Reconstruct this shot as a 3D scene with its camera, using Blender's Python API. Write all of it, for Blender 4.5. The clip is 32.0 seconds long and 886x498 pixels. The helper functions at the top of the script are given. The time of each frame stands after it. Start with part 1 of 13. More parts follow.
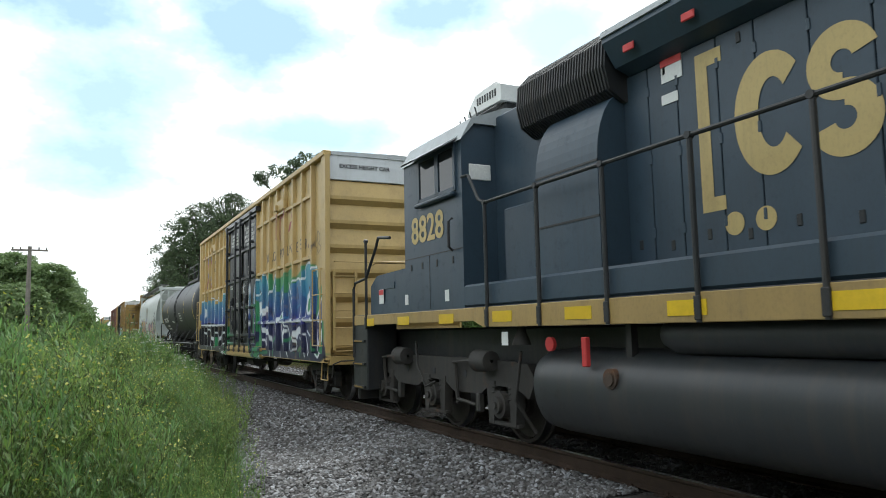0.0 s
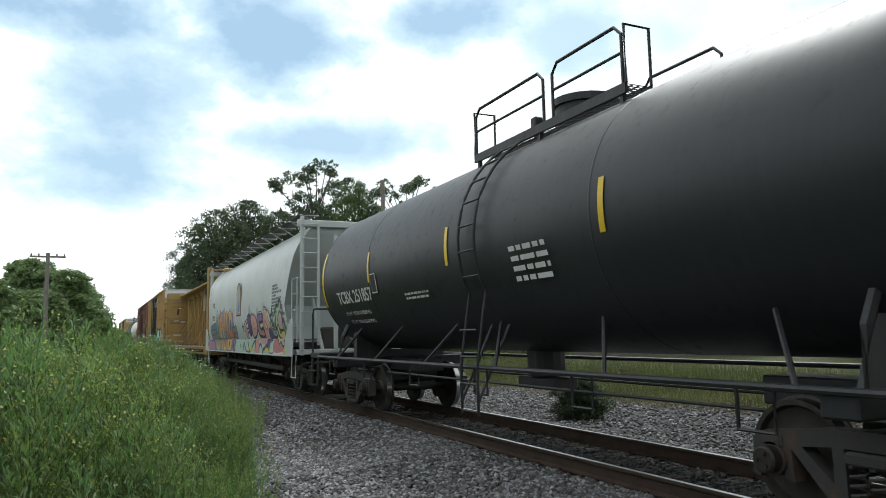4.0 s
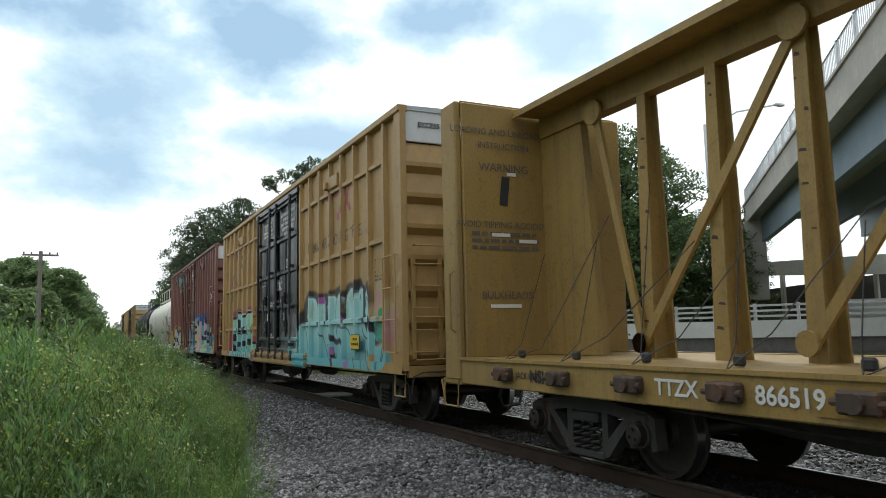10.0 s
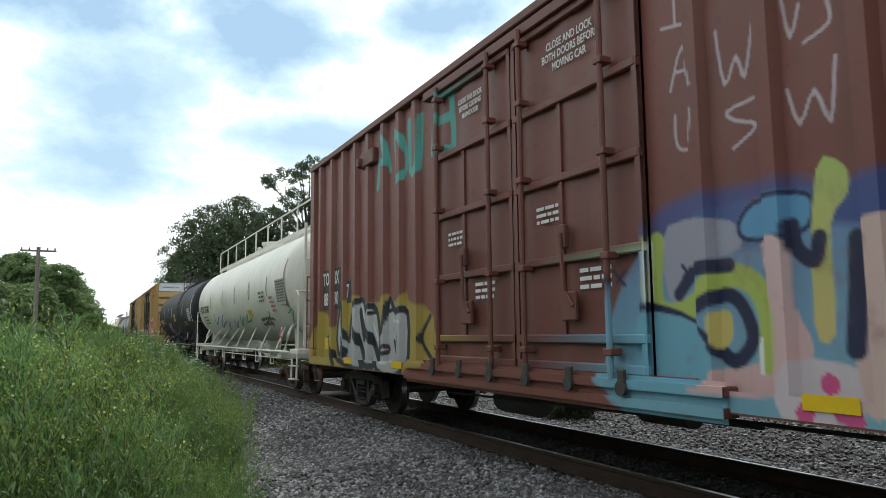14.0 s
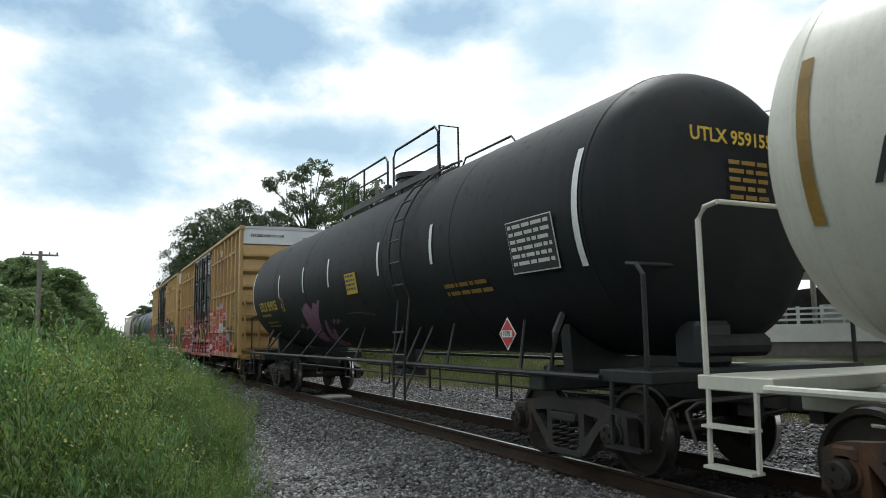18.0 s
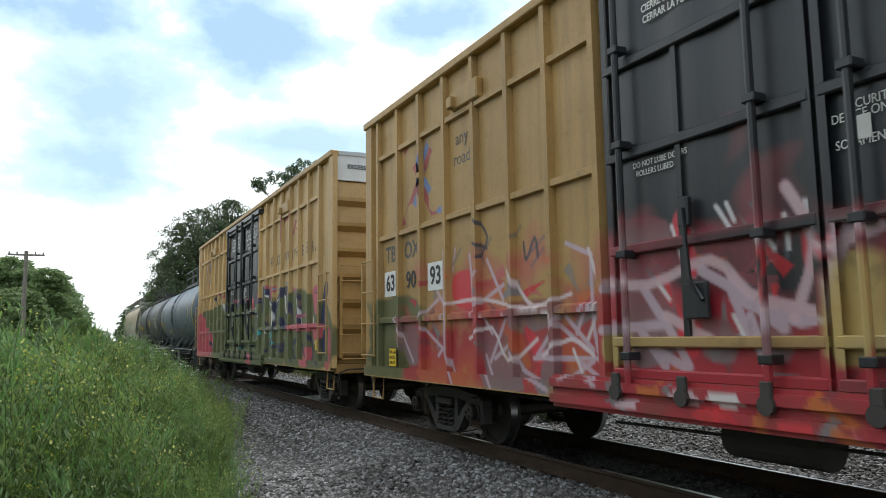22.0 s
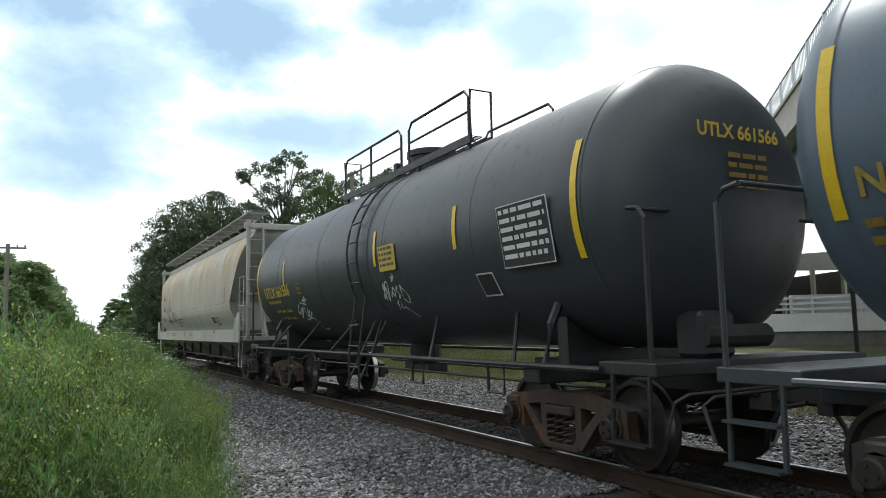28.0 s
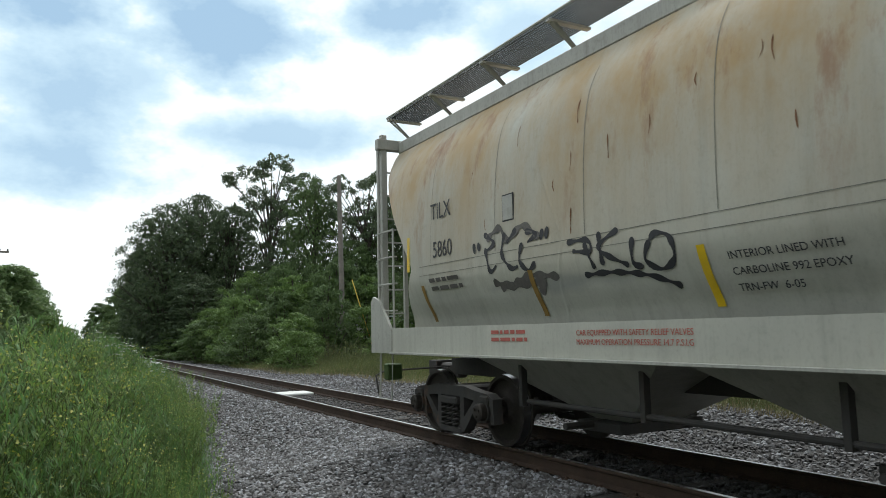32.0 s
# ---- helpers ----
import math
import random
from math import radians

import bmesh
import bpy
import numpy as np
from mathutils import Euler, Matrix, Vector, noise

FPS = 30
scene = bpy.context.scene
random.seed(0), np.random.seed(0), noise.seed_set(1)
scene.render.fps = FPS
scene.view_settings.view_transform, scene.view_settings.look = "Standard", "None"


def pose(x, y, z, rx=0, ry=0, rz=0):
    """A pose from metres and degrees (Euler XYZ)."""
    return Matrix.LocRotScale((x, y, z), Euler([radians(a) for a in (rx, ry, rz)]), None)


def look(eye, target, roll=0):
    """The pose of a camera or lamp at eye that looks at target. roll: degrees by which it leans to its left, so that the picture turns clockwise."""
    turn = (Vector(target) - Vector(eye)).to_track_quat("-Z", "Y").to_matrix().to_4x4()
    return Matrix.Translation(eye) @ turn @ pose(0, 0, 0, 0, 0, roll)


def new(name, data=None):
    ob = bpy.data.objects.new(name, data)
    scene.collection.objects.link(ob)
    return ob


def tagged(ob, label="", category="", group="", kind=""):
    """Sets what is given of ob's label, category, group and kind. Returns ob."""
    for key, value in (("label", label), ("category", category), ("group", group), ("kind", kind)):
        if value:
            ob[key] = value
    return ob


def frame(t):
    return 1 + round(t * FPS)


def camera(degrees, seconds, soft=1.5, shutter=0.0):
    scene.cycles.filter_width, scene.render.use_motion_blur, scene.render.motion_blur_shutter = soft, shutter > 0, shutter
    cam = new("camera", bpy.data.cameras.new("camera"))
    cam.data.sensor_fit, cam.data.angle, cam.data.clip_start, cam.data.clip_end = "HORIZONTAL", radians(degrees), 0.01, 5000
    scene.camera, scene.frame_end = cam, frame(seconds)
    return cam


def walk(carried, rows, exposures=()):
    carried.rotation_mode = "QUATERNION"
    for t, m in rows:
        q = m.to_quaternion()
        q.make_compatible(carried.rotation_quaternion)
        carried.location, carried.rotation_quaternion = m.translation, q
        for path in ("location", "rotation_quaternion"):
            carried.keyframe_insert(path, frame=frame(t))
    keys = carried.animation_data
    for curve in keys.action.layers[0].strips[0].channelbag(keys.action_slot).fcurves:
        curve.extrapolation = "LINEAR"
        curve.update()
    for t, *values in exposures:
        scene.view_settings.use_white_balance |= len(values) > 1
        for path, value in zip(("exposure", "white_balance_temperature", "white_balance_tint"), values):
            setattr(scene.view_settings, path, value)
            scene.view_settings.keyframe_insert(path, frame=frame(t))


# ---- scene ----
# Camera: hand-held beside the track, swaying a little.
cam = camera(62.6, 32.0, soft=0.85, shutter=0.04)
EYE = (0.0, 0.0, 1.497)
TURNS = [
    (0, 96.21, 1.20, -26.44),
    (0.5, 96.39, 0.88, -26.15),
    (1, 96.22, 1.19, -25.89),
    (1.5, 96.39, 1.28, -25.60),
    (2, 96.74, 1.08, -25.43),
    (2.5, 96.64, 1.26, -25.60),
    (4.5, 96.71, 1.20, -25.24),
    (5, 96.69, 1.35, -25.25),
    (5.5, 96.73, 1.03, -25.41),
    (6, 96.76, 0.86, -25.40),
    (6.5, 96.76, 0.88, -25.35),
    (7, 96.67, 1.15, -25.29),
    (7.5, 96.63, 1.19, -25.58),
    (8, 96.70, 0.91, -25.63),
    (8.5, 96.66, 1.00, -25.53),
    (9, 96.69, 1.02, -25.60),
    (9.5, 96.63, 1.08, -25.74),
    (10, 96.55, 1.23, -25.78),
    (10.5, 96.33, 1.21, -25.58),
    (11, 96.23, 1.32, -25.36),
    (11.5, 96.28, 0.92, -25.64),
    (12, 96.23, 0.99, -25.83),
    (12.5, 96.33, 0.99, -26.05),
    (13, 96.30, 0.93, -26.11),
    (13.5, 96.37, 0.90, -26.07),
    (14, 96.55, 0.64, -25.98),
    (14.5, 96.42, 0.84, -26.00),
    (15, 96.43, 1.37, -25.77),
    (15.5, 96.17, 1.21, -25.67),
    (17.5, 96.74, 1.42, -25.70),
    (18, 96.74, 0.88, -25.83),
    (18.5, 96.60, 1.09, -25.99),
    (19, 96.79, 1.21, -26.22),
    (19.5, 97.06, 0.92, -26.46),
    (20, 97.31, 0.98, -26.71),
    (20.5, 97.35, 0.84, -26.76),
    (21, 97.21, 0.63, -26.76),
    (21.5, 96.96, 1.10, -26.75),
    (22, 96.81, 0.81, -26.69),
    (22.5, 96.70, 0.83, -26.54),
    (23, 96.33, 0.93, -26.81),
    (23.5, 96.27, 1.08, -26.84),
    (24, 96.47, 1.07, -26.86),
    (24.5, 96.47, 1.20, -26.97),
    (26.5, 96.25, 0.93, -27.44),
    (27, 96.04, 0.80, -27.60),
    (27.5, 95.99, 1.02, -27.88),
    (28, 96.08, 1.19, -27.74),
    (28.5, 96.21, 1.38, -27.57),
    (29, 96.08, 1.38, -27.80),
    (29.5, 96.16, 1.43, -28.04),
    (30, 96.14, 1.24, -28.21),
    (30.5, 96.21, 1.26, -28.31),
    (31, 96.08, 1.15, -28.28),
    (31.5, 96.52, 0.82, -28.50),
    (32, 96.35, 1.30, -28.75),
]
walk(cam, [(t, pose(*EYE, a, b, c)) for t, a, b, c in TURNS], [(0, 0.45), (1, 0.33), (2.5, 0.12), (5, 0.08), (7, -0.02), (9, -0.15), (10, 0.05), (11, 0.2), (12, 0.28), (13, 0.14), (15, 0.15), (18, -0.08), (19, 0.15), (21, 0.33), (23, 0.25), (24, 0.38), (27, 0.17), (28, 0.15), (29, 0.26), (30, 0.15), (31, 0.06), (32, 0.0)])

# Metres that the train has gone by each full second.
TRAVEL = [0.00, 7.92, 15.79, 23.67, 31.54, 39.40, 47.25, 54.99, 62.69, 70.48, 78.33, 86.18, 93.99, 101.84, 109.68, 117.32, 124.96, 132.62, 140.29, 147.96, 155.50, 162.97, 170.38, 177.72, 184.83, 191.88, 198.92, 205.97, 213.03, 220.03, 227.04, 234.22, 241.49]
# World: a bright summer sky with broken cloud.
TRACK_X = 6.05


def sky():
    w = bpy.data.worlds.new("sky")
    scene.world = w
    w.use_nodes = True
    nt = w.node_tree
    nt.nodes.clear()
    N = lambda k: nt.nodes.new("ShaderNode" + k)

    def L(a, b):
        nt.links.new(a, b)

    def M(op, a, b=None, c=None, clamp=False):
        n = N("Math")
        n.operation = op
        n.use_clamp = clamp
        for i, v in enumerate((a, b, c)):
            if v is None:
                continue
            if isinstance(v, (int, float)):
                n.inputs[i].default_value = v
            else:
                L(v, n.inputs[i])
        return n.outputs[0]

    out, bg = N("OutputWorld"), N("Background")
    nish = N("TexSky")
    nish.sky_type = "NISHITA"
    nish.sun_disc = False
    nish.sun_elevation, nish.sun_rotation = radians(56), radians(60)
    tc, sep = N("TexCoord"), N("SeparateXYZ")
    L(tc.outputs["Generated"], sep.inputs[0])
    x, y, z = sep.outputs
    az = M("MULTIPLY", M("ARCTAN2", x, y), 57.296)
    el = M("MULTIPLY", M("ARCSINE", z), 57.296)
    co = N("CombineXYZ")
    L(az, co.inputs[0])
    L(M("MULTIPLY", el, 1.6), co.inputs[1])

    def fbm(scale, detail, rough, off):
        mp, n = N("Mapping"), N("TexNoise")
        mp.inputs["Location"].default_value = (off, off * 0.7, off * 0.3)
        mp.inputs["Scale"].default_value = (scale,) * 3
        L(co.outputs[0], mp.inputs[0])
        L(mp.outputs[0], n.inputs["Vector"])
        n.inputs["Detail"].default_value, n.inputs["Roughness"].default_value = detail, rough
        n.inputs["Scale"].default_value = 1.0
        return n.outputs["Fac"]

    n1, n2 = fbm(0.13, 5, 0.58, 3.1), fbm(0.045, 3, 0.5, 8.0)
    total = None
    # shaded cloud bases: azimuth, elevation, half width, half height, depth
    for a, e, ra, re, k in CLOUDS:
        dx = M("DIVIDE", M("SUBTRACT", az, a), ra)
        dy = M("DIVIDE", M("SUBTRACT", el, e), re)
        d = M("SQRT", M("ADD", M("MULTIPLY", dx, dx), M("MULTIPLY", dy, dy)))
        d = M("ADD", d, M("MULTIPLY", M("SUBTRACT", n1, 0.5), 3.4))
        v = M("MULTIPLY", M("SUBTRACT", 1.5, d, clamp=False), 0.8 * k)
        v = M("MINIMUM", M("MAXIMUM", v, 0.0), k)
        total = v if total is None else M("MAXIMUM", total, v)
    wide = M("MULTIPLY", M("SUBTRACT", n2, 0.52, clamp=True), 1.6, clamp=True)
    total = M("ADD", total, M("MULTIPLY", wide, 0.32), clamp=True)
    ramp = N("ValToRGB")
    cr = ramp.color_ramp
    cr.elements[0].position, cr.elements[0].color = 0.0, (1.13, 1.19, 1.20, 1)
    cr.elements[1].position, cr.elements[1].color = 1.0, (0.42, 0.63, 0.84, 1)
    m1 = cr.elements.new(0.4)
    m1.color = (0.70, 0.92, 1.06, 1)
    L(total, ramp.inputs[0])
    # blue air shows a little between the clouds
    sc = N("VectorMath")
    sc.operation = "SCALE"
    L(nish.outputs[0], sc.inputs[0])
    sc.inputs["Scale"].default_value = 0.10
    mix = N("Mix")
    mix.data_type = "RGBA"
    mix.inputs["Factor"].default_value = 0.06
    L(ramp.outputs[0], mix.inputs["A"])
    L(sc.outputs[0], mix.inputs["B"])
    L(mix.outputs["Result"], bg.inputs[0])
    bg.inputs[1].default_value = 1.0
    L(bg.outputs[0], out.inputs[0])


CLOUDS = [
    (12.6, 23.2, 7.6, 4.1, 1),
    (1.4, 17.6, 5.4, 3.5, 0.85),
    (0.4, 12.4, 7.2, 2.1, 0.85),
    (26.3, 24.1, 5.6, 2.1, 0.95),
    (-2.4, 22.8, 8.6, 2.2, 1.0),
    (16.4, 14.9, 6.0, 1.7, 0.72),
    (35.9, 22.7, 5.4, 3.2, 0.55),
    (5.5, 18.6, 2.9, 2.3, 0.6),
    (43.7, 21.8, 3.7, 2.3, 0.3),
    (60.0, 30.0, 14.0, 6.0, 0.6),
    (110.0, 25.0, 20.0, 8.0, 0.7),
    (-60.0, 30.0, 18.0, 8.0, 0.7),
    (-120.0, 22.0, 20.0, 7.0, 0.6),
    (170.0, 35.0, 22.0, 9.0, 0.7),
]
sky()

sun_data = bpy.data.lights.new("sun", "SUN")
sun_data.energy, sun_data.angle, sun_data.color = 2.2, radians(12), (0.96, 1.0, 0.98)
sun = new("sun", sun_data)
sun.matrix_world = look((0, 0, 60), (-0.5 * 28, -0.866 * 28, 60 - 41.5 * 1.0))

# ---- materials ----
def nodes_of(name):
    m = bpy.data.materials.new(name)
    m.use_nodes = True
    nt = m.node_tree
    return m, nt, nt.nodes["Principled BSDF"]


class Net:
    """Short hand for wiring shader nodes."""

    def __init__(self, nt):
        self.nt = nt
        self.tc = nt.nodes.new("ShaderNodeTexCoord")

    def node(self, kind):
        return self.nt.nodes.new("ShaderNode" + kind)

    def link(self, a, b):
        self.nt.links.new(a, b)

    def coord(self, scale=(1, 1, 1), which="Object"):
        mp = self.node("Mapping")
        mp.inputs["Scale"].default_value = scale if isinstance(scale, tuple) else (scale,) * 3
        self.link(self.tc.outputs[which], mp.inputs[0])
        return mp.outputs[0]

    def noise(self, scale, detail=4, rough=0.55, lo=0.0, hi=1.0, which="Object"):
        n, r = self.node("TexNoise"), self.node("MapRange")
        self.link(self.coord(scale, which), n.inputs["Vector"])
        n.inputs["Scale"].default_value = 1.0
        n.inputs["Detail"].default_value, n.inputs["Roughness"].default_value = detail, rough
        self.link(n.outputs["Fac"], r.inputs["Value"])
        r.inputs["From Min"].default_value, r.inputs["From Max"].default_value = lo, hi
        return r.outputs[0]

    def mix(self, fac, a, b, mode="MIX"):
        n = self.node("Mix")
        n.data_type, n.blend_type = "RGBA", mode
        for sock, v in (("Factor", fac), ("A", a), ("B", b)):
            if isinstance(v, (int, float)):
                n.inputs[sock].default_value = v
            elif isinstance(v, tuple):
                n.inputs[sock].default_value = (*v, 1) if len(v) == 3 else v
            else:
                self.link(v, n.inputs[sock])
        return n.outputs["Result"]

    def math(self, op, a, b=0.0):
        n = self.node("Math")
        n.operation = op
        n.use_clamp = True
        for i, v in enumerate((a, b)):
            if isinstance(v, (int, float)):
                n.inputs[i].default_value = v
            else:
                self.link(v, n.inputs[i])
        return n.outputs[0]

    def bump(self, h, strength, dist, bsdf):
        b = self.node("Bump")
        b.inputs["Strength"].default_value, b.inputs["Distance"].default_value = strength, dist
        self.link(h, b.inputs["Height"])
        self.link(b.outputs[0], bsdf.inputs["Normal"])


def plain(name, col, rough=0.6, metal=0.0, vary=0.25, scale=3.0, bump=0.0, bscale=40.0):
    """Surface of one colour with stains at two scales."""
    m, nt, bs = nodes_of(name)
    k = Net(nt)
    c = k.mix(k.noise(scale, 4, 0.6, 0.3, 0.7), tuple(v * (1 - vary) for v in col), tuple(min(1, v * (1 + vary)) for v in col))
    c = k.mix(k.noise(scale * 9, 3, 0.6, 0.35, 0.75), c, tuple(v * (1 - vary * 0.8) for v in col))
    k.link(c, bs.inputs["Base Color"])
    bs.inputs["Roughness"].default_value, bs.inputs["Metallic"].default_value = rough, metal
    if bump:
        k.bump(k.noise(bscale, 4, 0.6), bump, 0.02, bs)
    return m


PAINTED = set()


def car_paint(name, col, rough=0.5, rust=0.0, dirt=0.35, painted=False, rust_col=(0.19, 0.075, 0.03), top_rust=0.0, dirt_col=(0.11, 0.085, 0.06), gloss=0.5):
    """Weathered railway paint: fading, streaks down the sides, grime, rust and, if painted, spray paint laid over it."""
    m, nt, bs = nodes_of(name)
    k = Net(nt)
    c = k.mix(k.noise(0.45, 4, 0.6, 0.3, 0.7), tuple(v * 0.84 for v in col), tuple(min(1, v * 1.1) for v in col))
    streak = k.noise((2.5, 7.0, 0.35), 5, 0.65, 0.48, 0.85)
    c = k.mix(k.math("MULTIPLY", streak, dirt), c, dirt_col)
    spots = k.noise(6.0, 6, 0.7, 0.55, 0.8)
    c = k.mix(k.math("MULTIPLY", spots, dirt * 0.7), c, tuple(v * 0.55 for v in dirt_col))
    c = k.mix(k.math("MULTIPLY", k.noise((38.0, 38.0, 22.0), 3, 0.6, 0.5, 0.72), dirt * 0.45), c, tuple(v * 0.7 for v in dirt_col))
    if painted:
        PAINTED.add(name)
        at = k.node("Attribute")
        at.attribute_name = "spray"
        soft = k.math("MULTIPLY", at.outputs["Alpha"], k.noise(3.0, 4, 0.6, 0.0, 0.42))
        c = k.mix(soft, c, at.outputs["Color"])
        c = k.mix(k.math("MULTIPLY", streak, dirt * 0.3), c, dirt_col)
    if rust > 0:
        r = k.noise(2.2, 7, 0.7, 0.66 - 0.16 * rust, 0.72)
        c = k.mix(k.math("MULTIPLY", r, min(1.0, rust)), c, rust_col)
    if top_rust > 0:
        sep = k.node("SeparateXYZ")
        k.link(k.tc.outputs["Object"], sep.inputs[0])
        hi = k.node("MapRange")
        k.link(sep.outputs[2], hi.inputs["Value"])
        hi.inputs["From Min"].default_value, hi.inputs["From Max"].default_value = 1.9, 3.5
        r = k.math("MULTIPLY", k.noise((0.55, 0.6, 0.32), 7, 0.66, 0.36, 0.60), hi.outputs[0])
        r2 = k.math("MULTIPLY", k.noise((1.8, 2.2, 0.7), 7, 0.74, 0.54, 0.68), hi.outputs[0])
        c = k.mix(k.math("MULTIPLY", r, top_rust), c, (0.42, 0.28, 0.12))
        c = k.mix(k.math("MULTIPLY", r2, top_rust * 0.8), c, (0.27, 0.11, 0.04))
    k.link(c, bs.inputs["Base Color"])
    rr = k.node("MapRange")
    k.link(spots, rr.inputs["Value"])
    rr.inputs["To Min"].default_value, rr.inputs["To Max"].default_value = rough, min(1, rough + 0.25)
    k.link(rr.outputs[0], bs.inputs["Roughness"])
    bs.inputs["Specular IOR Level"].default_value = gloss
    k.bump(k.noise((1.2, 1.4, 0.9), 3, 0.5), 0.25, 0.03, bs)
    return m


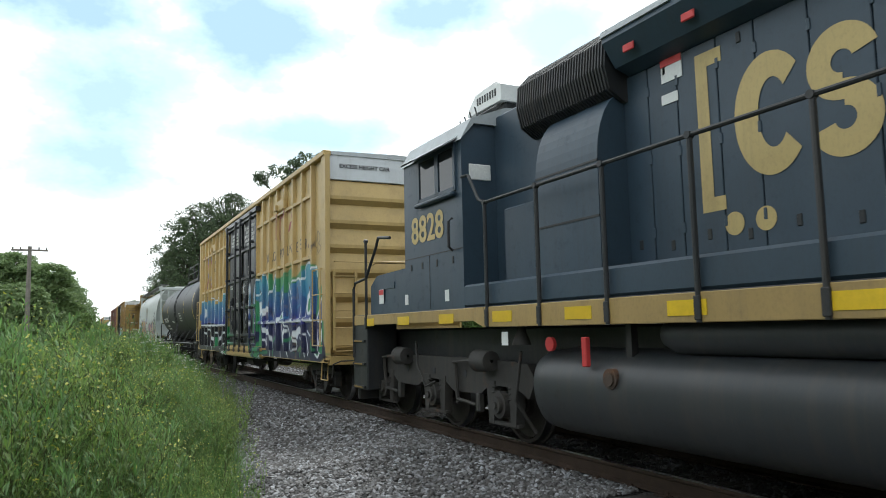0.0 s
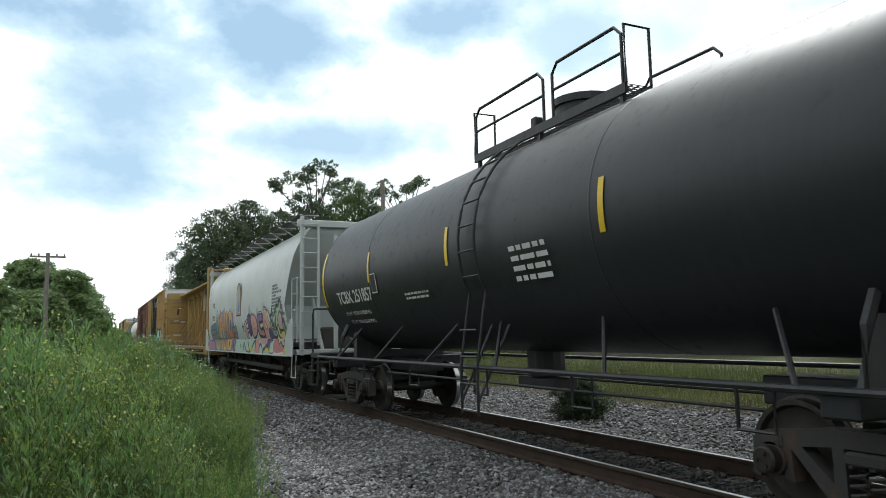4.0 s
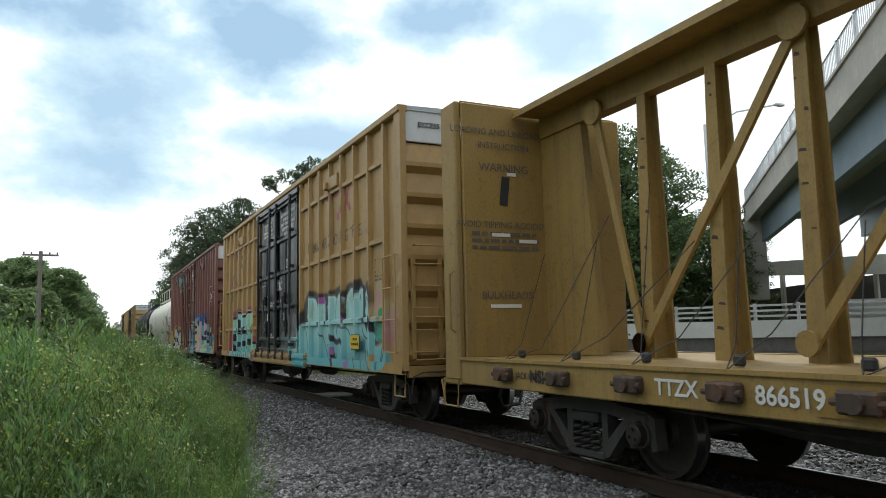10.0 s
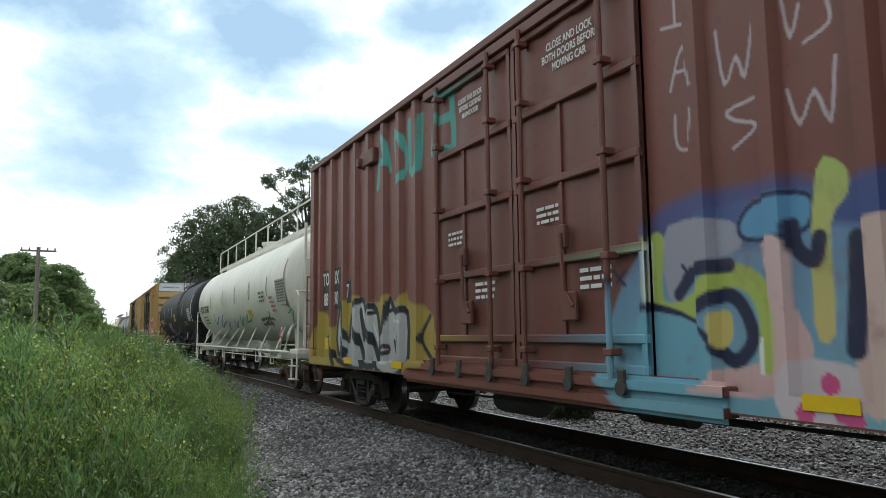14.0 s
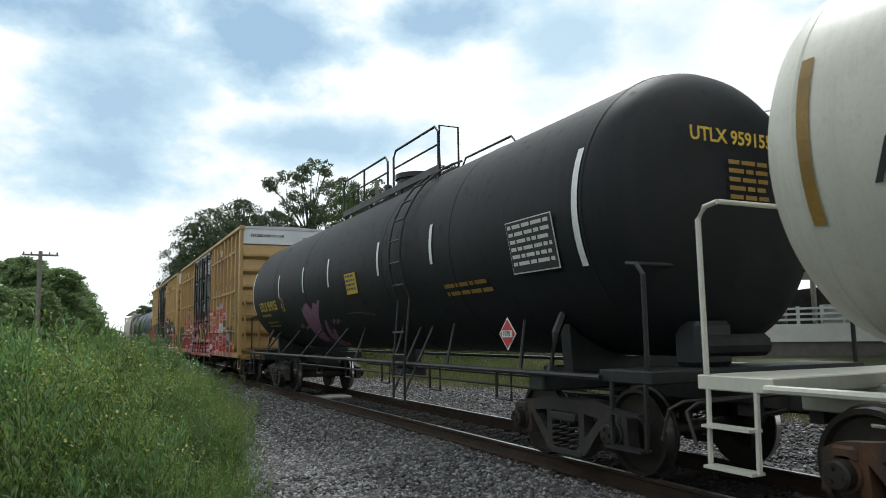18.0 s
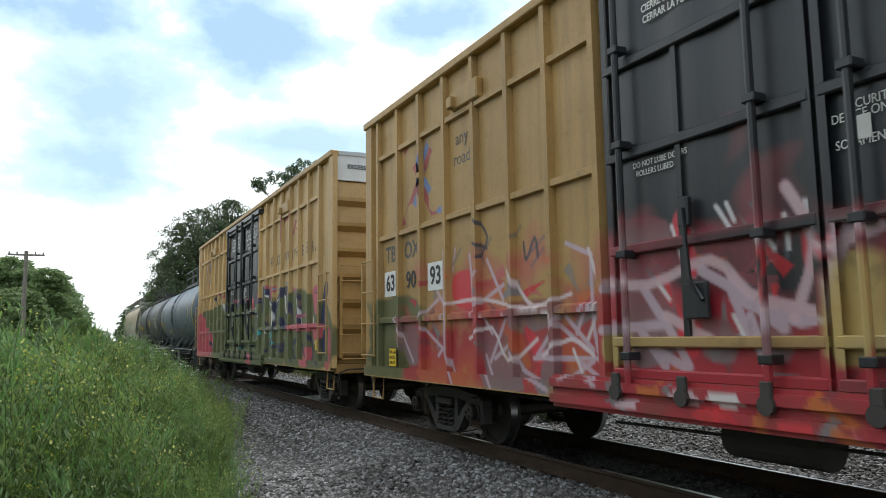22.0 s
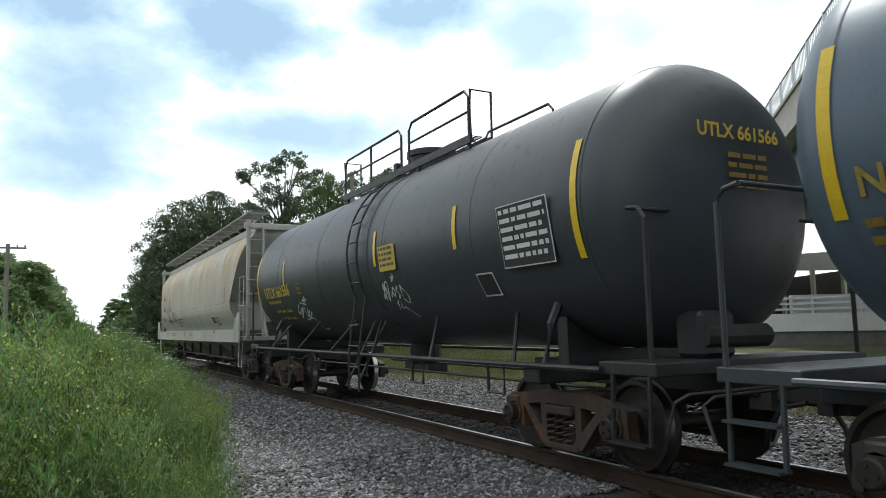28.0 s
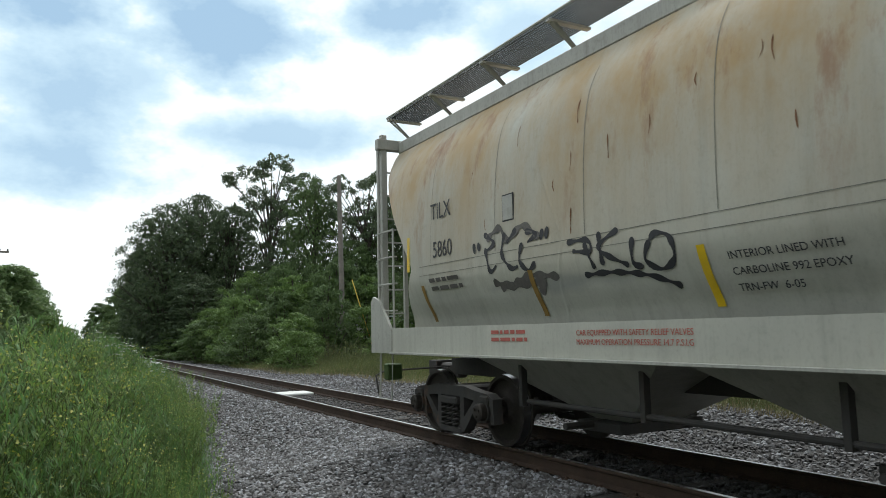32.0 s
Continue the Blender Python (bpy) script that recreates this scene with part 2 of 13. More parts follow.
YEL = (0.43, 0.265, 0.095)
M = {
    "yellow": car_paint("boxcar_yellow", YEL, 0.5, 0.12, 0.4),
    "yellow_spray": car_paint("boxcar_yellow_sprayed", YEL, 0.5, 0.1, 0.4, painted=True),
    "pale_yellow": car_paint("faded_boxcar_yellow_sprayed", (0.54, 0.355, 0.15), 0.5, 0.1, 0.35, painted=True),
    "bright_yellow": car_paint("fresh_boxcar_yellow", (0.53, 0.365, 0.14), 0.45, 0.04, 0.25, painted=True),
    "beam_yellow": car_paint("flatcar_yellow", (0.33, 0.21, 0.06), 0.6, 0.3, 0.7),
    "red_spray": car_paint("oxide_red_sprayed", (0.19, 0.060, 0.045), 0.5, 0.12, 0.4, painted=True),
    "red": car_paint("oxide_red", (0.15, 0.050, 0.040), 0.55, 0.2, 0.45),
    "door_black": car_paint("door_black_sprayed", (0.021, 0.024, 0.030), 0.36, 0.06, 0.25, painted=True),
    "olive": car_paint("olive_overspray", (0.10, 0.12, 0.05), 0.55, 0.1, 0.4, painted=True),
    "sprayed_red": car_paint("red_overspray", (0.23, 0.06, 0.05), 0.5, 0.1, 0.4, painted=True),
    "door_red": car_paint("door_red_sprayed", (0.17, 0.055, 0.042), 0.5, 0.3, 0.5, painted=True),
    "white_band": car_paint("white_end_band", (0.68, 0.70, 0.72), 0.5, 0.03, 0.2),
    "hopper_white": car_paint("hopper_white_sprayed", (0.52, 0.55, 0.53), 0.42, 0.0, 0.12, painted=True),
    "hopper_grey": car_paint("hopper_grey", (0.50, 0.495, 0.43), 0.5, 0.12, 0.25, painted=True, top_rust=0.95),
    "hopper_frame": car_paint("hopper_frame", (0.42, 0.415, 0.375), 0.5, 0.15, 0.45),
    "tank_black": car_paint("tank_black_sprayed", (0.017, 0.020, 0.024), 0.46, 0.0, 0.25, painted=True, dirt_col=(0.05, 0.045, 0.04)),
    "tank_matt": car_paint("tank_matt_black_sprayed", (0.0125, 0.0145, 0.018), 0.6, 0.0, 0.25, painted=True, dirt_col=(0.04, 0.036, 0.032), gloss=0.26),
    "tank_dusty": car_paint("tank_dusty_black_sprayed", (0.046, 0.054, 0.062), 0.42, 0.0, 0.35, painted=True, dirt_col=(0.06, 0.06, 0.06)),
    "tank_grey": car_paint("tank_blue_grey", (0.092, 0.126, 0.168), 0.40, 0.0, 0.25, painted=True, dirt_col=(0.05, 0.05, 0.05)),
    "tank_white": car_paint("tank_white_sprayed", (0.66, 0.65, 0.57), 0.42, 0.05, 0.25, painted=True, dirt_col=(0.25, 0.2, 0.14)),
    "loco_blue": car_paint("engine_blue", (0.036, 0.062, 0.090), 0.42, 0.04, 0.35, dirt_col=(0.03, 0.03, 0.03)),
    "loco_dark": car_paint("engine_black", (0.020, 0.022, 0.025), 0.5, 0.04, 0.35),
    "loco_grey": car_paint("engine_roof_grey", (0.36, 0.39, 0.41), 0.5, 0.05, 0.3),
    "fuel": car_paint("tank_grime_black", (0.036, 0.040, 0.044), 0.45, 0.08, 0.4),
    "iron": car_paint("running_gear_iron", (0.046, 0.043, 0.041), 0.75, 0.45, 0.4),
    "iron_rust": car_paint("rusty_running_gear", (0.060, 0.040, 0.030), 0.8, 0.8, 0.4),
    "wheel": plain("wheel_steel", (0.05, 0.042, 0.036), 0.6, 0.5, 0.3),
    "tread": plain("wheel_tread", (0.45, 0.45, 0.46), 0.28, 1.0, 0.1),
    "gold": car_paint("yellow_lettering", (0.56, 0.42, 0.17), 0.5, 0.0, 0.3),
    "sill_tan": car_paint("sill_tan", (0.40, 0.27, 0.10), 0.5, 0.15, 0.4),
    "refl": plain("reflector_yellow", (0.75, 0.50, 0.02), 0.35, 0, 0.12),
    "refl_white": plain("reflector_white", (0.75, 0.76, 0.75), 0.35, 0, 0.12),
    "refl_dull": plain("reflector_dull", (0.30, 0.18, 0.04), 0.5, 0, 0.25),
    "ink_white": plain("stencil_white", (0.68, 0.68, 0.66), 0.55, 0, 0.12),
    "ink_black": plain("stencil_black", (0.03, 0.03, 0.035), 0.55, 0, 0.2),
    "ink_grey": plain("stencil_faded", (0.12, 0.11, 0.10), 0.6, 0, 0.3),
    "ink_red": plain("stencil_red", (0.50, 0.13, 0.10), 0.55, 0, 0.2),
    "ink_worn": plain("stencil_worn_yellow", (0.36, 0.26, 0.05), 0.6, 0, 0.4, 9.0),
    "weld": plain("weld_grime", (0.24, 0.235, 0.20), 0.7, 0, 0.4, 5.0),
    "rust_streak": plain("rust_streak", (0.20, 0.085, 0.03), 0.8, 0, 0.4, 9.0),
    "ink_slate": plain("stencil_slate", (0.03, 0.045, 0.075), 0.5, 0, 0.25),
    "ink_yellow": plain("stencil_yellow", (0.65, 0.45, 0.06), 0.5, 0, 0.12),
    "ink_pink": plain("faded_red_mark", (0.36, 0.09, 0.085), 0.55, 0, 0.25),
    "ink_green": plain("faded_green_paint", (0.08, 0.30, 0.22), 0.55, 0, 0.25),
    "paint_pink": car_paint("faded_pink_spray", (0.30, 0.13, 0.23), 0.55, 0.0, 0.5, dirt_col=(0.05, 0.04, 0.05)),
    "ink_blue": plain("faded_blue_mark", (0.16, 0.22, 0.42), 0.55, 0, 0.2),
    "decal_red": plain("placard_red", (0.60, 0.05, 0.05), 0.5, 0, 0.1),
    "glass": plain("cab_window_glass", (0.02, 0.025, 0.03), 0.08, 0, 0.2),
    "grate": plain("galvanised_grating", (0.20, 0.21, 0.22), 0.5, 0.6, 0.25),
    "galv": plain("galvanised_steel", (0.50, 0.52, 0.53), 0.4, 0.7, 0.15),
}


# ---- mesh building ----
class B:
    """Collects faces of one part."""

    def __init__(self):
        self.v, self.f, self.m = [], [], []
        self.slot = 0

    def add(self, vs, fs):
        n = len(self.v)
        self.v.extend(vs)
        self.f.extend([tuple(i + n for i in f) for f in fs])
        self.m.extend([self.slot] * len(fs))
        return self

    def box(self, x0, x1, y0, y1, z0, z1, b=0.0):
        if b <= 0:
            vs = [(x, y, z) for x in (x0, x1) for y in (y0, y1) for z in (z0, z1)]
            return self.add(vs, [(0, 1, 3, 2), (4, 6, 7, 5), (0, 4, 5, 1), (2, 3, 7, 6), (0, 2, 6, 4), (1, 5, 7, 3)])
        b = min(b, (x1 - x0) * 0.4, (y1 - y0) * 0.4, (z1 - z0) * 0.4)
        bm = bmesh.new()
        bmesh.ops.create_cube(bm, size=1.0)
        for v in bm.verts:
            v.co = Vector(((x0 + x1) / 2 + v.co.x * (x1 - x0), (y0 + y1) / 2 + v.co.y * (y1 - y0), (z0 + z1) / 2 + v.co.z * (z1 - z0)))
        bmesh.ops.bevel(bm, geom=list(bm.edges), offset=b, segments=1, affect="EDGES")
        bm.verts.index_update()
        self.add([tuple(v.co) for v in bm.verts], [tuple(v.index for v in f.verts) for f in bm.faces])
        bm.free()
        return self

    def tube(self, pts, r, n=8, cap=True):
        """A round bar along the points."""
        pts = [Vector(p) for p in pts]
        rings = []
        for i, p in enumerate(pts):
            d = (pts[min(i + 1, len(pts) - 1)] - pts[max(i - 1, 0)]).normalized()
            a = d.orthogonal().normalized() if abs(d.z) > 0.95 else d.cross(Vector((0, 0, 1))).normalized()
            c = d.cross(a)
            rings.append([tuple(p + r * (math.cos(6.28319 * j / n) * a + math.sin(6.28319 * j / n) * c)) for j in range(n)])
        vs = [q for ring in rings for q in ring]
        fs = [(i * n + j, i * n + (j + 1) % n, (i + 1) * n + (j + 1) % n, (i + 1) * n + j) for i in range(len(pts) - 1) for j in range(n)]
        if cap:
            fs += [tuple(range(n - 1, -1, -1)), tuple(range((len(pts) - 1) * n, len(pts) * n))]
        return self.add(vs, fs)

    def disc(self, cx, cy, cz, r, x0, x1, n=24, axis="x"):
        """A round block along one axis, between x0 and x1 from its centre."""
        vs, fs = [], []
        for e in (x0, x1):
            for j in range(n):
                c, s = r * math.cos(6.28319 * j / n), r * math.sin(6.28319 * j / n)
                vs.append({"x": (cx + e, cy + c, cz + s), "y": (cx + c, cy + e, cz + s), "z": (cx + c, cy + s, cz + e)}[axis])
        fs = [(j, (j + 1) % n, n + (j + 1) % n, n + j) for j in range(n)] + [tuple(range(n)), tuple(range(2 * n - 1, n - 1, -1))]
        return self.add(vs, fs)

    def prism(self, prof, a0, a1, axis="y"):
        """A closed outline swept along one axis. Outline in the two other axes, in order."""
        n = len(prof)
        put = {"x": lambda p, a: (a, p[0], p[1]), "y": lambda p, a: (p[0], a, p[1]), "z": lambda p, a: (p[0], p[1], a)}[axis]
        vs = [put(p, a) for a in (a0, a1) for p in prof]
        fs = [(i, (i + 1) % n, n + (i + 1) % n, n + i) for i in range(n)] + [tuple(range(n - 1, -1, -1)), tuple(range(n, 2 * n))]
        return self.add(vs, fs)

    def lathe(self, prof, axis="y", n=32, cx=0.0, cz=0.0):
        """A turned body round an axis along y (or x, or z): outline of (along, radius)."""
        vs, fs = [], []
        for a, r in prof:
            for j in range(n):
                c, s = r * math.cos(6.28319 * j / n), r * math.sin(6.28319 * j / n)
                vs.append({"y": (cx + c, a, cz + s), "x": (a, cx + c, cz + s), "z": (cx + c, cz + s, a)}[axis])
        for i in range(len(prof) - 1):
            for j in range(n):
                fs.append((i * n + j, i * n + (j + 1) % n, (i + 1) * n + (j + 1) % n, (i + 1) * n + j))
        return self.add(vs, fs)

    def grid(self, fn, us, ws):
        """A sheet of points fn(u, w)."""
        n = len(ws)
        self.add([fn(u, w) for u in us for w in ws], [(i * n + j, (i + 1) * n + j, (i + 1) * n + j + 1, i * n + j + 1) for i in range(len(us) - 1) for j in range(n - 1)])
        return self

    def mesh(self, name, mats, smooth=False):
        me = bpy.data.meshes.new(name)
        me.from_pydata(self.v, [], self.f)
        for m in mats if isinstance(mats, (list, tuple)) else [mats]:
            me.materials.append(m)
        if any(self.m):
            me.polygons.foreach_set("material_index", self.m)
        bm = bmesh.new()
        bm.from_mesh(me)
        bmesh.ops.recalc_face_normals(bm, faces=bm.faces)
        bm.to_mesh(me)
        bm.free()
        if smooth:
            me.shade_smooth()
            try:
                me.set_sharp_from_angle(angle=radians(35))
            except Exception:
                pass
        return me


def part(name, b, mat, parent, label="", smooth=False, at=None):
    """One mesh under a thing or a part."""
    me = b if isinstance(b, bpy.types.Mesh) else b.mesh(name, mat, smooth)
    ob = new(name, me)
    ob.parent = parent
    if at is not None:
        ob.matrix_basis = at
    if label:
        ob["label"] = label
    return ob


def thing(name, label, category, group="", m=None, kind=""):
    ob = new(name)
    ob.empty_display_size = 0.2
    if m is not None:
        ob.matrix_basis = m
    return tagged(ob, label, category, group, kind)


def lin(a, b, n):
    return [a + (b - a) * i / n for i in range(n + 1)]


# lettering
SIDE = Matrix(((0, 0, -1, 0), (-1, 0, 0, 0), (0, 1, 0, 0), (0, 0, 0, 1)))
END = Matrix(((1, 0, 0, 0), (0, 0, -1, 0), (0, 1, 0, 0), (0, 0, 0, 1)))
TEXTS = {}


def letters(body, size, shear=0.0, stretch=1.0, bold=0.0, align="CENTER"):
    key = (body, size, shear, stretch, bold, align)
    if key not in TEXTS:
        cu = bpy.data.curves.new("lettering", "FONT")
        cu.body, cu.size, cu.shear, cu.offset = body, size, shear, bold
        cu.align_x, cu.align_y, cu.resolution_u, cu.extrude = align, "CENTER", 3, 0.001
        ob = new("lettering", cu)
        me = bpy.data.meshes.new_from_object(ob)
        bpy.data.objects.remove(ob)
        me.name = "lettering"
        if stretch != 1.0:
            me.transform(Matrix.Diagonal((stretch, 1, 1, 1)))
        TEXTS[key] = me
    return TEXTS[key]


def write(parent, body, size, x, y, z, mat, face="side", shear=0.0, stretch=1.0, bold=0.0, align="CENTER", name="lettering", tilt=None):
    me = letters(body, size, shear, stretch, bold, align)
    me = me.copy()
    me.materials.clear()
    me.materials.append(mat)
    m = Matrix.Translation((x, y, z)) @ (tilt if tilt is not None else Matrix()) @ (SIDE if face == "side" else END)
    return part(name, me, None, parent, at=m)


def bars(parent, rows, x, y, z, w, h, mat, face="side", name="lettering", seed=1, tilt=None):
    """Lines of writing too small to read: plain bars."""
    rnd = random.Random(seed)
    b = B()
    step = h / rows
    for i in range(rows):
        a = -w / 2
        top = h / 2 - i * step
        while a < w / 2 - w * 0.04:
            e = min(w / 2, a + step * rnd.uniform(0.6, 2.6))
            b.add([(a, top - step * 0.5, 0), (e, top - step * 0.5, 0), (e, top, 0), (a, top, 0)], [(0, 1, 2, 3)])
            a = e + step * 0.35
    m = Matrix.Translation((x, y, z)) @ (tilt if tilt is not None else Matrix()) @ (SIDE if face == "side" else END)
    return part(name, b, mat, parent, at=m)


def plate(parent, x, y, z, w, h, mat, face="side", name="decal", label="", tilt=None, t=0.003):
    b = B().box(-w / 2, w / 2, -h / 2, h / 2, -t, t)
    m = Matrix.Translation((x, y, z)) @ (tilt if tilt is not None else Matrix()) @ (SIDE if face == "side" else END)
    return part(name, b, mat, parent, label, at=m)


# spray paint
def rounded(pts, closed=False, k=3):
    """A curve through the points."""
    P = [np.array(q) for q in pts]
    n = len(P)
    if n < 3:
        return [tuple(q) for q in P]
    out = []
    for i in range(n if closed else n - 1):
        a, b, c, d = (P[j % n] if closed else P[max(0, min(n - 1, j))] for j in (i - 1, i, i + 1, i + 2))
        for t in (np.arange(k) / k):
            out.append(tuple(0.5 * (2 * b + (c - a) * t + (2 * a - 5 * b + 4 * c - d) * t * t + (3 * b - a - 3 * c + d) * t ** 3)))
    return out if closed else out + [tuple(P[-1])]


def seg_dist(Y, Z, strokes):
    """Distance of every point to a set of polylines."""
    d = np.full(Y.shape, 9.0)
    for s in strokes:
        for (ay, az), (by, bz) in zip(s[:-1], s[1:]):
            vy, vz = by - ay, bz - az
            t = np.clip(((Y - ay) * vy + (Z - az) * vz) / max(vy * vy + vz * vz, 1e-9), 0, 1)
            d = np.minimum(d, np.hypot(Y - ay - t * vy, Z - az - t * vz))
    return d


def wob(Y, Z, s, k):
    return np.sin(Y * s + 1.7 * np.sin(Z * s * 1.3 + k)) * np.cos(Z * s * 0.8 + 1.3 * np.sin(Y * s * 0.9 - k))


GLYPHS = {
    "A": "0,0 .45,1 .9,0|.2,.4 .7,.4", "E": ".8,1 .1,.95 .05,.05 .85,0|.1,.52 .6,.5", "P": ".1,0 .12,1 .75,.95 .8,.55 .15,.45",
    "C": ".85,.85 .45,1 .08,.6 .2,.08 .85,.15", "Y": "0,1 .4,.5 .85,1|.4,.5 .4,0", "U": ".05,1 .1,.15 .5,0 .85,.2 .85,1",
    "H": ".08,1 .1,0|.8,1 .8,0|.1,.5 .8,.5", "S": ".85,.9 .3,1 .08,.72 .75,.42 .8,.1 .1,.02", "N": ".05,0 .1,1 .75,0 .8,1",
    "R": ".1,0 .1,1 .75,.9 .7,.55 .15,.45 .85,0", "K": ".1,0 .1,1|.8,1 .15,.45 .85,0", "I": ".4,0 .4,1", "O": ".4,0 .05,.3 .1,.8 .45,1 .8,.7 .75,.2 .4,0",
    "G": ".85,.85 .4,1 .08,.55 .25,.05 .8,.1 .8,.45 .5,.45",
    "B": ".1,0 .1,1 .65,.9 .6,.55 .15,.5 .8,.3 .7,.03 .1,0", "F": ".1,0 .1,1 .8,.97|.1,.52 .6,.52",
    "M": ".0,0 .1,1 .45,.35 .8,1 .9,0", "D": ".1,0 .1,1 .7,.85 .8,.3 .1,0", "T": ".0,1 .9,1|.45,1 .45,0", "W": "0,1 .2,0 .45,.6 .7,0 .9,1", "L": ".1,1 .1,0 .8,0",
}


def word_strokes(word, y0, y1, z0, z1, seed=0, jit=0.06):
    """Stroke skeletons of a sprayed word; it reads towards smaller y."""
    rnd = random.Random(seed)
    out = []
    w = (y0 - y1) / len(word)
    for i, ch in enumerate(word):
        a = y0 - i * w
        lift = rnd.uniform(-0.08, 0.08) * (z1 - z0)
        strokes = []
        for s in GLYPHS[ch].split("|"):
            pts = [tuple(float(v) for v in p.split(",")) for p in s.split()]
            strokes.append([(a - (px + rnd.uniform(-jit, jit)) * w * 0.98, z0 + lift + (pz + rnd.uniform(-jit, jit)) * (z1 - z0)) for px, pz in pts])
        out.append(strokes)
    return out


class Spray:
    """Layers of sprayed colour over a car side; at(Y, Z) gives colour and cover."""

    def __init__(self):
        self.layers = []

    def lay(self, fn, ys, zs, grow):
        """Adds a layer with the bounds beyond which it leaves nothing."""
        self.layers.append((min(ys) - grow, max(ys) + grow, min(zs) - grow, max(zs) + grow, fn))
        return self

    def spans(self, ya, yb):
        """Heights between which there is paint on a stretch of the car, merged."""
        out = []
        for z0, z1 in sorted((z0, z1) for y0, y1, z0, z1, fn in self.layers if y0 < yb and y1 > ya):
            if out and z0 <= out[-1][1] + 0.1:
                out[-1][1] = max(out[-1][1], z1)
            else:
                out.append([z0, z1])
        return out

    def cloud(self, y0, y1, z0, z1, col, soft=0.25, cover=1.0, seed=1.0, ragged=0.25, scale=2.2):
        def fn(Y, Z):
            e = np.minimum(np.minimum(Y - min(y0, y1), max(y0, y1) - Y), np.minimum(Z - z0, z1 - Z))
            e = e + ragged * wob(Y, Z, scale, seed) + ragged * 0.5 * wob(Y, Z, scale * 2.7, seed + 3)
            return np.clip(e / soft, 0, 1) * cover, np.broadcast_to(np.array(col), (*Y.shape, 3))
        return self.lay(fn, (y0, y1), (z0, z1), ragged * 1.5)

    def line(self, strokes, w, col, cover=1.0, soft=0.016):
        strokes = [rounded(st) for st in strokes]

        def fn(Y, Z):
            d = seg_dist(Y, Z, strokes)
            return np.clip((w - d) / soft, 0, 1) * cover, np.broadcast_to(np.array(col), (*Y.shape, 3))
        pts = [q for st in strokes for q in st]
        return self.lay(fn, [q[0] for q in pts], [q[1] for q in pts], w + 0.01)

    def tag(self, word, y0, y1, z0, z1, w, col, seed=0, cover=1.0, soft=0.016):
        return self.line([s for g in word_strokes(word, y0, y1, z0, z1, seed, 0.12) for s in g], w, col, cover, soft)

    def wild(self, y0, y1, z0, z1, cols, n, seed, w=(0.04, 0.12), length=0.7):
        """A thicket of crossing strokes."""
        rnd = random.Random(seed)
        for i in range(n):
            a, c = rnd.uniform(min(y0, y1), max(y0, y1)), rnd.uniform(z0, z1)
            th, ln = rnd.uniform(0, 6.28), rnd.uniform(0.3, 1.0) * length
            p = [(a, c), (a + ln * math.cos(th) * 0.6, min(z1, max(z0, c + ln * math.sin(th) * 0.6)))]
            p.append((p[1][0] + ln * 0.5 * math.cos(th + 1.2), min(z1, max(z0, p[1][1] + ln * 0.5 * math.sin(th + 1.2)))))
            self.line([p], rnd.uniform(*w), cols[i % len(cols)], rnd.uniform(0.7, 1.0), 0.016)
        return self

    def shards(self, y0, y1, z0, z1, cols, n, seed, length=(0.3, 1.0), wide=(0.05, 0.16)):
        """Sharp tapering slivers of colour."""
        rnd = random.Random(seed)
        for i in range(n):
            p = np.array((rnd.uniform(min(y0, y1), max(y0, y1)), rnd.uniform(z0, z1)))
            th, ln, w = rnd.uniform(0, 6.28), rnd.uniform(*length), rnd.uniform(*wide)
            u = np.array((math.cos(th), math.sin(th) * 0.8))
            q = np.array((-u[1], u[0]))
            self.sliver((p + q * w, p - q * w, p + u * ln), cols[i % len(cols)], rnd.uniform(0.75, 1.0), z1 + 0.15)
        return self

    def sliver(self, tri, col, cover, top):
        def fn(Y, Z):
            e = np.full(Y.shape, 9.0)
            s = np.sign(np.cross(tri[1] - tri[0], tri[2] - tri[0]))
            for a, b in ((0, 1), (1, 2), (2, 0)):
                d = tri[b] - tri[a]
                e = np.minimum(e, s * (d[0] * (Z - tri[a][1]) - d[1] * (Y - tri[a][0])) / np.hypot(*d))
            return np.clip(e / 0.014, 0, 1) * cover * np.clip((top - Z) / 0.2, 0, 1), np.broadcast_to(np.array(col), (*Y.shape, 3))
        return self.lay(fn, [q[0] for q in tri], [q[1] for q in tri], 0.01)

    def blob(self, y, z, ry, rz, col, petals=0, cover=1.0, edge=None, edge_w=0.05):
        def fn(Y, Z):
            th = np.arctan2((Z - z) / rz, (Y - y) / ry)
            d = np.hypot((Y - y) / ry, (Z - z) / rz) - (0.12 * np.abs(np.sin(petals * th / 2)) if petals else 0)
            k = np.clip((1 - d) / 0.06, 0, 1)
            C = np.broadcast_to(np.array(col), (*Y.shape, 3)).copy()
            if edge is not None:
                q = np.clip((d - (1 - edge_w / min(ry, rz))) / 0.06, 0, 1)[..., None]
                C = C * (1 - q) + np.array(edge) * q
            return k * cover, C
        return self.lay(fn, (y - ry, y + ry), (z - rz, z + rz), 0.2 * max(ry, rz))

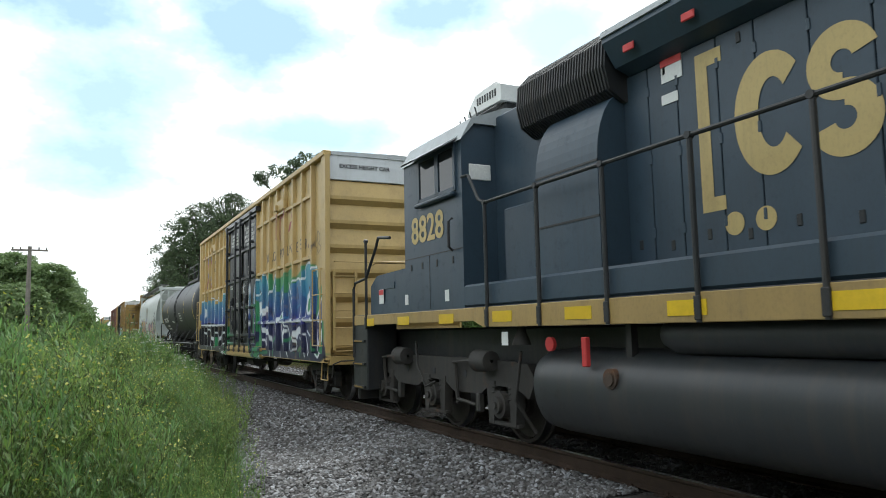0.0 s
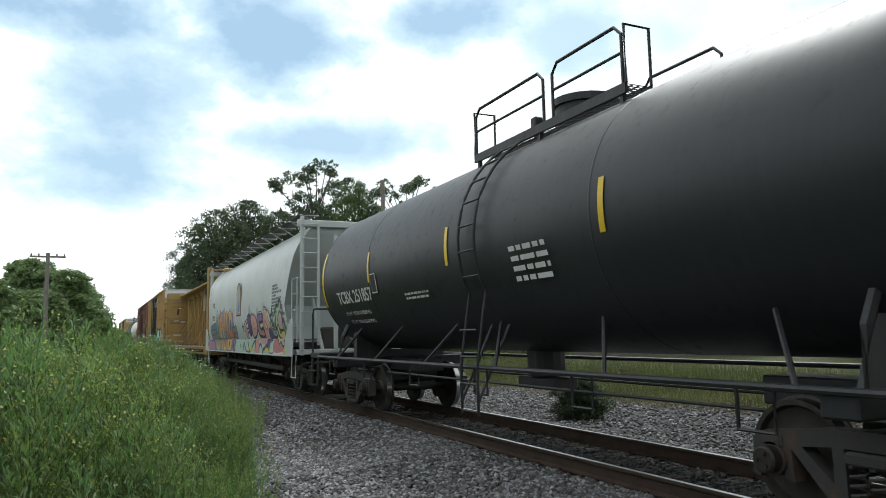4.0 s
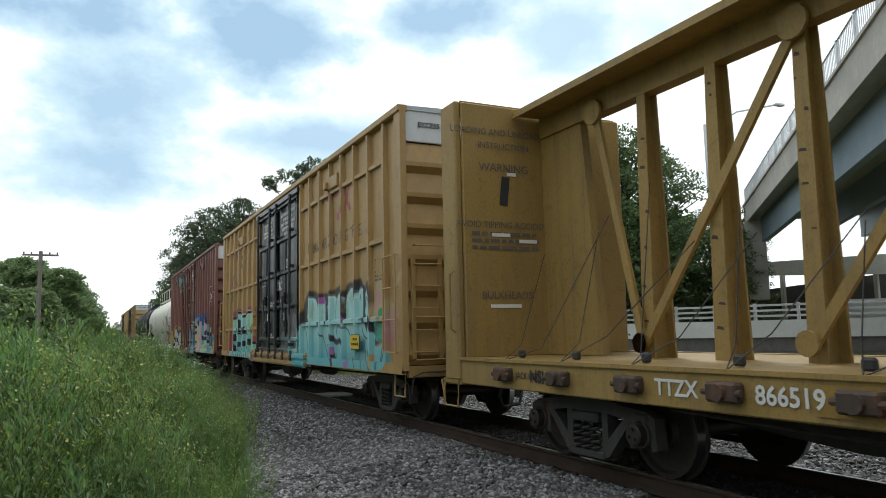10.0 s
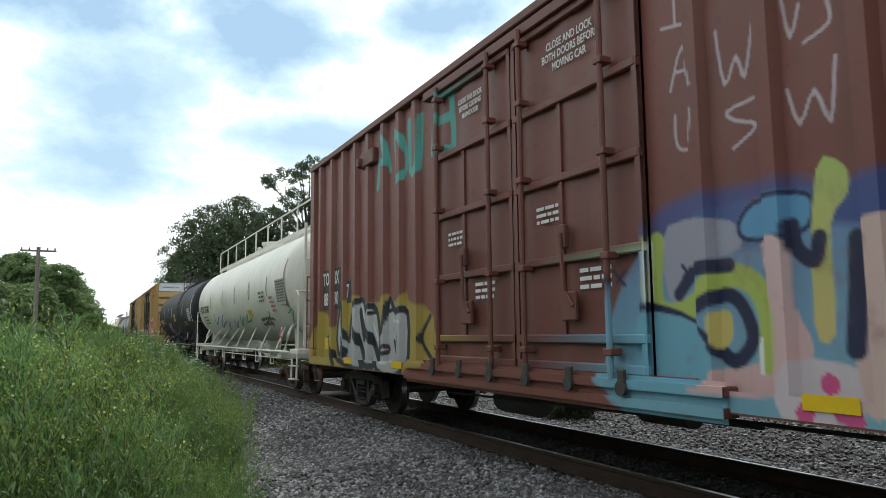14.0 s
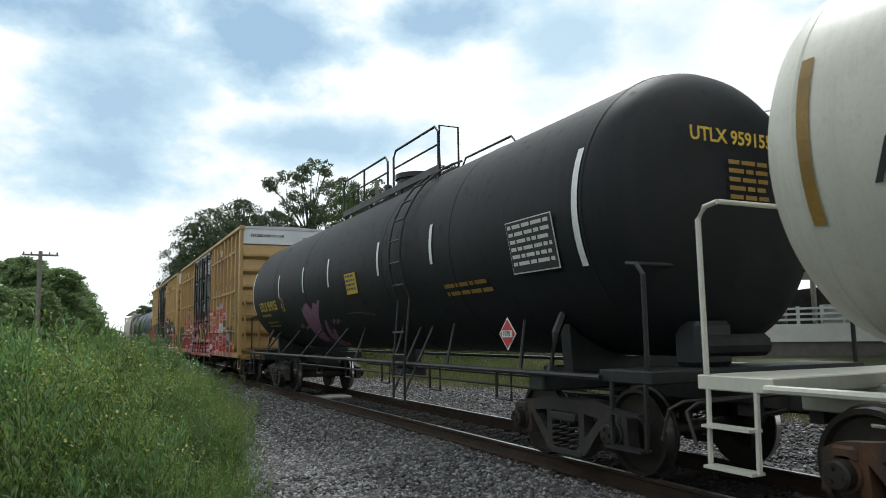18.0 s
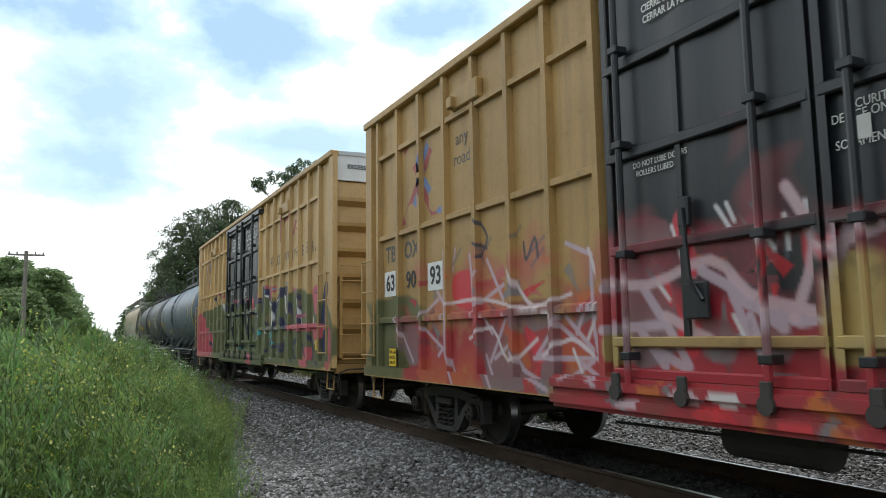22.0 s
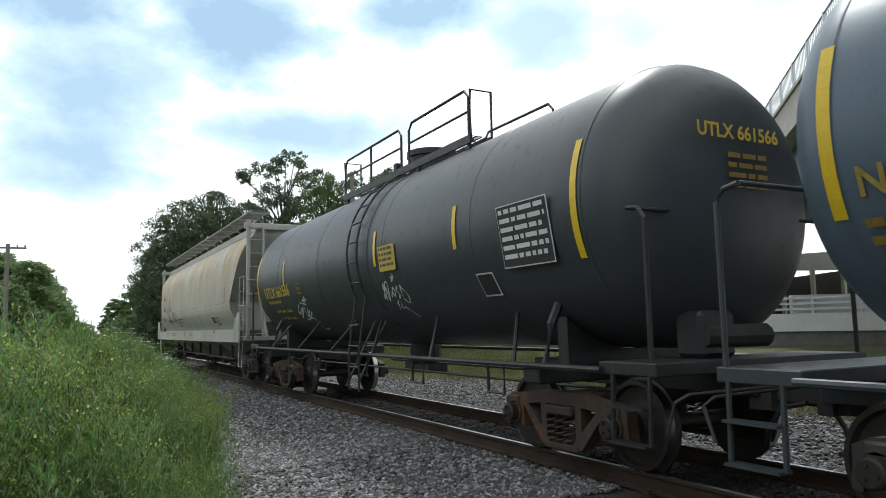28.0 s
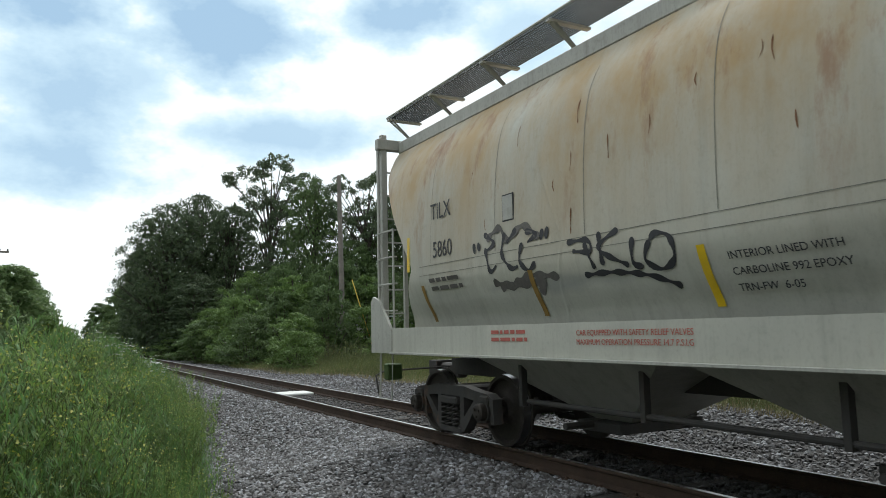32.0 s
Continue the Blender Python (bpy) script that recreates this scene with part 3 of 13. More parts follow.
    def fill(self, pts, col, col2=None, cover=1.0, edge=None, edge_w=0.04, soft=0.018, top=None):
        """A closed shape: one colour, or two blending from foot to top, with an outline if one is given."""
        P = rounded(pts, True)
        lo, hi = min(q[1] for q in P), max(q[1] for q in P)

        def fn(Y, Z):
            inside = np.zeros(Y.shape, dtype=bool)
            for (ay, az), (by, bz) in zip(P, P[1:] + P[:1]):
                hit = (az > Z) != (bz > Z)
                inside ^= hit & (Y < (by - ay) * (Z - az) / (bz - az if abs(bz - az) > 1e-9 else 1e-9) + ay)
            d = seg_dist(Y, Z, [P + P[:1]])
            sd = np.where(inside, -d, d)
            g = np.clip((Z - lo) / max(0.05, hi - lo) + 0.1 * wob(Y, Z, 4.0, lo), 0, 1)[..., None]
            C = np.array(col) * (1 - g) + np.array(col2 if col2 is not None else col) * g
            k = np.clip(0.5 - sd / soft, 0, 1)
            if edge is not None:
                q = np.clip((edge_w - np.abs(sd)) / soft, 0, 1)[..., None]
                C = C * (1 - q) + np.array(edge) * q
                k = np.maximum(k, q[..., 0])
            return k * cover, C
        return self.lay(fn, [q[0] for q in P], [q[1] for q in P], edge_w + soft)

    def at(self, Y, Z):
        A = np.zeros(Y.shape)
        C = np.zeros((*Y.shape, 3))
        for y0, y1, z0, z1, fn in self.layers:
            w = np.nonzero((Y > y0) & (Y < y1) & (Z > z0) & (Z < z1))[0]
            if not len(w):
                continue
            a, c = fn(Y[w], Z[w])
            a = a[..., None]
            C[w] = C[w] * (1 - a) + c * a
            A[w] = A[w] + a[..., 0] * (1 - A[w])
        # premultiplied colour back to straight colour
        return np.concatenate([np.where(A[..., None] > 0.001, C / np.maximum(A[..., None], 0.001), C), A[..., None]], -1)


def spray_on(ob, spray):
    """Lays spray paint on one part, by the places of its points on its car."""
    if spray is None:
        return ob
    me = ob.data
    n = len(me.vertices)
    co = np.empty(n * 3, dtype=np.float64)
    me.vertices.foreach_get("co", co)
    co = co.reshape(-1, 3)
    mm = np.array(ob.matrix_basis)
    co = co @ mm[:3, :3].T + mm[:3, 3]
    rgba = np.clip(spray.at(co[:, 1], co[:, 2]), 0, 1)
    at = me.attributes.new("spray", "FLOAT_COLOR", "POINT")
    at.data.foreach_set("color", rgba.astype(np.float32).ravel())
    return ob


# ---- running gear shared by the cars ----
WHEELS = []
GEAR = {}


def wheelset_mesh(r, gauge=0.75, key="w"):
    if key in GEAR:
        return GEAR[key]
    b = B()
    for s in (-1, 1):
        x = s * gauge
        prof = [(-s * 0.07, r + 0.028), (-s * 0.05, r + 0.028), (-s * 0.035, r + 0.002), (s * 0.065, r - 0.006), (s * 0.068, r - 0.05), (s * 0.02, r - 0.075),
                (s * 0.0, r * 0.55), (s * 0.03, 0.17), (s * 0.085, 0.14), (s * 0.085, 0.085), (s * 0.30, 0.085), (s * 0.30, 0.11), (s * 0.46, 0.11), (s * 0.475, 0.09), (s * 0.475, 0.0)]
        b.slot = 0
        n0 = len(b.f)
        b.lathe([(x + a, q) for a, q in prof], axis="x", n=28)
        for i in range(28):
            b.m[n0 + 28 * 2 + i] = 1
        back = [(-s * 0.07, r + 0.028), (-s * 0.065, r - 0.06), (-s * 0.01, r * 0.6), (-s * 0.05, 0.16), (-s * 0.09, 0.09)]
        b.lathe([(x + a, q) for a, q in back], axis="x", n=28)
        for k in range(3):
            a = 2.0944 * k
            b.disc(x + s * 0.475, 0.055 * math.cos(a), 0.055 * math.sin(a), 0.018, 0, s * 0.02, 6)
    b.tube([(-gauge, 0, 0), (gauge, 0, 0)], 0.085, 12, False)
    GEAR[key] = b.mesh("wheelset", [M["wheel"], M["tread"]], True)
    return GEAR[key]


def add_wheelset(parent, y, r, key):
    ob = part("wheelset", wheelset_mesh(r, 0.75, key), None, parent, "steel wheels on one axle with polished treads", at=Matrix.Translation((0, y, r)))
    WHEELS.append((ob, y, r))
    return ob


def side_frame_mesh(mat, key):
    """Cast side frame of a two-axle truck, outer face towards -x, with its openings."""
    if key in GEAR:
        return GEAR[key]
    b = B()
    x0, x1 = -0.07, 0.07
    # top chord arching down to the journal boxes
    top = [(-1.08, 0.46), (-1.08, 0.62), (-0.95, 0.68), (-0.62, 0.71), (-0.38, 0.75), (0.38, 0.75), (0.62, 0.71), (0.95, 0.68), (1.08, 0.62), (1.08, 0.46), (0.95, 0.56), (0.70, 0.57), (0.36, 0.61), (-0.36, 0.61), (-0.70, 0.57), (-0.95, 0.56)]
    b.prism(top, x0, x1, "x")
    for s in (-1, 1):
        b.prism([(s * 0.74, 0.58), (s * 0.62, 0.58), (s * 0.20, 0.20), (s * 0.26, 0.14), (s * 0.36, 0.16)], x0, x1, "x")
        b.prism([(s * 0.36, 0.62), (s * 0.26, 0.62), (s * 0.26, 0.2), (s * 0.36, 0.24)], x0, x1, "x")
        b.prism([(s * 1.08, 0.5), (s * 1.10, 0.32), (s * 1.02, 0.30), (s * 0.99, 0.56)], x0, x1, "x")
        b.prism([(s * 0.72, 0.6), (s * 0.70, 0.30), (s * 0.79, 0.32), (s * 0.80, 0.58)], x0, x1, "x")
        b.disc(0, s * 0.889, 0.457, 0.135, x0 - 0.03, x1, 16)
        b.box(-0.10, -0.05, s * 0.889 - 0.1, s * 0.889 + 0.1, 0.55, 0.66, 0.02)
    b.box(x0 - 0.02, x1 + 0.02, -0.30, 0.30, 0.12, 0.20, 0.015)
    b.box(x0 - 0.05, x1, -0.24, 0.24, 0.50, 0.60, 0.02)
    GEAR[key] = b.mesh("side_frame", mat)
    return GEAR[key]


def spring_mesh(mat, key):
    if key in GEAR:
        return GEAR[key]
    b = B().tube([(0.055 * math.cos(t * 0.7), 0.06 * math.sin(t * 0.7), 0.20 + 0.30 * t / 40) for t in range(41)], 0.014, 5)
    GEAR[key] = b.mesh("coil_spring", mat)
    return GEAR[key]


def truck(car, y, rusty=False, tone=None):
    mat = tone or (M["iron_rust"] if rusty else M["iron"])
    key = mat.name
    b = B()
    b.box(-1.05, 1.05, -0.22, 0.22, 0.52, 0.74, 0.03).disc(0, 0, 0.74, 0.22, 0, 0.12, 16, "z")
    for s in (-1, 1):
        b.tube([(-0.85, s * 0.42, 0.38), (0.85, s * 0.42, 0.38)], 0.04, 6)
        for q in (-1, 1):
            b.box(q * 0.75 - 0.05, q * 0.75 + 0.05, s * 0.40 - 0.04, s * 0.40 + 0.04, 0.26, 0.5, 0.01)
    tr = part("truck", b, mat, car, "two-axle freight truck with coil springs", at=Matrix.Translation((0, y, 0)))
    for s in (-1, 1):
        m = Matrix.Translation((s * 1.03, 0, 0)) @ (Matrix.Rotation(math.pi, 4, "Z") if s > 0 else Matrix())
        part("side_frame", side_frame_mesh(mat, "sf" + key), None, tr, at=m)
        for k in (-0.16, 0.0, 0.16):
            part("coil_spring", spring_mesh(mat, "sg" + key), None, tr, at=m @ Matrix.Translation((-0.06, k, 0)))
    for s in (-1, 1):
        add_wheelset(tr, s * 0.889, 0.457, "w36")
    return tr


def coupler(car, y, s, mat=None):
    """Knuckle coupler with its uncoupling lever and air hose. s: which way it points along the car."""
    mat = mat or M["iron"]
    key = "coupler" + mat.name
    if key not in GEAR:
        b = B()
        b.box(-0.09, 0.09, -0.1, 0.55, 0.72, 0.95, 0.03)
        b.prism([(-0.17, 0.5), (0.15, 0.5), (0.17, 0.66), (0.05, 0.62), (0.02, 0.72), (-0.1, 0.8), (-0.2, 0.72)], 0.66, 0.99, "z")
        GEAR[key] = b.mesh("coupler", mat)
    m = Matrix.Translation((0, y, 0)) @ (Matrix() if s > 0 else Matrix.Rotation(math.pi, 4, "Z"))
    part("coupler", GEAR[key], None, car, at=m)
    h = B().tube([(-0.35 * s, y, 0.78), (-0.36 * s, y + s * 0.25, 0.72), (-0.33 * s, y + s * 0.42, 0.5), (-0.2 * s, y + s * 0.55, 0.34), (-0.05, y + s * 0.62, 0.33)], 0.025, 6)
    part("air_hose", h, M["loco_dark"], car)
    l = B().tube([(-1.45, y + s * 0.02, 0.55), (-1.45, y + s * 0.12, 0.82), (-1.3, y + s * 0.14, 0.88), (0.0, y + s * 0.2, 0.9)], 0.016, 6)
    part("uncoupling_lever", l, mat, car)


def ladder(car, y0, y1, x, z0, z1, n, mat, name="ladder", r=0.014, stiles=True):
    """A ladder on the side of a car."""
    b = B()
    for y in (y0, y1):
        b.box(x - 0.006, x + 0.014, y - 0.018, y + 0.018, z0 - 0.02, z1 + 0.02)
    ld = part(name, b, mat, car)
    for z in lin(z0, z1, n - 1):
        part("rung", B().tube([(x + 0.06, y0, z), (x, y0, z), (x, y1, z), (x + 0.06, y1, z)], r, 6), mat, ld)
    return ld


def end_ladder(car, x0, x1, y, z0, z1, n, mat, s=-1, name="ladder"):
    b = B()
    for x in (x0, x1):
        b.box(x - 0.03, x + 0.03, min(y, y + s * 0.06), max(y, y + s * 0.06), z0 - 0.1, z1 + 0.1)
    ld = part(name, b, mat, car)
    for z in lin(z0, z1, n - 1):
        part("rung", B().tube([(x0, y, z), (x0, y + s * 0.07, z), (x1, y + s * 0.07, z), (x1, y, z)], 0.014, 6), mat, ld)
    return ld


def stirrup(car, y, mat, z=0.95, w=0.42, x=-1.5):
    b = B().tube([(x, y - w / 2, z), (x - 0.02, y - w / 2, 0.5), (x - 0.02, y + w / 2, 0.5), (x, y + w / 2, z)], 0.018, 6)
    part("sill_step", b, mat, car)


def underframe(car, L, mat, z=0.95):
    b = B().box(-0.25, 0.25, -L / 2 + 0.1, L / 2 - 0.1, 0.75, z, 0.01)
    for y in lin(-L / 2 + 0.6, L / 2 - 0.6, 8):
        b.box(-1.4, 1.4, y - 0.06, y + 0.06, z - 0.12, z)
    part("center_sill", b, mat, car)
    g = B().tube([(-0.9, 0.6, 0.62), (-0.9, 1.5, 0.62)], 0.19, 14)
    part("air_reservoir", g, mat, car)
    part("brake_cylinder", B().tube([(-0.55, -1.6, 0.66), (-0.55, -0.9, 0.66)], 0.15, 12), mat, car)
    p = B().tube([(-0.75, -L / 2 + 0.5, 0.72), (-0.75, -0.4, 0.66), (-0.75, L / 2 - 0.5, 0.72)], 0.022, 6)
    p.tube([(-1.1, -2.9, 0.70), (-1.05, 2.9, 0.60)], 0.016, 6)
    part("brake_pipe", p, mat, car)


def car_thing(name, yc, label, category, group="cars of the train"):
    ob = thing(name, label, category, group, Matrix.Translation((TRACK_X, yc, 0)))
    MOVING.append((ob, yc))
    return ob


MOVING = []


# ---- boxcars ----
def sub_rows(z0, z1, step):
    return lin(z0, z1, max(1, int(round((z1 - z0) / step))))


def paint_rows(spray, ya, yb, z0, z1, fine, coarse=0.5):
    """Heights of a sheet's rows: close together where paint lies, far apart elsewhere."""
    out, z = [z0], z0
    for a, c in (spray.spans(ya, yb) if spray else []):
        a, c = max(a, z), min(c, z1)
        if c <= a + 0.01:
            continue
        if a > z + 0.01:
            out += sub_rows(z, a, coarse)[1:]
        out += sub_rows(out[-1], c, fine)[1:]
        z = c
    if z < z1 - 0.01:
        out += sub_rows(z, z1, coarse)[1:]
    return out


def sheet_mesh(name, us, ws, fn, mat):
    """A sheet of points fn(U, W), worked out as whole arrays."""
    U, W = np.meshgrid(np.array(us), np.array(ws), indexing="ij")
    V = np.stack([np.broadcast_to(v, U.shape) for v in fn(U, W)], -1).reshape(-1, 3)
    n, m = len(us), len(ws)
    i = (np.arange(n - 1)[:, None] * m + np.arange(m - 1)[None, :]).ravel()
    F = np.stack([i, i + 1, i + m + 1, i + m], 1).astype(np.int32)
    me = bpy.data.meshes.new(name)
    me.vertices.add(len(V))
    me.vertices.foreach_set("co", np.ascontiguousarray(V, dtype=np.float32).ravel())
    me.loops.add(F.size)
    me.loops.foreach_set("vertex_index", F.ravel())
    me.polygons.add(len(F))
    me.polygons.foreach_set("loop_start", np.arange(0, F.size, 4, dtype=np.int32))
    me.update(calc_edges=True)
    me.materials.append(mat)
    return me


POSTS = {}
NEAR_POSTS = [-8.52, -7.76, -6.98, -6.20, -5.42, -4.64, -3.86, -3.08, -2.28]
FAR_POSTS = [2.38, 3.2, 4.0, 4.82, 5.65, 6.47, 7.28, 8.1, 8.52]


def boxcar(yc, label, body, spray=None, fine=0.02, red=False, doors="door_black", half=8.65, seed=1, end_text=("EXCESS HEIGHT CAR", ""), door_spray=True, track=None, shift=(0.0, 0.0)):
    car = car_thing("boxcar", yc, label, "boxcar")
    side, plain_m = M[body], M["red"] if red else (M["yellow"] if body != "bright_yellow" else M["bright_yellow"])
    z0, z1, xo, xp = 0.93, 5.13, -1.60, -1.515
    dn, df = -2.15, 2.25
    if red:
        near = [-8.57, -7.90, -7.28, -6.62, -5.80, -5.01, -4.25, -3.50, -2.80]
        far = [2.95, 3.60, 4.30, 5.05, 5.75, 6.45, 7.20, 8.00, 8.57]
    else:
        near = [NEAR_POSTS[0]] + [y + shift[0] for y in NEAR_POSTS[1:]]
        far = [y + shift[1] for y in FAR_POSTS[:-1]] + [FAR_POSTS[-1]]
    POSTS[car.name] = near + far
    zr = [1.75, 3.10, 4.46]
    # panels between the posts
    for posts in (near, far):
        for a, c in zip(posts[:-1], posts[1:]):
            me = sheet_mesh("side_panel", sub_rows(a, c, fine), paint_rows(spray, a, c, z0, z1, fine, 0.2),
                            lambda U, W: (xp - 0.008 * np.sin(math.pi * (U - a) / (c - a)) + 0.004 * np.sin(W * 7 + a), U, W), side)
            spray_on(part("side_panel", me, None, car), spray)
    if red:
        for a, c in ((near[-1], dn), (df, far[0])):
            me = sheet_mesh("side_panel", sub_rows(a, c, fine), paint_rows(spray, a, c, z0, z1, fine), lambda U, W: (xp + 0 * U, U, W), side)
            spray_on(part("side_panel", me, None, car), spray)
    # posts and, on the lighter cars, belts between them
    for posts in (near, far):
        for y in posts:
            corner = abs(y) > 8.4
            wide = 0.13 if red else 0.085
            ya, yb = (y - wide / 2, y + wide / 2) if not corner else ((y - 0.13, y + 0.13))
            us = paint_rows(spray, ya - 0.05, yb + 0.05, z0 - 0.02, z1, fine, 1.0)
            foot = 0.05 if red and not corner else 0.02
            px = np.array([xp + 0.01, (xp + xo) / 2, xo] + [xo] * (7 if corner else 4) + [(xp + xo) / 2, xp + 0.01])
            m = len(px) - 5
            py = np.array([ya - foot, ya - foot / 2] + lin(ya, yb, m) + [yb + foot / 2, yb + foot])
            me = sheet_mesh("side_post", list(range(len(px))), us, lambda U, W: (px[U.astype(int)], py[U.astype(int)], W), side)
            me.set_sharp_from_angle(angle=radians(30))
            spray_on(part("corner_post" if corner else "side_post", me, None, car), spray)
        if not red:
            for z in zr:
                for a, c in zip(posts[:-1], posts[1:]):
                    if abs(a + c) / 2 > 8.0:
                        continue
                    b = B()
                    prof = [(xp + 0.01, z - 0.045), (xo + 0.015, z - 0.035), (xo + 0.015, z + 0.035), (xp + 0.01, z + 0.07)]
                    b.grid(lambda u, w: (prof[w][0], u, prof[w][1]), sub_rows(a + 0.05, c - 0.05, fine if spray else 1), list(range(4)))
                    spray_on(part("side_belt", b, side, car), spray)
    # top and bottom rails
    b = B().box(xo - 0.03, xp + 0.06, -half, half, z1 - 0.02, z1 + 0.10, 0.015)
    part("top_rail", b, plain_m, car)
    for ya, yb in ((-half, dn - 0.1), (df + 0.1, half)):
        me = sheet_mesh("side_sill", sub_rows(ya, yb, 0.02), sub_rows(z0 - 0.06, z0 + 0.10, 0.027), lambda U, W: (xo - 0.02 + 0 * U, U, W), side)
        spray_on(part("side_sill", me, None, car), spray)
        part("sill_flange", B().box(xo - 0.02, xp, ya, yb, z0 - 0.075, z0 - 0.06), plain_m, car)
    # far side, roof, floor
    b = B().box(1.50, 1.53, -half + 0.05, half - 0.05, z0, z1)
    for y in lin(-8.4, 8.4, 20):
        b.box(1.53, 1.60, y - 0.05, y + 0.05, z0, z1)
    part("far_side", b, plain_m, car)
    b = B().prism([(-1.58, z1 + 0.09), (0, z1 + 0.13), (1.58, z1 + 0.09), (1.58, z1 + 0.02), (-1.58, z1 + 0.02)], -half + 0.03, half - 0.03, "y")
    for y in lin(-half + 0.5, half - 0.5, 14):
        b.prism([(-1.56, z1 + 0.10), (0, z1 + 0.16), (1.56, z1 + 0.10)], y - 0.04, y + 0.04, "y")
    part("roof", b, M["galv"] if not red else plain_m, car)
    part("floor", B().box(-1.5, 1.5, -half + 0.1, half - 0.1, z0 - 0.02, z0 + 0.06), M["iron"], car)
    underframe(car, half * 2, M["iron"])
    # ends: pressed horizontal corrugations under a white band
    for s in (-1, 1):
        ye = s * (half - 0.1)
        prof = [(ye - s * 0.06, 0.98), (ye, 0.98)]
        n = 8 if red else 7
        st = (4.62 - 1.05) / n
        for i in range(n):
            za = 1.05 + i * st
            prof += [(ye, za), (ye + s * 0.10, za + st * 0.20), (ye + s * 0.10, za + st * 0.34), (ye + s * 0.015, za + st * 0.95)]
        prof += [(ye, 4.62), (ye - s * 0.06, 4.62)]
        part("end_wall", B().prism(prof, -1.50, 1.50, "x"), plain_m, car, "pressed corrugated end")
        part("end_band", B().box(-1.50, 1.50, min(ye, ye + s * 0.05) , max(ye, ye + s * 0.05), 4.63, z1 + 0.06, 0.01), M["white_band"], car, "white band")
        part("end_sill", B().box(-1.5, 1.5, min(ye, ye + s * 0.1), max(ye, ye + s * 0.1), 0.80, 0.98, 0.01), plain_m, car)
        coupler(car, s * (half - 0.05), s)
    # end ladder, walkway and lettering on the leading end
    ye = -half
    end_ladder(car, -1.42, -0.95, ye - 0.0, 1.2, 2.6, 5, plain_m)
    b = B()
    for z in (1.08, 1.75, 2.9):
        b.tube([(-1.4, ye, z), (-1.4, ye - 0.08, z), (1.4, ye - 0.08, z), (1.4, ye, z)], 0.014, 6)
    part("end_handhold", b, plain_m, car)
    part("crossover_platform", B().box(-0.9, 0.9, ye - 0.28, ye, 1.10, 1.13, 0.005), M["grate"], car)
    if not red:
        b = B()
        b.tube([(0.35 + 0.26 * math.cos(t * 0.5236), ye - 0.2, 2.1 + 0.26 * math.sin(t * 0.5236)) for t in range(13)], 0.018, 6)
        for t in range(4):
            b.tube([(0.35, ye - 0.16, 2.1), (0.35 + 0.26 * math.cos(t * 1.5708 + 0.4), ye - 0.2, 2.1 + 0.26 * math.sin(t * 1.5708 + 0.4))], 0.012, 5)
        b.box(0.2, 0.5, ye - 0.12, ye, 1.65, 2.3, 0.02)
        part("brake_wheel", b, M["loco_dark"], car)
    write(car, end_text[0], 0.12, -0.70, ye + 0.036, 4.92 if not red else 4.8, M["ink_black"], "end", bold=0.003)
    if end_text[1]:
        write(car, end_text[1], 0.14, 0.92, ye + 0.034, 4.84, M["ink_black"], "end", bold=0.003)
    mk = M["ink_white"] if red else M["ink_grey"]
    for i, z in enumerate((3.75, 3.2, 2.65) if not red else (3.75, 3.2, 2.65, 1.55)):
        bars(car, 3 if i != 1 else 2, 0.75, ye - 0.035, z, 0.75, 0.26, mk, "end", seed=seed + i)
    # ladders, handholds, steps on the side
    for s in (-1, 1):
        ya, yb = (-8.58, -8.05) if s < 0 else (8.05, 8.58)
        ladder(car, ya, yb, xo - 0.10, 1.2, 2.75, 4, plain_m, "side_ladder")
        stirrup(car, s * 8.3, plain_m)
    # doors
    part("door_header", B().box(xo - 0.06, xp + 0.02, dn - 0.2, df + 0.2, 4.92, 5.05, 0.01), M["door_black"] if not red else plain_m, car)
    trk = B()
    for z in (0.82, 0.98):
        trk.box(xo - 0.09, xp, dn - 0.9, df + 0.9, z, z + 0.08, 0.01)
    trk.box(xo - 0.04, xp, dn - 0.6, df + 0.6, 0.78, 1.1)
    rail = part("door_track", trk, M[track] if track else plain_m, car)
    if spray:
        step = [0.775, 0.819, 0.82, 0.86, 0.902, 0.903, 0.94, 0.978, 0.979, 1.02, 1.062, 1.063, 1.1]
        face = sheet_mesh("track_face", sub_rows(dn - 0.9, df + 0.9, 0.025), step, lambda U, W: (np.where(((W > 0.8195) & (W < 0.9025)) | ((W > 0.9785) & (W < 1.0625)), xo - 0.094, xo - 0.044), U, W), M[track] if track else M[body])
        face.shade_flat()
        spray_on(part("track_face", face, None, rail), spray)
    for k in range(6):
        y = dn + 0.25 + k * 0.80
        part("door_roller", B().disc(xo - 0.11, y, 0.98, 0.07, -0.02, 0.02, 12).box(xo - 0.12, xo - 0.08, y - 0.05, y + 0.05, 0.95, 1.15, 0.01), M["iron"], rail)
    dm = M[doors]
    mid = 0.05
    for ya, yb in ((dn, mid - 0.015), (mid + 0.015, df)):
        me = sheet_mesh("door", sub_rows(ya, yb, 0.022), paint_rows(spray if door_spray else None, ya, yb, 1.1, 4.93, 0.022), lambda U, W: (xp - 0.03 + 0.012 * np.sin((U - ya) * 9.3), U, W), dm)
        door = spray_on(part("door", me, None, car, "plug door with locking bars"), spray if door_spray else None)
        for z in (1.14, 1.42, 2.25, 3.12, 3.98, 4.88):
            b = B().box(xo - 0.01, xp - 0.02, ya + 0.02, yb - 0.02, z - 0.045, z + 0.045, 0.012)
            spray_on(part("door_rib", b, dm, door), spray if door_spray else None)
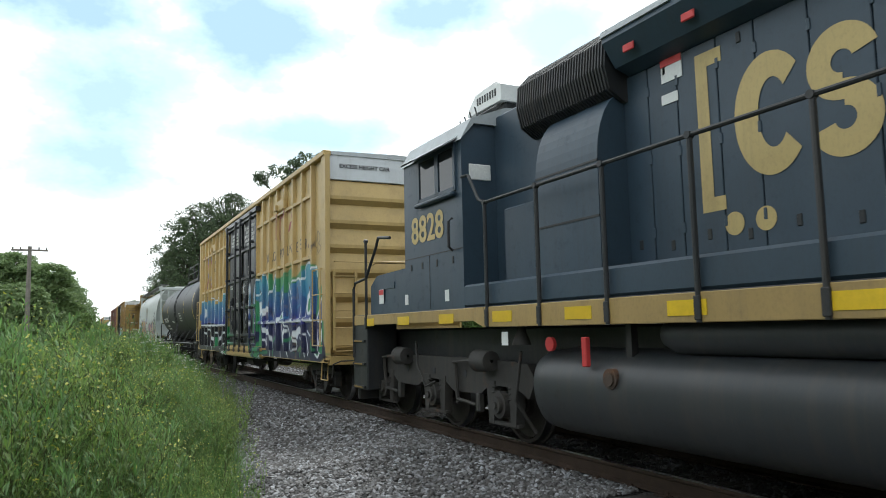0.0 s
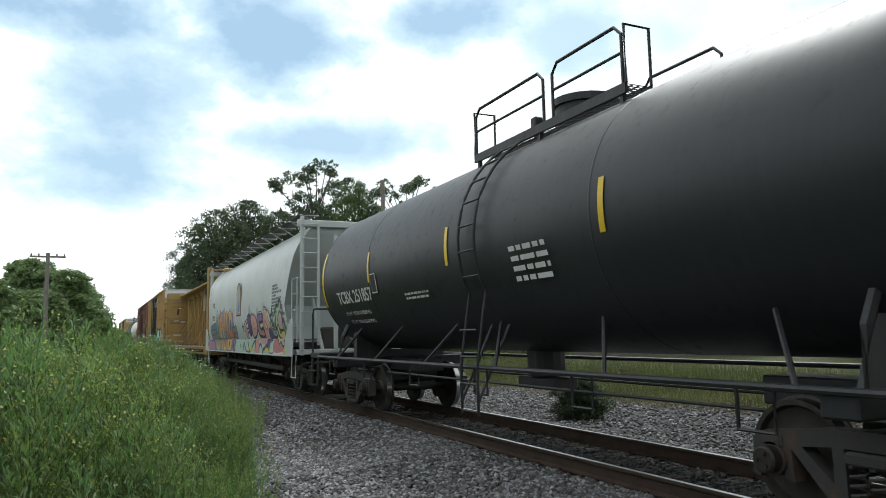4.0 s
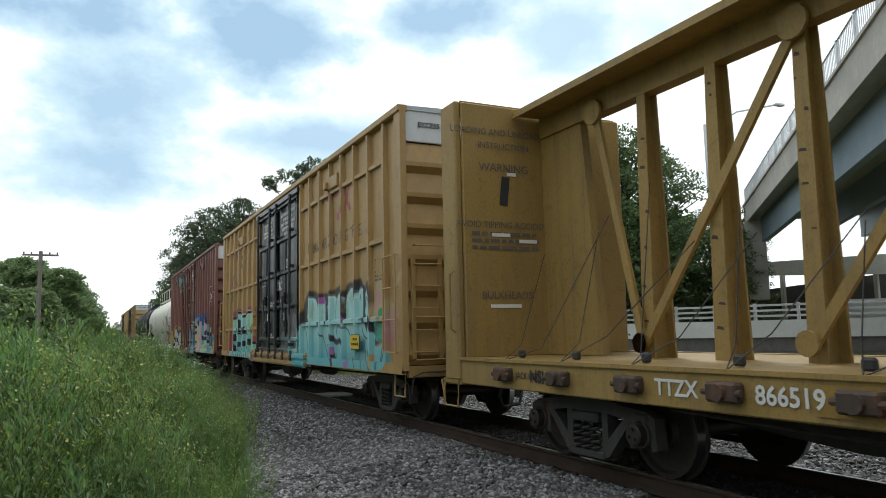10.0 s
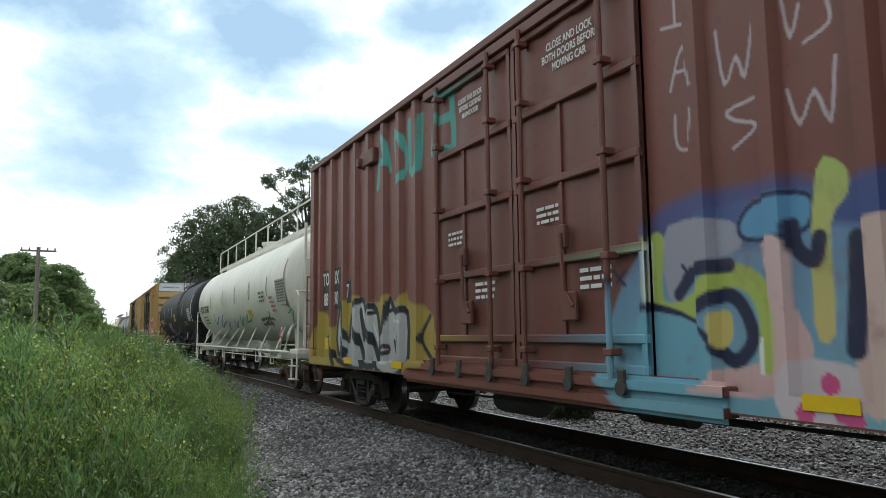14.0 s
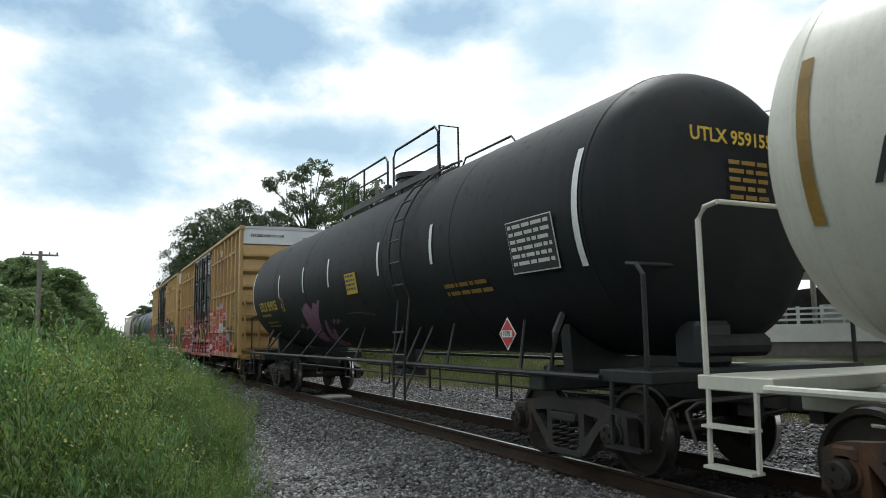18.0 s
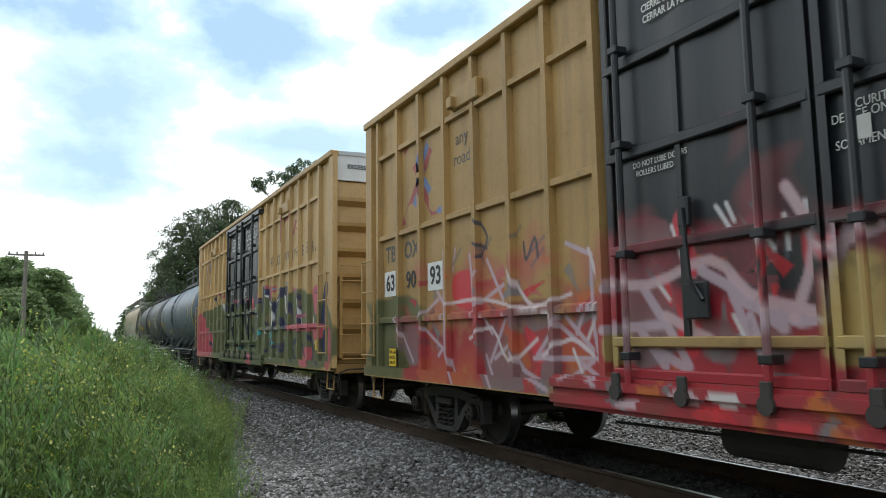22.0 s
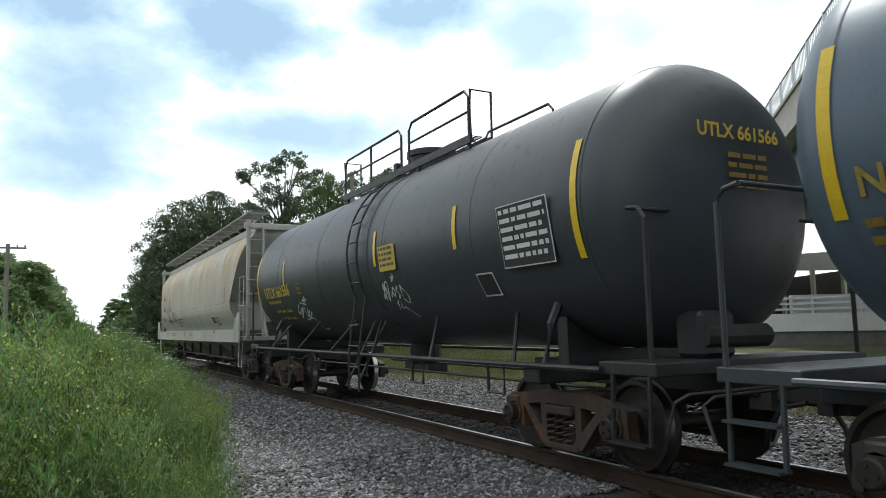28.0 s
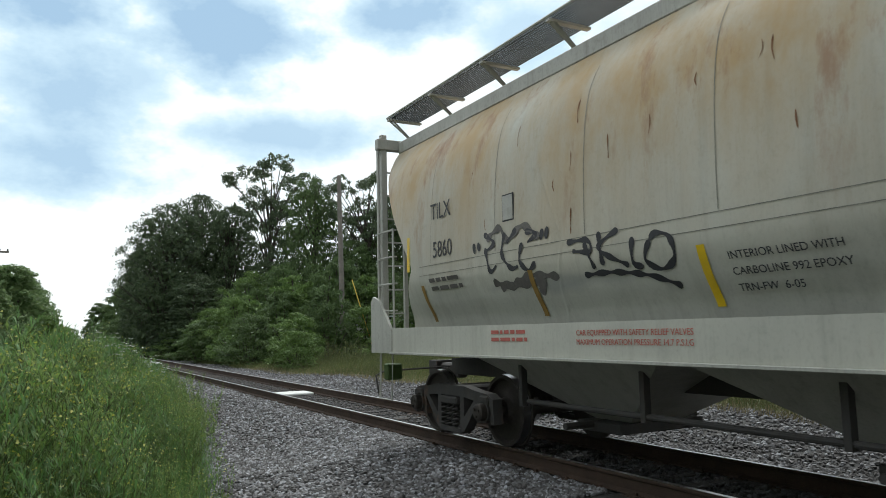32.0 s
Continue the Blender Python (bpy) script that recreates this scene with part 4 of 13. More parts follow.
        for y in (ya + 0.04, (ya * 0.42 + yb * 0.58), yb - 0.04):
            if abs(y - (ya * 0.42 + yb * 0.58)) > 0.1:
                b = B().grid(lambda u, w: ((xo, xo, xp - 0.03)[w], (y - 0.035, y + 0.035, y + 0.036)[w], u), sub_rows(1.1, 4.93, 0.06), [0, 1, 2])
                spray_on(part("door_stile", b, dm, door), spray if door_spray else None)
            else:
                part("door_stile", B().box(xo + 0.015, xp - 0.02, y - 0.03, y + 0.03, 1.42, 3.98), dm, door)
        for y in (ya + 0.42, yb - 0.30):
            b = B()
            pts = [(xo - 0.085, y, z) for z in sub_rows(1.05, 4.98, 0.1)]
            b.tube(pts, 0.032, 8)
            bar = spray_on(part("lock_bar", b, dm, door), spray if door_spray else None)
            for z in (1.3, 2.2, 3.2, 4.1, 4.8):
                b = B().box(xo - 0.125, xo + 0.02, y - 0.06, y + 0.06, z - 0.035, z + 0.035, 0.01)
                part("bar_keeper", b, dm, bar)
        y = (ya + yb) / 2
        b = B().tube([(xo - 0.07, y - 0.1, 1.75), (xo - 0.10, y, 1.9), (xo - 0.09, y + 0.06, 2.5)], 0.022, 6).box(xo - 0.06, xo, y - 0.12, y + 0.12, 1.6, 1.9, 0.015).box(xo - 0.07, xo, y + 0.02, y + 0.14, 2.35, 2.6, 0.015)
        part("door_handle", b, dm, door)
        xt = xp - 0.055
        rows = DOOR_TEXT[0 if ya < 0 else 1] if not red else DOOR_TEXT[2 if ya < 0 else 3]
        for i, line in enumerate(rows):
            write(car, line, 0.125 if ya < 0 else 0.10, xt, y - 0.02, 4.62 - (0.125 if ya < 0 else 0.105) * i, M["ink_white"], stretch=0.78, bold=0.002)
        if red:
            bars(car, 3, xt, y + 0.45, 2.75, 0.42, 0.22, M["ink_white"], seed=seed + int(10 * y) + 31)
            bars(car, 3, xt, y - 0.35, 2.0, 0.5, 0.25, M["ink_white"], seed=seed + int(10 * y) + 42)
    if not red:
        xt = xp - 0.052
        for t, k, y, z in DOOR_NOTES:
            if track and z < 2.65:
                continue
            write(car, t, k, xt, y, z, M["ink_white"], stretch=0.85)
        for y, z, w, h in ((1.22, 2.02, 0.11, 0.2), (0.03, 2.9, 0.1, 0.42), (-0.24, 2.8, 0.16, 0.16))[2 if track else 0:]:
            plate(car, xt, y, z, w, h, M["ink_white"], name="notice")
        for y, z in ((-0.62, 1.97), (-0.99, 3.34))[1 if track else 0:]:
            ring = B()
            n = 18
            ring.add([(r * math.cos(6.2832 * a / n), r * 1.25 * math.sin(6.2832 * a / n), 0) for a in range(n) for r in (0.075, 0.1)], [(2 * a, 2 * a + 1, (2 * a + 3) % (2 * n), (2 * a + 2) % (2 * n)) for a in range(n)])
            ring.add([(-0.012, -0.06, 0), (0.012, -0.06, 0), (0.012, 0.06, 0), (-0.012, 0.06, 0)], [(0, 1, 2, 3)])
            part("emblem", ring, M["ink_white"], car, at=Matrix.Translation((xt, y, z)) @ SIDE)
    # cross bars of the leading and trailing sections
    for y in (-5.0, 5.0):
        b = B().box(xo - 0.03, xp, y - 0.35, y + 0.35, 4.50, 4.78, 0.02).box(xo - 0.10, xo, y + 0.22, y + 0.36, 4.52, 4.68, 0.015)
        part("door_stop", b, plain_m, car)
    truck(car, -6.65)
    truck(car, 6.65)
    return car


DOOR_NOTES = (("ABRIR CERRAR", 0.1, 1.15, 2.59), ("OPEN CLOSE", 0.1, 1.13, 2.47), ("CLOSE THIS DOOR FIRST", 0.085, 1.65, 2.38), ("ASD", 0.15, 1.24, 2.27), ("CERRAR ESTA PUERTA", 0.1, 0.49, 2.4), ("PRIMERO", 0.1, 0.7, 2.32), ("SEAL", 0.1, 0.74, 1.53), ("CANDADO", 0.1, 0.66, 1.45), ("SECURITY", 0.09, -0.32, 2.96), ("DEVICE ONLY", 0.09, -0.29, 2.89), ("SOLAMENTE", 0.09, -0.28, 2.71), ("OPEN THIS DOOR FIRST", 0.12, -0.46, 2.4), ("DO NOT LUBE DOORS", 0.075, 1.57, 3), ("ROLLERS LUBED", 0.075, 1.63, 2.92))
DOOR_TEXT = (("CLOSE AND LOCK BOTH DOORS", "BEFORE MOVING CAR", "CIERRE Y PONGA EL SEGURO EN", "AMBAS PUERTAS ANTES DE", "MOVER EL CARRO"),
             ("CLOSE THIS DOOR BEFORE", "CLOSING MAIN DOOR", "CIERRE ESTA PUERTA ANTES DE", "CERRAR LA PUERTA PRINCIPAL"),
             ("CLOSE AND LOCK", "BOTH DOORS BEFORE", "MOVING CAR"), ("CLOSE THIS DOOR", "BEFORE CLOSING", "MAIN DOOR"))


def over_posts(ob, posts=None):
    """Carries lettering from the panels on to the faces of the posts that cross it."""
    base = ob.data
    for y in posts or POSTS[ob.parent.name]:
        bm = bmesh.new()
        bm.from_mesh(base)
        bm.transform(ob.matrix_basis)
        ys = [v.co.y for v in bm.verts]
        if not ys or min(ys) > y + 0.042 or max(ys) < y - 0.042:
            bm.free()
            continue
        for co, no in (((0, y - 0.042, 0), (0, -1, 0)), ((0, y + 0.042, 0), (0, 1, 0))):
            bmesh.ops.bisect_plane(bm, geom=bm.verts[:] + bm.edges[:] + bm.faces[:], plane_co=co, plane_no=no, clear_outer=True)
        if len(bm.faces):
            bmesh.ops.translate(bm, verts=bm.verts, vec=(-1.604 + 1.524, 0, 0))
            me = bpy.data.meshes.new("lettering")
            bm.to_mesh(me)
            me.materials.append(base.materials[0])
            part(ob.name.split(".")[0], me, None, ob.parent)
        bm.free()
    return ob


def cross_mark(car, x, y, z, k=1.0, name="emblem"):
    """A faded red and blue crossed-arrow emblem."""
    shapes = {"ink_pink": B(), "ink_blue": B()}
    for u, v, order in ((-1, 1, ("ink_pink", "ink_blue")), (1, 1, ("ink_blue", "ink_pink")), (-1, -1, ("ink_pink", "ink_blue")), (1, -1, ("ink_pink", "ink_blue"))):
        for n, mat in enumerate(order):
            a = (n - 1) * 0.19 * k + 0.004 * n
            w = 0.185 * k
            b = shapes[mat]
            b.add([(a * 0.8, v * 0.04 * k, 0), (a * 0.8 + w * 0.8, v * 0.04 * k, 0), (a + w + u * 0.52 * k, v * 0.62 * k, 0), (a + u * 0.52 * k, v * 0.62 * k, 0)], [(0, 1, 2, 3) if v > 0 else (3, 2, 1, 0)])
    for mat, b in shapes.items():
        over_posts(part(name, b, M[mat], car, at=Matrix.Translation((x, y, z)) @ SIDE))


def initials_mark(car, x, y, z, k=1.0):
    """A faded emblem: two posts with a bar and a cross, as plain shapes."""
    b = B()
    for a in (0.0, 0.62):
        b.add([(a, 0.62, 0), (a + 0.58, 0.62, 0), (a + 0.58, 0.46, 0), (a, 0.46, 0)], [(0, 1, 2, 3)])
        b.add([(a + 0.2, 0.455, 0), (a + 0.38, 0.455, 0), (a + 0.38, -0.1, 0), (a + 0.2, -0.1, 0)], [(0, 1, 2, 3)])
    b.add([(1.25, 0.62, 0), (1.43, 0.62, 0), (1.85, 0.0, 0), (1.67, 0.0, 0)], [(0, 1, 2, 3)])
    b.add([(1.70, 0.62, 0.002), (1.88, 0.62, 0.002), (1.40, 0.0, 0.002), (1.22, 0.0, 0.002)], [(0, 1, 2, 3)])
    for v in range(len(b.v)):
        b.v[v] = (b.v[v][0] * k - 0.93 * k, b.v[v][1] * k, b.v[v][2])
    over_posts(part("emblem", b, M["ink_pink"], car, at=Matrix.Translation((x, y, z)) @ SIDE))


# ---- covered hoppers ----
def smooth_profile(pts, step):
    """A rounded line through points of (x, z), in even steps."""
    out = []
    n = len(pts)
    for i in range(n - 1):
        p0, p1, p2, p3 = (np.array(pts[max(0, min(n - 1, j))]) for j in (i - 1, i, i + 1, i + 2))
        k = max(1, int(round(np.linalg.norm(p2 - p1) / step)))
        for j in range(k):
            t = j / k
            out.append(tuple(0.5 * (2 * p1 + (p2 - p0) * t + (2 * p0 - 5 * p1 + 4 * p2 - p3) * t * t + (3 * p1 - p0 - 3 * p2 + p3) * t ** 3)))
    out.append(tuple(pts[-1]))
    return out


def walkway(car, x0, x1, y0, y1, z, mat, name="running_board", pitch=0.09, bars_n=5):
    b = B()
    for i in range(int((y1 - y0) / pitch) + 1):
        y = y0 + i * pitch
        b.box(x0, x1, y - 0.006, y + 0.006, z - 0.003, z + 0.003)
    for x in lin(x0, x1, bars_n):
        b.box(x - 0.005, x + 0.005, y0, y1, z - 0.012, z + 0.004)
    return part(name, b, mat, car)


HOPPER_SIDE = []


def hopper(yc, label, body, half, ends, spray, z_sill0, z_sill1, top, seed, rusty):
    car = car_thing("covered_hopper", yc, label, "hopper car")
    mat, frame_m = M[body], M["hopper_frame"] if rusty else M["hopper_white"]
    e1, e2, e3 = ends

    def yend(z):
        pts = [(z_sill1, e3), (2.35, e2), (3.1, (e2 + e1) / 2 - 0.05), (4.2, e1), (5.0, e1)]
        for (za, ya), (zb, yb) in zip(pts[:-1], pts[1:]):
            if z <= zb:
                return ya + (yb - ya) * max(0.0, (z - za) / (zb - za))
        return e1

    foot = [(-1.34, z_sill1), (-1.40, 1.68), (-1.51, 1.88), (-1.59, 2.1)] if rusty else [(-1.50, z_sill1), (-1.585, 1.9)]
    shape = smooth_profile(foot + [(-1.605, 2.3), (-1.60, 2.7), (-1.56, 3.3), (-1.47, 3.75), (-1.28, 4.1), (-0.98, top - 0.06), (-0.5, top), (0.0, top + 0.02)], 0.018)
    HOPPER_SIDE[:] = shape
    zt = max(c for a, c in spray.spans(-half, half))
    prof = [q for i, q in enumerate(shape) if q[1] < zt or i % 4 == 0 or i == len(shape) - 1]
    ya, yb = min(l[0] for l in spray.layers) / half, max(l[1] for l in spray.layers) / half
    ya, yb = max(-0.99, ya), min(0.99, yb)
    fine = sub_rows(-1, ya, 0.02)[:-1] + sub_rows(ya, yb, 0.019 / half) + sub_rows(yb, 1, 0.02)[1:]
    bulges = [i * half / 3.5 for i in range(-3, 4)]

    px, pz = np.array([q[0] for q in prof]), np.array([q[1] for q in prof])
    ends_y = np.array([yend(z) for z in pz])

    def side(U, W):
        W = W.astype(int)
        seam = sum(np.exp(-((U * half - q) / 0.02) ** 2) for q in bulges) * 0.004
        return px[W] * (1 + seam), U * ends_y[W], pz[W]
    spray_on(part("body_side", sheet_mesh("body_side", fine, list(range(len(prof))), side, mat), None, car), spray)
    coarse = [(-x, z) for x, z in shape[::8]]
    part("body_side", B().grid(lambda u, p: (p[0], u * yend(p[1]), p[1]), lin(-1, 1, 24), coarse), frame_m, car, smooth=True)
    # sloped end sheets
    for s in (-1, 1):
        b = B().grid(lambda p, w: (p[0] * w, s * (yend(p[1]) - 0.012 - max(0.0, 3.6 - p[1]) * 0.5 * (1 - abs(w) ** 6)), p[1]), [q for q in shape[::5]], lin(-1, 1, 8))
        part("end_sheet", b, frame_m, car, smooth=True)
        ye = s * half
        for x in (-1.38, -0.5, 0.5, 1.38):
            part("end_post", B().box(x - 0.05, x + 0.05, min(ye, ye - s * 0.09), max(ye, ye - s * 0.09), z_sill0, (top + 0.1) if abs(x) > 1 else 4.1, 0.01), frame_m, car)
        part("end_beam", B().box(-1.5, 1.5, min(ye, ye - s * 0.12), max(ye, ye - s * 0.12), top - 0.15, top + 0.02, 0.01), frame_m, car)
        part("end_platform", B().box(-1.5, 1.5, min(ye, ye - s * 1.3), max(ye, ye - s * 1.3), z_sill0 + 0.02, z_sill0 + 0.14, 0.01), frame_m, car)
        for x in (-0.8, 0.8):
            b = B().tube([(x, ye - s * 0.2, z_sill0 + 0.1), (x * 0.9, ye - s * 1.5, 2.6)], 0.05, 6)
            part("end_brace", b, frame_m, car)
        end_ladder(car, -1.42, -0.98, ye, 1.4, top - 0.1, 9, frame_m, s)
        ladder(car, ye - s * 0.62, ye - s * 0.08, -1.5, 1.4, 3.0, 5, frame_m, "side_ladder")
        stirrup(car, ye - s * 0.35, frame_m, z_sill0)
        coupler(car, ye + s * 0.05, s)
        # bolster wing that closes the sill
        part("bolster_plate", B().prism([(s * (half - 0.8), z_sill0 - 0.02), (s * (half - 0.08), z_sill0 - 0.02), (s * (half - 0.08), z_sill1 + 0.42), (s * (half - 0.16), z_sill1 + 0.5), (s * (half - 0.36), z_sill1 + 0.44), (s * (half - 0.8), z_sill1)], -1.63, -1.59, "x"), frame_m, car)
        part("brake_cylinder", B().tube([(-0.4, ye - s * 0.75, 1.45), (-0.4, ye - s * 1.15, 1.45)], 0.16, 12).box(-0.75, 0.0, min(ye - s * 0.4, ye - s * 0.7), max(ye - s * 0.4, ye - s * 0.7), 1.2, 1.75, 0.04), M["iron"], car)
    # side sill
    sl = half - 0.75
    for x, nm in ((-1.61, "side_sill"), (1.58, "side_sill")):
        if x < 0:
            zs = sub_rows(z_sill0, z_sill1 + 0.02, 0.02)
            ob = part(nm, sheet_mesh(nm, sub_rows(-sl, sl, 0.02), zs, lambda U, W: (x + 0 * U, U, W), mat), None, car)
            spray_on(ob, spray)
        else:
            part(nm, B().box(x, x + 0.03, -sl, sl, z_sill0, z_sill1 + 0.02), frame_m, car)
    part("sill_lip", B().box(-1.65, -1.56, -sl, sl, z_sill0 - 0.03, z_sill0, 0.005), frame_m, car)
    # discharge gates below
    n = 4
    for i in range(n):
        y = (i - (n - 1) / 2) * (half * 2 - 4.6) / n
        w = (half * 2 - 4.6) / n / 2
        b = B()
        b.add([(-1.35, y - w, z_sill0 + 0.05), (1.35, y - w, z_sill0 + 0.05), (1.35, y + w, z_sill0 + 0.05), (-1.35, y + w, z_sill0 + 0.05),
               (-0.4, y - 0.28, 0.45), (0.4, y - 0.28, 0.45), (0.4, y + 0.28, 0.45), (-0.4, y + 0.28, 0.45)],
              [(0, 1, 5, 4), (1, 2, 6, 5), (2, 3, 7, 6), (3, 0, 4, 7), (4, 5, 6, 7)])
        g = part("discharge_chute", b, frame_m if rusty else M["iron"], car)
        part("gate", B().box(-0.62, 0.62, y - 0.36, y + 0.36, 0.34, 0.45, 0.01).tube([(-1.0, y + 0.1, 0.42), (1.0, y + 0.1, 0.42)], 0.04, 6), M["iron"], g)
    part("train_pipe", B().tube([(-1.1, -half + 3.0, 0.62), (-1.1, half - 3.4, 0.66)], 0.075 if not rusty else 0.03, 10), M["iron"], car)
    for i in range(7):
        y = -half + 3.3 + i * (half * 2 - 6.6) / 6
        part("pipe_hanger", B().box(-1.14, -1.06, y - 0.03, y + 0.03, 0.6, z_sill0), M["iron"], car)
    part("center_sill", B().box(-0.25, 0.25, -half + 0.1, half - 0.1, 0.8, 1.05, 0.01), M["iron"], car)
    # roof walkway with brackets
    wx0, wx1, wz = (-1.38, -0.95, top + 0.20) if not rusty else (-1.30, -0.78, top + 0.36)
    wm = M["iron"] if not rusty else M["grate"]
    walkway(car, wx0, wx1, -half + 0.05, half - 0.05, wz, wm, pitch=0.034 if rusty else 0.05, bars_n=14 if rusty else 6)
    if not rusty:
        part("running_board_panel", B().box(wx0 + 0.02, wx1 - 0.02, -half + 0.1, half - 0.1, wz - 0.035, wz - 0.025), M["iron"], car)
    k = 13
    for i in range(k + 1):
        y = -half + 0.15 + i * (2 * half - 0.3) / k
        b = B().box(wx0 - 0.03, wx1 + 0.03, y - 0.035, y + 0.035, wz - 0.05, wz - 0.02)
        b.add([(wx0 - 0.02, y - 0.03, wz - 0.03), (wx0 - 0.02, y + 0.03, wz - 0.03), (wx1, y + 0.03, top - 0.08), (wx1, y - 0.03, top - 0.08), (wx0 + 0.05, y - 0.03, wz - 0.03), (wx0 + 0.05, y + 0.03, wz - 0.03)], [(0, 1, 2, 3), (4, 5, 2, 3)])
        part("bracket", b, frame_m, car)
    if rusty:
        b = B().tube([(wx0, -half + 0.05, wz + 0.02), (wx0, half - 0.05, wz + 0.02)], 0.02, 6)
        part("kerb_rail", b, frame_m, car)
        part("roof_edge", B().box(-1.16, -1.05, -e1, e1, top - 0.22, top - 0.02, 0.02), M["hopper_frame"], car)
    for i in range(5):
        y = (i - 2) * 2.9
        part("roof_hatch", B().box(-0.45, 0.45, y - 1.2, y + 1.2, top, top + 0.12, 0.03), frame_m, car)
    truck(car, -half + 1.55, False)
    truck(car, half - 1.55, False)
    return car


# ---- tank cars ----
def tank_car(yc, label, body, L, R, zc, spray=None, rail_m=None, dome_y=0.0, plat=(-1.8, 1.8), ladder_y=(0.0,), full_rail=False, seed=1, seams=(), stripes=(), stripe_m=None, braces=6, tall_end=False, rusty=False, jacket=(), over=0.0, mark=0.09):
    car = car_thing("tank_car", yc, label, "tank car")
    mat = M[body]
    rm = rail_m or M["loco_dark"]
    hb = L / 2 - 0.40 + over
    head = 0.72
    prof = []
    for i in range(9):
        a = math.pi / 2 * i / 8
        prof.append((-hb + head - head * math.cos(a), max(0.002, R * math.sin(a) ** 0.85)))
    step = 0.04 if spray else 0.5
    prof += [(y, R) for y in sub_rows(-hb + head, hb - head, step)[1:-1]]
    for i in range(8, -1, -1):
        a = math.pi / 2 * i / 8
        prof.append((hb - head + head * math.cos(a), max(0.002, R * math.sin(a) ** 0.85)))
    b = B().lathe(prof, "y", 160 if spray else 72, 0.0, zc)
    spray_on(part("tank_shell", b, mat, car, smooth=True), spray)
    for y in (-hb + head, hb - head, *seams):
        part("weld_seam", B().lathe([(y - 0.02, R), (y - 0.008, R + 0.006), (y + 0.008, R + 0.006), (y + 0.02, R)], "y", 72, 0, zc), mat, car, smooth=True)
    for y0, y1 in jacket:
        part("wrap_plate", B().lathe([(y0, R), (y0 + 0.02, R + 0.02), (y1 - 0.02, R + 0.02), (y1, R)], "y", 72, 0, zc), mat, car, smooth=True)
    # stub sills, saddles, bolsters
    for s in (-1, 1):
        ye = s * (L / 2)
        part("stub_sill", B().box(-0.25, 0.25, min(ye, ye - s * 3.6), max(ye, ye - s * 3.6), 0.78, 1.05, 0.015), rm, car)
        yb = s * (L / 2 - 1.9)
        sad = [(-1.02, 1.0)] + [(R * 1.01 * math.sin(t), zc - R * 1.01 * math.cos(t)) for t in lin(-0.72, 0.72, 10)] + [(1.02, 1.0)]
        part("saddle", B().prism(sad, yb - 0.09, yb + 0.09, "y"), rm, car)
        part("bolster", B().box(-1.48, 1.48, yb - 0.15, yb + 0.15, 0.86, 1.06, 0.02), rm, car)
        part("end_platform", B().box(-1.48, 1.48, min(ye, ye - s * 0.75), max(ye, ye - s * 0.75), 1.02, 1.14, 0.01), rm, car)
        h = 2.55 if tall_end else 2.15
        for x in (-1.45, 1.45):
            b = B().tube([(x, ye - s * 0.08, 1.1), (x, ye - s * 0.08, h - 0.12), (x, ye - s * 0.16, h - 0.02), (x, ye - s * 0.3, h)] + [(x * (1 - 0.02 * 0), ye - s * 0.3, h)], 0.024, 8)
            part("grab_iron", b, rm, car)
        part("end_rail", B().tube([(-1.45, ye - s * 0.3, h), (1.45, ye - s * 0.3, h)], 0.022, 8), rm, car)
        # steps hung from the platform
        b = B()
        for y in (ye - s * 0.1, ye - s * 0.58):
            b.tube([(-1.46, y, 1.05), (-1.48, y, 0.42)], 0.024, 6)
        for z in (0.42, 0.74):
            b.box(-1.56, -1.42, min(ye - s * 0.1, ye - s * 0.58), max(ye - s * 0.1, ye - s * 0.58), z - 0.012, z + 0.012)
        part("steps", b, rm, car)
        b = B().tube([(-1.35, yb + s * 0.1, 1.06), (-1.25, yb + s * 0.1, 1.5), (-1.12, yb + s * 0.1, 1.75)], 0.05, 6)
        part("saddle_brace", b, rm, car)
        coupler(car, ye + s * 0.05, s)
    b = B().box(-0.65, -0.15, -L / 2 + 0.25, -L / 2 + 0.6, 1.14, 1.6, 0.05).tube([(-0.6, -L / 2 + 0.3, 1.35), (0.3, -L / 2 + 0.3, 1.35)], 0.12, 10)
    part("brake_cylinder", b, rm, car)
    # long side rails with struts to the shell
    part("side_rail", B().tube([(-1.5, -L / 2 + 0.7, 1.06), (-1.5, L / 2 - 0.7, 1.06)], 0.032, 8), rm, car)
    part("side_rail", B().tube([(1.5, -L / 2 + 0.7, 1.06), (1.5, L / 2 - 0.7, 1.06)], 0.032, 8), rm, car)
    for i in range(braces):
        y = (i - (braces - 1) / 2) * (L - 4.4) / max(1, braces - 1)
        s = 1 if y < 0 else -1
        part("rail_strut", B().tube([(-1.5, y, 1.06), (-1.12, y + 0.0 + s * 0.45, zc - R * 0.72)], 0.024, 6), rm, car)
        part("rail_drop", B().tube([(-1.5, y + 0.2, 1.06), (-1.5, y + 0.2, 0.72), (-1.5, y + 0.55, 0.72), (-1.5, y + 0.55, 1.06)], 0.02, 6), rm, car)
    # bottom outlet and pipes
    part("bottom_outlet", B().disc(0, 0, zc - R, 0.28, -0.35, 0.12, 14, "z").box(-0.2, 0.2, -0.5, 0.5, 0.68, 0.85, 0.02), rm, car)
    part("brake_pipe", B().tube([(-0.7, -L / 2 + 1, 0.78), (-0.75, L / 2 - 1, 0.78)], 0.02, 6).tube([(1.45, -L / 2 + 2.6, 0.70), (1.45, L / 2 - 2.6, 0.70)], 0.022, 6), rm, car)
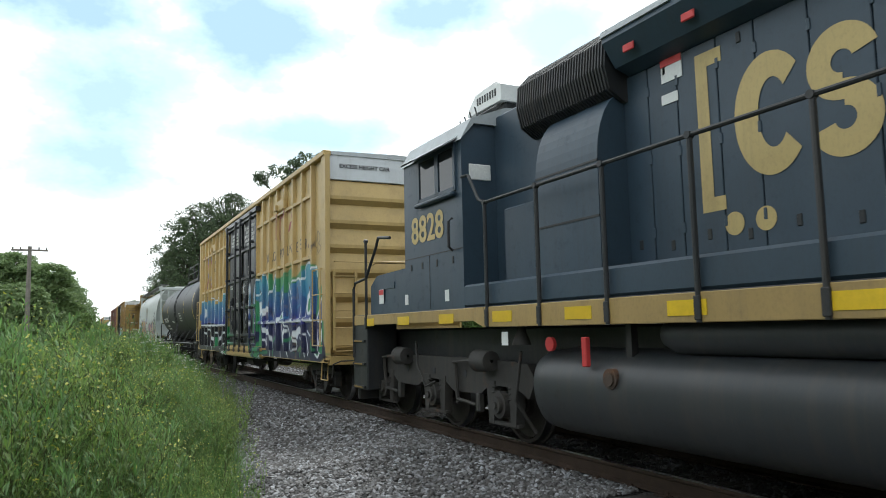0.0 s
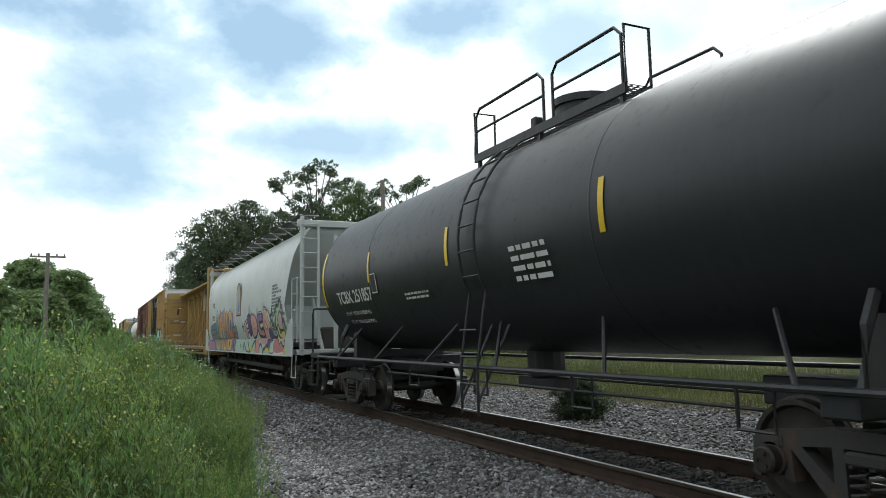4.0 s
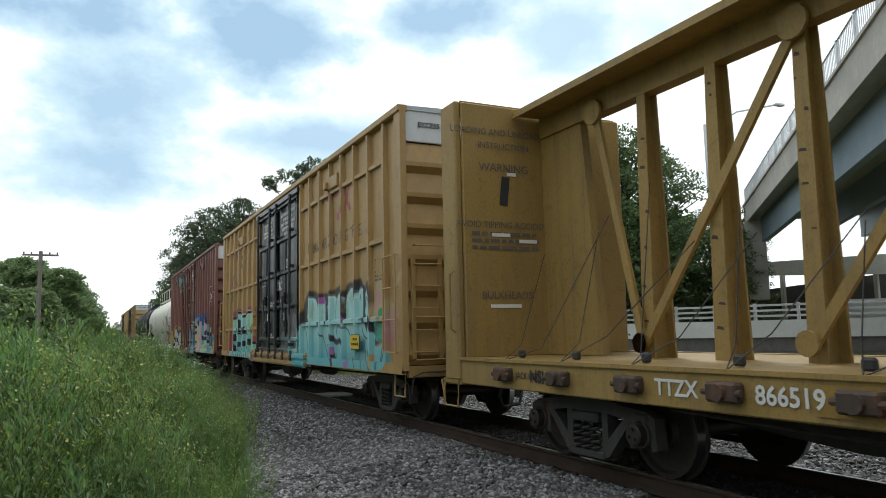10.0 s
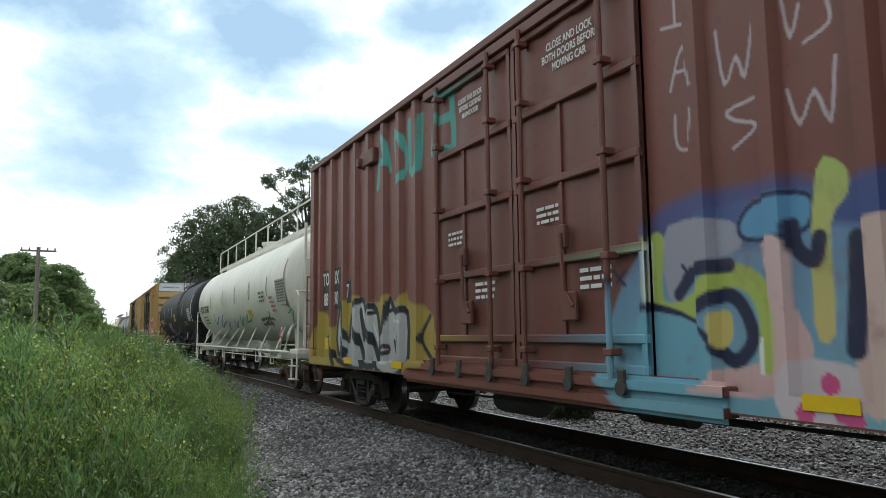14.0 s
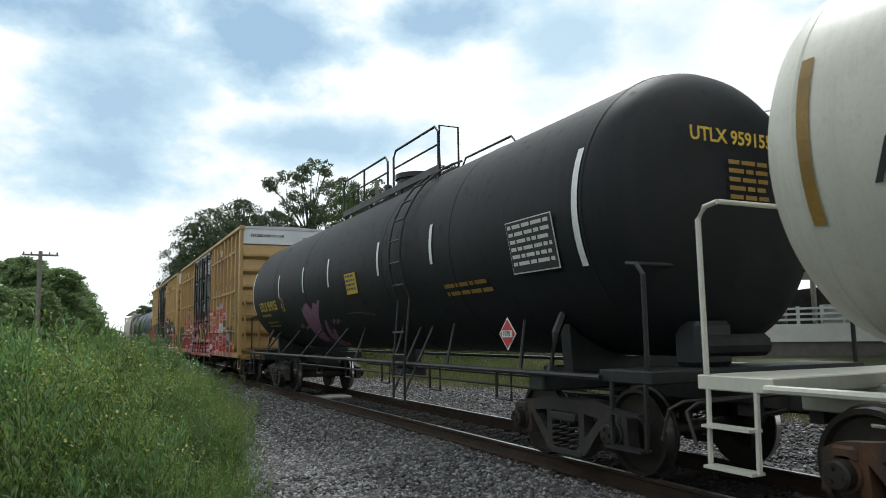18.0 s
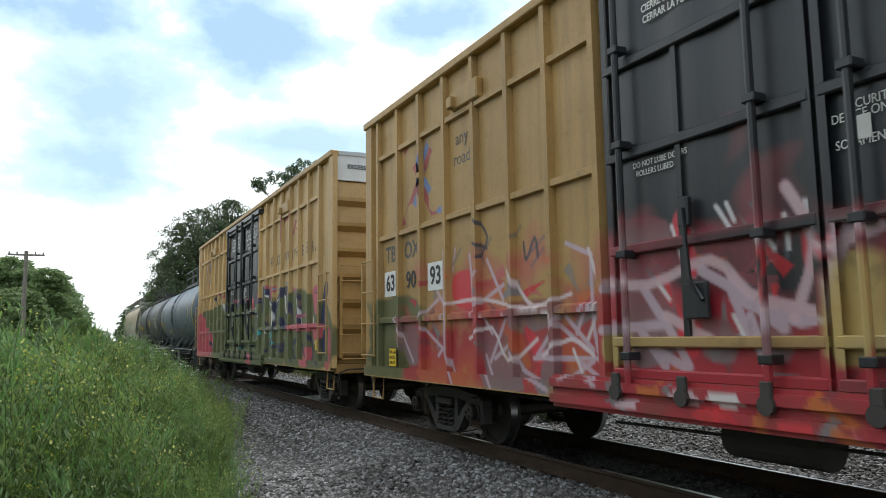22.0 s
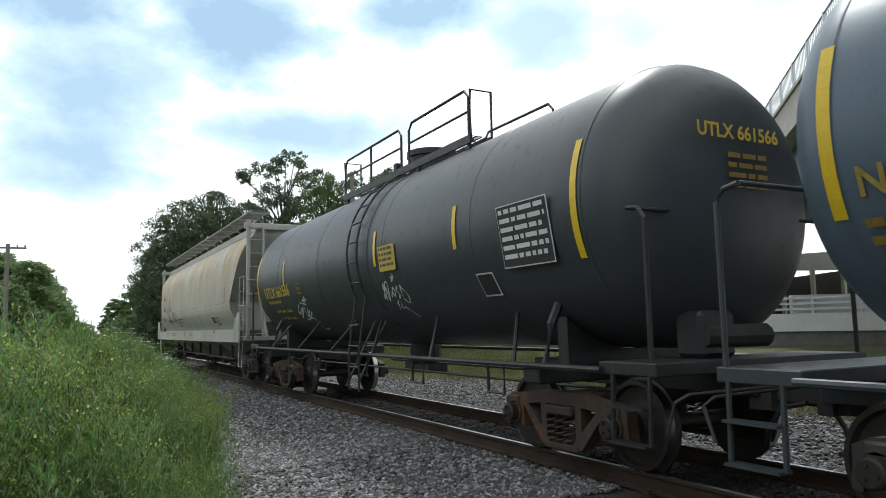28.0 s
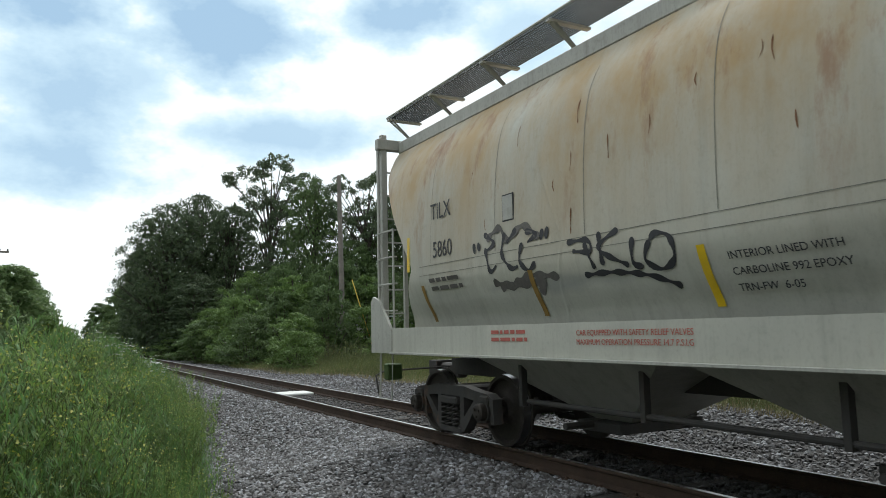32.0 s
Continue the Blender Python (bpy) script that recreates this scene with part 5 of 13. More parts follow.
    # ladders over the shell
    for y in ladder_y:
        b = B()
        for dy in (-0.23, 0.23):
            pts = [(-1.6, y + dy, 0.45), (-1.6, y + dy, 1.1)] + [(-(R + 0.09) * math.cos(t), y + dy, zc + (R + 0.09) * math.sin(t)) for t in lin(-0.45, 1.25, 14)]
            b.tube(pts, 0.02, 6)
        for dy in (-0.23, 0.23):
            b.tube([(-1.6, y + dy, 0.62), (-1.1, y + dy, zc - R * 0.74)], 0.02, 6)
        ld = part("ladder", b, rm, car)
        for z in (0.5, 0.85, 1.2, 1.55):
            part("rung", B().tube([(-1.6, y - 0.23, z), (-1.6, y + 0.23, z)], 0.016, 6), rm, ld)
        for t in lin(-0.3, 1.2, 7):
            x, z = -(R + 0.09) * math.cos(t), zc + (R + 0.09) * math.sin(t)
            part("rung", B().tube([(x, y - 0.23, z), (x, y + 0.23, z)], 0.016, 6), rm, ld)
    # dome with its platform
    zt = zc + R
    part("manway", B().disc(0, dome_y, zt - 0.08, 0.42, 0, 0.40, 28, "z").disc(0, dome_y, zt + 0.32, 0.46, 0, 0.10, 28, "z"), rm if body != "tank_white" else mat, car)
    part("valve", B().disc(-0.28, dome_y + 0.75, zt - 0.05, 0.08, 0, 0.28, 12, "z").disc(0.2, dome_y - 0.7, zt - 0.05, 0.1, 0, 0.22, 12, "z").box(-0.5, -0.36, dome_y + 0.5, dome_y + 0.64, zt + 0.05, zt + 0.3, 0.02), rm, car)
    p0, p1 = plat
    xw0, xw1 = -0.78, -0.42
    walkway(car, xw0, xw1, p0, p1, zt - 0.02, rm, "platform", 0.06, 4)
    part("platform_beam", B().box(xw0 - 0.02, xw0 + 0.02, p0, p1, zt - 0.12, zt).box(xw1 - 0.02, xw1 + 0.02, p0, p1, zt - 0.12, zt), rm, car)
    walkway(car, 0.42, 0.78, p0, p1, zt - 0.02, rm, "platform", 0.12, 4)
    for y in lin(p0 + 0.1, p1 - 0.1, max(2, int((p1 - p0) / 1.6))):
        for q in (xw0, 0.70):
            part("platform_leg", B().box(q, q + 0.05, y - 0.03, y + 0.03, zc + R * 0.72, zt - 0.02), rm, car)
    rail_runs = [(p0, p1)] if full_rail else [(p0 + 0.05, p0 + (p1 - p0) * 0.40), (p0 + (p1 - p0) * 0.46, p1 - 0.05)]
    for x in (xw0, 0.76):
        for a, c in rail_runs:
            n = max(1, int(round((c - a) / 1.8)))
            b = B().tube([(x, a, zt), (x, a, zt + 0.58), (x, a + 0.12, zt + 0.70), (x, c - 0.12, zt + 0.70), (x, c, zt + 0.58), (x, c, zt)], 0.022, 6)
            if not full_rail:
                b.tube([(x, a, zt + 0.36), (x, c, zt + 0.36)], 0.018, 6)
            for y in lin(a, c, n)[1:-1]:
                b.tube([(x, y, zt - 0.1), (x, y, zt + 0.70)], 0.022, 6)
            part("hand_rail", b, rm, car)
    if not full_rail:
        for y in (p0, p1):
            part("end_gate", B().tube([(xw0, y, zt), (xw0, y, zt + 0.68), (xw1, y, zt + 0.68), (xw1, y, zt)], 0.02, 6), rm, car)
    # reflective stripes on the widest line
    for y in stripes:
        b = B().grid(lambda w, t: (-(R + 0.012) * math.cos(t), y + w, zc + (R + 0.012) * math.sin(t)), [-0.045, 0.045], lin(-0.17, 0.2, 6))
        part("reflector", b, stripe_m or M["refl"], car)
    for s in (-1, 1):
        b = B().grid(lambda w, t: (-(R + 0.012) * math.cos(t), s * (hb - head - mark) + w, zc + (R + 0.012) * math.sin(t)), [-0.05, 0.05], lin(-0.40, 0.40, 8))
        part("reflector", b, stripe_m or M["refl"], car)
    truck(car, -(L / 2 - 1.9), rusty)
    truck(car, L / 2 - 1.9, rusty)
    return car


def on_shell(R, zc, z):
    """How far the shell leans at a height: x there and the tilt that lays a decal on it."""
    t = math.asin(max(-0.98, min(0.98, (z - zc) / R)))
    return -(R + 0.012) * math.cos(t), Matrix.Rotation(t, 4, "Y")


def shell_write(car, R, zc, body, size, y, z, mat, **kw):
    x, tilt = on_shell(R, zc, z)
    return write(car, body, size, x - 0.004, y, z, mat, tilt=tilt, **kw)


def shell_bars(car, R, zc, rows, y, z, w, h, mat, seed=1):
    x, tilt = on_shell(R, zc, z)
    return bars(car, rows, x - 0.016, y, z, w, h, mat, seed=seed, tilt=tilt)


def shell_plate(car, R, zc, y, z, w, h, mat, name="decal", label="", out=0.0):
    x, tilt = on_shell(R, zc, z)
    return plate(car, x - 0.003 - out, y, z, w, h, mat, name=name, label=label, tilt=tilt)


def ribbon(car, where, strokes, w, mat, name="tag", label=""):
    """Sprayed lines as thin strips that follow a surface; where(y, z) gives its x."""
    b = B()
    for st in strokes:
        pts = smooth_profile(st, 0.03)
        n = len(pts)
        vs = []
        for i, q in enumerate(pts):
            a, c = pts[max(0, i - 1)], pts[min(n - 1, i + 1)]
            dy, dz = c[0] - a[0], c[1] - a[1]
            ln = math.hypot(dy, dz) or 1.0
            k = w * (0.7 + 0.3 * math.sin(i * 0.9)) * (0.5 if i in (0, n - 1) else 1.0)
            for e in (-1, 1):
                y, z = q[0] - e * dz / ln * k, q[1] + e * dy / ln * k
                vs.append((where(y, z), y, z))
        b.add(vs, [(2 * i, 2 * i + 1, 2 * i + 3, 2 * i + 2) for i in range(n - 1)])
    return part(name, b, mat, car, label)


def on_tank(R, zc):
    return lambda y, z: -math.sqrt(max(0.01, R * R - (z - zc) ** 2)) - 0.006


# ---- centre-beam flat car ----
def beam_car(yc, label):
    car = car_thing("centerbeam_flatcar", yc, label, "flat car")
    mt = M["beam_yellow"]
    H, top = 10.4, 4.62
    part("deck", B().box(-1.40, 1.40, -H, H, 1.02, 1.15, 0.02), mt, car)
    for x in (-1.45, 1.38):
        part("side_sill", B().box(x, x + 0.07, -H, H, 0.80, 1.14, 0.015).box(x - 0.03, x + 0.12, -H, H, 1.12, 1.16), mt, car)
    part("center_sill", B().box(-0.3, 0.3, -H + 0.1, H - 0.1, 0.60, 1.02, 0.02).prism([(-7.5, 0.6), (-5.5, 0.42), (5.5, 0.42), (7.5, 0.6)], -0.25, 0.25, "x"), M["iron"], car)
    # bulkheads
    for s in (-1, 1):
        ye = s * H
        a, c = min(ye, ye - s * 0.06), max(ye, ye - s * 0.06)
        bk = part("bulkhead", B().box(-1.38, 1.38, a, c, 1.15, 4.75, 0.01), mt, car, "yellow steel end bulkhead with stencilled warnings")
        for x in (-1.42, 1.42):
            part("bulkhead_post", B().box(x - 0.05, x + 0.05, min(ye, ye + s * 0.45) - 0.0, max(ye, ye + s * 0.45), 0.85, 4.78, 0.02), mt, bk)
        for i in range(7):
            z = 1.45 + i * 0.54
            part("bulkhead_rib", B().prism([(ye, z - 0.12), (ye + s * 0.28, z - 0.06), (ye + s * 0.28, z + 0.05), (ye, z + 0.1)], -1.37, 1.37, "x"), mt, bk)
        for x in (-0.75, 0.75):
            part("bulkhead_stiffener", B().box(x - 0.05, x + 0.05, min(ye, ye + s * 0.36), max(ye, ye + s * 0.36), 1.15, 4.7, 0.01), mt, bk)
        end_ladder(car, -1.36, -0.98, ye + s * 0.42, 1.3, 4.3, 9, mt, s)
        yo = ye - s * 0.07
        part("end_knee", B().prism([(yo, 1.16), (yo - s * 1.25, 1.16), (yo - s * 0.95, 4.55), (yo, 4.62)], -0.06, 0.06, "x"), mt, car)
        coupler(car, ye + s * 0.5, s, mt)
        part("end_sill", B().box(-1.45, 1.45, min(ye, ye + s * 0.5), max(ye, ye + s * 0.5), 0.78, 1.0, 0.02), mt, car)
        stirrup(car, ye + s * 0.2, mt, 0.85)
        part("grab_iron", B().tube([(-1.48, ye + s * 0.1, 1.5), (-1.55, ye + s * 0.1, 1.55), (-1.55, ye + s * 0.1, 2.3), (-1.48, ye + s * 0.1, 2.35)], 0.016, 6), mt, car)
    # writing on the inner face of the trailing bulkhead
    yo = H - 0.075
    for z, t, k in ((4.35, "LOADING AND UNLOADING", 0.13), (4.15, "INSTRUCTION", 0.13), (3.83, "WARNING", 0.17), (3.0, "AVOID TIPPING ACCIDENT", 0.13), (2.0, "BULKHEADS", 0.15)):
        write(car, t, k, -0.72, yo, z, M["ink_grey"], "end")
    bars(car, 3, -0.72, yo, 2.75, 1.1, 0.3, M["ink_grey"], "end", seed=7)
    plate(car, -0.72, yo, 3.5, 0.13, 0.42, M["ink_black"], "end", tilt=Matrix.Rotation(0.12, 4, "Y"))
    for x, z, w in ((-0.8, 2.86, 0.3), (-0.35, 2.78, 0.3), (-0.75, 1.85, 0.5), (-0.6, 3.75, 0.15)):
        plate(car, x, yo, z, w, 0.05, M["refl_white"], "end", "scrape")
    # top chord and posts
    part("top_chord", B().box(-0.55, 0.55, -H + 0.1, H - 0.1, top, top + 0.035, 0.005).box(-0.10, 0.10, -H + 0.1, H - 0.1, top - 0.3, top), mt, car)
    part("chord_lip", B().box(-0.57, -0.53, -H + 0.1, H - 0.1, top - 0.04, top + 0.05), mt, car)
    n = 15
    ys = [-8.4 + 1.1 * i for i in range(n + 1)]
    for i, y in enumerate(ys):
        # box posts, wider at the foot, with a plate flange on each edge
        b = B()
        for s, w in ((-1, 0.17), (1, 0.17)):
            b.add([(s * w, y - 0.10, 1.15), (s * w, y + 0.10, 1.15), (s * 0.09, y + 0.07, top - 0.02), (s * 0.09, y - 0.07, top - 0.02),
                   (s * (w - 0.03), y - 0.10, 1.15), (s * (w - 0.03), y + 0.10, 1.15), (s * 0.07, y + 0.07, top - 0.02), (s * 0.07, y - 0.07, top - 0.02)],
                  [(0, 1, 2, 3), (4, 7, 6, 5), (0, 3, 7, 4), (1, 5, 6, 2), (0, 4, 5, 1)])
        b.add([(-0.15, y + 0.01, 1.15), (0.15, y + 0.01, 1.15), (0.07, y + 0.01, top - 0.02), (-0.07, y + 0.01, top - 0.02)], [(0, 1, 2, 3)])
        post = part("post", b, mt, car)
        rs = random.Random(40 + i)
        for j in range(6):
            q = rs.uniform(0.05, 0.9)
            xs, z = -0.17 + 0.08 * q - 0.004, 1.15 + (top - 1.2) * q
            w, hh = rs.uniform(0.015, 0.05), rs.uniform(0.012, 0.03)
            yy = y + rs.uniform(-0.06, 0.06)
            part("scuff", B().add([(xs, yy - w, z - hh), (xs, yy + w, z - hh * 0.4), (xs + 0.001, yy + w * 0.7, z + hh), (xs + 0.001, yy - w * 0.8, z + hh * 0.5)], [(0, 1, 2, 3)]), M["iron_rust"], post)
        if i in (5, 8):
            part("repair_plate", B().box(-0.24, -0.16, y - 0.13, y - 0.02, 3.2, 4.5), M["galv"], car)
    pairs = [(ys[hi], ys[lo]) for hi, lo in ((2, 0), (4, 2), (6, 4), (8, 6), (7, 9), (9, 11), (11, 13), (13, 15))]
    for y0, y1 in pairs + [(-H + 0.95, ys[0]), (H - 1.45, ys[15])]:
        za, zb, xa, xb = top - 0.3, 1.3, -0.14, -0.26
        L = math.hypot(y1 - y0, zb - za)
        ny, nz = (zb - za) / L * 0.055, -(y1 - y0) / L * 0.055
        b = B().add([(xa, y0 + ny, za + nz), (xa, y0 - ny, za - nz), (xb, y1 - ny, zb - nz), (xb, y1 + ny, zb + nz),
                     (xa + 0.05, y0 + ny, za + nz), (xa + 0.05, y0 - ny, za - nz), (xb + 0.05, y1 - ny, zb - nz), (xb + 0.05, y1 + ny, zb + nz)],
                    [(0, 1, 2, 3), (4, 7, 6, 5), (0, 3, 7, 4), (1, 5, 6, 2), (0, 4, 5, 1), (3, 2, 6, 7)])
        dg = part("diagonal", b, mt, car)
        part("gusset", B().disc(xa - 0.03, y0, za + 0.02, 0.17, -0.02, 0.02, 16), mt, dg)
        part("gusset", B().disc(xb - 0.03, y1, zb + 0.03, 0.12, -0.02, 0.02, 14), mt, dg)
    # tie-down winches along the sill and slack cables up to the chord
    rnd = random.Random(5)
    for i in range(17):
        y = -H + 1.2 + i * 1.15
        w = part("winch", B().disc(-1.5, y, 0.98, 0.07, -0.10, 0.06, 12).box(-1.56, -1.44, y - 0.16, y + 0.16, 0.9, 1.06, 0.02).tube([(-1.53, y - 0.2, 0.98), (-1.53, y + 0.2, 0.98)], 0.028, 8), M["iron_rust"], car)
        part("cable", B().tube([(-1.46, y, 1.15), (-1.1, y + rnd.uniform(0.1, 0.3), 1.22 + rnd.uniform(0, 0.15)), (-0.3, y + rnd.uniform(0.6, 1.0), rnd.uniform(2.3, 3.2))], 0.006, 4), M["loco_dark"], car)
        part("cable", B().tube([(-1.46, y, 1.15), (-1.05, y - rnd.uniform(0.1, 0.3), 1.25 + rnd.uniform(0, 0.2)), (-0.3, y - rnd.uniform(0.5, 0.9), rnd.uniform(2.0, 2.9))], 0.006, 4), M["loco_dark"], car)
        part("cable_end", B().box(-1.12, -1.06, y + 0.14, y + 0.26, 1.16, 1.26, 0.02), M["loco_dark"], car)
    for y, k in ((6.33, 1), (8.4, 0)):
        write(car, "TTZX" if k else "NSHA", 0.2, -1.46, y, 0.97, M["ink_white"] if k else M["ink_black"], bold=0.004)
    write(car, "866519", 0.2, -1.468, 5.18, 0.97, M["ink_white"], bold=0.004)
    write(car, "IH 11-6", 0.15, -1.46, -0.7, 1.04, M["ink_black"])
    write(car, "IL 73-0 L 75-6", 0.15, -1.46, -1.05, 0.88, M["ink_black"])
    plate(car, -1.462, -3.1, 0.97, 0.24, 0.24, M["refl_dull"], name="placard")
    for y in (-6.2, -4.6, 1.1, 4.7):
        plate(car, -1.462, y, 0.97, 0.5, 0.22, M["refl_dull"], name="reflector")
    for y in (-7.6, -2.2):
        bars(car, 3, -1.46, y, 0.97, 0.7, 0.22, M["ink_grey"], seed=int(abs(y) * 3))
    write(car, "JACK HERE", 0.11, -1.46, 8.7, 0.97, M["ink_black"])
    truck(car, -8.1)
    truck(car, 8.1)
    part("brake_pipe", B().tube([(-1.0, -6.9, 0.72), (-1.0, 0, 0.5), (-1.0, 6.9, 0.72)], 0.02, 6).tube([(-0.9, -1.5, 0.55), (-0.9, -0.6, 0.55)], 0.2, 12), M["iron"], car)
    return car


# ---- the engine ----
def engine(yc, label):
    car = car_thing("locomotive", yc, label, "locomotive", "engine of the train")
    bl, dk = M["loco_blue"], M["loco_dark"]
    H = 10.0
    part("walkway", B().box(-1.52, 1.52, -H, H, 1.68, 1.76, 0.01), dk, car)
    for x in (-1.53, 1.49):
        part("side_sill", B().box(x, x + 0.04, -H, 5.2, 1.50, 1.75, 0.008).add([(x, 5.2, 1.5), (x, 5.45, 1.58), (x, 5.45, 1.75), (x, 5.2, 1.75), (x + 0.04, 5.2, 1.5), (x + 0.04, 5.45, 1.58), (x + 0.04, 5.45, 1.75), (x + 0.04, 5.2, 1.75)], [(3, 2, 1, 0), (4, 5, 6, 7), (0, 1, 5, 4)]).box(x, x + 0.04, 5.45, H, 1.58, 1.75, 0.008), M["sill_tan"], car)
    for y in lin(-8.6, 9.2, 12):
        part("reflector", B().box(-1.537, -1.531, y - 0.22, y + 0.22, 1.56, 1.69), M["refl"], car)
    part("frame", B().box(-0.9, 0.9, -H + 0.1, H - 0.1, 1.0, 1.5, 0.03), dk, car)
    # long hood with doors
    part("hood", B().prism([(-0.88, 1.76), (-0.88, 4.20), (-0.70, 4.40), (0.70, 4.40), (0.88, 4.20), (0.88, 1.76)], -9.2, 4.3, "y"), bl, car)
    part("hood_base", B().box(-1.49, 1.49, -9.6, 5.79, 1.762, 2.06, 0.03), bl, car)
    widths = (0.52, 0.40, 0.50, 0.42, 0.52, 0.52, 0.46, 0.56, 0.56, 0.5, 0.5, 0.6, 0.6, 0.6, 0.6, 0.6, 0.6, 0.6, 0.6, 0.6)
    y = 3.3
    for i, w in enumerate(widths):
        d = part("hood_door", B().box(-0.905, -0.88, y - w + 0.007, y - 0.007, 2.12, 4.1, 0.006), bl, car)
        for z in (2.4, 3.15, 3.85):
            part("hinge", B().box(-0.917, -0.90, y - 0.025, y + 0.01, z - 0.05, z + 0.05, 0.004), bl, d)
        for z in ((2.25, 4.0) if i % 2 else (2.3,)):
            part("latch", B().box(-0.915, -0.90, y - w * 0.62 - 0.025, y - w * 0.62 + 0.025, z - 0.05, z + 0.05, 0.01), dk, d)
        y -= w
    # radiator and filter housings on top
    fp = [(-0.95, 3.84), (-1.14, 3.96), (-1.20, 4.2), (-1.17, 4.48), (-1.0, 4.66)]
    part("filter_housing", B().prism(fp + [(-q, z) for q, z in reversed(fp)], 3.08, 4.78, "y"), dk, car, "black intake housing with fine fins")
    for i in range(34):
        fins = B()
        y = 3.11 + i * 0.05
        for (xa, za), (xb, zb) in zip(fp[:-1], fp[1:]):
            fins.add([(xa - 0.018, y, za), (xb - 0.018, y, zb), (xb - 0.018, y + 0.02, zb), (xa - 0.018, y + 0.02, za), (xa, y, za), (xb, y, zb), (xb, y + 0.02, zb), (xa, y + 0.02, za)], [(0, 1, 2, 3), (0, 4, 5, 1), (2, 6, 7, 3)])
        part("intake_fin", fins, dk, car)
    part("brake_blister", B().prism([(-0.92, 4.10), (-1.10, 4.16), (-1.26, 4.40), (-1.24, 4.52), (-0.95, 4.78), (0.95, 4.78), (1.24, 4.52), (1.26, 4.40), (1.10, 4.16), (0.92, 4.10)], -4.6, 3.03, "y"), bl, car)
    part("blister_cover", B().prism([(-1.275, 4.46), (-1.255, 4.53), (-0.96, 4.80), (-0.9, 4.76), (-1.22, 4.46)], 2.05, 3.05, "y"), M["loco_grey"], car)
    for y in (2.7, 1.9):
        part("marker", B().box(-1.215, -1.19, y - 0.08, y + 0.08, 4.22, 4.30, 0.01), M["decal_red"], car)
    part("radiator_housing", B().prism([(-0.92, 3.9), (-1.45, 4.25), (-1.40, 4.75), (1.40, 4.75), (1.45, 4.25), (0.92, 3.9)], -9.0, -5.0, "y"), dk, car)
    dp = [(-1.30, 2.06), (-1.30, 3.2)] + [(-0.88 - 0.42 * math.cos(a), 3.2 + 0.76 * math.sin(a)) for a in lin(0.12, math.pi / 2, 10)]
    part("blower_duct", B().prism(dp + [(-0.80, 3.96), (-0.80, 2.06)], 3.14, 4.28, "y"), bl, car)
    for z in (2.62, 3.2):
        part("duct_seam", B().box(-1.308, -1.29, 3.14, 4.28, z - 0.012, z + 0.012), dk, car)
    part("cabinet", B().box(-0.93, 0.93, 4.2, 5.85, 2.0, 4.42, 0.03), bl, car)
    part("cabinet_door", B().box(-1.22, -0.93, 4.45, 5.15, 2.06, 3.0, 0.02), bl, car)
    # cab
    shell = [(-1.47, 1.76), (-1.47, 4.05), (-1.30, 4.32), (-0.75, 4.52), (0.75, 4.52), (1.30, 4.32), (1.47, 4.05), (1.47, 1.76)]
    cab = part("cab", B().prism(shell, 5.80, 7.75, "y"), bl, car)
    part("cab_roof", B().prism([(-1.50, 4.04), (-1.33, 4.35), (-0.76, 4.56), (0.76, 4.56), (1.33, 4.35), (1.50, 4.04), (1.28, 4.28), (-1.28, 4.28)], 5.75, 7.82, "y"), M["loco_grey"], cab)
    for y0, y1 in ((5.98, 6.5), (6.55, 7.15)):
        part("side_window", B().box(-1.485, -1.465, y0, y1, 3.42, 4.0, 0.008), M["glass"], cab)
        fr = B()
        for q in (y0, y1):
            fr.box(-1.50, -1.465, q - 0.03, q + 0.03, 3.38, 4.04)
        for z in (3.4, 4.02):
            fr.box(-1.50, -1.465, y0, y1, z - 0.03, z + 0.03)
        part("window_frame", fr, bl, cab)
    part("sunshade", B().add([(-1.47, 5.9, 4.12), (-1.47, 7.35, 4.12), (-1.70, 7.35, 3.98), (-1.70, 5.9, 3.98), (-1.47, 5.9, 4.10), (-1.47, 7.35, 4.10), (-1.69, 7.35, 3.96), (-1.69, 5.9, 3.96)], [(0, 1, 2, 3), (4, 7, 6, 5), (2, 1, 5, 6), (0, 3, 7, 4)]), M["loco_grey"], cab)
    part("arm_rest", B().box(-1.56, -1.47, 5.95, 7.2, 3.30, 3.36, 0.02), bl, cab)
    part("rear_window", B().box(-1.36, -1.02, 5.78, 5.805, 3.5, 3.72, 0.01), M["refl_white"], cab)
    part("grab_iron", B().tube([(-1.5, 6.05, 2.55), (-1.56, 6.05, 2.6), (-1.56, 6.05, 2.95), (-1.5, 6.05, 3.0)], 0.02, 6), dk, cab)
    write(car, "8828", 0.56, -1.477, 6.92, 2.96, M["gold"], bold=0.012)
    for y in (7.7, 6.3):
        plate(car, -1.475, y, 1.95, 0.12, 0.16, M["refl_white"], name="notice")
    part("cab_seam", B().box(-1.474, -1.47, 5.82, 7.74, 2.56, 2.575).box(-1.474, -1.47, 6.85, 6.86, 1.78, 2.56), dk, cab)
    for y in (6.1, 6.6, 7.1, 7.5):
        part("latch", B().box(-1.48, -1.468, y - 0.025, y + 0.025, 2.38, 2.48, 0.01), dk, cab)
    # roof gear
    part("horn", B().tube([(-0.3, 7.3, 4.72), (-0.3, 7.75, 4.72)], 0.05, 8).tube([(-0.12, 7.3, 4.78), (-0.12, 7.8, 4.78)], 0.06, 8).box(-0.4, 0.0, 7.25, 7.35, 4.5, 4.7), M["loco_grey"], cab)
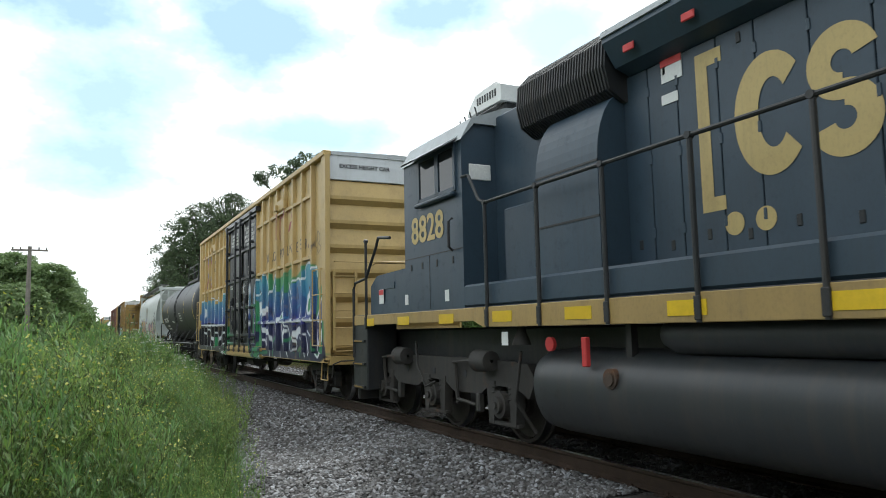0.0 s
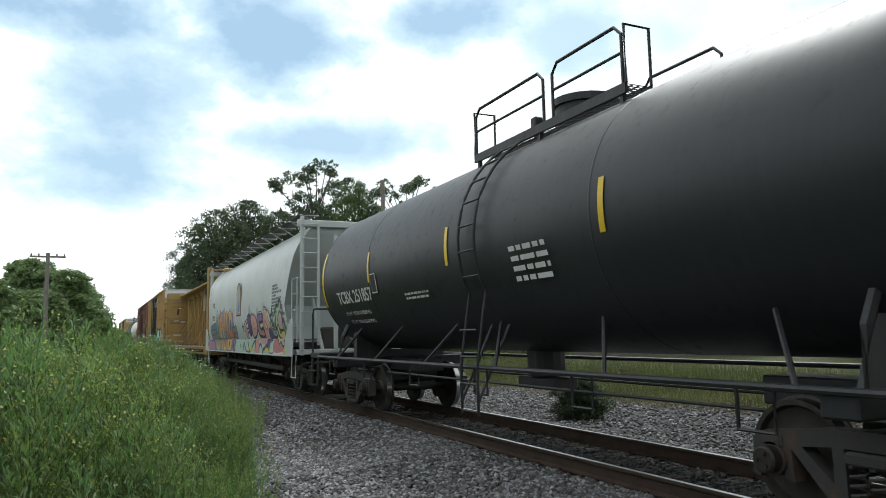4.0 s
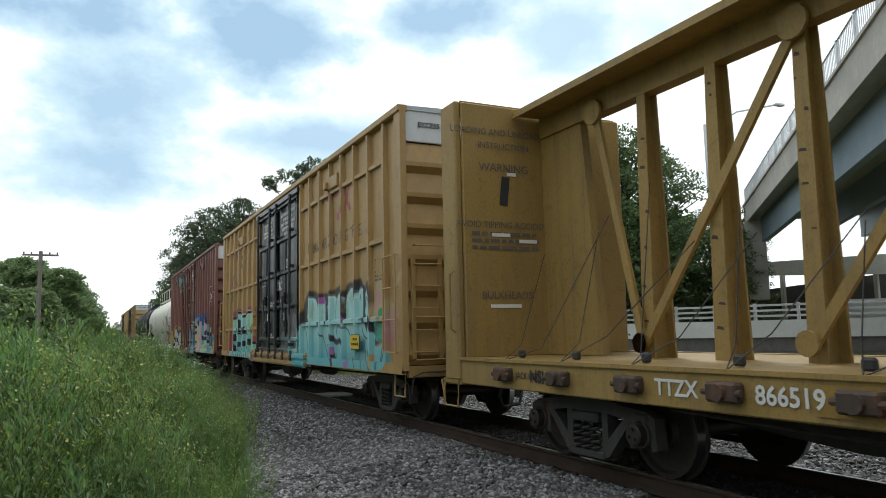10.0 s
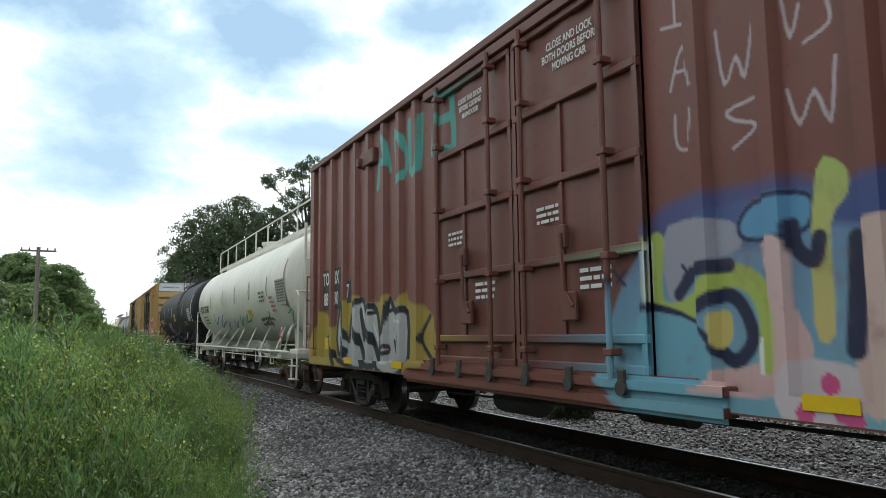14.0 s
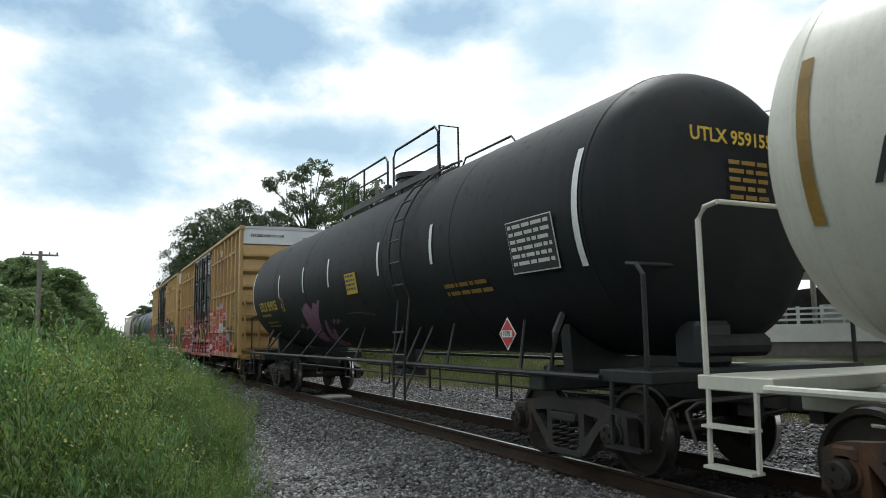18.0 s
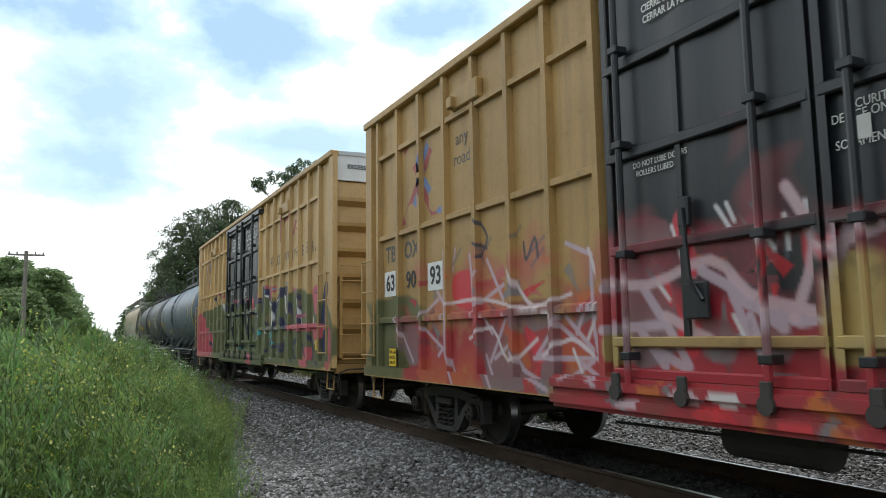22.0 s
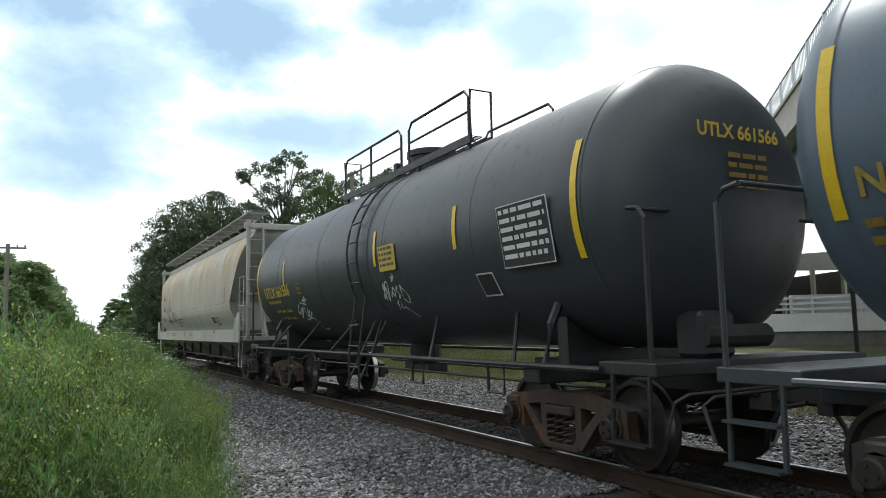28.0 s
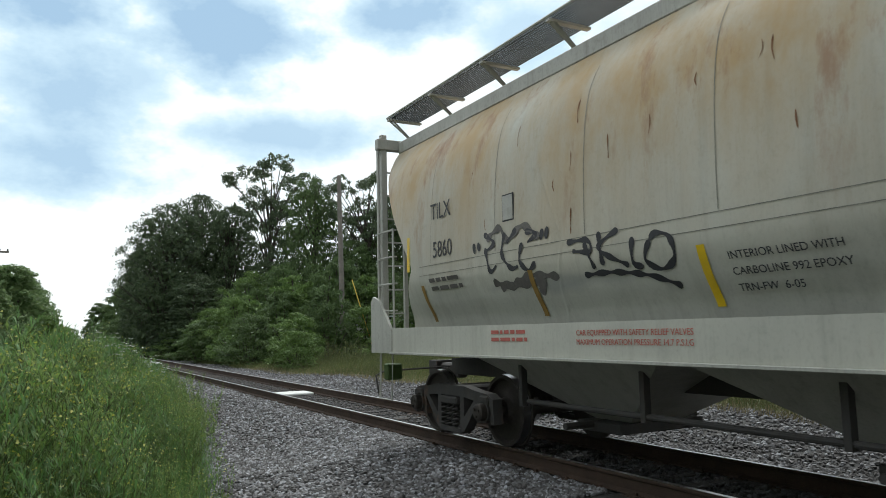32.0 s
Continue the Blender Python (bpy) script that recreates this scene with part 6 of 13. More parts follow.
    for i in range(4):
        part("antenna", B().tube([(-0.9 + 0.05 * i, 6.3 + 0.25 * i, 4.5), (-0.93 + 0.05 * i, 6.3 + 0.25 * i + 0.05, 4.72)], 0.012, 5), dk, cab)
    part("air_conditioner", B().prism([(5.95, 4.74), (6.95, 4.74), (6.9, 4.86), (6.68, 5.02), (6.08, 5.05), (5.95, 4.98)], -0.72, 0.5, "x"), M["refl_white"], car, "white roof air conditioner")
    part("mounting", B().box(-0.62, 0.42, 6.0, 6.85, 4.54, 4.74, 0.02).tube([(-0.8, 5.9, 4.62), (-0.8, 7.0, 4.62)], 0.03, 6), dk, car)
    ac = B()
    for i in range(8):
        ac.box(-0.728, -0.70, 6.08 + i * 0.075, 6.115 + i * 0.075, 4.84, 4.95)
    part("grille", ac, dk, car)
    # nose
    part("nose", B().prism([(7.75, 1.76), (8.95, 1.76), (8.98, 3.32), (8.9, 3.44), (7.75, 3.5)], -0.85, 0.85, "x"), bl, car)
    part("nose_side", B().prism([(7.75, 1.76), (9.3, 1.76), (9.3, 2.25), (9.0, 2.42), (7.75, 2.45)], -1.46, 1.46, "x").box(-1.475, -1.46, 8.2, 9.0, 2.17, 2.27), bl, car)
    part("nose_recess", B().box(-0.858, -0.84, 8.0, 8.62, 2.5, 3.15, 0.01), dk, car, "black recess with fittings")
    part("recess_fitting", B().box(-0.875, -0.85, 8.15, 8.5, 2.86, 3.02, 0.01).box(-0.87, -0.85, 8.25, 8.45, 2.56, 2.8, 0.01), M["iron"], car)
    # highlight on the nose corner, painted as a pale grey strip
    part("nose_edge", B().box(-0.862, -0.845, 8.9, 8.955, 1.8, 3.35, 0.008), M["loco_grey"], car)
    for y, z in ((8.72, 3.2), (8.75, 2.05)):
        plate(car, -0.862 if z > 3 else -1.478, y, z, 0.2, 0.24, M["refl_white"], name="notice")
        plate(car, -0.868 if z > 3 else -1.484, y, z + 0.07, 0.2, 0.08, M["decal_red"], name="notice")
    part("number_board", B().box(-0.9, 0.9, 7.72, 7.85, 4.0, 4.4, 0.03), dk, cab)
    for x in (-0.12, 0.12):
        part("headlight", B().disc(x, 9.15, 2.7, 0.09, 0, 0.05, 14, "y"), M["refl_white"], car)
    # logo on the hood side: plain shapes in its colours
    x = -0.909
    b = B()
    yb = 2.06
    b.box(x - 0.002, x, yb - 0.07, yb + 0.07, 2.5, 4.0).box(x - 0.002, x, yb - 0.24, yb + 0.0, 3.86, 4.0).box(x - 0.002, x, yb - 0.2, yb, 2.5, 2.63)
    part("logo_bracket", b, M["gold"], car)

    def arc(cy, cz, out, hole, lag, a0, a1, n=28):
        """A heavy curved stroke between two ovals."""
        q = B()
        pts = lin(radians(a0), radians(a1), n)
        q.add([(x - 0.003, cy - (lag if o is hole else 0) - o[0] * math.cos(a), cz + o[1] * math.sin(a)) for a in pts for o in (hole, out)], [(2 * i, 2 * i + 1, 2 * i + 3, 2 * i + 2) for i in range(n)])
        return q
    part("logo_arc", arc(1.34, 3.24, (0.37, 0.53), (0.15, 0.30), 0.03, 42, 318), M["gold"], car)
    part("logo_arc", arc(0.68, 3.46, (0.30, 0.30), (0.09, 0.09), 0.0, 15, 270), M["gold"], car)
    part("logo_arc", arc(0.68, 3.02, (0.30, 0.30), (0.09, 0.09), 0.0, -165, 90), M["gold"], car)
    part("logo_bar", B().box(x - 0.003, x - 0.001, -0.25, 0.25, 3.56, 3.78).box(x - 0.003, x - 0.001, -0.11, 0.11, 2.72, 3.555), M["gold"], car)
    for y in (1.78, 1.45):
        part("logo_dot", B().disc(x, y, 2.36, 0.105, -0.003, 0.0, 20), M["gold"], car)
    plate(car, -0.912, 2.43, 4.0, 0.28, 0.26, M["refl_white"], name="notice")
    plate(car, -0.918, 2.43, 4.08, 0.28, 0.1, M["decal_red"], name="notice")
    plate(car, -0.912, 2.47, 3.7, 0.22, 0.1, M["refl_white"], name="notice")
    # hand rails
    for y in (9.35, 5.1, 3.95, 2.8, 1.65, 0.5, -0.65, -1.8, -2.95, -4.1, -5.3, -6.5, -7.8):
        st = part("stanchion", B().tube([(-1.53, y, 1.5), (-1.53, y, 3.04)], 0.026, 8).box(-1.56, -1.53, y - 0.035, y + 0.035, 1.52, 1.72, 0.008), dk, car)
        part("rail_clamp", B().disc(-1.53, y, 3.06, 0.034, -0.03, 0.03, 10), dk, st)
    part("hand_rail", B().tube([(-1.53, -9.0, 3.06), (-1.53, 5.1, 3.06), (-1.53, 5.25, 3.12), (-1.51, 5.55, 3.5), (-1.49, 5.78, 3.52)], 0.022, 8), dk, car)
    part("hand_rail", B().tube([(-1.50, 8.3, 3.0), (-1.53, 8.75, 3.05), (-1.53, 8.85, 2.9), (-1.53, 9.35, 2.4), (-1.53, 9.9, 2.35), (-1.53, 10.0, 2.25), (-1.53, 10.0, 1.0)], 0.026, 8), dk, car)
    part("hand_rail", B().tube([(-1.3, 9.95, 1.1), (-1.3, 9.95, 2.6), (-1.1, 9.95, 2.75), (1.1, 9.95, 2.75), (1.3, 9.95, 2.6), (1.3, 9.95, 1.1)], 0.026, 8), M["sill_tan"], car)
    # end steps, plow, pilot
    stw = part("step_well", B().box(-1.52, -0.95, 9.35, 10.05, 0.45, 1.7, 0.02), dk, car)
    for z in (0.5, 0.9, 1.3):
        part("step", B().box(-1.56, -1.40, 9.42, 9.98, z - 0.02, z + 0.02), dk, stw)
        part("tread_edge", B().box(-1.565, -1.56, 9.5, 9.9, z - 0.012, z + 0.012), M["refl_dull"], stw)
    part("pilot", B().box(-1.45, 1.45, 9.95, 10.05, 0.25, 1.5, 0.02), dk, car)
    coupler(car, 10.0, 1)
    # fuel tank, reservoirs
    half_p = smooth_profile([(0.0, 0.30), (-0.9, 0.31), (-1.28, 0.40), (-1.45, 0.66), (-1.46, 0.98), (-1.32, 1.17), (-1.0, 1.25), (0.0, 1.26)], 0.06)
    ring = half_p + [(-p[0], p[1]) for p in reversed(half_p[1:-1])]
    ring.append(ring[0])
    tank_ys = [(-3.7, 0.9), (-3.62, 0.97), (-3.4, 1.0), (0.0, 1.0), (4.0, 1.0), (4.25, 0.975), (4.36, 0.93), (4.4, 0.86)]
    tank_b = B().grid(lambda q, p: (p[0] * q[1], q[0], 0.78 + (p[1] - 0.78) * q[1]), tank_ys, ring)
    for yy, k in (tank_ys[0], tank_ys[-1]):
        pts = [(p[0] * k, yy, 0.78 + (p[1] - 0.78) * k) for p in ring[:-1]]
        tank_b.add(pts, [tuple(range(len(pts))) if yy < 0 else tuple(reversed(range(len(pts))))])
    part("fuel_tank", tank_b, M["fuel"], car, "long black fuel tank", smooth=True)
    part("air_reservoir", B().lathe([(-3.0, 0.02), (-2.98, 0.12), (-2.9, 0.18), (2.2, 0.18), (2.34, 0.12), (2.38, 0.02)], "y", 20, -1.2, 1.40), M["fuel"], car, smooth=True)
    part("bell", B().lathe([(1.28, 0.12), (1.34, 0.10), (1.42, 0.065), (1.5, 0.05), (1.52, 0.0)], "z", 16, -1.3, 4.7), M["iron"], car, smooth=True)
    part("tank_bracket", B().box(-1.3, -1.22, 2.75, 2.83, 1.15, 1.55), dk, car)
    part("fuel_filler", B().disc(-1.47, 2.87, 0.98, 0.10, -0.02, 0.05, 14).disc(-1.48, 2.87, 0.98, 0.07, -0.03, 0.0, 12), M["iron_rust"], car)
    part("emergency_cutoff", B().box(-1.50, -1.44, 3.2, 3.28, 1.08, 1.38, 0.01), M["decal_red"], car)
    part("hose_reel", B().disc(-1.4, 3.95, 1.3, 0.08, -0.02, 0.02, 14), M["decal_red"], car)
    plate(car, -1.50, 4.75, 1.36, 0.14, 0.16, M["refl_white"], name="notice")
    # trucks
    for yt in (7.4, -7.4):
        b = B()
        for s in (-1, 1):
            x0 = s * 1.04
            f = [(-2.75, 0.86), (-2.6, 1.04), (-1.5, 1.08), (1.5, 1.08), (2.6, 1.04), (2.75, 0.86), (2.62, 0.62), (2.3, 0.74), (1.66, 0.74), (1.4, 0.60), (0.62, 0.60), (0.32, 0.74), (-0.32, 0.74), (-0.62, 0.60), (-1.4, 0.60), (-1.66, 0.74), (-2.3, 0.74), (-2.62, 0.62)]
            b.prism(f, min(x0, x0 + s * 0.12), max(x0, x0 + s * 0.12), "x")
        b.box(-1.0, 1.0, -0.4, 0.4, 0.7, 1.0, 0.04)
        tr = part("engine_truck", b, M["iron"], car, "three-axle engine truck", at=Matrix.Translation((0, yt, 0)))
        for dy in (-1.98, 0.0, 1.98):
            add_wheelset(tr, dy, 0.508, "w40")
            for q in (-0.27, 0.27):
                part("pedestal", B().prism([(dy + q - 0.11, 0.80), (dy + q + 0.11, 0.80), (dy + q + 0.06, 0.26), (dy + q - 0.06, 0.26)], -1.17, -1.04, "x"), M["iron"], tr)
            part("tie_bar", B().box(-1.16, -1.08, dy - 0.36, dy + 0.36, 0.24, 0.29, 0.008), M["iron"], tr)
            part("journal_box", B().disc(-1.14, dy, 0.508, 0.17, -0.08, 0.06, 18).disc(-1.24, dy, 0.508, 0.11, -0.03, 0.02, 16).disc(-1.28, dy, 0.508, 0.05, -0.02, 0.02, 10), M["iron"], tr)
            for q in (-0.2, 0.2):
                part("coil_spring", B().tube([(-1.12 + 0.055 * math.cos(a), dy + q + 0.055 * math.sin(a), 0.55 + 0.011 * a) for a in lin(0, 18.8, 40)], 0.014, 5), M["iron"], tr)
        for dy in (-1.55, 1.15):
            cy = part("brake_cylinder", B().lathe([(dy - 0.34, 0.02), (dy - 0.33, 0.13), (dy + 0.02, 0.15), (dy + 0.05, 0.10), (dy + 0.08, 0.03)], "y", 18, -1.25, 1.06), M["iron"], tr, smooth=True)
            part("push_rod", B().tube([(-1.25, dy + 0.08, 1.06), (-1.25, dy + 0.75, 1.02)], 0.022, 6).tube([(-1.22, dy + 0.75, 1.04), (-1.2, dy + 0.72, 0.45)], 0.03, 6), M["iron"], cy)
            part("brake_rigging", B().tube([(-1.2, dy + 0.72, 0.5), (-1.2, dy + 0.2, 0.46)], 0.025, 6).box(-1.2, -1.1, dy + 0.12, dy + 0.22, 0.36, 0.62, 0.02), M["iron"], tr)
        for dy in (-1.0, 0.0, 1.0):
            part("frame_hole", B().disc(-1.165, dy, 0.86, 0.05, -0.004, 0.0, 12), M["ink_black"], tr)
        part("sand_pipe", B().tube([(-1.25, -2.6, 1.2), (-1.25, -2.45, 0.6), (-1.0, -2.5, 0.2)], 0.022, 6), M["iron"], tr)
        part("brake_hose", B().tube([(-1.24, 0.5, 1.3), (-1.28, 0.35, 0.9), (-1.27, 0.1, 0.62), (-1.2, -0.1, 0.7)], 0.02, 6), M["iron"], tr)
        part("brake_chain", B().tube([(-1.2, 1.9, 0.95), (-1.22, 2.3, 0.82), (-1.2, 2.7, 1.0)], 0.02, 6), M["iron"], tr)
    return car


# ---- ground, track, verge ----
def soil_material():
    m, nt, bs = nodes_of("soil_and_grass")
    k = Net(nt)
    c = k.mix(k.noise(0.5, 5, 0.6, 0.35, 0.65), (0.045, 0.075, 0.018), (0.12, 0.11, 0.05))
    c = k.mix(k.noise(6, 4, 0.6, 0.4, 0.7), c, (0.05, 0.06, 0.02))
    k.link(c, bs.inputs["Base Color"])
    bs.inputs["Roughness"].default_value = 0.95
    k.bump(k.noise(12, 5, 0.7), 0.6, 0.05, bs)
    return m


def gravel_material(name, island=False, oil_and_shade=False):
    m, nt, bs = nodes_of(name)
    k = Net(nt)
    if island:
        g = k.node("NewGeometry")
        r = g.outputs["Random Per Island"]
        ramp = k.node("ValToRGB")
        k.link(r, ramp.inputs[0])
        cr = ramp.color_ramp
        cr.elements[0].color, cr.elements[1].color = (0.040, 0.041, 0.045, 1), (0.62, 0.65, 0.70, 1)
        for p, c in ((0.3, (0.075, 0.077, 0.083, 1)), (0.62, (0.19, 0.194, 0.205, 1)), (0.86, (0.40, 0.41, 0.44, 1))):
            cr.elements.new(p).color = c
        c = k.mix(k.noise(14, 4, 0.6, 0.45, 0.9), ramp.outputs[0], (0.14, 0.14, 0.142))
        sep = k.node("SeparateXYZ")
        k.link(k.tc.outputs["Object"], sep.inputs[0])
        off = k.math("ABSOLUTE", k.math("SUBTRACT", sep.outputs[0], TRACK_X))
        near = k.node("MapRange")
        k.link(k.math("ADD", off, k.math("MULTIPLY", k.noise(0.8, 4, 0.6), 1.2)), near.inputs["Value"])
        near.inputs["From Min"].default_value, near.inputs["From Max"].default_value = 2.9, 1.3
        c = k.mix(k.math("MULTIPLY", near.outputs[0], 0.45), c, (0.075, 0.062, 0.052))
        # oil stain between the rails, with the train's shade mixed into the colour
        if oil_and_shade:
            c = k.mix(0.8, c, (0.03, 0.027, 0.025))
        bs.inputs["Roughness"].default_value = 0.75
    else:
        v = k.node("TexVoronoi")
        k.link(k.coord(22.0), v.inputs["Vector"])
        v.inputs["Scale"].default_value = 1.0
        sep = k.node("SeparateColor")
        k.link(v.outputs["Color"], sep.inputs[0])
        c = k.mix(sep.outputs[0], (0.02, 0.02, 0.021), (0.10, 0.10, 0.102))
        c = k.mix(k.noise(0.7, 4, 0.6, 0.35, 0.7), c, (0.05, 0.046, 0.042))
        bs.inputs["Roughness"].default_value = 0.9
        inv = k.math("SUBTRACT", 1.0, v.outputs["Distance"])
        k.bump(inv, 1.0, 0.03, bs)
    k.link(c, bs.inputs["Base Color"])
    return m


def height(x, y):
    """Lie of the land across the track; rail tops are at 0."""
    d = x - TRACK_X
    a = abs(d)
    if a < 1.55:
        z = -0.21
    elif a < 2.7:
        z = -0.21 - (a - 1.55) * 0.16
    else:
        z = -0.395
    if d < -2.7:
        z += 0.02 * math.sin(y * 0.3) + min(0.05, (-2.7 - d) * 0.01)
    if d > 4.0:
        z += min(1.2, (d - 4.0) * 0.035) if y > 0 else 0.0
    return z


def build_ground():
    xs = [-400, -200, -80, -40, -25, -15, -10, -7, -5, -3.5] + lin(-2.5, 2.6, 12) + lin(2.9, 9.3, 40) + lin(9.6, 14, 16) + [15, 16] + [18, 21, 25, 32, 45, 70, 120, 250, 500]
    ys = [-300, -150, -80, -40, -20, -10] + lin(-5, 40, 90) + lin(42, 80, 20) + [90, 105, 130, 170, 250, 400, 700, 1200]

    def fn(x, y):
        z = height(x, y)
        near = max(0.0, 1 - abs(x - 4) / 14) * max(0.0, 1 - abs(y - 15) / 40)
        return (x, y, z + near * (0.02 * math.sin(x * 7.1 + y * 3.3) + 0.018 * math.sin(y * 6.7 - x * 2.1)) * (0.4 if abs(x - TRACK_X) < 1.6 else 1))
    b = B().grid(fn, xs, ys)
    b.m = []
    n = len(ys)
    for i in range(len(xs) - 1):
        for j in range(len(ys) - 1):
            cx, cy = (xs[i] + xs[i + 1]) / 2, (ys[j] + ys[j + 1]) / 2
            edge = verge(cy)
            b.m.append(1 if edge - 0.1 < cx < far_edge(cy) else 0)
    me = b.mesh("ground", [soil_material(), gravel_material("ballast_bed")], True)
    ob = new("ground", me)
    tagged(ob, "grassy ground with a strip of grey crushed stone", "ground", kind="structure")
    return ob


VERGE = [(-10, 0.75), (4, 0.85), (7.5, 1.3), (10, 1.8), (16, 2.7), (28, 4.0), (45, 4.2), (60, 4.3), (200, 4.4)]


def verge(y):
    """Where the weeds begin beside the stone strip."""
    return float(np.interp(y, [p[0] for p in VERGE], [p[1] for p in VERGE]))


def far_edge(y):
    """Where the grass begins beyond the track."""
    return np.interp(y, (4, 18, 28, 36, 50, 200), (12.9, 12.7, 11.7, 10.5, 9.9, 9.4)) + 0.3 * np.sin(np.asarray(y) * 0.7)


def stone_shapes():
    out = []
    rnd = random.Random(11)
    for k in range(8):
        bm = bmesh.new()
        bmesh.ops.create_icosphere(bm, subdivisions=1, radius=1.0)
        bmesh.ops.delete(bm, geom=[v for i, v in enumerate(list(bm.verts)) if i % 4 == k % 4], context="VERTS")
        hull = bmesh.ops.convex_hull(bm, input=list(bm.verts))
        bmesh.ops.delete(bm, geom=[g for g in hull["geom_interior"] if isinstance(g, bmesh.types.BMVert)], context="VERTS")
        bmesh.ops.triangulate(bm, faces=list(bm.faces))
        vs = list(bm.verts)
        idx = {v: i for i, v in enumerate(vs)}
        co = []
        for v in vs:
            r = rnd.uniform(0.78, 1.15)
            co.append((v.co.x * r, v.co.y * r * rnd.uniform(0.75, 1), v.co.z * r * 0.72))
        out.append((np.array(co), [tuple(idx[v] for v in f.verts) for f in bm.faces]))
        bm.free()
    return out


def build_stones(ground):
    shapes = stone_shapes()
    rnd = np.random.RandomState(4)
    mat = gravel_material("ballast_stone", True)
    # darker stones for between the rails: oil and painted-in shade
    oily_shaded = gravel_material("oily_ballast_stone", True, True)

    def rand_rot(n):
        a = rnd.uniform(0, 6.283, n)
        return np.cos(a), np.sin(a)

    def batch(n, xr, yr, smin, smax):
        x = rnd.uniform(*xr, n)
        y = yr[0] + (yr[1] - yr[0]) * rnd.uniform(0, 1, n) ** 1.7
        keep = (x > np.interp(y, [p[0] for p in VERGE], [p[1] for p in VERGE]) - 0.15 + 0.3 * rnd.rand(n)) & (np.abs(np.abs(x - TRACK_X) - 0.75) > 0.12) & (x < far_edge(y) + rnd.normal(0, 0.3, n))
        x, y = x[keep], y[keep]
        n = len(x)
        s = rnd.uniform(smin, smax, n)
        c, q = rand_rot(n)
        kind = rnd.randint(0, len(shapes), n)
        z = np.array([height(p, o) for p, o in zip(x, y)]) + s * 0.4
        V, F, base = [], [], 0
        for k, (co, fs) in enumerate(shapes):
            w = kind == k
            X = x[w][:, None] + (co[None, :, 0] * c[w][:, None] - co[None, :, 1] * q[w][:, None]) * s[w][:, None]
            Y = y[w][:, None] + (co[None, :, 0] * q[w][:, None] + co[None, :, 1] * c[w][:, None]) * s[w][:, None]
            Z = z[w][:, None] + co[None, :, 2] * s[w][:, None]
            V.append(np.stack([X, Y, Z], -1).reshape(-1, 3))
            F.append((np.array(fs)[None] + (base + np.arange(int(w.sum())) * len(co))[:, None, None]).reshape(-1, 3))
            base += int(w.sum()) * len(co)
        V, F = np.concatenate(V), np.concatenate(F).astype(np.int32)
        me = bpy.data.meshes.new("ballast_stones")
        me.vertices.add(len(V))
        me.vertices.foreach_set("co", V.astype(np.float32).ravel())
        me.loops.add(F.size)
        me.loops.foreach_set("vertex_index", F.ravel())
        me.polygons.add(len(F))
        me.polygons.foreach_set("loop_start", np.arange(0, F.size, 3, dtype=np.int32))
        me.update(calc_edges=True)
        me.shade_flat()
        me.materials.append(oily_shaded if abs(sum(xr) / 2 - TRACK_X) < 0.5 else mat)
        return me

    for n, xr, yr, a, c in ((22000, (0.9, 5.25), (6.0, 12.0), 0.016, 0.046), (26000, (0.9, 5.25), (10.0, 24.0), 0.02, 0.05), (12000, (1.9, 5.25), (22, 60), 0.03, 0.055), (16000, (6.9, 13.2), (3.5, 26), 0.025, 0.055), (8000, (6.9, 12.0), (26, 60), 0.035, 0.06), (5500, (5.4, 6.7), (3.0, 30), 0.025, 0.045)):
        ob = part("ballast_stones", batch(n, xr, yr, a, c), None, ground, "loose crushed ballast stones")
        ob["kind"] = "stuff"
    # single stones that can be picked out
    metas = []
    for co, fs in shapes:
        me = bpy.data.meshes.new("stone")
        me.from_pydata(co.tolist(), [], fs)
        metas.append(me)
    mo, nt, bs = nodes_of("single_stone")
    k = Net(nt)
    oi = k.node("ObjectInfo")
    c = k.mix(oi.outputs["Random"], (0.06, 0.06, 0.063), (0.40, 0.40, 0.42))
    c = k.mix(k.noise(2.5, 4, 0.6, 0.3, 0.7), c, (0.12, 0.115, 0.11))
    k.link(c, bs.inputs["Base Color"])
    bs.inputs["Roughness"].default_value = 0.75
    for me in metas:
        me.materials.append(mo)
    r = random.Random(8)
    for i in range(280):
        y = 7.6 + 4.0 * r.random() ** 1.4
        x = r.uniform(verge(y) + 0.1, 4.9)
        s = r.uniform(0.03, 0.055)
        part("stone", metas[i % 8], None, ground, at=Matrix.Translation((x, y, height(x, y) + s * 0.45)) @ Matrix.Rotation(r.uniform(0, 6.28), 4, "Z") @ Matrix.Rotation(r.uniform(-0.5, 0.5), 4, "X") @ Matrix.Scale(s, 4))


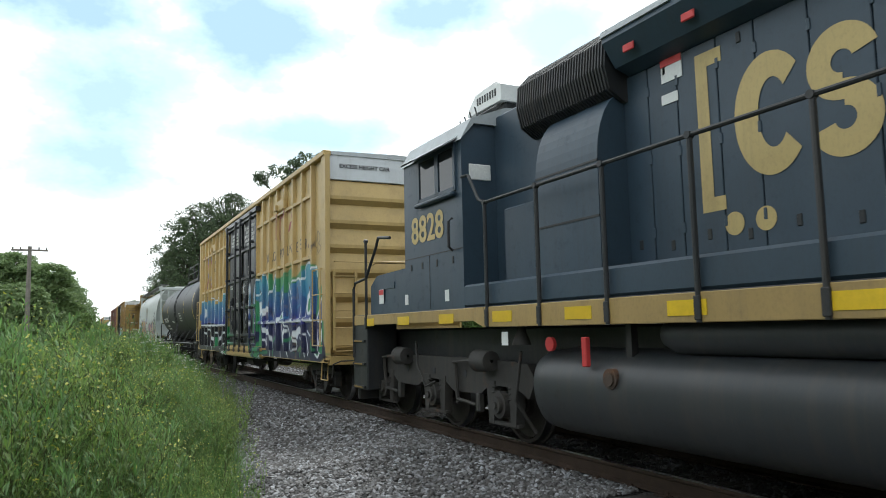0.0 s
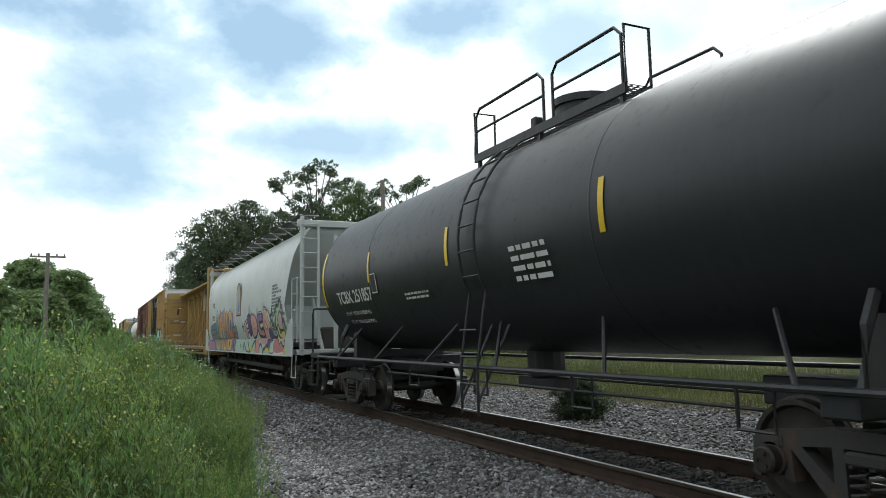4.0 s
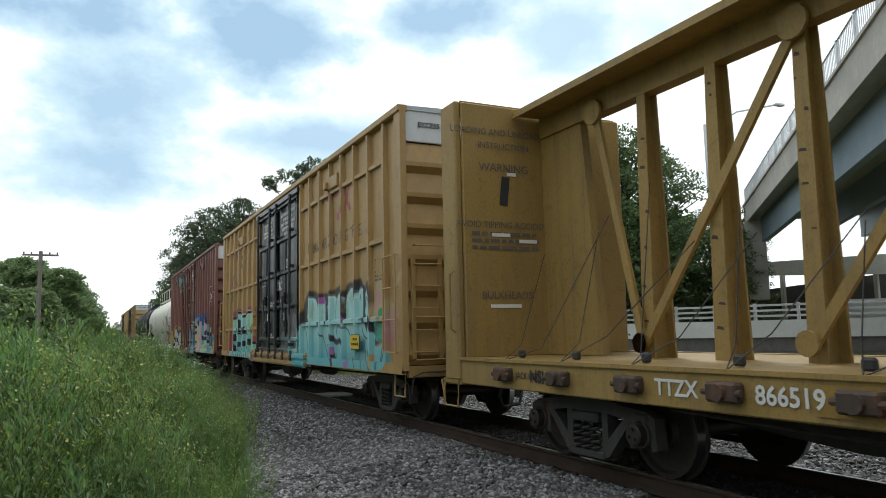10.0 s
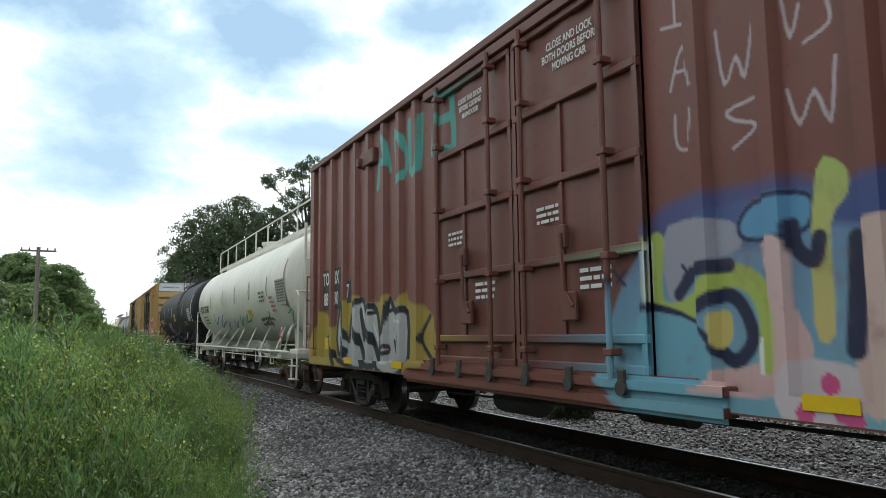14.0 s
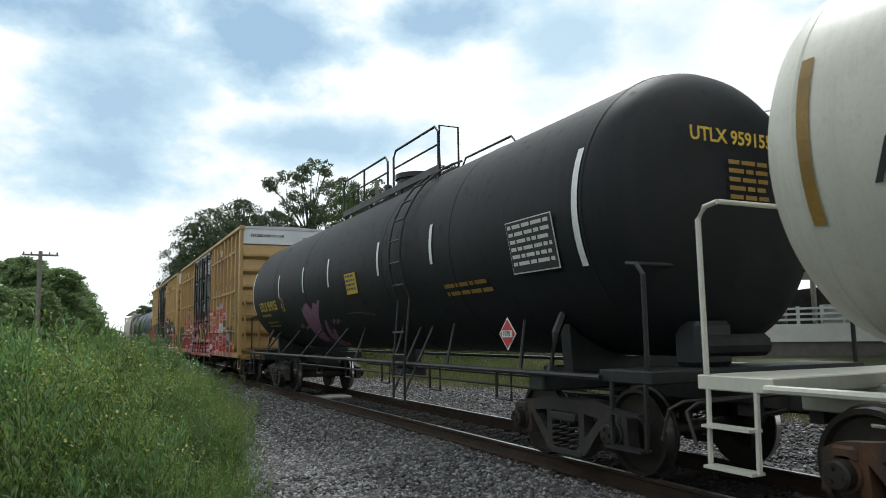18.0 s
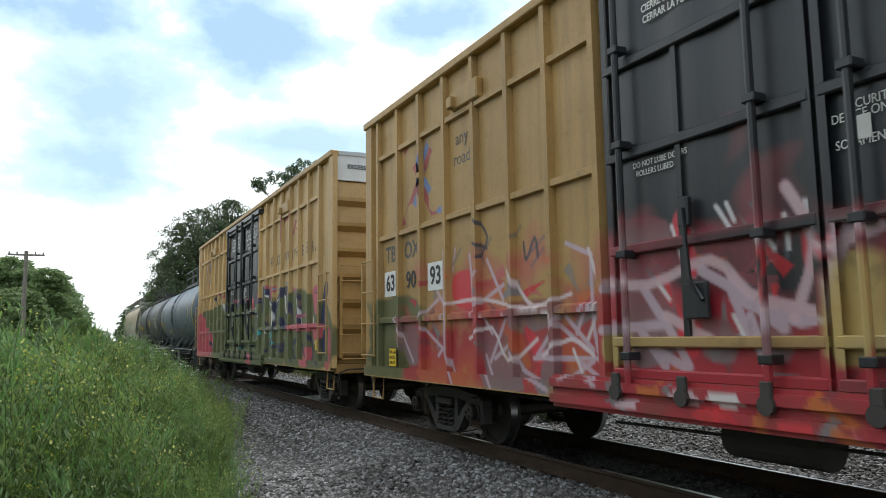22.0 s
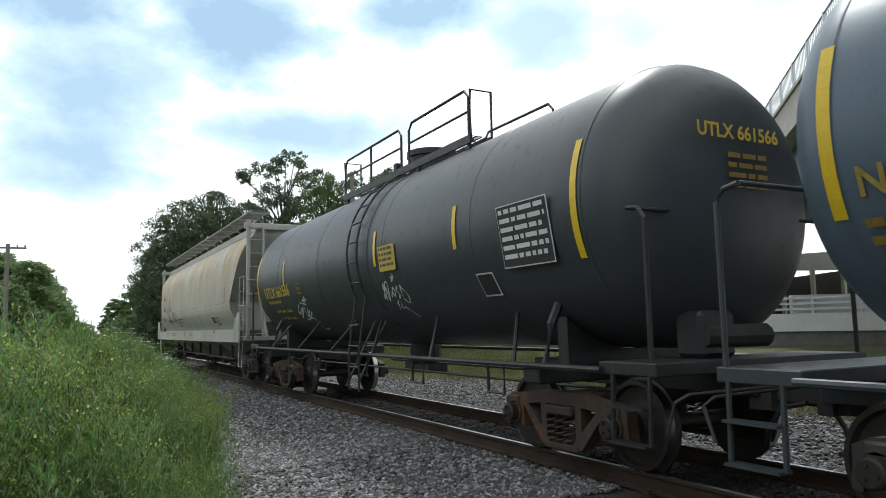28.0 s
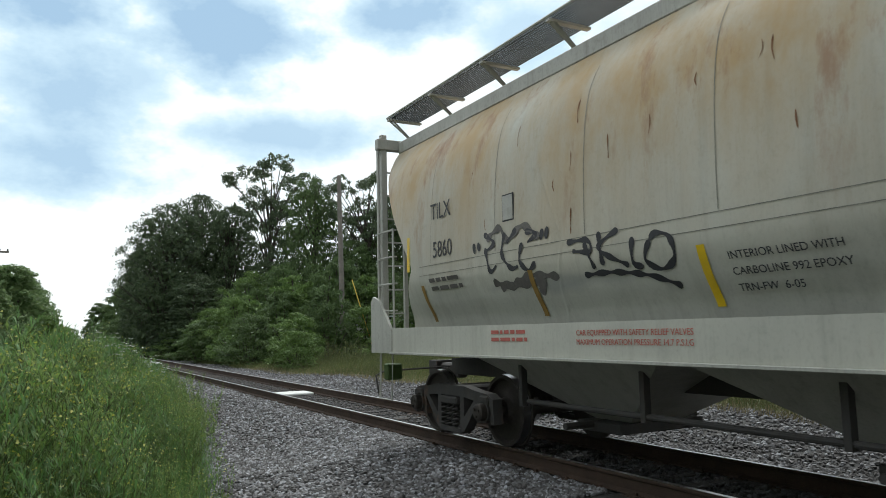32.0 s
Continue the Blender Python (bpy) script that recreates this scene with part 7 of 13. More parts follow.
def build_track():
    tr = thing("track", "standard gauge railway track of steel rails on dark wooden ties", "railway track", kind="structure")
    rust = plain("rail_web_rust", (0.060, 0.036, 0.024), 0.85, 0.2, 0.35, 5.0, 0.3, 60)
    head = plain("rail_head", (0.75, 0.76, 0.78), 0.28, 1.0, 0.08, 8)
    wood = plain("creosote_tie", (0.045, 0.036, 0.030), 0.9, 0, 0.4, 6, 0.6, 30)
    prof = [(-0.07, -0.185), (0.07, -0.185), (0.07, -0.172), (0.012, -0.15), (0.010, -0.05), (0.036, -0.035), (0.037, -0.012), (0.030, -0.002), (-0.030, -0.002), (-0.037, -0.012), (-0.036, -0.035), (-0.010, -0.05), (-0.012, -0.15), (-0.07, -0.172)]
    for s in (-1, 1):
        x = TRACK_X + s * 0.753
        b = B()
        for i in range(32):
            y0 = -60 + i * 12.0
            b.prism([(x + p, q) for p, q in prof], y0, y0 + 11.992, "y")
        rail = part("rail", b, rust, tr, "rusty steel rail with a polished head")
        part("rail_tread", B().box(x - 0.028, x + 0.028, -60, 324, -0.0015, 0.0, 0), head, rail)
    tie = B().box(-1.3, 1.3, -0.115, 0.115, -0.36, -0.186, 0.012).mesh("tie", wood)
    pl = B()
    for s in (-1, 1):
        pl.box(s * 0.753 - 0.17, s * 0.753 + 0.17, -0.09, 0.09, -0.187, -0.176, 0.003)
        for q in (-0.1, 0.1):
            pl.box(s * 0.753 + q - 0.014, s * 0.753 + q + 0.014, -0.06, -0.03, -0.18, -0.15)
    plm = pl.mesh("tie_plate", rust)
    r = random.Random(3)
    for i in range(150):
        y = -6 + i * 0.53
        t = part("tie", tie, None, tr, at=Matrix.Translation((TRACK_X + r.uniform(-0.03, 0.03), y, r.uniform(-0.012, 0.0))) @ Matrix.Rotation(r.uniform(-0.012, 0.012), 4, "Z"))
        if y < 30:
            part("tie_plate", plm, None, t)
    pale = plain("pale_pad", (0.62, 0.62, 0.60), 0.7, 0, 0.15, 6)
    for y, w in ((19.95, 0.85), (49.0, 1.6)):
        part("track_pad", B().box(TRACK_X - 0.58, TRACK_X + 0.58, y - w / 2, y + w / 2, -0.19, -0.12, 0.02), pale, tr, "pale flat pad between the rails")


ground = build_ground()
build_track()
# ---- plants ----
def leaf_material(name, a, c, trans=0.25):
    m, nt, bs = nodes_of(name)
    k = Net(nt)
    g = k.node("NewGeometry")
    col = k.mix(g.outputs["Random Per Island"], a, c)
    col = k.mix(k.noise(0.35, 3, 0.5, 0.35, 0.7), col, tuple(v * 0.6 for v in a))
    k.link(col, bs.inputs["Base Color"])
    bs.inputs["Roughness"].default_value = 0.6
    tr, mx = k.node("BsdfTranslucent"), k.node("MixShader")
    k.link(col, tr.inputs["Color"])
    mx.inputs[0].default_value = trans
    out = nt.nodes["Material Output"]
    k.link(bs.outputs[0], mx.inputs[1])
    k.link(tr.outputs[0], mx.inputs[2])
    k.link(mx.outputs[0], out.inputs["Surface"])
    return m


LEAF = {
    "dark": leaf_material("leaf_dark", (0.044, 0.074, 0.034), (0.10, 0.145, 0.058)),
    "mid": leaf_material("leaf_mid", (0.058, 0.108, 0.032), (0.135, 0.205, 0.060)),
    "light": leaf_material("leaf_light", (0.085, 0.16, 0.035), (0.19, 0.29, 0.07)),
    "grass": leaf_material("weed_green", (0.09, 0.20, 0.05), (0.195, 0.345, 0.115), 0.5),
    "pale": leaf_material("weed_pale", (0.118, 0.215, 0.048), (0.26, 0.36, 0.105), 0.5),
    # paler greens with the haze of distance put into the leaf colour
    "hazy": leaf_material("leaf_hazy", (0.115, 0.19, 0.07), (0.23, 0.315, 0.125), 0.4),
    "bank": leaf_material("bank_grass", (0.10, 0.13, 0.04), (0.19, 0.20, 0.075), 0.35),
    "yellow": leaf_material("goldenrod", (0.34, 0.37, 0.05), (0.50, 0.50, 0.10), 0.4),
    "white": leaf_material("lace_flower", (0.55, 0.56, 0.50), (0.75, 0.76, 0.70), 0.2),
    "dry": leaf_material("dry_grass", (0.20, 0.17, 0.08), (0.33, 0.27, 0.14), 0.2),
}
BARK = plain("bark", (0.060, 0.050, 0.040), 0.95, 0, 0.4, 4, 0.8, 14)


STEM = plain("weed_stem", (0.075, 0.085, 0.03), 0.8, 0, 0.3, 4)


def lie(x, y):
    """height() for whole arrays."""
    d = x - TRACK_X
    a = np.abs(d)
    z = np.where(a < 1.55, -0.21, np.where(a < 2.7, -0.21 - (a - 1.55) * 0.16, -0.395))
    z = z + np.where(d < -2.7, 0.02 * np.sin(y * 0.3) + np.minimum(0.05, (-2.7 - d) * 0.01), 0)
    return z + np.where((d > 4.0) & (y > 0), np.minimum(1.2, (d - 4.0) * 0.035), 0)


def leaf_quads(p, d, size, rnd, wide=0.5, droop=0.0):
    """Small folded leaves at points p, facing roughly along d."""
    k = len(p)
    a = rnd.normal(size=(k, 3))
    a[:, 2] -= droop
    a /= np.linalg.norm(a, axis=1)[:, None]
    b = np.cross(a, d + rnd.normal(size=(k, 3)) * 0.5)
    b /= np.linalg.norm(b, axis=1)[:, None] + 1e-6
    s = (size * rnd.uniform(0.6, 1.35, k))[:, None]
    fold = np.cross(a, b) * s * 0.2
    return np.stack([p - a * s, p + b * s * wide + fold, p + a * s, p - b * s * wide + fold], 1).reshape(-1, 3)


def crown_mesh(name, seed, n_clumps, n_leaves, size, mat, shape, airy=False, core=1400, tallness_ratio=1.4, clump=1.0):
    """A crown one high and one wide: leafy clumps over a filled core."""
    rnd = np.random.RandomState(seed)
    q = rnd.uniform(0.46 if airy else 0.04, 1.0, n_clumps) ** 0.9
    env = shape(q)
    a = rnd.uniform(0, 6.283, n_clumps)
    lob = 1 + 0.16 * np.sin(a * 2 + seed) + 0.12 * np.sin(a * 3 + q * 7 + seed * 1.7)
    d = 0.44 * env * lob * np.sqrt(rnd.uniform(0.25 if not airy else 0.05, 1, n_clumps))
    c = np.stack([d * np.cos(a), d * np.sin(a), q * 0.95 * tallness_ratio], 1)
    r = rnd.uniform(0.055, 0.13, n_clumps) * (0.55 + 0.45 * env) * (0.8 if airy else 1) * clump
    pick = rnd.choice(n_clumps, n_leaves, p=r * r / (r * r).sum())
    dv = rnd.normal(size=(n_leaves, 3))
    dv /= np.linalg.norm(dv, axis=1)[:, None]
    dv[:, 2] = np.where(dv[:, 2] < -0.3, -dv[:, 2], dv[:, 2])
    rr = r[pick] * rnd.uniform(0.35, 1.12, n_leaves) ** 0.7
    p = c[pick] + dv * rr[:, None] * np.array((1, 1, 0.8))
    p[:, 2] = np.maximum(p[:, 2], 0.005)
    V = [leaf_quads(p, dv, size, rnd)]
    if core:
        qq = rnd.uniform(0.03, 0.86, core)
        aa = rnd.uniform(0, 6.283, core)
        dd = 0.36 * shape(qq) * np.sqrt(rnd.uniform(0, 1, core))
        V.append(leaf_quads(np.stack([dd * np.cos(aa), dd * np.sin(aa), qq * tallness_ratio], 1), rnd.normal(size=(core, 3)), size * 2.6, rnd))
    flat = np.array((1, 1, 1 / tallness_ratio))
    me = quick_mesh(name, np.concatenate(V) * flat, 4)
    me.materials.append(mat)
    return me, c * flat


def quick_mesh(name, V, k):
    """A mesh of separate k-sided faces from one vertex array."""
    n = len(V) // k
    me = bpy.data.meshes.new(name)
    me.vertices.add(len(V))
    me.vertices.foreach_set("co", np.ascontiguousarray(V, dtype=np.float32).ravel())
    me.loops.add(n * k)
    me.loops.foreach_set("vertex_index", np.arange(n * k, dtype=np.int32))
    me.polygons.add(n)
    me.polygons.foreach_set("loop_start", np.arange(0, n * k, k, dtype=np.int32))
    me.update(calc_edges=True)
    return me


FULL = lambda q: np.minimum(1, (1.02 - q) ** 0.5) * np.minimum(1, 0.72 + q)
HIGH = lambda q: np.sin(math.pi * np.clip((q - 0.38) / 0.68, 0.01, 0.96)) ** 0.45
BROAD = lambda q: np.sqrt(np.clip(1 - q ** 3.2, 0.02, 1)) * np.minimum(1, 0.78 + 0.5 * q)
SHRUB = lambda q: np.sqrt(np.clip(1 - q ** 2.2, 0.02, 1)) * 1.05
CROWNS = {}


def crown_of(kind, leaf, k):
    key = (kind, leaf, k)
    if key not in CROWNS:
        if kind == "tree":
            CROWNS[key] = crown_mesh("crown", 31 + 7 * k, 420, 24000, 0.0098, LEAF[leaf], BROAD, core=2600, clump=0.72)
        elif kind == "airy":
            CROWNS[key] = crown_mesh("crown", 90 + k, 120, 11500, 0.0125, LEAF[leaf], HIGH, True, 120, 1.8, clump=0.85)
        elif kind == "far":
            CROWNS[key] = crown_mesh("crown", 70 + k, 100, 9000, 0.017, LEAF[leaf], FULL, core=700, tallness_ratio=1.15)
        else:
            CROWNS[key] = crown_mesh("leaves", 50 + 3 * k, 80, 12000, 0.0125, LEAF[leaf], SHRUB, core=700, tallness_ratio=0.95)
    return CROWNS[key]


def tree(x, y, h, w, leaf, seed, label, kind="tree", depth=1.0):
    rnd = np.random.RandomState(seed)
    t = thing("tree", label, "tree", "trees along the line", Matrix.Translation((x, y, height(x, y))) @ Matrix.Rotation(rnd.uniform(0, 6.28), 4, "Z"))
    me, c = crown_of(kind, leaf, seed % 3)
    b = B()
    r0 = 0.016 * h
    pts = [(0.012 * h * math.sin(3 * q + seed), 0.01 * h * math.cos(2.6 * q), h * q) for q in lin(-0.03, 0.8, 8)]
    for i in range(7):
        b.tube([pts[i], pts[i + 1]], r0 * (1 - i / 8.5), 8, False)
    for i in range(0, len(c), 4 if kind == "airy" else 5):
        e = (c[i][0] * w, c[i][1] * w, c[i][2] * h)
        st = max(0.12, c[i][2] - 0.22)
        s = pts[min(7, int(st / 0.83 * 7) + 1)]
        m = tuple((s[j] + e[j]) / 2 + (0, 0, 0.02 * h)[j] for j in range(3))
        b.tube([s, m], r0 * 0.26, 5, False).tube([m, e], r0 * 0.13, 5, False)
    part("trunk", b, BARK, t, "brown-grey trunk with branching limbs")
    part("crown", me, None, t, at=Matrix.Diagonal((w, w, h, 1)))
    return t


def bush(x, y, h, w, leaf, seed, label, base=None):
    rnd = np.random.RandomState(seed)
    t = thing("bush", label, "bush", "bushes along the line", Matrix.Translation((x, y, height(x, y) if base is None else base)) @ Matrix.Rotation(rnd.uniform(0, 6.28), 4, "Z"))
    me, c = crown_of("bush", leaf, seed % 3)
    b = B()
    for i in range(0, len(c), 5):
        e = (c[i][0] * w, c[i][1] * w, c[i][2] * h)
        b.tube([(e[0] * 0.2, e[1] * 0.2, -0.05), (e[0] * 0.6, e[1] * 0.6, e[2] * 0.6), e], 0.006 * h, 4, False)
    part("stem", b, BARK, t)
    part("foliage", me, None, t, at=Matrix.Diagonal((w, w, h, 1)))
    return t


def blades_mesh(name, xy, h, wid, mat, rnd, lean=0.35, segs=3):
    """Upright grass blades, each a narrow bent strip."""
    n = len(xy)
    base = np.stack([xy[:, 0], xy[:, 1], lie(xy[:, 0], xy[:, 1]) - 0.02], 1)
    a = rnd.uniform(0, 6.283, n)
    side = np.stack([np.cos(a), np.sin(a), np.zeros(n)], 1)
    b = rnd.uniform(0, 6.283, n)
    ln = rnd.uniform(0.1, 1.0, n) * lean
    dirv = np.stack([np.cos(b), np.sin(b), np.zeros(n)], 1)
    w = wid * rnd.uniform(0.6, 1.4, n)
    rows = []
    for i in range(segs + 1):
        q = i / segs
        c = base + np.array((0, 0, 1)) * (h * q * (1 - 0.12 * q))[:, None] + dirv * (h * ln * q * q)[:, None]
        ww = (w * (1 - q) ** 0.7 + 0.0006)[:, None]
        rows.append((c - side * ww, c + side * ww))
    quads = [np.stack([rows[i][0], rows[i][1], rows[i + 1][1], rows[i + 1][0]], 1) for i in range(segs)]
    me = quick_mesh(name, np.stack(quads, 1).reshape(-1, 3), 4)
    me.materials.append(mat)
    return me


def herb(kind, seed):
    """One weed a metre high: stem, leaves and flower flecks as arrays of quads."""
    rnd = np.random.RandomState(seed)
    bend = rnd.uniform(-0.16, 0.16, 2)
    pt = lambda q: np.stack([bend[0] * q * q, bend[1] * q * q, q], -1)
    stem, leaf, flower = [], [], []

    def stick(p, e, r):
        u = np.array((e[1] - p[1], p[0] - e[0], 0.0)) + np.array((1e-4, 0, 0))
        u = u / np.linalg.norm(u) * r
        for w in (u, np.array((-u[1], u[0], 0)) if abs(e[2] - p[2]) > 0.1 else np.array((0, 0, r))):
            stem.append(np.array([p - w, p + w, e + w * 0.6, e - w * 0.6]))
    for i in range(4):
        stick(pt(i / 4), pt((i + 1) / 4), 0.0022 * (1 - i / 6))
    starts = [(pt(0.02), pt(1.0))]
    for i in range(9 if kind == "gold" else 4):
        q = rnd.uniform(0.3, 0.9)
        a = rnd.uniform(0, 6.283)
        L = rnd.uniform(0.12, 0.3)
        p = pt(q)
        e = p + np.array((math.cos(a) * L * 0.55, math.sin(a) * L * 0.55, L))
        e[2] = min(e[2], 1.05)
        stick(p, e, 0.0014)
        starts.append((p, e))
    for p, e in starts:
        ln = np.linalg.norm(e - p)
        for i in range(int((60 if kind == "tall" else 60) * max(0.3, ln))):
            q = rnd.rand()
            a = rnd.uniform(0, 6.283)
            L = {"tall": 0.052, "gold": 0.028, "lace": 0.04}[kind] * rnd.uniform(0.6, 1.35) * (1.2 - 0.5 * q)
            w = L * (0.075 if kind == "tall" else 0.16)
            c, s = math.cos(a), math.sin(a)
            o = p + (e - p) * q
            up = rnd.uniform(0.5, 2.0)
            m = o + np.array((c * L * 0.5, s * L * 0.5, L * up * 0.6))
            leaf.append(np.array([o, m + np.array((-s * w, c * w, 0)), o + np.array((c * L, s * L, L * up * 0.75)), m + np.array((s * w, -c * w, 0))]))
        if kind != "tall" and ln < 0.6:
            for i in range(3 if kind == "gold" else 14):
                o = e + rnd.normal(size=3) * np.array((0.02, 0.02, 0.035 if kind == "gold" else 0.004))
                r = rnd.uniform(0.003, 0.008)
                flower.append(np.array([o + (-r, 0, 0), o + (0, -r, r), o + (r, 0, 0), o + (0, r, -r * 0.3)]))
    cat = lambda l: np.array(l) if l else np.zeros((0, 4, 3))
    return cat(stem), cat(leaf), cat(flower)


def weeds_mass(name, kinds, spots, seed, label, leaf, flower="yellow"):
    """Many weeds joined into one mass."""
    rnd = np.random.RandomState(seed)
    x, y, s = spots
    z = lie(x, y) - 0.02
    pick = rnd.randint(0, len(kinds), len(x))
    a = rnd.uniform(0, 6.283, len(x))
    V, MI = [], []
    for k, sets in enumerate(kinds):
        w = np.nonzero(pick == k)[0]
        c, q = np.cos(a[w])[:, None, None], np.sin(a[w])[:, None, None]
        for slot, v in enumerate(sets):
            if not len(v) or not len(w):
                continue
            S = s[w][:, None, None]
            X = x[w][:, None, None] + (v[None, :, :, 0] * c - v[None, :, :, 1] * q) * S
            Y = y[w][:, None, None] + (v[None, :, :, 0] * q + v[None, :, :, 1] * c) * S
            Z = z[w][:, None, None] + v[None, :, :, 2] * S
            V.append(np.stack([X, Y, Z], -1).reshape(-1, 3))
            MI.append(np.full(len(w) * len(v), slot, dtype=np.int32))
    me = quick_mesh(name, np.concatenate(V), 4)
    for m in (STEM, LEAF[leaf], LEAF[flower]):
        me.materials.append(m)
    me.polygons.foreach_set("material_index", np.concatenate(MI))
    ob = new(name, me)
    return tagged(ob, label, "weeds", kind="stuff")


def verges(y):
    return np.interp(y, [p[0] for p in VERGE], [p[1] for p in VERGE])


def tallness(x, y):
    """Height of the weeds: tall away from the stones, lower down the line."""
    k = 0.95 + 1.0 * np.clip((verges(y) - x) / 1.7, 0, 1)
    return k * np.clip(1.0 - (y - 11) * 0.012, 0.72, 1) * (0.88 + 0.1 * np.sin(x * 2.1 + y * 1.3) + 0.07 * np.sin(x * 5.3 - y * 3.1))


def build_verge():
    rnd = np.random.RandomState(21)

    def spots(n, y0, y1, depth, inset, s0, s1, power=1.0, sk=1.3):
        y = y0 + (y1 - y0) * rnd.rand(n) ** power
        x = verges(y) - inset + 0.22 * np.sin(y * 2.3) + 0.15 * np.sin(y * 5.1 + 1) - depth * rnd.rand(n) ** sk
        return x, y, rnd.uniform(s0, s1, n) * tallness(x, y)
    tall = [herb("tall", k) for k in range(6)]
    gold = [herb("gold", 10 + k) for k in range(6)]
    lace = [herb("lace", 20 + k) for k in range(3)]
    weeds_mass("tall_weeds", tall, spots(3300, 4.0, 15, 6.0, 0.45, 0.55, 1.08, 0.9), 1, "dense tall green roadside weeds", "grass")
    weeds_mass("goldenrod", gold, spots(1000, 4.4, 15, 2.0, -0.02, 0.55, 1.12, 0.9, 1.0), 2, "yellow-green goldenrod with small yellow flowers", "pale")
    weeds_mass("tall_weeds", tall, spots(2000, 14, 46, 9.0, 0.2, 0.85, 1.12, 1.1), 3, "tall green weeds along the stone strip", "grass")
    weeds_mass("goldenrod", gold, spots(900, 13, 40, 2.0, -0.25, 0.7, 1.1), 5, "goldenrod growing at the edge of the stones", "pale")
    weeds_mass("white_lace_flowers", lace, spots(95, 14, 24, 1.3, 0.3, 1.12, 1.26), 4, "weeds with flat white flower heads", "grass", "white")
    weeds_mass("white_lace_flowers", lace, spots(10, 6.5, 8.5, 1.2, 0.5, 0.6, 0.75), 6, "low weeds with flat white flower heads", "grass", "white")

    def grass(name, label, n, y0, y1, power, xf, hf, wid, leaf, lean=0.35, segs=2):
        y = y0 + (y1 - y0) * rnd.rand(n) ** power
        x = xf(y, n)
        me = blades_mesh(name, np.stack([x, y], 1), hf(x, y, n), wid, LEAF[leaf], rnd, lean, segs)
        tagged(new(name, me), label, "grass", kind="stuff")
    grass("verge_grass", "long green grass among the weeds", 85000, 4, 46, 1.5, lambda y, n: verges(y) - 0.02 - 6.0 * rnd.rand(n) ** 1.4,
          lambda x, y, n: tallness(x, y) * 0.95 * rnd.uniform(0.3, 1.0, n), 0.0024, "grass")
    grass("edge_grass", "short grass straggling into the stones", 9000, 6, 42, 1.3, lambda y, n: verges(y) + rnd.normal(0, 0.16, n),
          lambda x, y, n: rnd.uniform(0.06, 0.42, n), 0.003, "grass", 0.8)
    grass("far_grass", "rough green grass on the bank beyond the track", 70000, 4, 70, 1.0, lambda y, n: far_edge(y) + rnd.normal(0, 0.2, n) + 7.5 * rnd.rand(n) ** 1.5,
          lambda x, y, n: rnd.uniform(0.12, 0.4, n) * (1 + 1.1 * np.clip((x - far_edge(y) - 0.8) / 3, 0, 1)), 0.006, "bank", 0.6)
    grass("dry_grass", "dry straw-coloured grass beside the ballast", 16000, 4, 40, 1.4, lambda y, n: far_edge(y) - 0.7 + 4.5 * rnd.rand(n) ** 1.3,
          lambda x, y, n: rnd.uniform(0.08, 0.3, n), 0.007, "dry", 0.8)
    # tall weeds on the bank, thickest below the trees
    n = 1100
    y = 20 + 44 * rnd.rand(n)
    x = far_edge(y) + 0.4 + 6 * rnd.rand(n) ** 1.4
    weeds_mass("bank_weeds", tall + gold, (x, y, rnd.uniform(0.5, 1.1, n) * np.clip((x - far_edge(y)) / 2, 0.5, 1.2)), 9, "tall green weeds on the bank beyond the track", "bank")


build_verge()
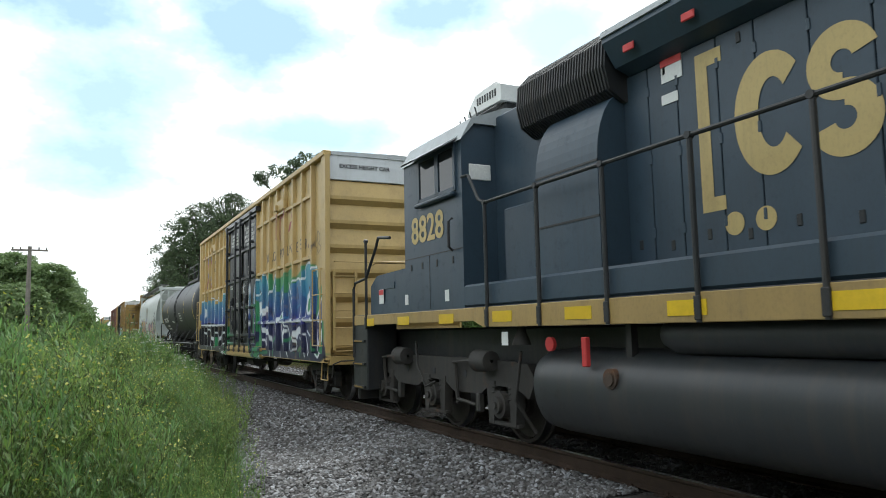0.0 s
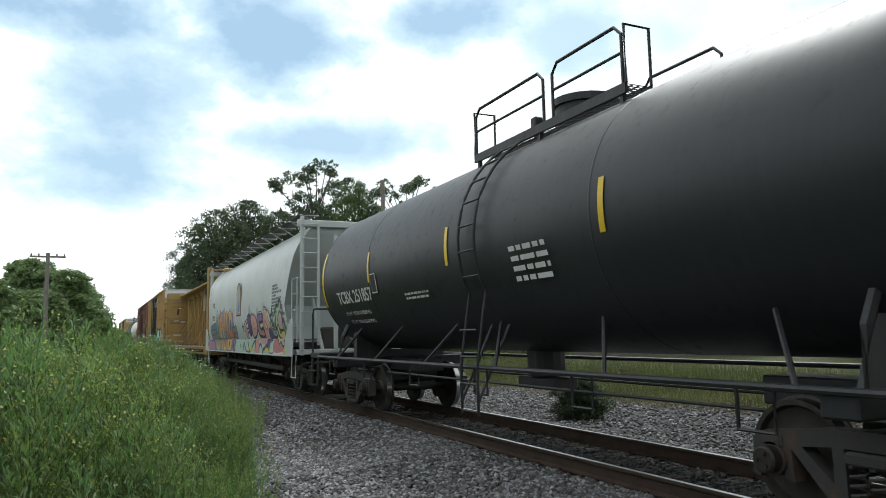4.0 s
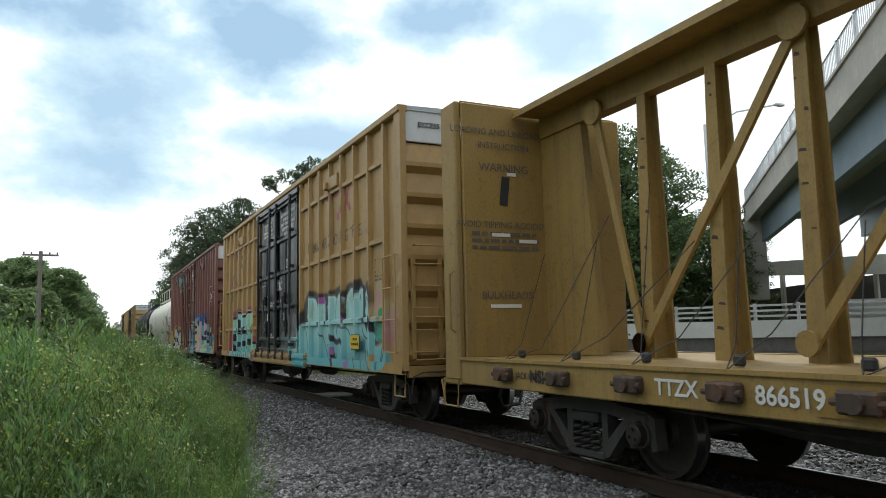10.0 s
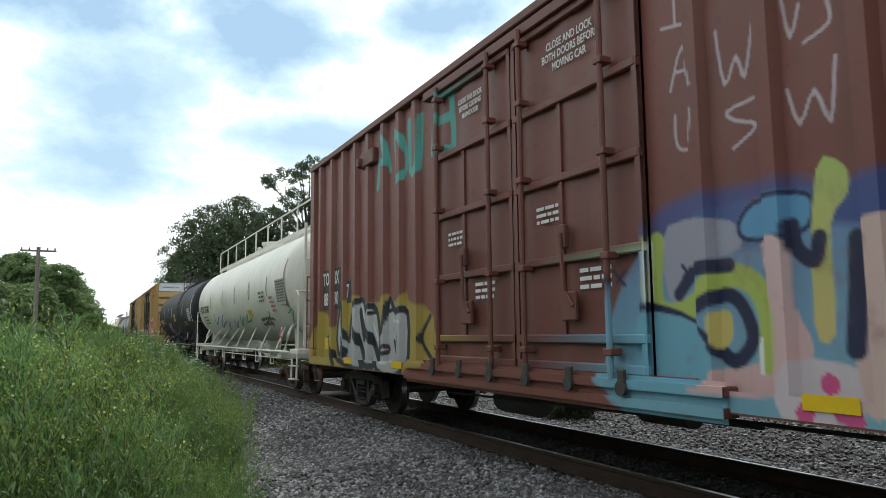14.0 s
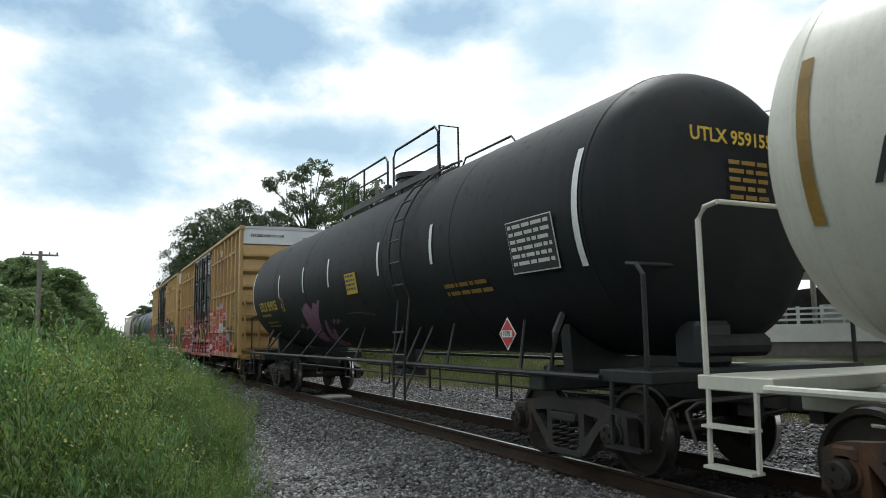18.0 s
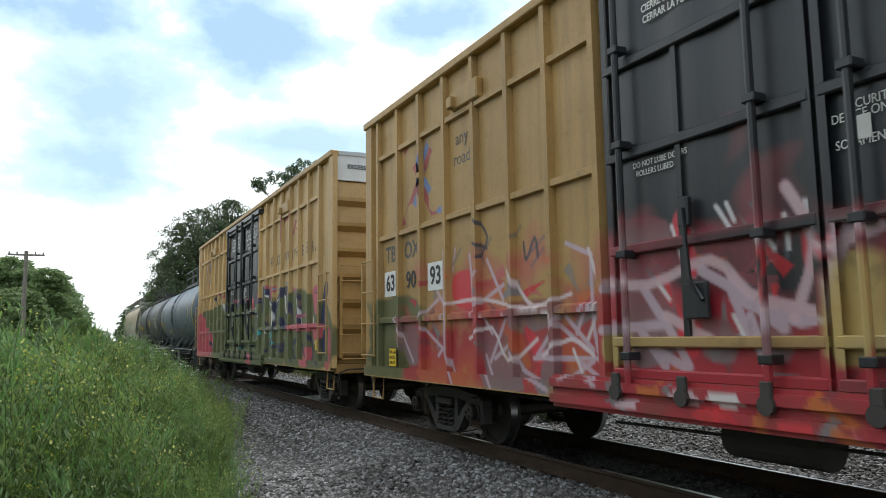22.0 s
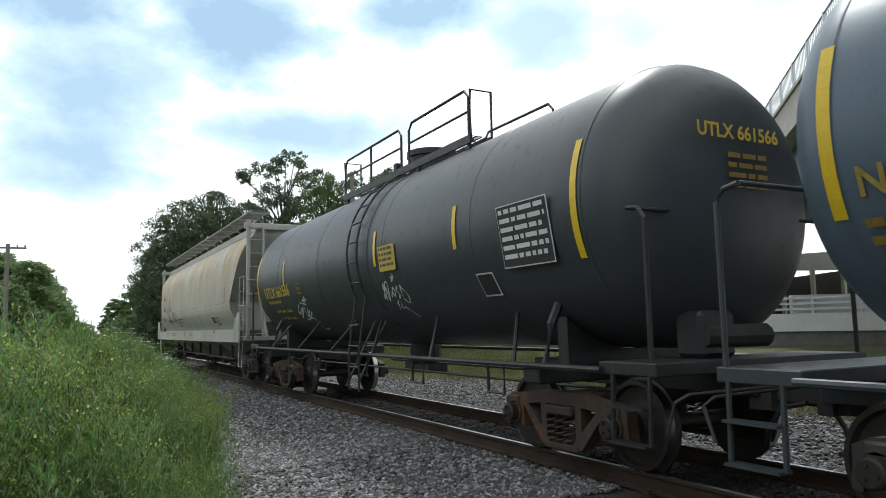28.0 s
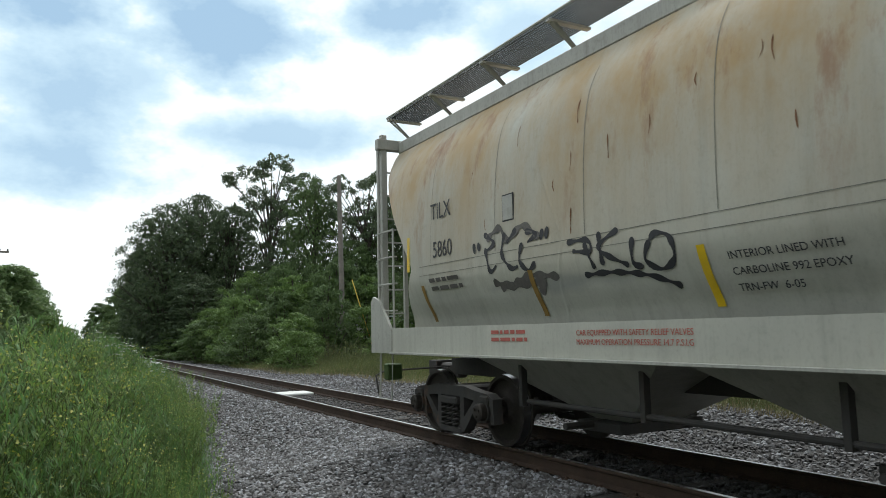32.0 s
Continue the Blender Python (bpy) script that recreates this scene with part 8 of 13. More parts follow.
# trees: dark clump ahead, the tall open tree, the thicket beyond the pole, far trees on both sides
TREES = [
    (9.0, 63, 12.0, 8.6, "dark", 1, "tree"), (12.2, 67, 13.6, 8.0, "dark", 2, "tree"), (8.0, 68, 9.6, 6.2, "dark", 3, "tree"), (10.5, 60, 7.0, 7.0, "dark", 30, "tree"),
    (16.7, 60, 15.6, 8.6, "dark", 4, "airy"), (14.2, 64, 12.2, 7.0, "dark", 5, "tree"), (18.6, 55, 13.2, 6.6, "mid", 6, "tree"), (16.2, 57, 8.5, 6.0, "dark", 31, "tree"),
    (21.8, 52, 13.0, 7.5, "dark", 7, "airy"), (24.5, 53, 11.5, 8.0, "mid", 8, "tree"), (20.4, 51, 8.0, 6.0, "mid", 9, "tree"), (22.3, 49, 7.0, 6.0, "mid", 32, "tree"),
    (10.5, 160, 9.0, 11.0, "mid", 10, "far"), (15.0, 130, 13.0, 13.0, "mid", 11, "far"), (9.8, 112, 9.0, 9.0, "mid", 33, "far"),
    (-2.4, 82, 9.2, 8.5, "mid", 12, "far"), (-5.5, 86, 10.8, 9.0, "mid", 13, "far"), (-10.5, 78, 9.5, 8.0, "mid", 14, "far"), (-1.0, 95, 8.8, 6.5, "mid", 15, "far"),
    (-3.5, 70, 6.2, 5.0, "light", 16, "far"), (-14.0, 92, 11.5, 9.0, "mid", 17, "far"), (-20, 85, 11, 9, "mid", 18, "far"),
    (-8.0, 72, 7.5, 7.0, "mid", 34, "far"), (-2.4, 92, 9.8, 8.5, "mid", 35, "far"), (-7.5, 95, 11.5, 9.5, "mid", 36, "far"), (-12.5, 84, 10.5, 9.0, "mid", 37, "far"), (-16.5, 80, 10.0, 8.5, "mid", 38, "far"), (-5.0, 108, 10.8, 8.0, "mid", 39, "far"), (-5.0, 76, 7.0, 6.5, "light", 40, "far"), (-11.0, 68, 6.0, 6.0, "mid", 41, "far"), (-24, 95, 12, 11, "mid", 42, "far"), (12.5, 120, 11.0, 10.0, "mid", 43, "far"),
    (27.9, 33.0, 13.5, 10.5, "mid", 19, "tree"), (34.3, 32.1, 8.8, 6.5, "mid", 44, "tree"), (21.0, 38.8, 6.5, 7.0, "mid", 45, "tree"), (31.5, 34.0, 8.0, 6.0, "mid", 46, "tree"), (25.0, 39.0, 7.5, 7.0, "mid", 47, "tree"), (30.5, 37, 10.0, 8.0, "mid", 20, "tree"), (24.0, 44, 8.5, 6.0, "mid", 21, "tree"), (33.0, 46, 11.0, 8.0, "mid", 22, "tree"),
    (40.0, 42, 10.5, 8.0, "mid", 23, "far"), (32.0, 60, 12.0, 9.0, "mid", 24, "far"),
]
for x, y, h, w, leaf, seed, kind in TREES:
    lab = {"dark": "dark green broadleaf tree with a dense crown", "mid": "green broadleaf tree in full summer leaf", "light": "light green leafy young tree"}[leaf]
    if kind == "airy":
        lab = "tall slender tree with an open airy crown"
    # trees left of the track take the leaf colour with painted-in haze
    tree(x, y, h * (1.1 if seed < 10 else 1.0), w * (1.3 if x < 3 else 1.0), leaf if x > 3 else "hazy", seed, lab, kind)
# unseen belt of trees added behind the camera to dim light on the cars
for i in range(9):
    tree(-14 - 2.5 * (i % 2), -34 + i * 9.5, 10.5 + 1.5 * math.sin(i * 2.1), 10, "mid", 60 + i, "unseen green broadleaf tree added to dim light on the cars", "far")
BUSHES = [(13.4, 54, 6.5, 6.0, "light", 41), (15.6, 53, 7.0, 5.5, "mid", 42), (11.6, 48, 4.6, 5.0, "light", 43), (14.6, 46.5, 5.6, 5.0, "light", 44), (17.0, 49.5, 6.6, 5.0, "mid", 45), (12.4, 58, 5.0, 6.0, "mid", 46), (19.4, 46.5, 5.5, 5.0, "light", 47), (10.6, 53, 3.8, 4.6, "light", 48), (17.6, 42.5, 3.4, 4.0, "light", 49),
          (10.9, 44, 3.2, 4.5, "mid", 1), (12.5, 40, 3.0, 4.0, "light", 2), (13.5, 46, 4.6, 4.5, "mid", 3), (15.2, 42, 4.8, 4.2, "mid", 4), (9.6, 52, 3.0, 4.5, "mid", 5), (11.4, 36, 2.0, 2.8, "light", 6),
          (16.5, 46, 6.0, 4.0, "mid", 7), (9.6, 60, 2.6, 4.5, "light", 8), (1.6, 62, 2.8, 3.6, "light", 9), (-1.2, 66, 3.4, 4.0, "mid", 10), (18.2, 39, 2.4, 4.2, "light", 11), (20.5, 36, 2.0, 4.0, "light", 12), (3.0, 52, 2.2, 3.0, "mid", 13),
          (12.6, 52, 5.5, 5.0, "mid", 14), (14.8, 50, 6.5, 5.0, "mid", 15), (18.5, 48, 7.0, 5.0, "mid", 16), (20.5, 45, 5.5, 5.0, "mid", 17), (8.6, 70, 4.0, 5.0, "mid", 18), (7.9, 85, 4.0, 5.5, "mid", 19), (22.5, 40, 4.0, 5.0, "mid", 20), (0.5, 74, 4.0, 5.0, "light", 21), (-4.5, 60, 3.0, 4.0, "light", 22)]
for x, y, h, w, leaf, seed in BUSHES:
    bush(x, y, h, w, leaf, seed, {"mid": "dense green bush beside the line", "light": "light green leafy bush beside the line"}[leaf])
CROWNS[("bush", "dark", 0)] = crown_mesh("foliage", 123, 120, 22000, 0.013, LEAF["dark"], SHRUB, core=3000, tallness_ratio=0.9)
bush(9.65, 13.4, 1.05, 1.3, "dark", 30, "small dark evergreen bush beside the ballast")
# ---- poles, bridge, road beyond the track ----
def utility_pole(x, y, h, arm, label, lean=0.0):
    p = thing("utility_pole", label, "utility pole", "utility poles", Matrix.Translation((x, y, height(x, y) - 0.1)) @ Matrix.Rotation(lean, 4, "Y"))
    wood = plain("weathered_pole", (0.19, 0.17, 0.15), 0.9, 0, 0.3, 3, 0.5, 30)
    part("shaft", B().lathe([(0, 0.19), (h * 0.5, 0.165), (h, 0.13), (h, 0.0)], "z", 12), wood, p, smooth=True)
    if arm:
        part("crossarm", B().box(-1.2, 1.2, -0.06, 0.06, h - 0.35, h - 0.22, 0.01), wood, p)
        for x2 in (-1.1, -0.6, 0.6, 1.1):
            part("insulator", B().disc(x2, 0, h - 0.22, 0.05, 0, 0.16, 10, "z"), M["ink_grey"], p)
    return p


utility_pole(-3.42, 62.0, 8.66, True, "far wooden utility pole with one crossarm")
POLE_R = utility_pole(16.9, 44.0, 11.9, False, "tall weathered wooden pole without arms", -0.02)
guy = B().tube([(17.2, 43.2, 4.8), (17.9, 41.5, 0.4)], 0.03, 6)
part("guy_guard", guy, M["ink_yellow"], POLE_R, at=POLE_R.matrix_basis.inverted())

CONC = plain("bridge_concrete", (0.40, 0.38, 0.34), 0.85, 0, 0.18, 0.8, 0.3, 12)
CONC_W = plain("painted_concrete", (0.58, 0.58, 0.55), 0.8, 0, 0.12, 0.8, 0.2, 10)
STEEL_B = plain("bridge_girder_blue", (0.20, 0.27, 0.31), 0.5, 0.1, 0.15, 1.0)


def overpass():
    br = thing("road_overpass", "concrete road overpass with steel girders and a mesh railing", "bridge")
    # deck line from far end to near end, in plan
    p0, p1 = Vector((36.5, 32.0, 0)), Vector((12.0, 5.0, 0))
    d = (p1 - p0).normalized()
    nrm = Vector((d.y, -d.x, 0))
    if nrm.x < 0:
        nrm = -nrm
    L = (p1 - p0).length + 30

    def P(a, o, z):
        q = p0 + d * a + nrm * o
        return (q.x, q.y, z)

    def slab(name, a0, a1, o0, o1, z0, z1, mat, label=""):
        b = B().add([P(a0, o0, z0), P(a1, o0, z0), P(a1, o1, z0), P(a0, o1, z0), P(a0, o0, z1), P(a1, o0, z1), P(a1, o1, z1), P(a0, o1, z1)],
                    [(0, 3, 2, 1), (4, 5, 6, 7), (0, 1, 5, 4), (1, 2, 6, 5), (2, 3, 7, 6), (3, 0, 4, 7)])
        return part(name, b, mat, br, label)
    slab("deck", 1.2, L, 0, 11, 7.75, 8.1, CONC)
    slab("parapet", 1.2, L, -0.25, 0.1, 7.6, 8.65, CONC)
    slab("parapet_cap", 1.2, L, -0.32, 0.15, 8.65, 8.75, CONC)
    slab("fascia_girder", 2.6, L, 0.5, 0.8, 6.35, 7.75, STEEL_B, "blue-grey steel girder")
    for o in (3.2, 5.9, 8.6):
        slab("girder", 1.5, L, o, o + 0.3, 6.45, 7.75, STEEL_B)
    # railing panels
    n = int(L / 2.0)
    for i in range(n):
        a = 1.2 + i * 2.0
        slab("rail_post", a, a + 0.09, -0.15, -0.05, 8.75, 9.75, M["galv"])
        b = B()
        for k in range(11):
            q = a + 0.1 + k * 0.18
            b.tube([P(q, -0.1, 8.8), P(q, -0.1, 9.7)], 0.012, 4, False)
        b.tube([P(a, -0.1, 9.72), P(a + 2, -0.1, 9.72)], 0.035, 5, False).tube([P(a, -0.1, 8.85), P(a + 2, -0.1, 8.85)], 0.025, 5, False)
        part("rail_panel", b, M["galv"], br)
    # abutment, wing wall, pier
    slab("end_block", 0.9, 2.6, -0.4, 0.7, 3.0, 7.6, CONC)
    # wall added below the deck, blocking light so the underside stays dark
    slab("back_wall", 1.5, L, 9.0, 9.4, 4.2, 7.75, CONC)
    for a in (30.5, 46.0):
        slab("pier_cap", a, a + 1.2, 0.0, 11, 5.4, 6.35, CONC)
        for q in (1.2, 5.4, 9.6):
            slab("pier_column", a + 0.1, a + 1.1, q, q + 0.9, -0.5, 5.4, CONC)
    return br


overpass()


def roadside():
    # low concrete bridge wall with a steel rail on it, along a road past the track
    w = thing("road_barrier", "low concrete wall with a galvanised steel rail on top", "barrier")
    a, c = Vector((17.5, 47.0, 0)), Vector((32.0, 17.0, 0))
    d = (c - a).normalized()
    L = (c - a).length
    n = Vector((d.y, -d.x, 0)) * (-1 if d.y * 1 < 0 else 1)

    def P(s, o, z):
        q = a + d * s + n * o
        return (q.x, q.y, z)

    def slab(name, s0, s1, o0, o1, z0, z1, mat):
        b = B().add([P(s0, o0, z0), P(s1, o0, z0), P(s1, o1, z0), P(s0, o1, z0), P(s0, o0, z1), P(s1, o0, z1), P(s1, o1, z1), P(s0, o1, z1)],
                    [(0, 3, 2, 1), (4, 5, 6, 7), (0, 1, 5, 4), (1, 2, 6, 5), (2, 3, 7, 6), (3, 0, 4, 7)])
        return part(name, b, mat, w)
    slab("wall", 0, L, 0, 0.4, 0.95, 1.75, CONC_W)
    slab("wall_foot", 0, L, 0.15, 0.5, -0.2, 0.95, M["ink_grey"])
    for i in range(int(L / 1.9)):
        slab("post", i * 1.9, i * 1.9 + 0.12, 0.1, 0.25, 1.75, 2.55, M["galv"])
    for z in (1.95, 2.2, 2.45):
        slab("rail", 0, L, 0.02, 0.09, z - 0.05, z + 0.05, M["galv"])
    # low building with a pale roof edge beyond
    h = thing("low_building", "low dark building with a pale sloped roof edge", "building")
    dk = plain("dark_wall_panel", (0.06, 0.055, 0.05), 0.8, 0, 0.3, 1.0)

    def quad(name, pts, mat, thick):
        b = B()
        f = [Vector(p) for p in pts]
        nn = (f[1] - f[0]).cross(f[2] - f[0]).normalized() * thick
        b.add([tuple(p) for p in f] + [tuple(p + nn) for p in f], [(0, 1, 2, 3), (7, 6, 5, 4), (0, 4, 5, 1), (1, 5, 6, 2), (2, 6, 7, 3), (3, 7, 4, 0)])
        part(name, b, mat, h)
    quad("roof_edge", [(31.5, 38.0, 2.6), (33.5, 35.0, 4.7), (33.5, 35.0, 5.2), (31.5, 38.0, 3.1)], CONC_W, 0.4)
    quad("roof_edge", [(33.5, 35.0, 4.7), (43.0, 27.5, 4.4), (43.0, 27.5, 5.6), (33.5, 35.0, 5.2)], CONC_W, 0.4)
    quad("wall", [(32.0, 38.2, -0.3), (43.5, 28.0, -0.3), (43.5, 28.0, 4.5), (32.0, 38.2, 2.8)], dk, 0.3)
    for i in range(9):
        q = i / 8
        x, y = 32.5 + 10.0 * q, 37.4 - 9.4 * q
        part("pillar", B().box(x - 0.12, x + 0.12, y - 0.12, y + 0.12, -0.3, 2.9 + 1.8 * min(1, q * 4), 0.02), CONC, h)
    # stepped pale abutment block under the overpass
    quad("pale_block", [(30.0, 22.5, -0.3), (37.0, 17.5, -0.3), (37.0, 17.5, 2.6), (30.0, 22.5, 2.6)], CONC_W, 0.5)
    l = thing("street_lamp", "slender street lamp with a curved arm", "street lamp", m=Matrix.Translation((33.0, 31.5, -0.4)))
    part("pole", B().tube([(0, 0, 0), (0, 0, 14.0)], 0.09, 8), M["galv"], l)
    part("arm", B().tube([(0, 0, 13.6), (1.4, -1.2, 14.6), (3.0, -2.6, 14.8)], 0.05, 6), M["galv"], l)
    part("lamp_head", B().box(2.9, 3.6, -2.8, -2.5, 14.75, 14.9, 0.03), M["galv"], l)


roadside()
# ---- the train ----
build_stones(ground)
engine(2.7, "dark blue and black diesel engine with yellow lettering and walkway rails")

# spray paint on the first boxcar
WHITE, GREEN, BLK = (0.72, 0.75, 0.78), (0.03, 0.24, 0.10), (0.012, 0.013, 0.02)
DEEP, SKYB, TEALB = (0.022, 0.03, 0.16), (0.045, 0.21, 0.38), (0.04, 0.26, 0.34)
g1 = Spray().fill([(-1.63, 2.03), (-2.42, 2.05), (-2.59, 2.56), (-3.7, 3.04), (-3.94, 2.82), (-5.28, 2.93), (-5.94, 3.08), (-6.01, 2.75), (-6.99, 3), (-7.86, 2.85), (-7.89, 2.39), (-8.22, 2.42), (-8.29, 1.73), (-8.5, 1.69), (-8.48, 1.12), (-8.15, 0.98), (-2.23, 0.64)], GREEN, None, 0.97, None, 0.04, 0.05)
g1.fill([(-1.7, 2.19), (-1.78, 2.89), (-2.45, 2.98), (-2.65, 2.81), (-3.03, 3.07), (-3.42, 2.54), (-3.73, 2.48), (-4.07, 2.97), (-4.33, 2.89), (-4.45, 2.5), (-4.85, 2.63), (-5.21, 2.78), (-5.29, 2.42), (-5.65, 2.64), (-5.94, 2.72), (-6.14, 2.58), (-6.59, 2.72), (-6.76, 2.59), (-6.96, 2.99), (-7.28, 2.99), (-7.43, 2.79), (-7.79, 2.86), (-7.84, 2.4), (-7.71, 1.88), (-7.97, 1.8), (-8.13, 2.18), (-8.26, 1.73), (-8.44, 1.36), (-8.14, 0.8), (-2.38, 0.63)], (0.012, 0.014, 0.03), DEEP)
g1.fill([(-1.69, 1.92), (-1.78, 2.89), (-2.45, 2.98), (-2.65, 2.81), (-3.03, 3.07), (-3.42, 2.54), (-3.73, 2.48), (-4.07, 2.97), (-4.33, 2.89), (-4.45, 2.5), (-4.85, 2.63), (-5.21, 2.78), (-5.29, 2.42), (-5.65, 2.64), (-5.94, 2.72), (-6.14, 2.58), (-6.59, 2.72), (-6.76, 2.59), (-6.96, 2.99), (-7.28, 2.99), (-7.43, 2.79), (-7.79, 2.86), (-7.84, 2.4), (-7.71, 1.88), (-7.2, 1.74), (-6.77, 1.64), (-5.6, 1.67), (-3.9, 1.71)], (0.03, 0.035, 0.24), TEALB)
g1.fill([(-6.88, 2.29), (-6.96, 2.97), (-7.28, 2.98), (-7.47, 2.77), (-7.58, 2.43), (-7.23, 2.19)], SKYB, (0.06, 0.30, 0.40)).fill([(-6, 2.56), (-6.43, 2.67), (-6.57, 2.31), (-6.19, 2.11), (-5.99, 2.21)], (0.05, 0.10, 0.30), SKYB).fill([(-1.9, 2.4), (-1.97, 2.82), (-2.59, 2.86), (-2.64, 2.45)], (0.04, 0.2, 0.35), (0.06, 0.30, 0.38))
WLN = (0.74, 0.77, 0.80)
g1.fill([(-1.82, 1.89), (-1.89, 2.24), (-2.58, 2.33), (-2.72, 2.14), (-2.27, 1.9)], WLN).fill([(-2.71, 1.74), (-2.92, 2.08), (-3.2, 2.19), (-3.61, 2), (-3.45, 1.67), (-3.26, 1.42), (-2.96, 1.49)], WLN).fill([(-2.85, 1.69), (-3.08, 2.02), (-3.41, 1.96), (-3.29, 1.58)], DEEP).fill([(-7.02, 1.92), (-7.07, 2.27), (-7.31, 2.35), (-7.54, 2.38), (-7.35, 1.93), (-7.18, 1.85)], WLN).fill([(-7.11, 1.98), (-7.17, 2.19), (-7.37, 2.21), (-7.33, 2.04), (-7.19, 1.92)], GREEN).fill([(-4.8, 1.43), (-5.05, 1.58), (-5.37, 1.53), (-5.1, 1.31), (-4.95, 1.1)], WLN).fill([(-6.04, 1.43), (-6.16, 1.54), (-6.46, 1.61), (-6.63, 1.43), (-6.37, 1.44), (-6.2, 1.31)], WLN)
g1.fill([(-4.49, 1.83), (-4.93, 2.01), (-4.86, 1.82), (-4.55, 1.71)], WLN).fill([(-4.6, 1.82), (-4.78, 1.93), (-4.73, 1.82)], GREEN).fill([(-7.88, 1.23), (-8.01, 1.45), (-8.24, 1.61), (-8.27, 1.42), (-8.05, 1.17)], WLN).fill([(-7.82, 1.71), (-8.11, 2.12), (-8.22, 1.7)], (0.03, 0.09, 0.28)).fill([(-7.87, 1.04), (-8.05, 1.23), (-8.28, 1.36), (-8.29, 1.12), (-8.09, 0.96)], GREEN)
g1.line([[(-1.73, 2.03), (-1.78, 2.86), (-2.29, 2.96)], [(-1.97, 2.5), (-2.59, 2.58)], [(-2.74, 2.95), (-3, 3.05), (-3.27, 2.79), (-3.4, 2.54), (-3.68, 2.49), (-4.02, 2.81), (-4.09, 2.95), (-4.35, 2.88), (-4.25, 2.74), (-4.43, 2.5), (-4.46, 2.66)], [(-3.91, 1.85), (-4.06, 2.16), (-4.13, 2.52), (-4.26, 2.24), (-4.19, 1.84)], [(-4.72, 2.04), (-4.84, 2.38), (-5.1, 2.69), (-5.21, 2.77), (-5.1, 2.52), (-5.24, 2.22)], [(-5.45, 2.41), (-5.59, 2.15), (-5.79, 1.82), (-5.87, 1.66)], [(-5.46, 2.66), (-5.67, 2.39)], [(-5.88, 1.78), (-5.93, 2.13), (-6.04, 2.28)], [(-6.01, 2.66), (-6.32, 2.72), (-6.51, 2.62), (-6.55, 2.24), (-6.43, 1.8)], [(-6.67, 2.75), (-6.82, 2.66), (-6.95, 2.71)]], 0.032, WLN, 1.0, 0.014)
g1.line([[(-6.57, 2.2), (-6.6, 1.94), (-6.5, 1.76)], [(-6.89, 1.75), (-7.01, 2.06), (-7.12, 2.26), (-7.27, 2.38)], [(-7.51, 2.37), (-7.55, 2.02), (-7.51, 1.79), (-7.2, 1.74), (-6.92, 1.74)], [(-6.95, 2.71), (-6.93, 2.93), (-7.14, 3.01), (-7.34, 2.96), (-7.4, 2.79), (-7.49, 2.64)], [(-7.56, 2.84), (-7.79, 2.86), (-7.83, 2.66)], [(-7.79, 1.75), (-7.98, 1.93), (-8.13, 2.18), (-8.21, 1.92), (-8.28, 1.67)], [(-7.79, 1.72), (-8.28, 1.68)], [(-2.26, 1.75), (-2.49, 1.34), (-2.69, 1.09), (-2.39, 0.73)], [(-2.98, 1.29), (-3.17, 1.15), (-3.12, 1.34)]], 0.032, WLN, 1.0, 0.014)
g1.line([[(-3.7, 1.48), (-3.83, 1.16), (-3.92, 0.85)], [(-4.05, 1.71), (-4.18, 1.43), (-4.26, 1.12)], [(-4.7, 1.69), (-4.9, 1.35), (-5.03, 0.93), (-5.02, 0.78)], [(-5.22, 1.68), (-5.45, 1.55), (-5.59, 1.35), (-5.54, 1.11), (-5.71, 0.92)], [(-5.96, 1.7), (-5.98, 1.43), (-6.19, 1.16), (-6.03, 1.05)], [(-6.44, 1.35), (-6.67, 1.25), (-6.75, 1.35)], [(-6.9, 1.43), (-7.06, 1.18), (-7.16, 0.95)], [(-7.32, 1.42), (-7.38, 1.26), (-7.43, 0.99)], [(-7.05, 1.5), (-7.32, 1.39), (-7.53, 1.56)], [(-7.84, 1.52), (-7.81, 1.1)], [(-7.92, 1.04), (-8.15, 0.96), (-8.32, 1.12)]], 0.032, WLN, 1.0, 0.014)
g1.line([[(-1.69, 1.76), (-3.9, 1.73), (-4.37, 1.7)], [(-4.81, 1.71), (-5.96, 1.72), (-6.77, 1.71)], [(-6.92, 1.7), (-7.66, 1.72)], [(-2.68, 0.74), (-3.05, 0.86), (-3.42, 0.76)], [(-4.22, 0.77), (-4.45, 0.87), (-4.77, 0.77)]], 0.028, WLN, 1.0, 0.014).line([[(-2.29, 2.68), (-2.64, 2.45)], [(-3.67, 2.28), (-3.81, 1.9)], [(-4.58, 2.4), (-4.72, 2.12)], [(-5.54, 2.32), (-5.47, 2)], [(-6.26, 2.49), (-6.33, 2.26)], [(-7.3, 2.25), (-7.25, 2.46)]], 0.05, (0.012, 0.014, 0.05), 0.8, 0.04)
g1.line([[(-3.89, 1.25), (-4.18, 1.35), (-4.25, 0.9)], [(-2.94, 0.95), (-3.63, 0.97)], [(-5.2, 1.27), (-5.77, 1.35)], [(-6.27, 1.05), (-6.74, 1.18), (-6.8, 0.96)], [(-7.51, 1.36), (-7.63, 1.1)]], 0.05, GREEN, 0.9, 0.02).line([[(-1.87, 1.23), (-2.05, 0.82)], [(-4.92, 1.81), (-5.42, 1.84)], [(-6.18, 2.04), (-6.42, 2.1)]], 0.04, SKYB, 0.9, 0.03)
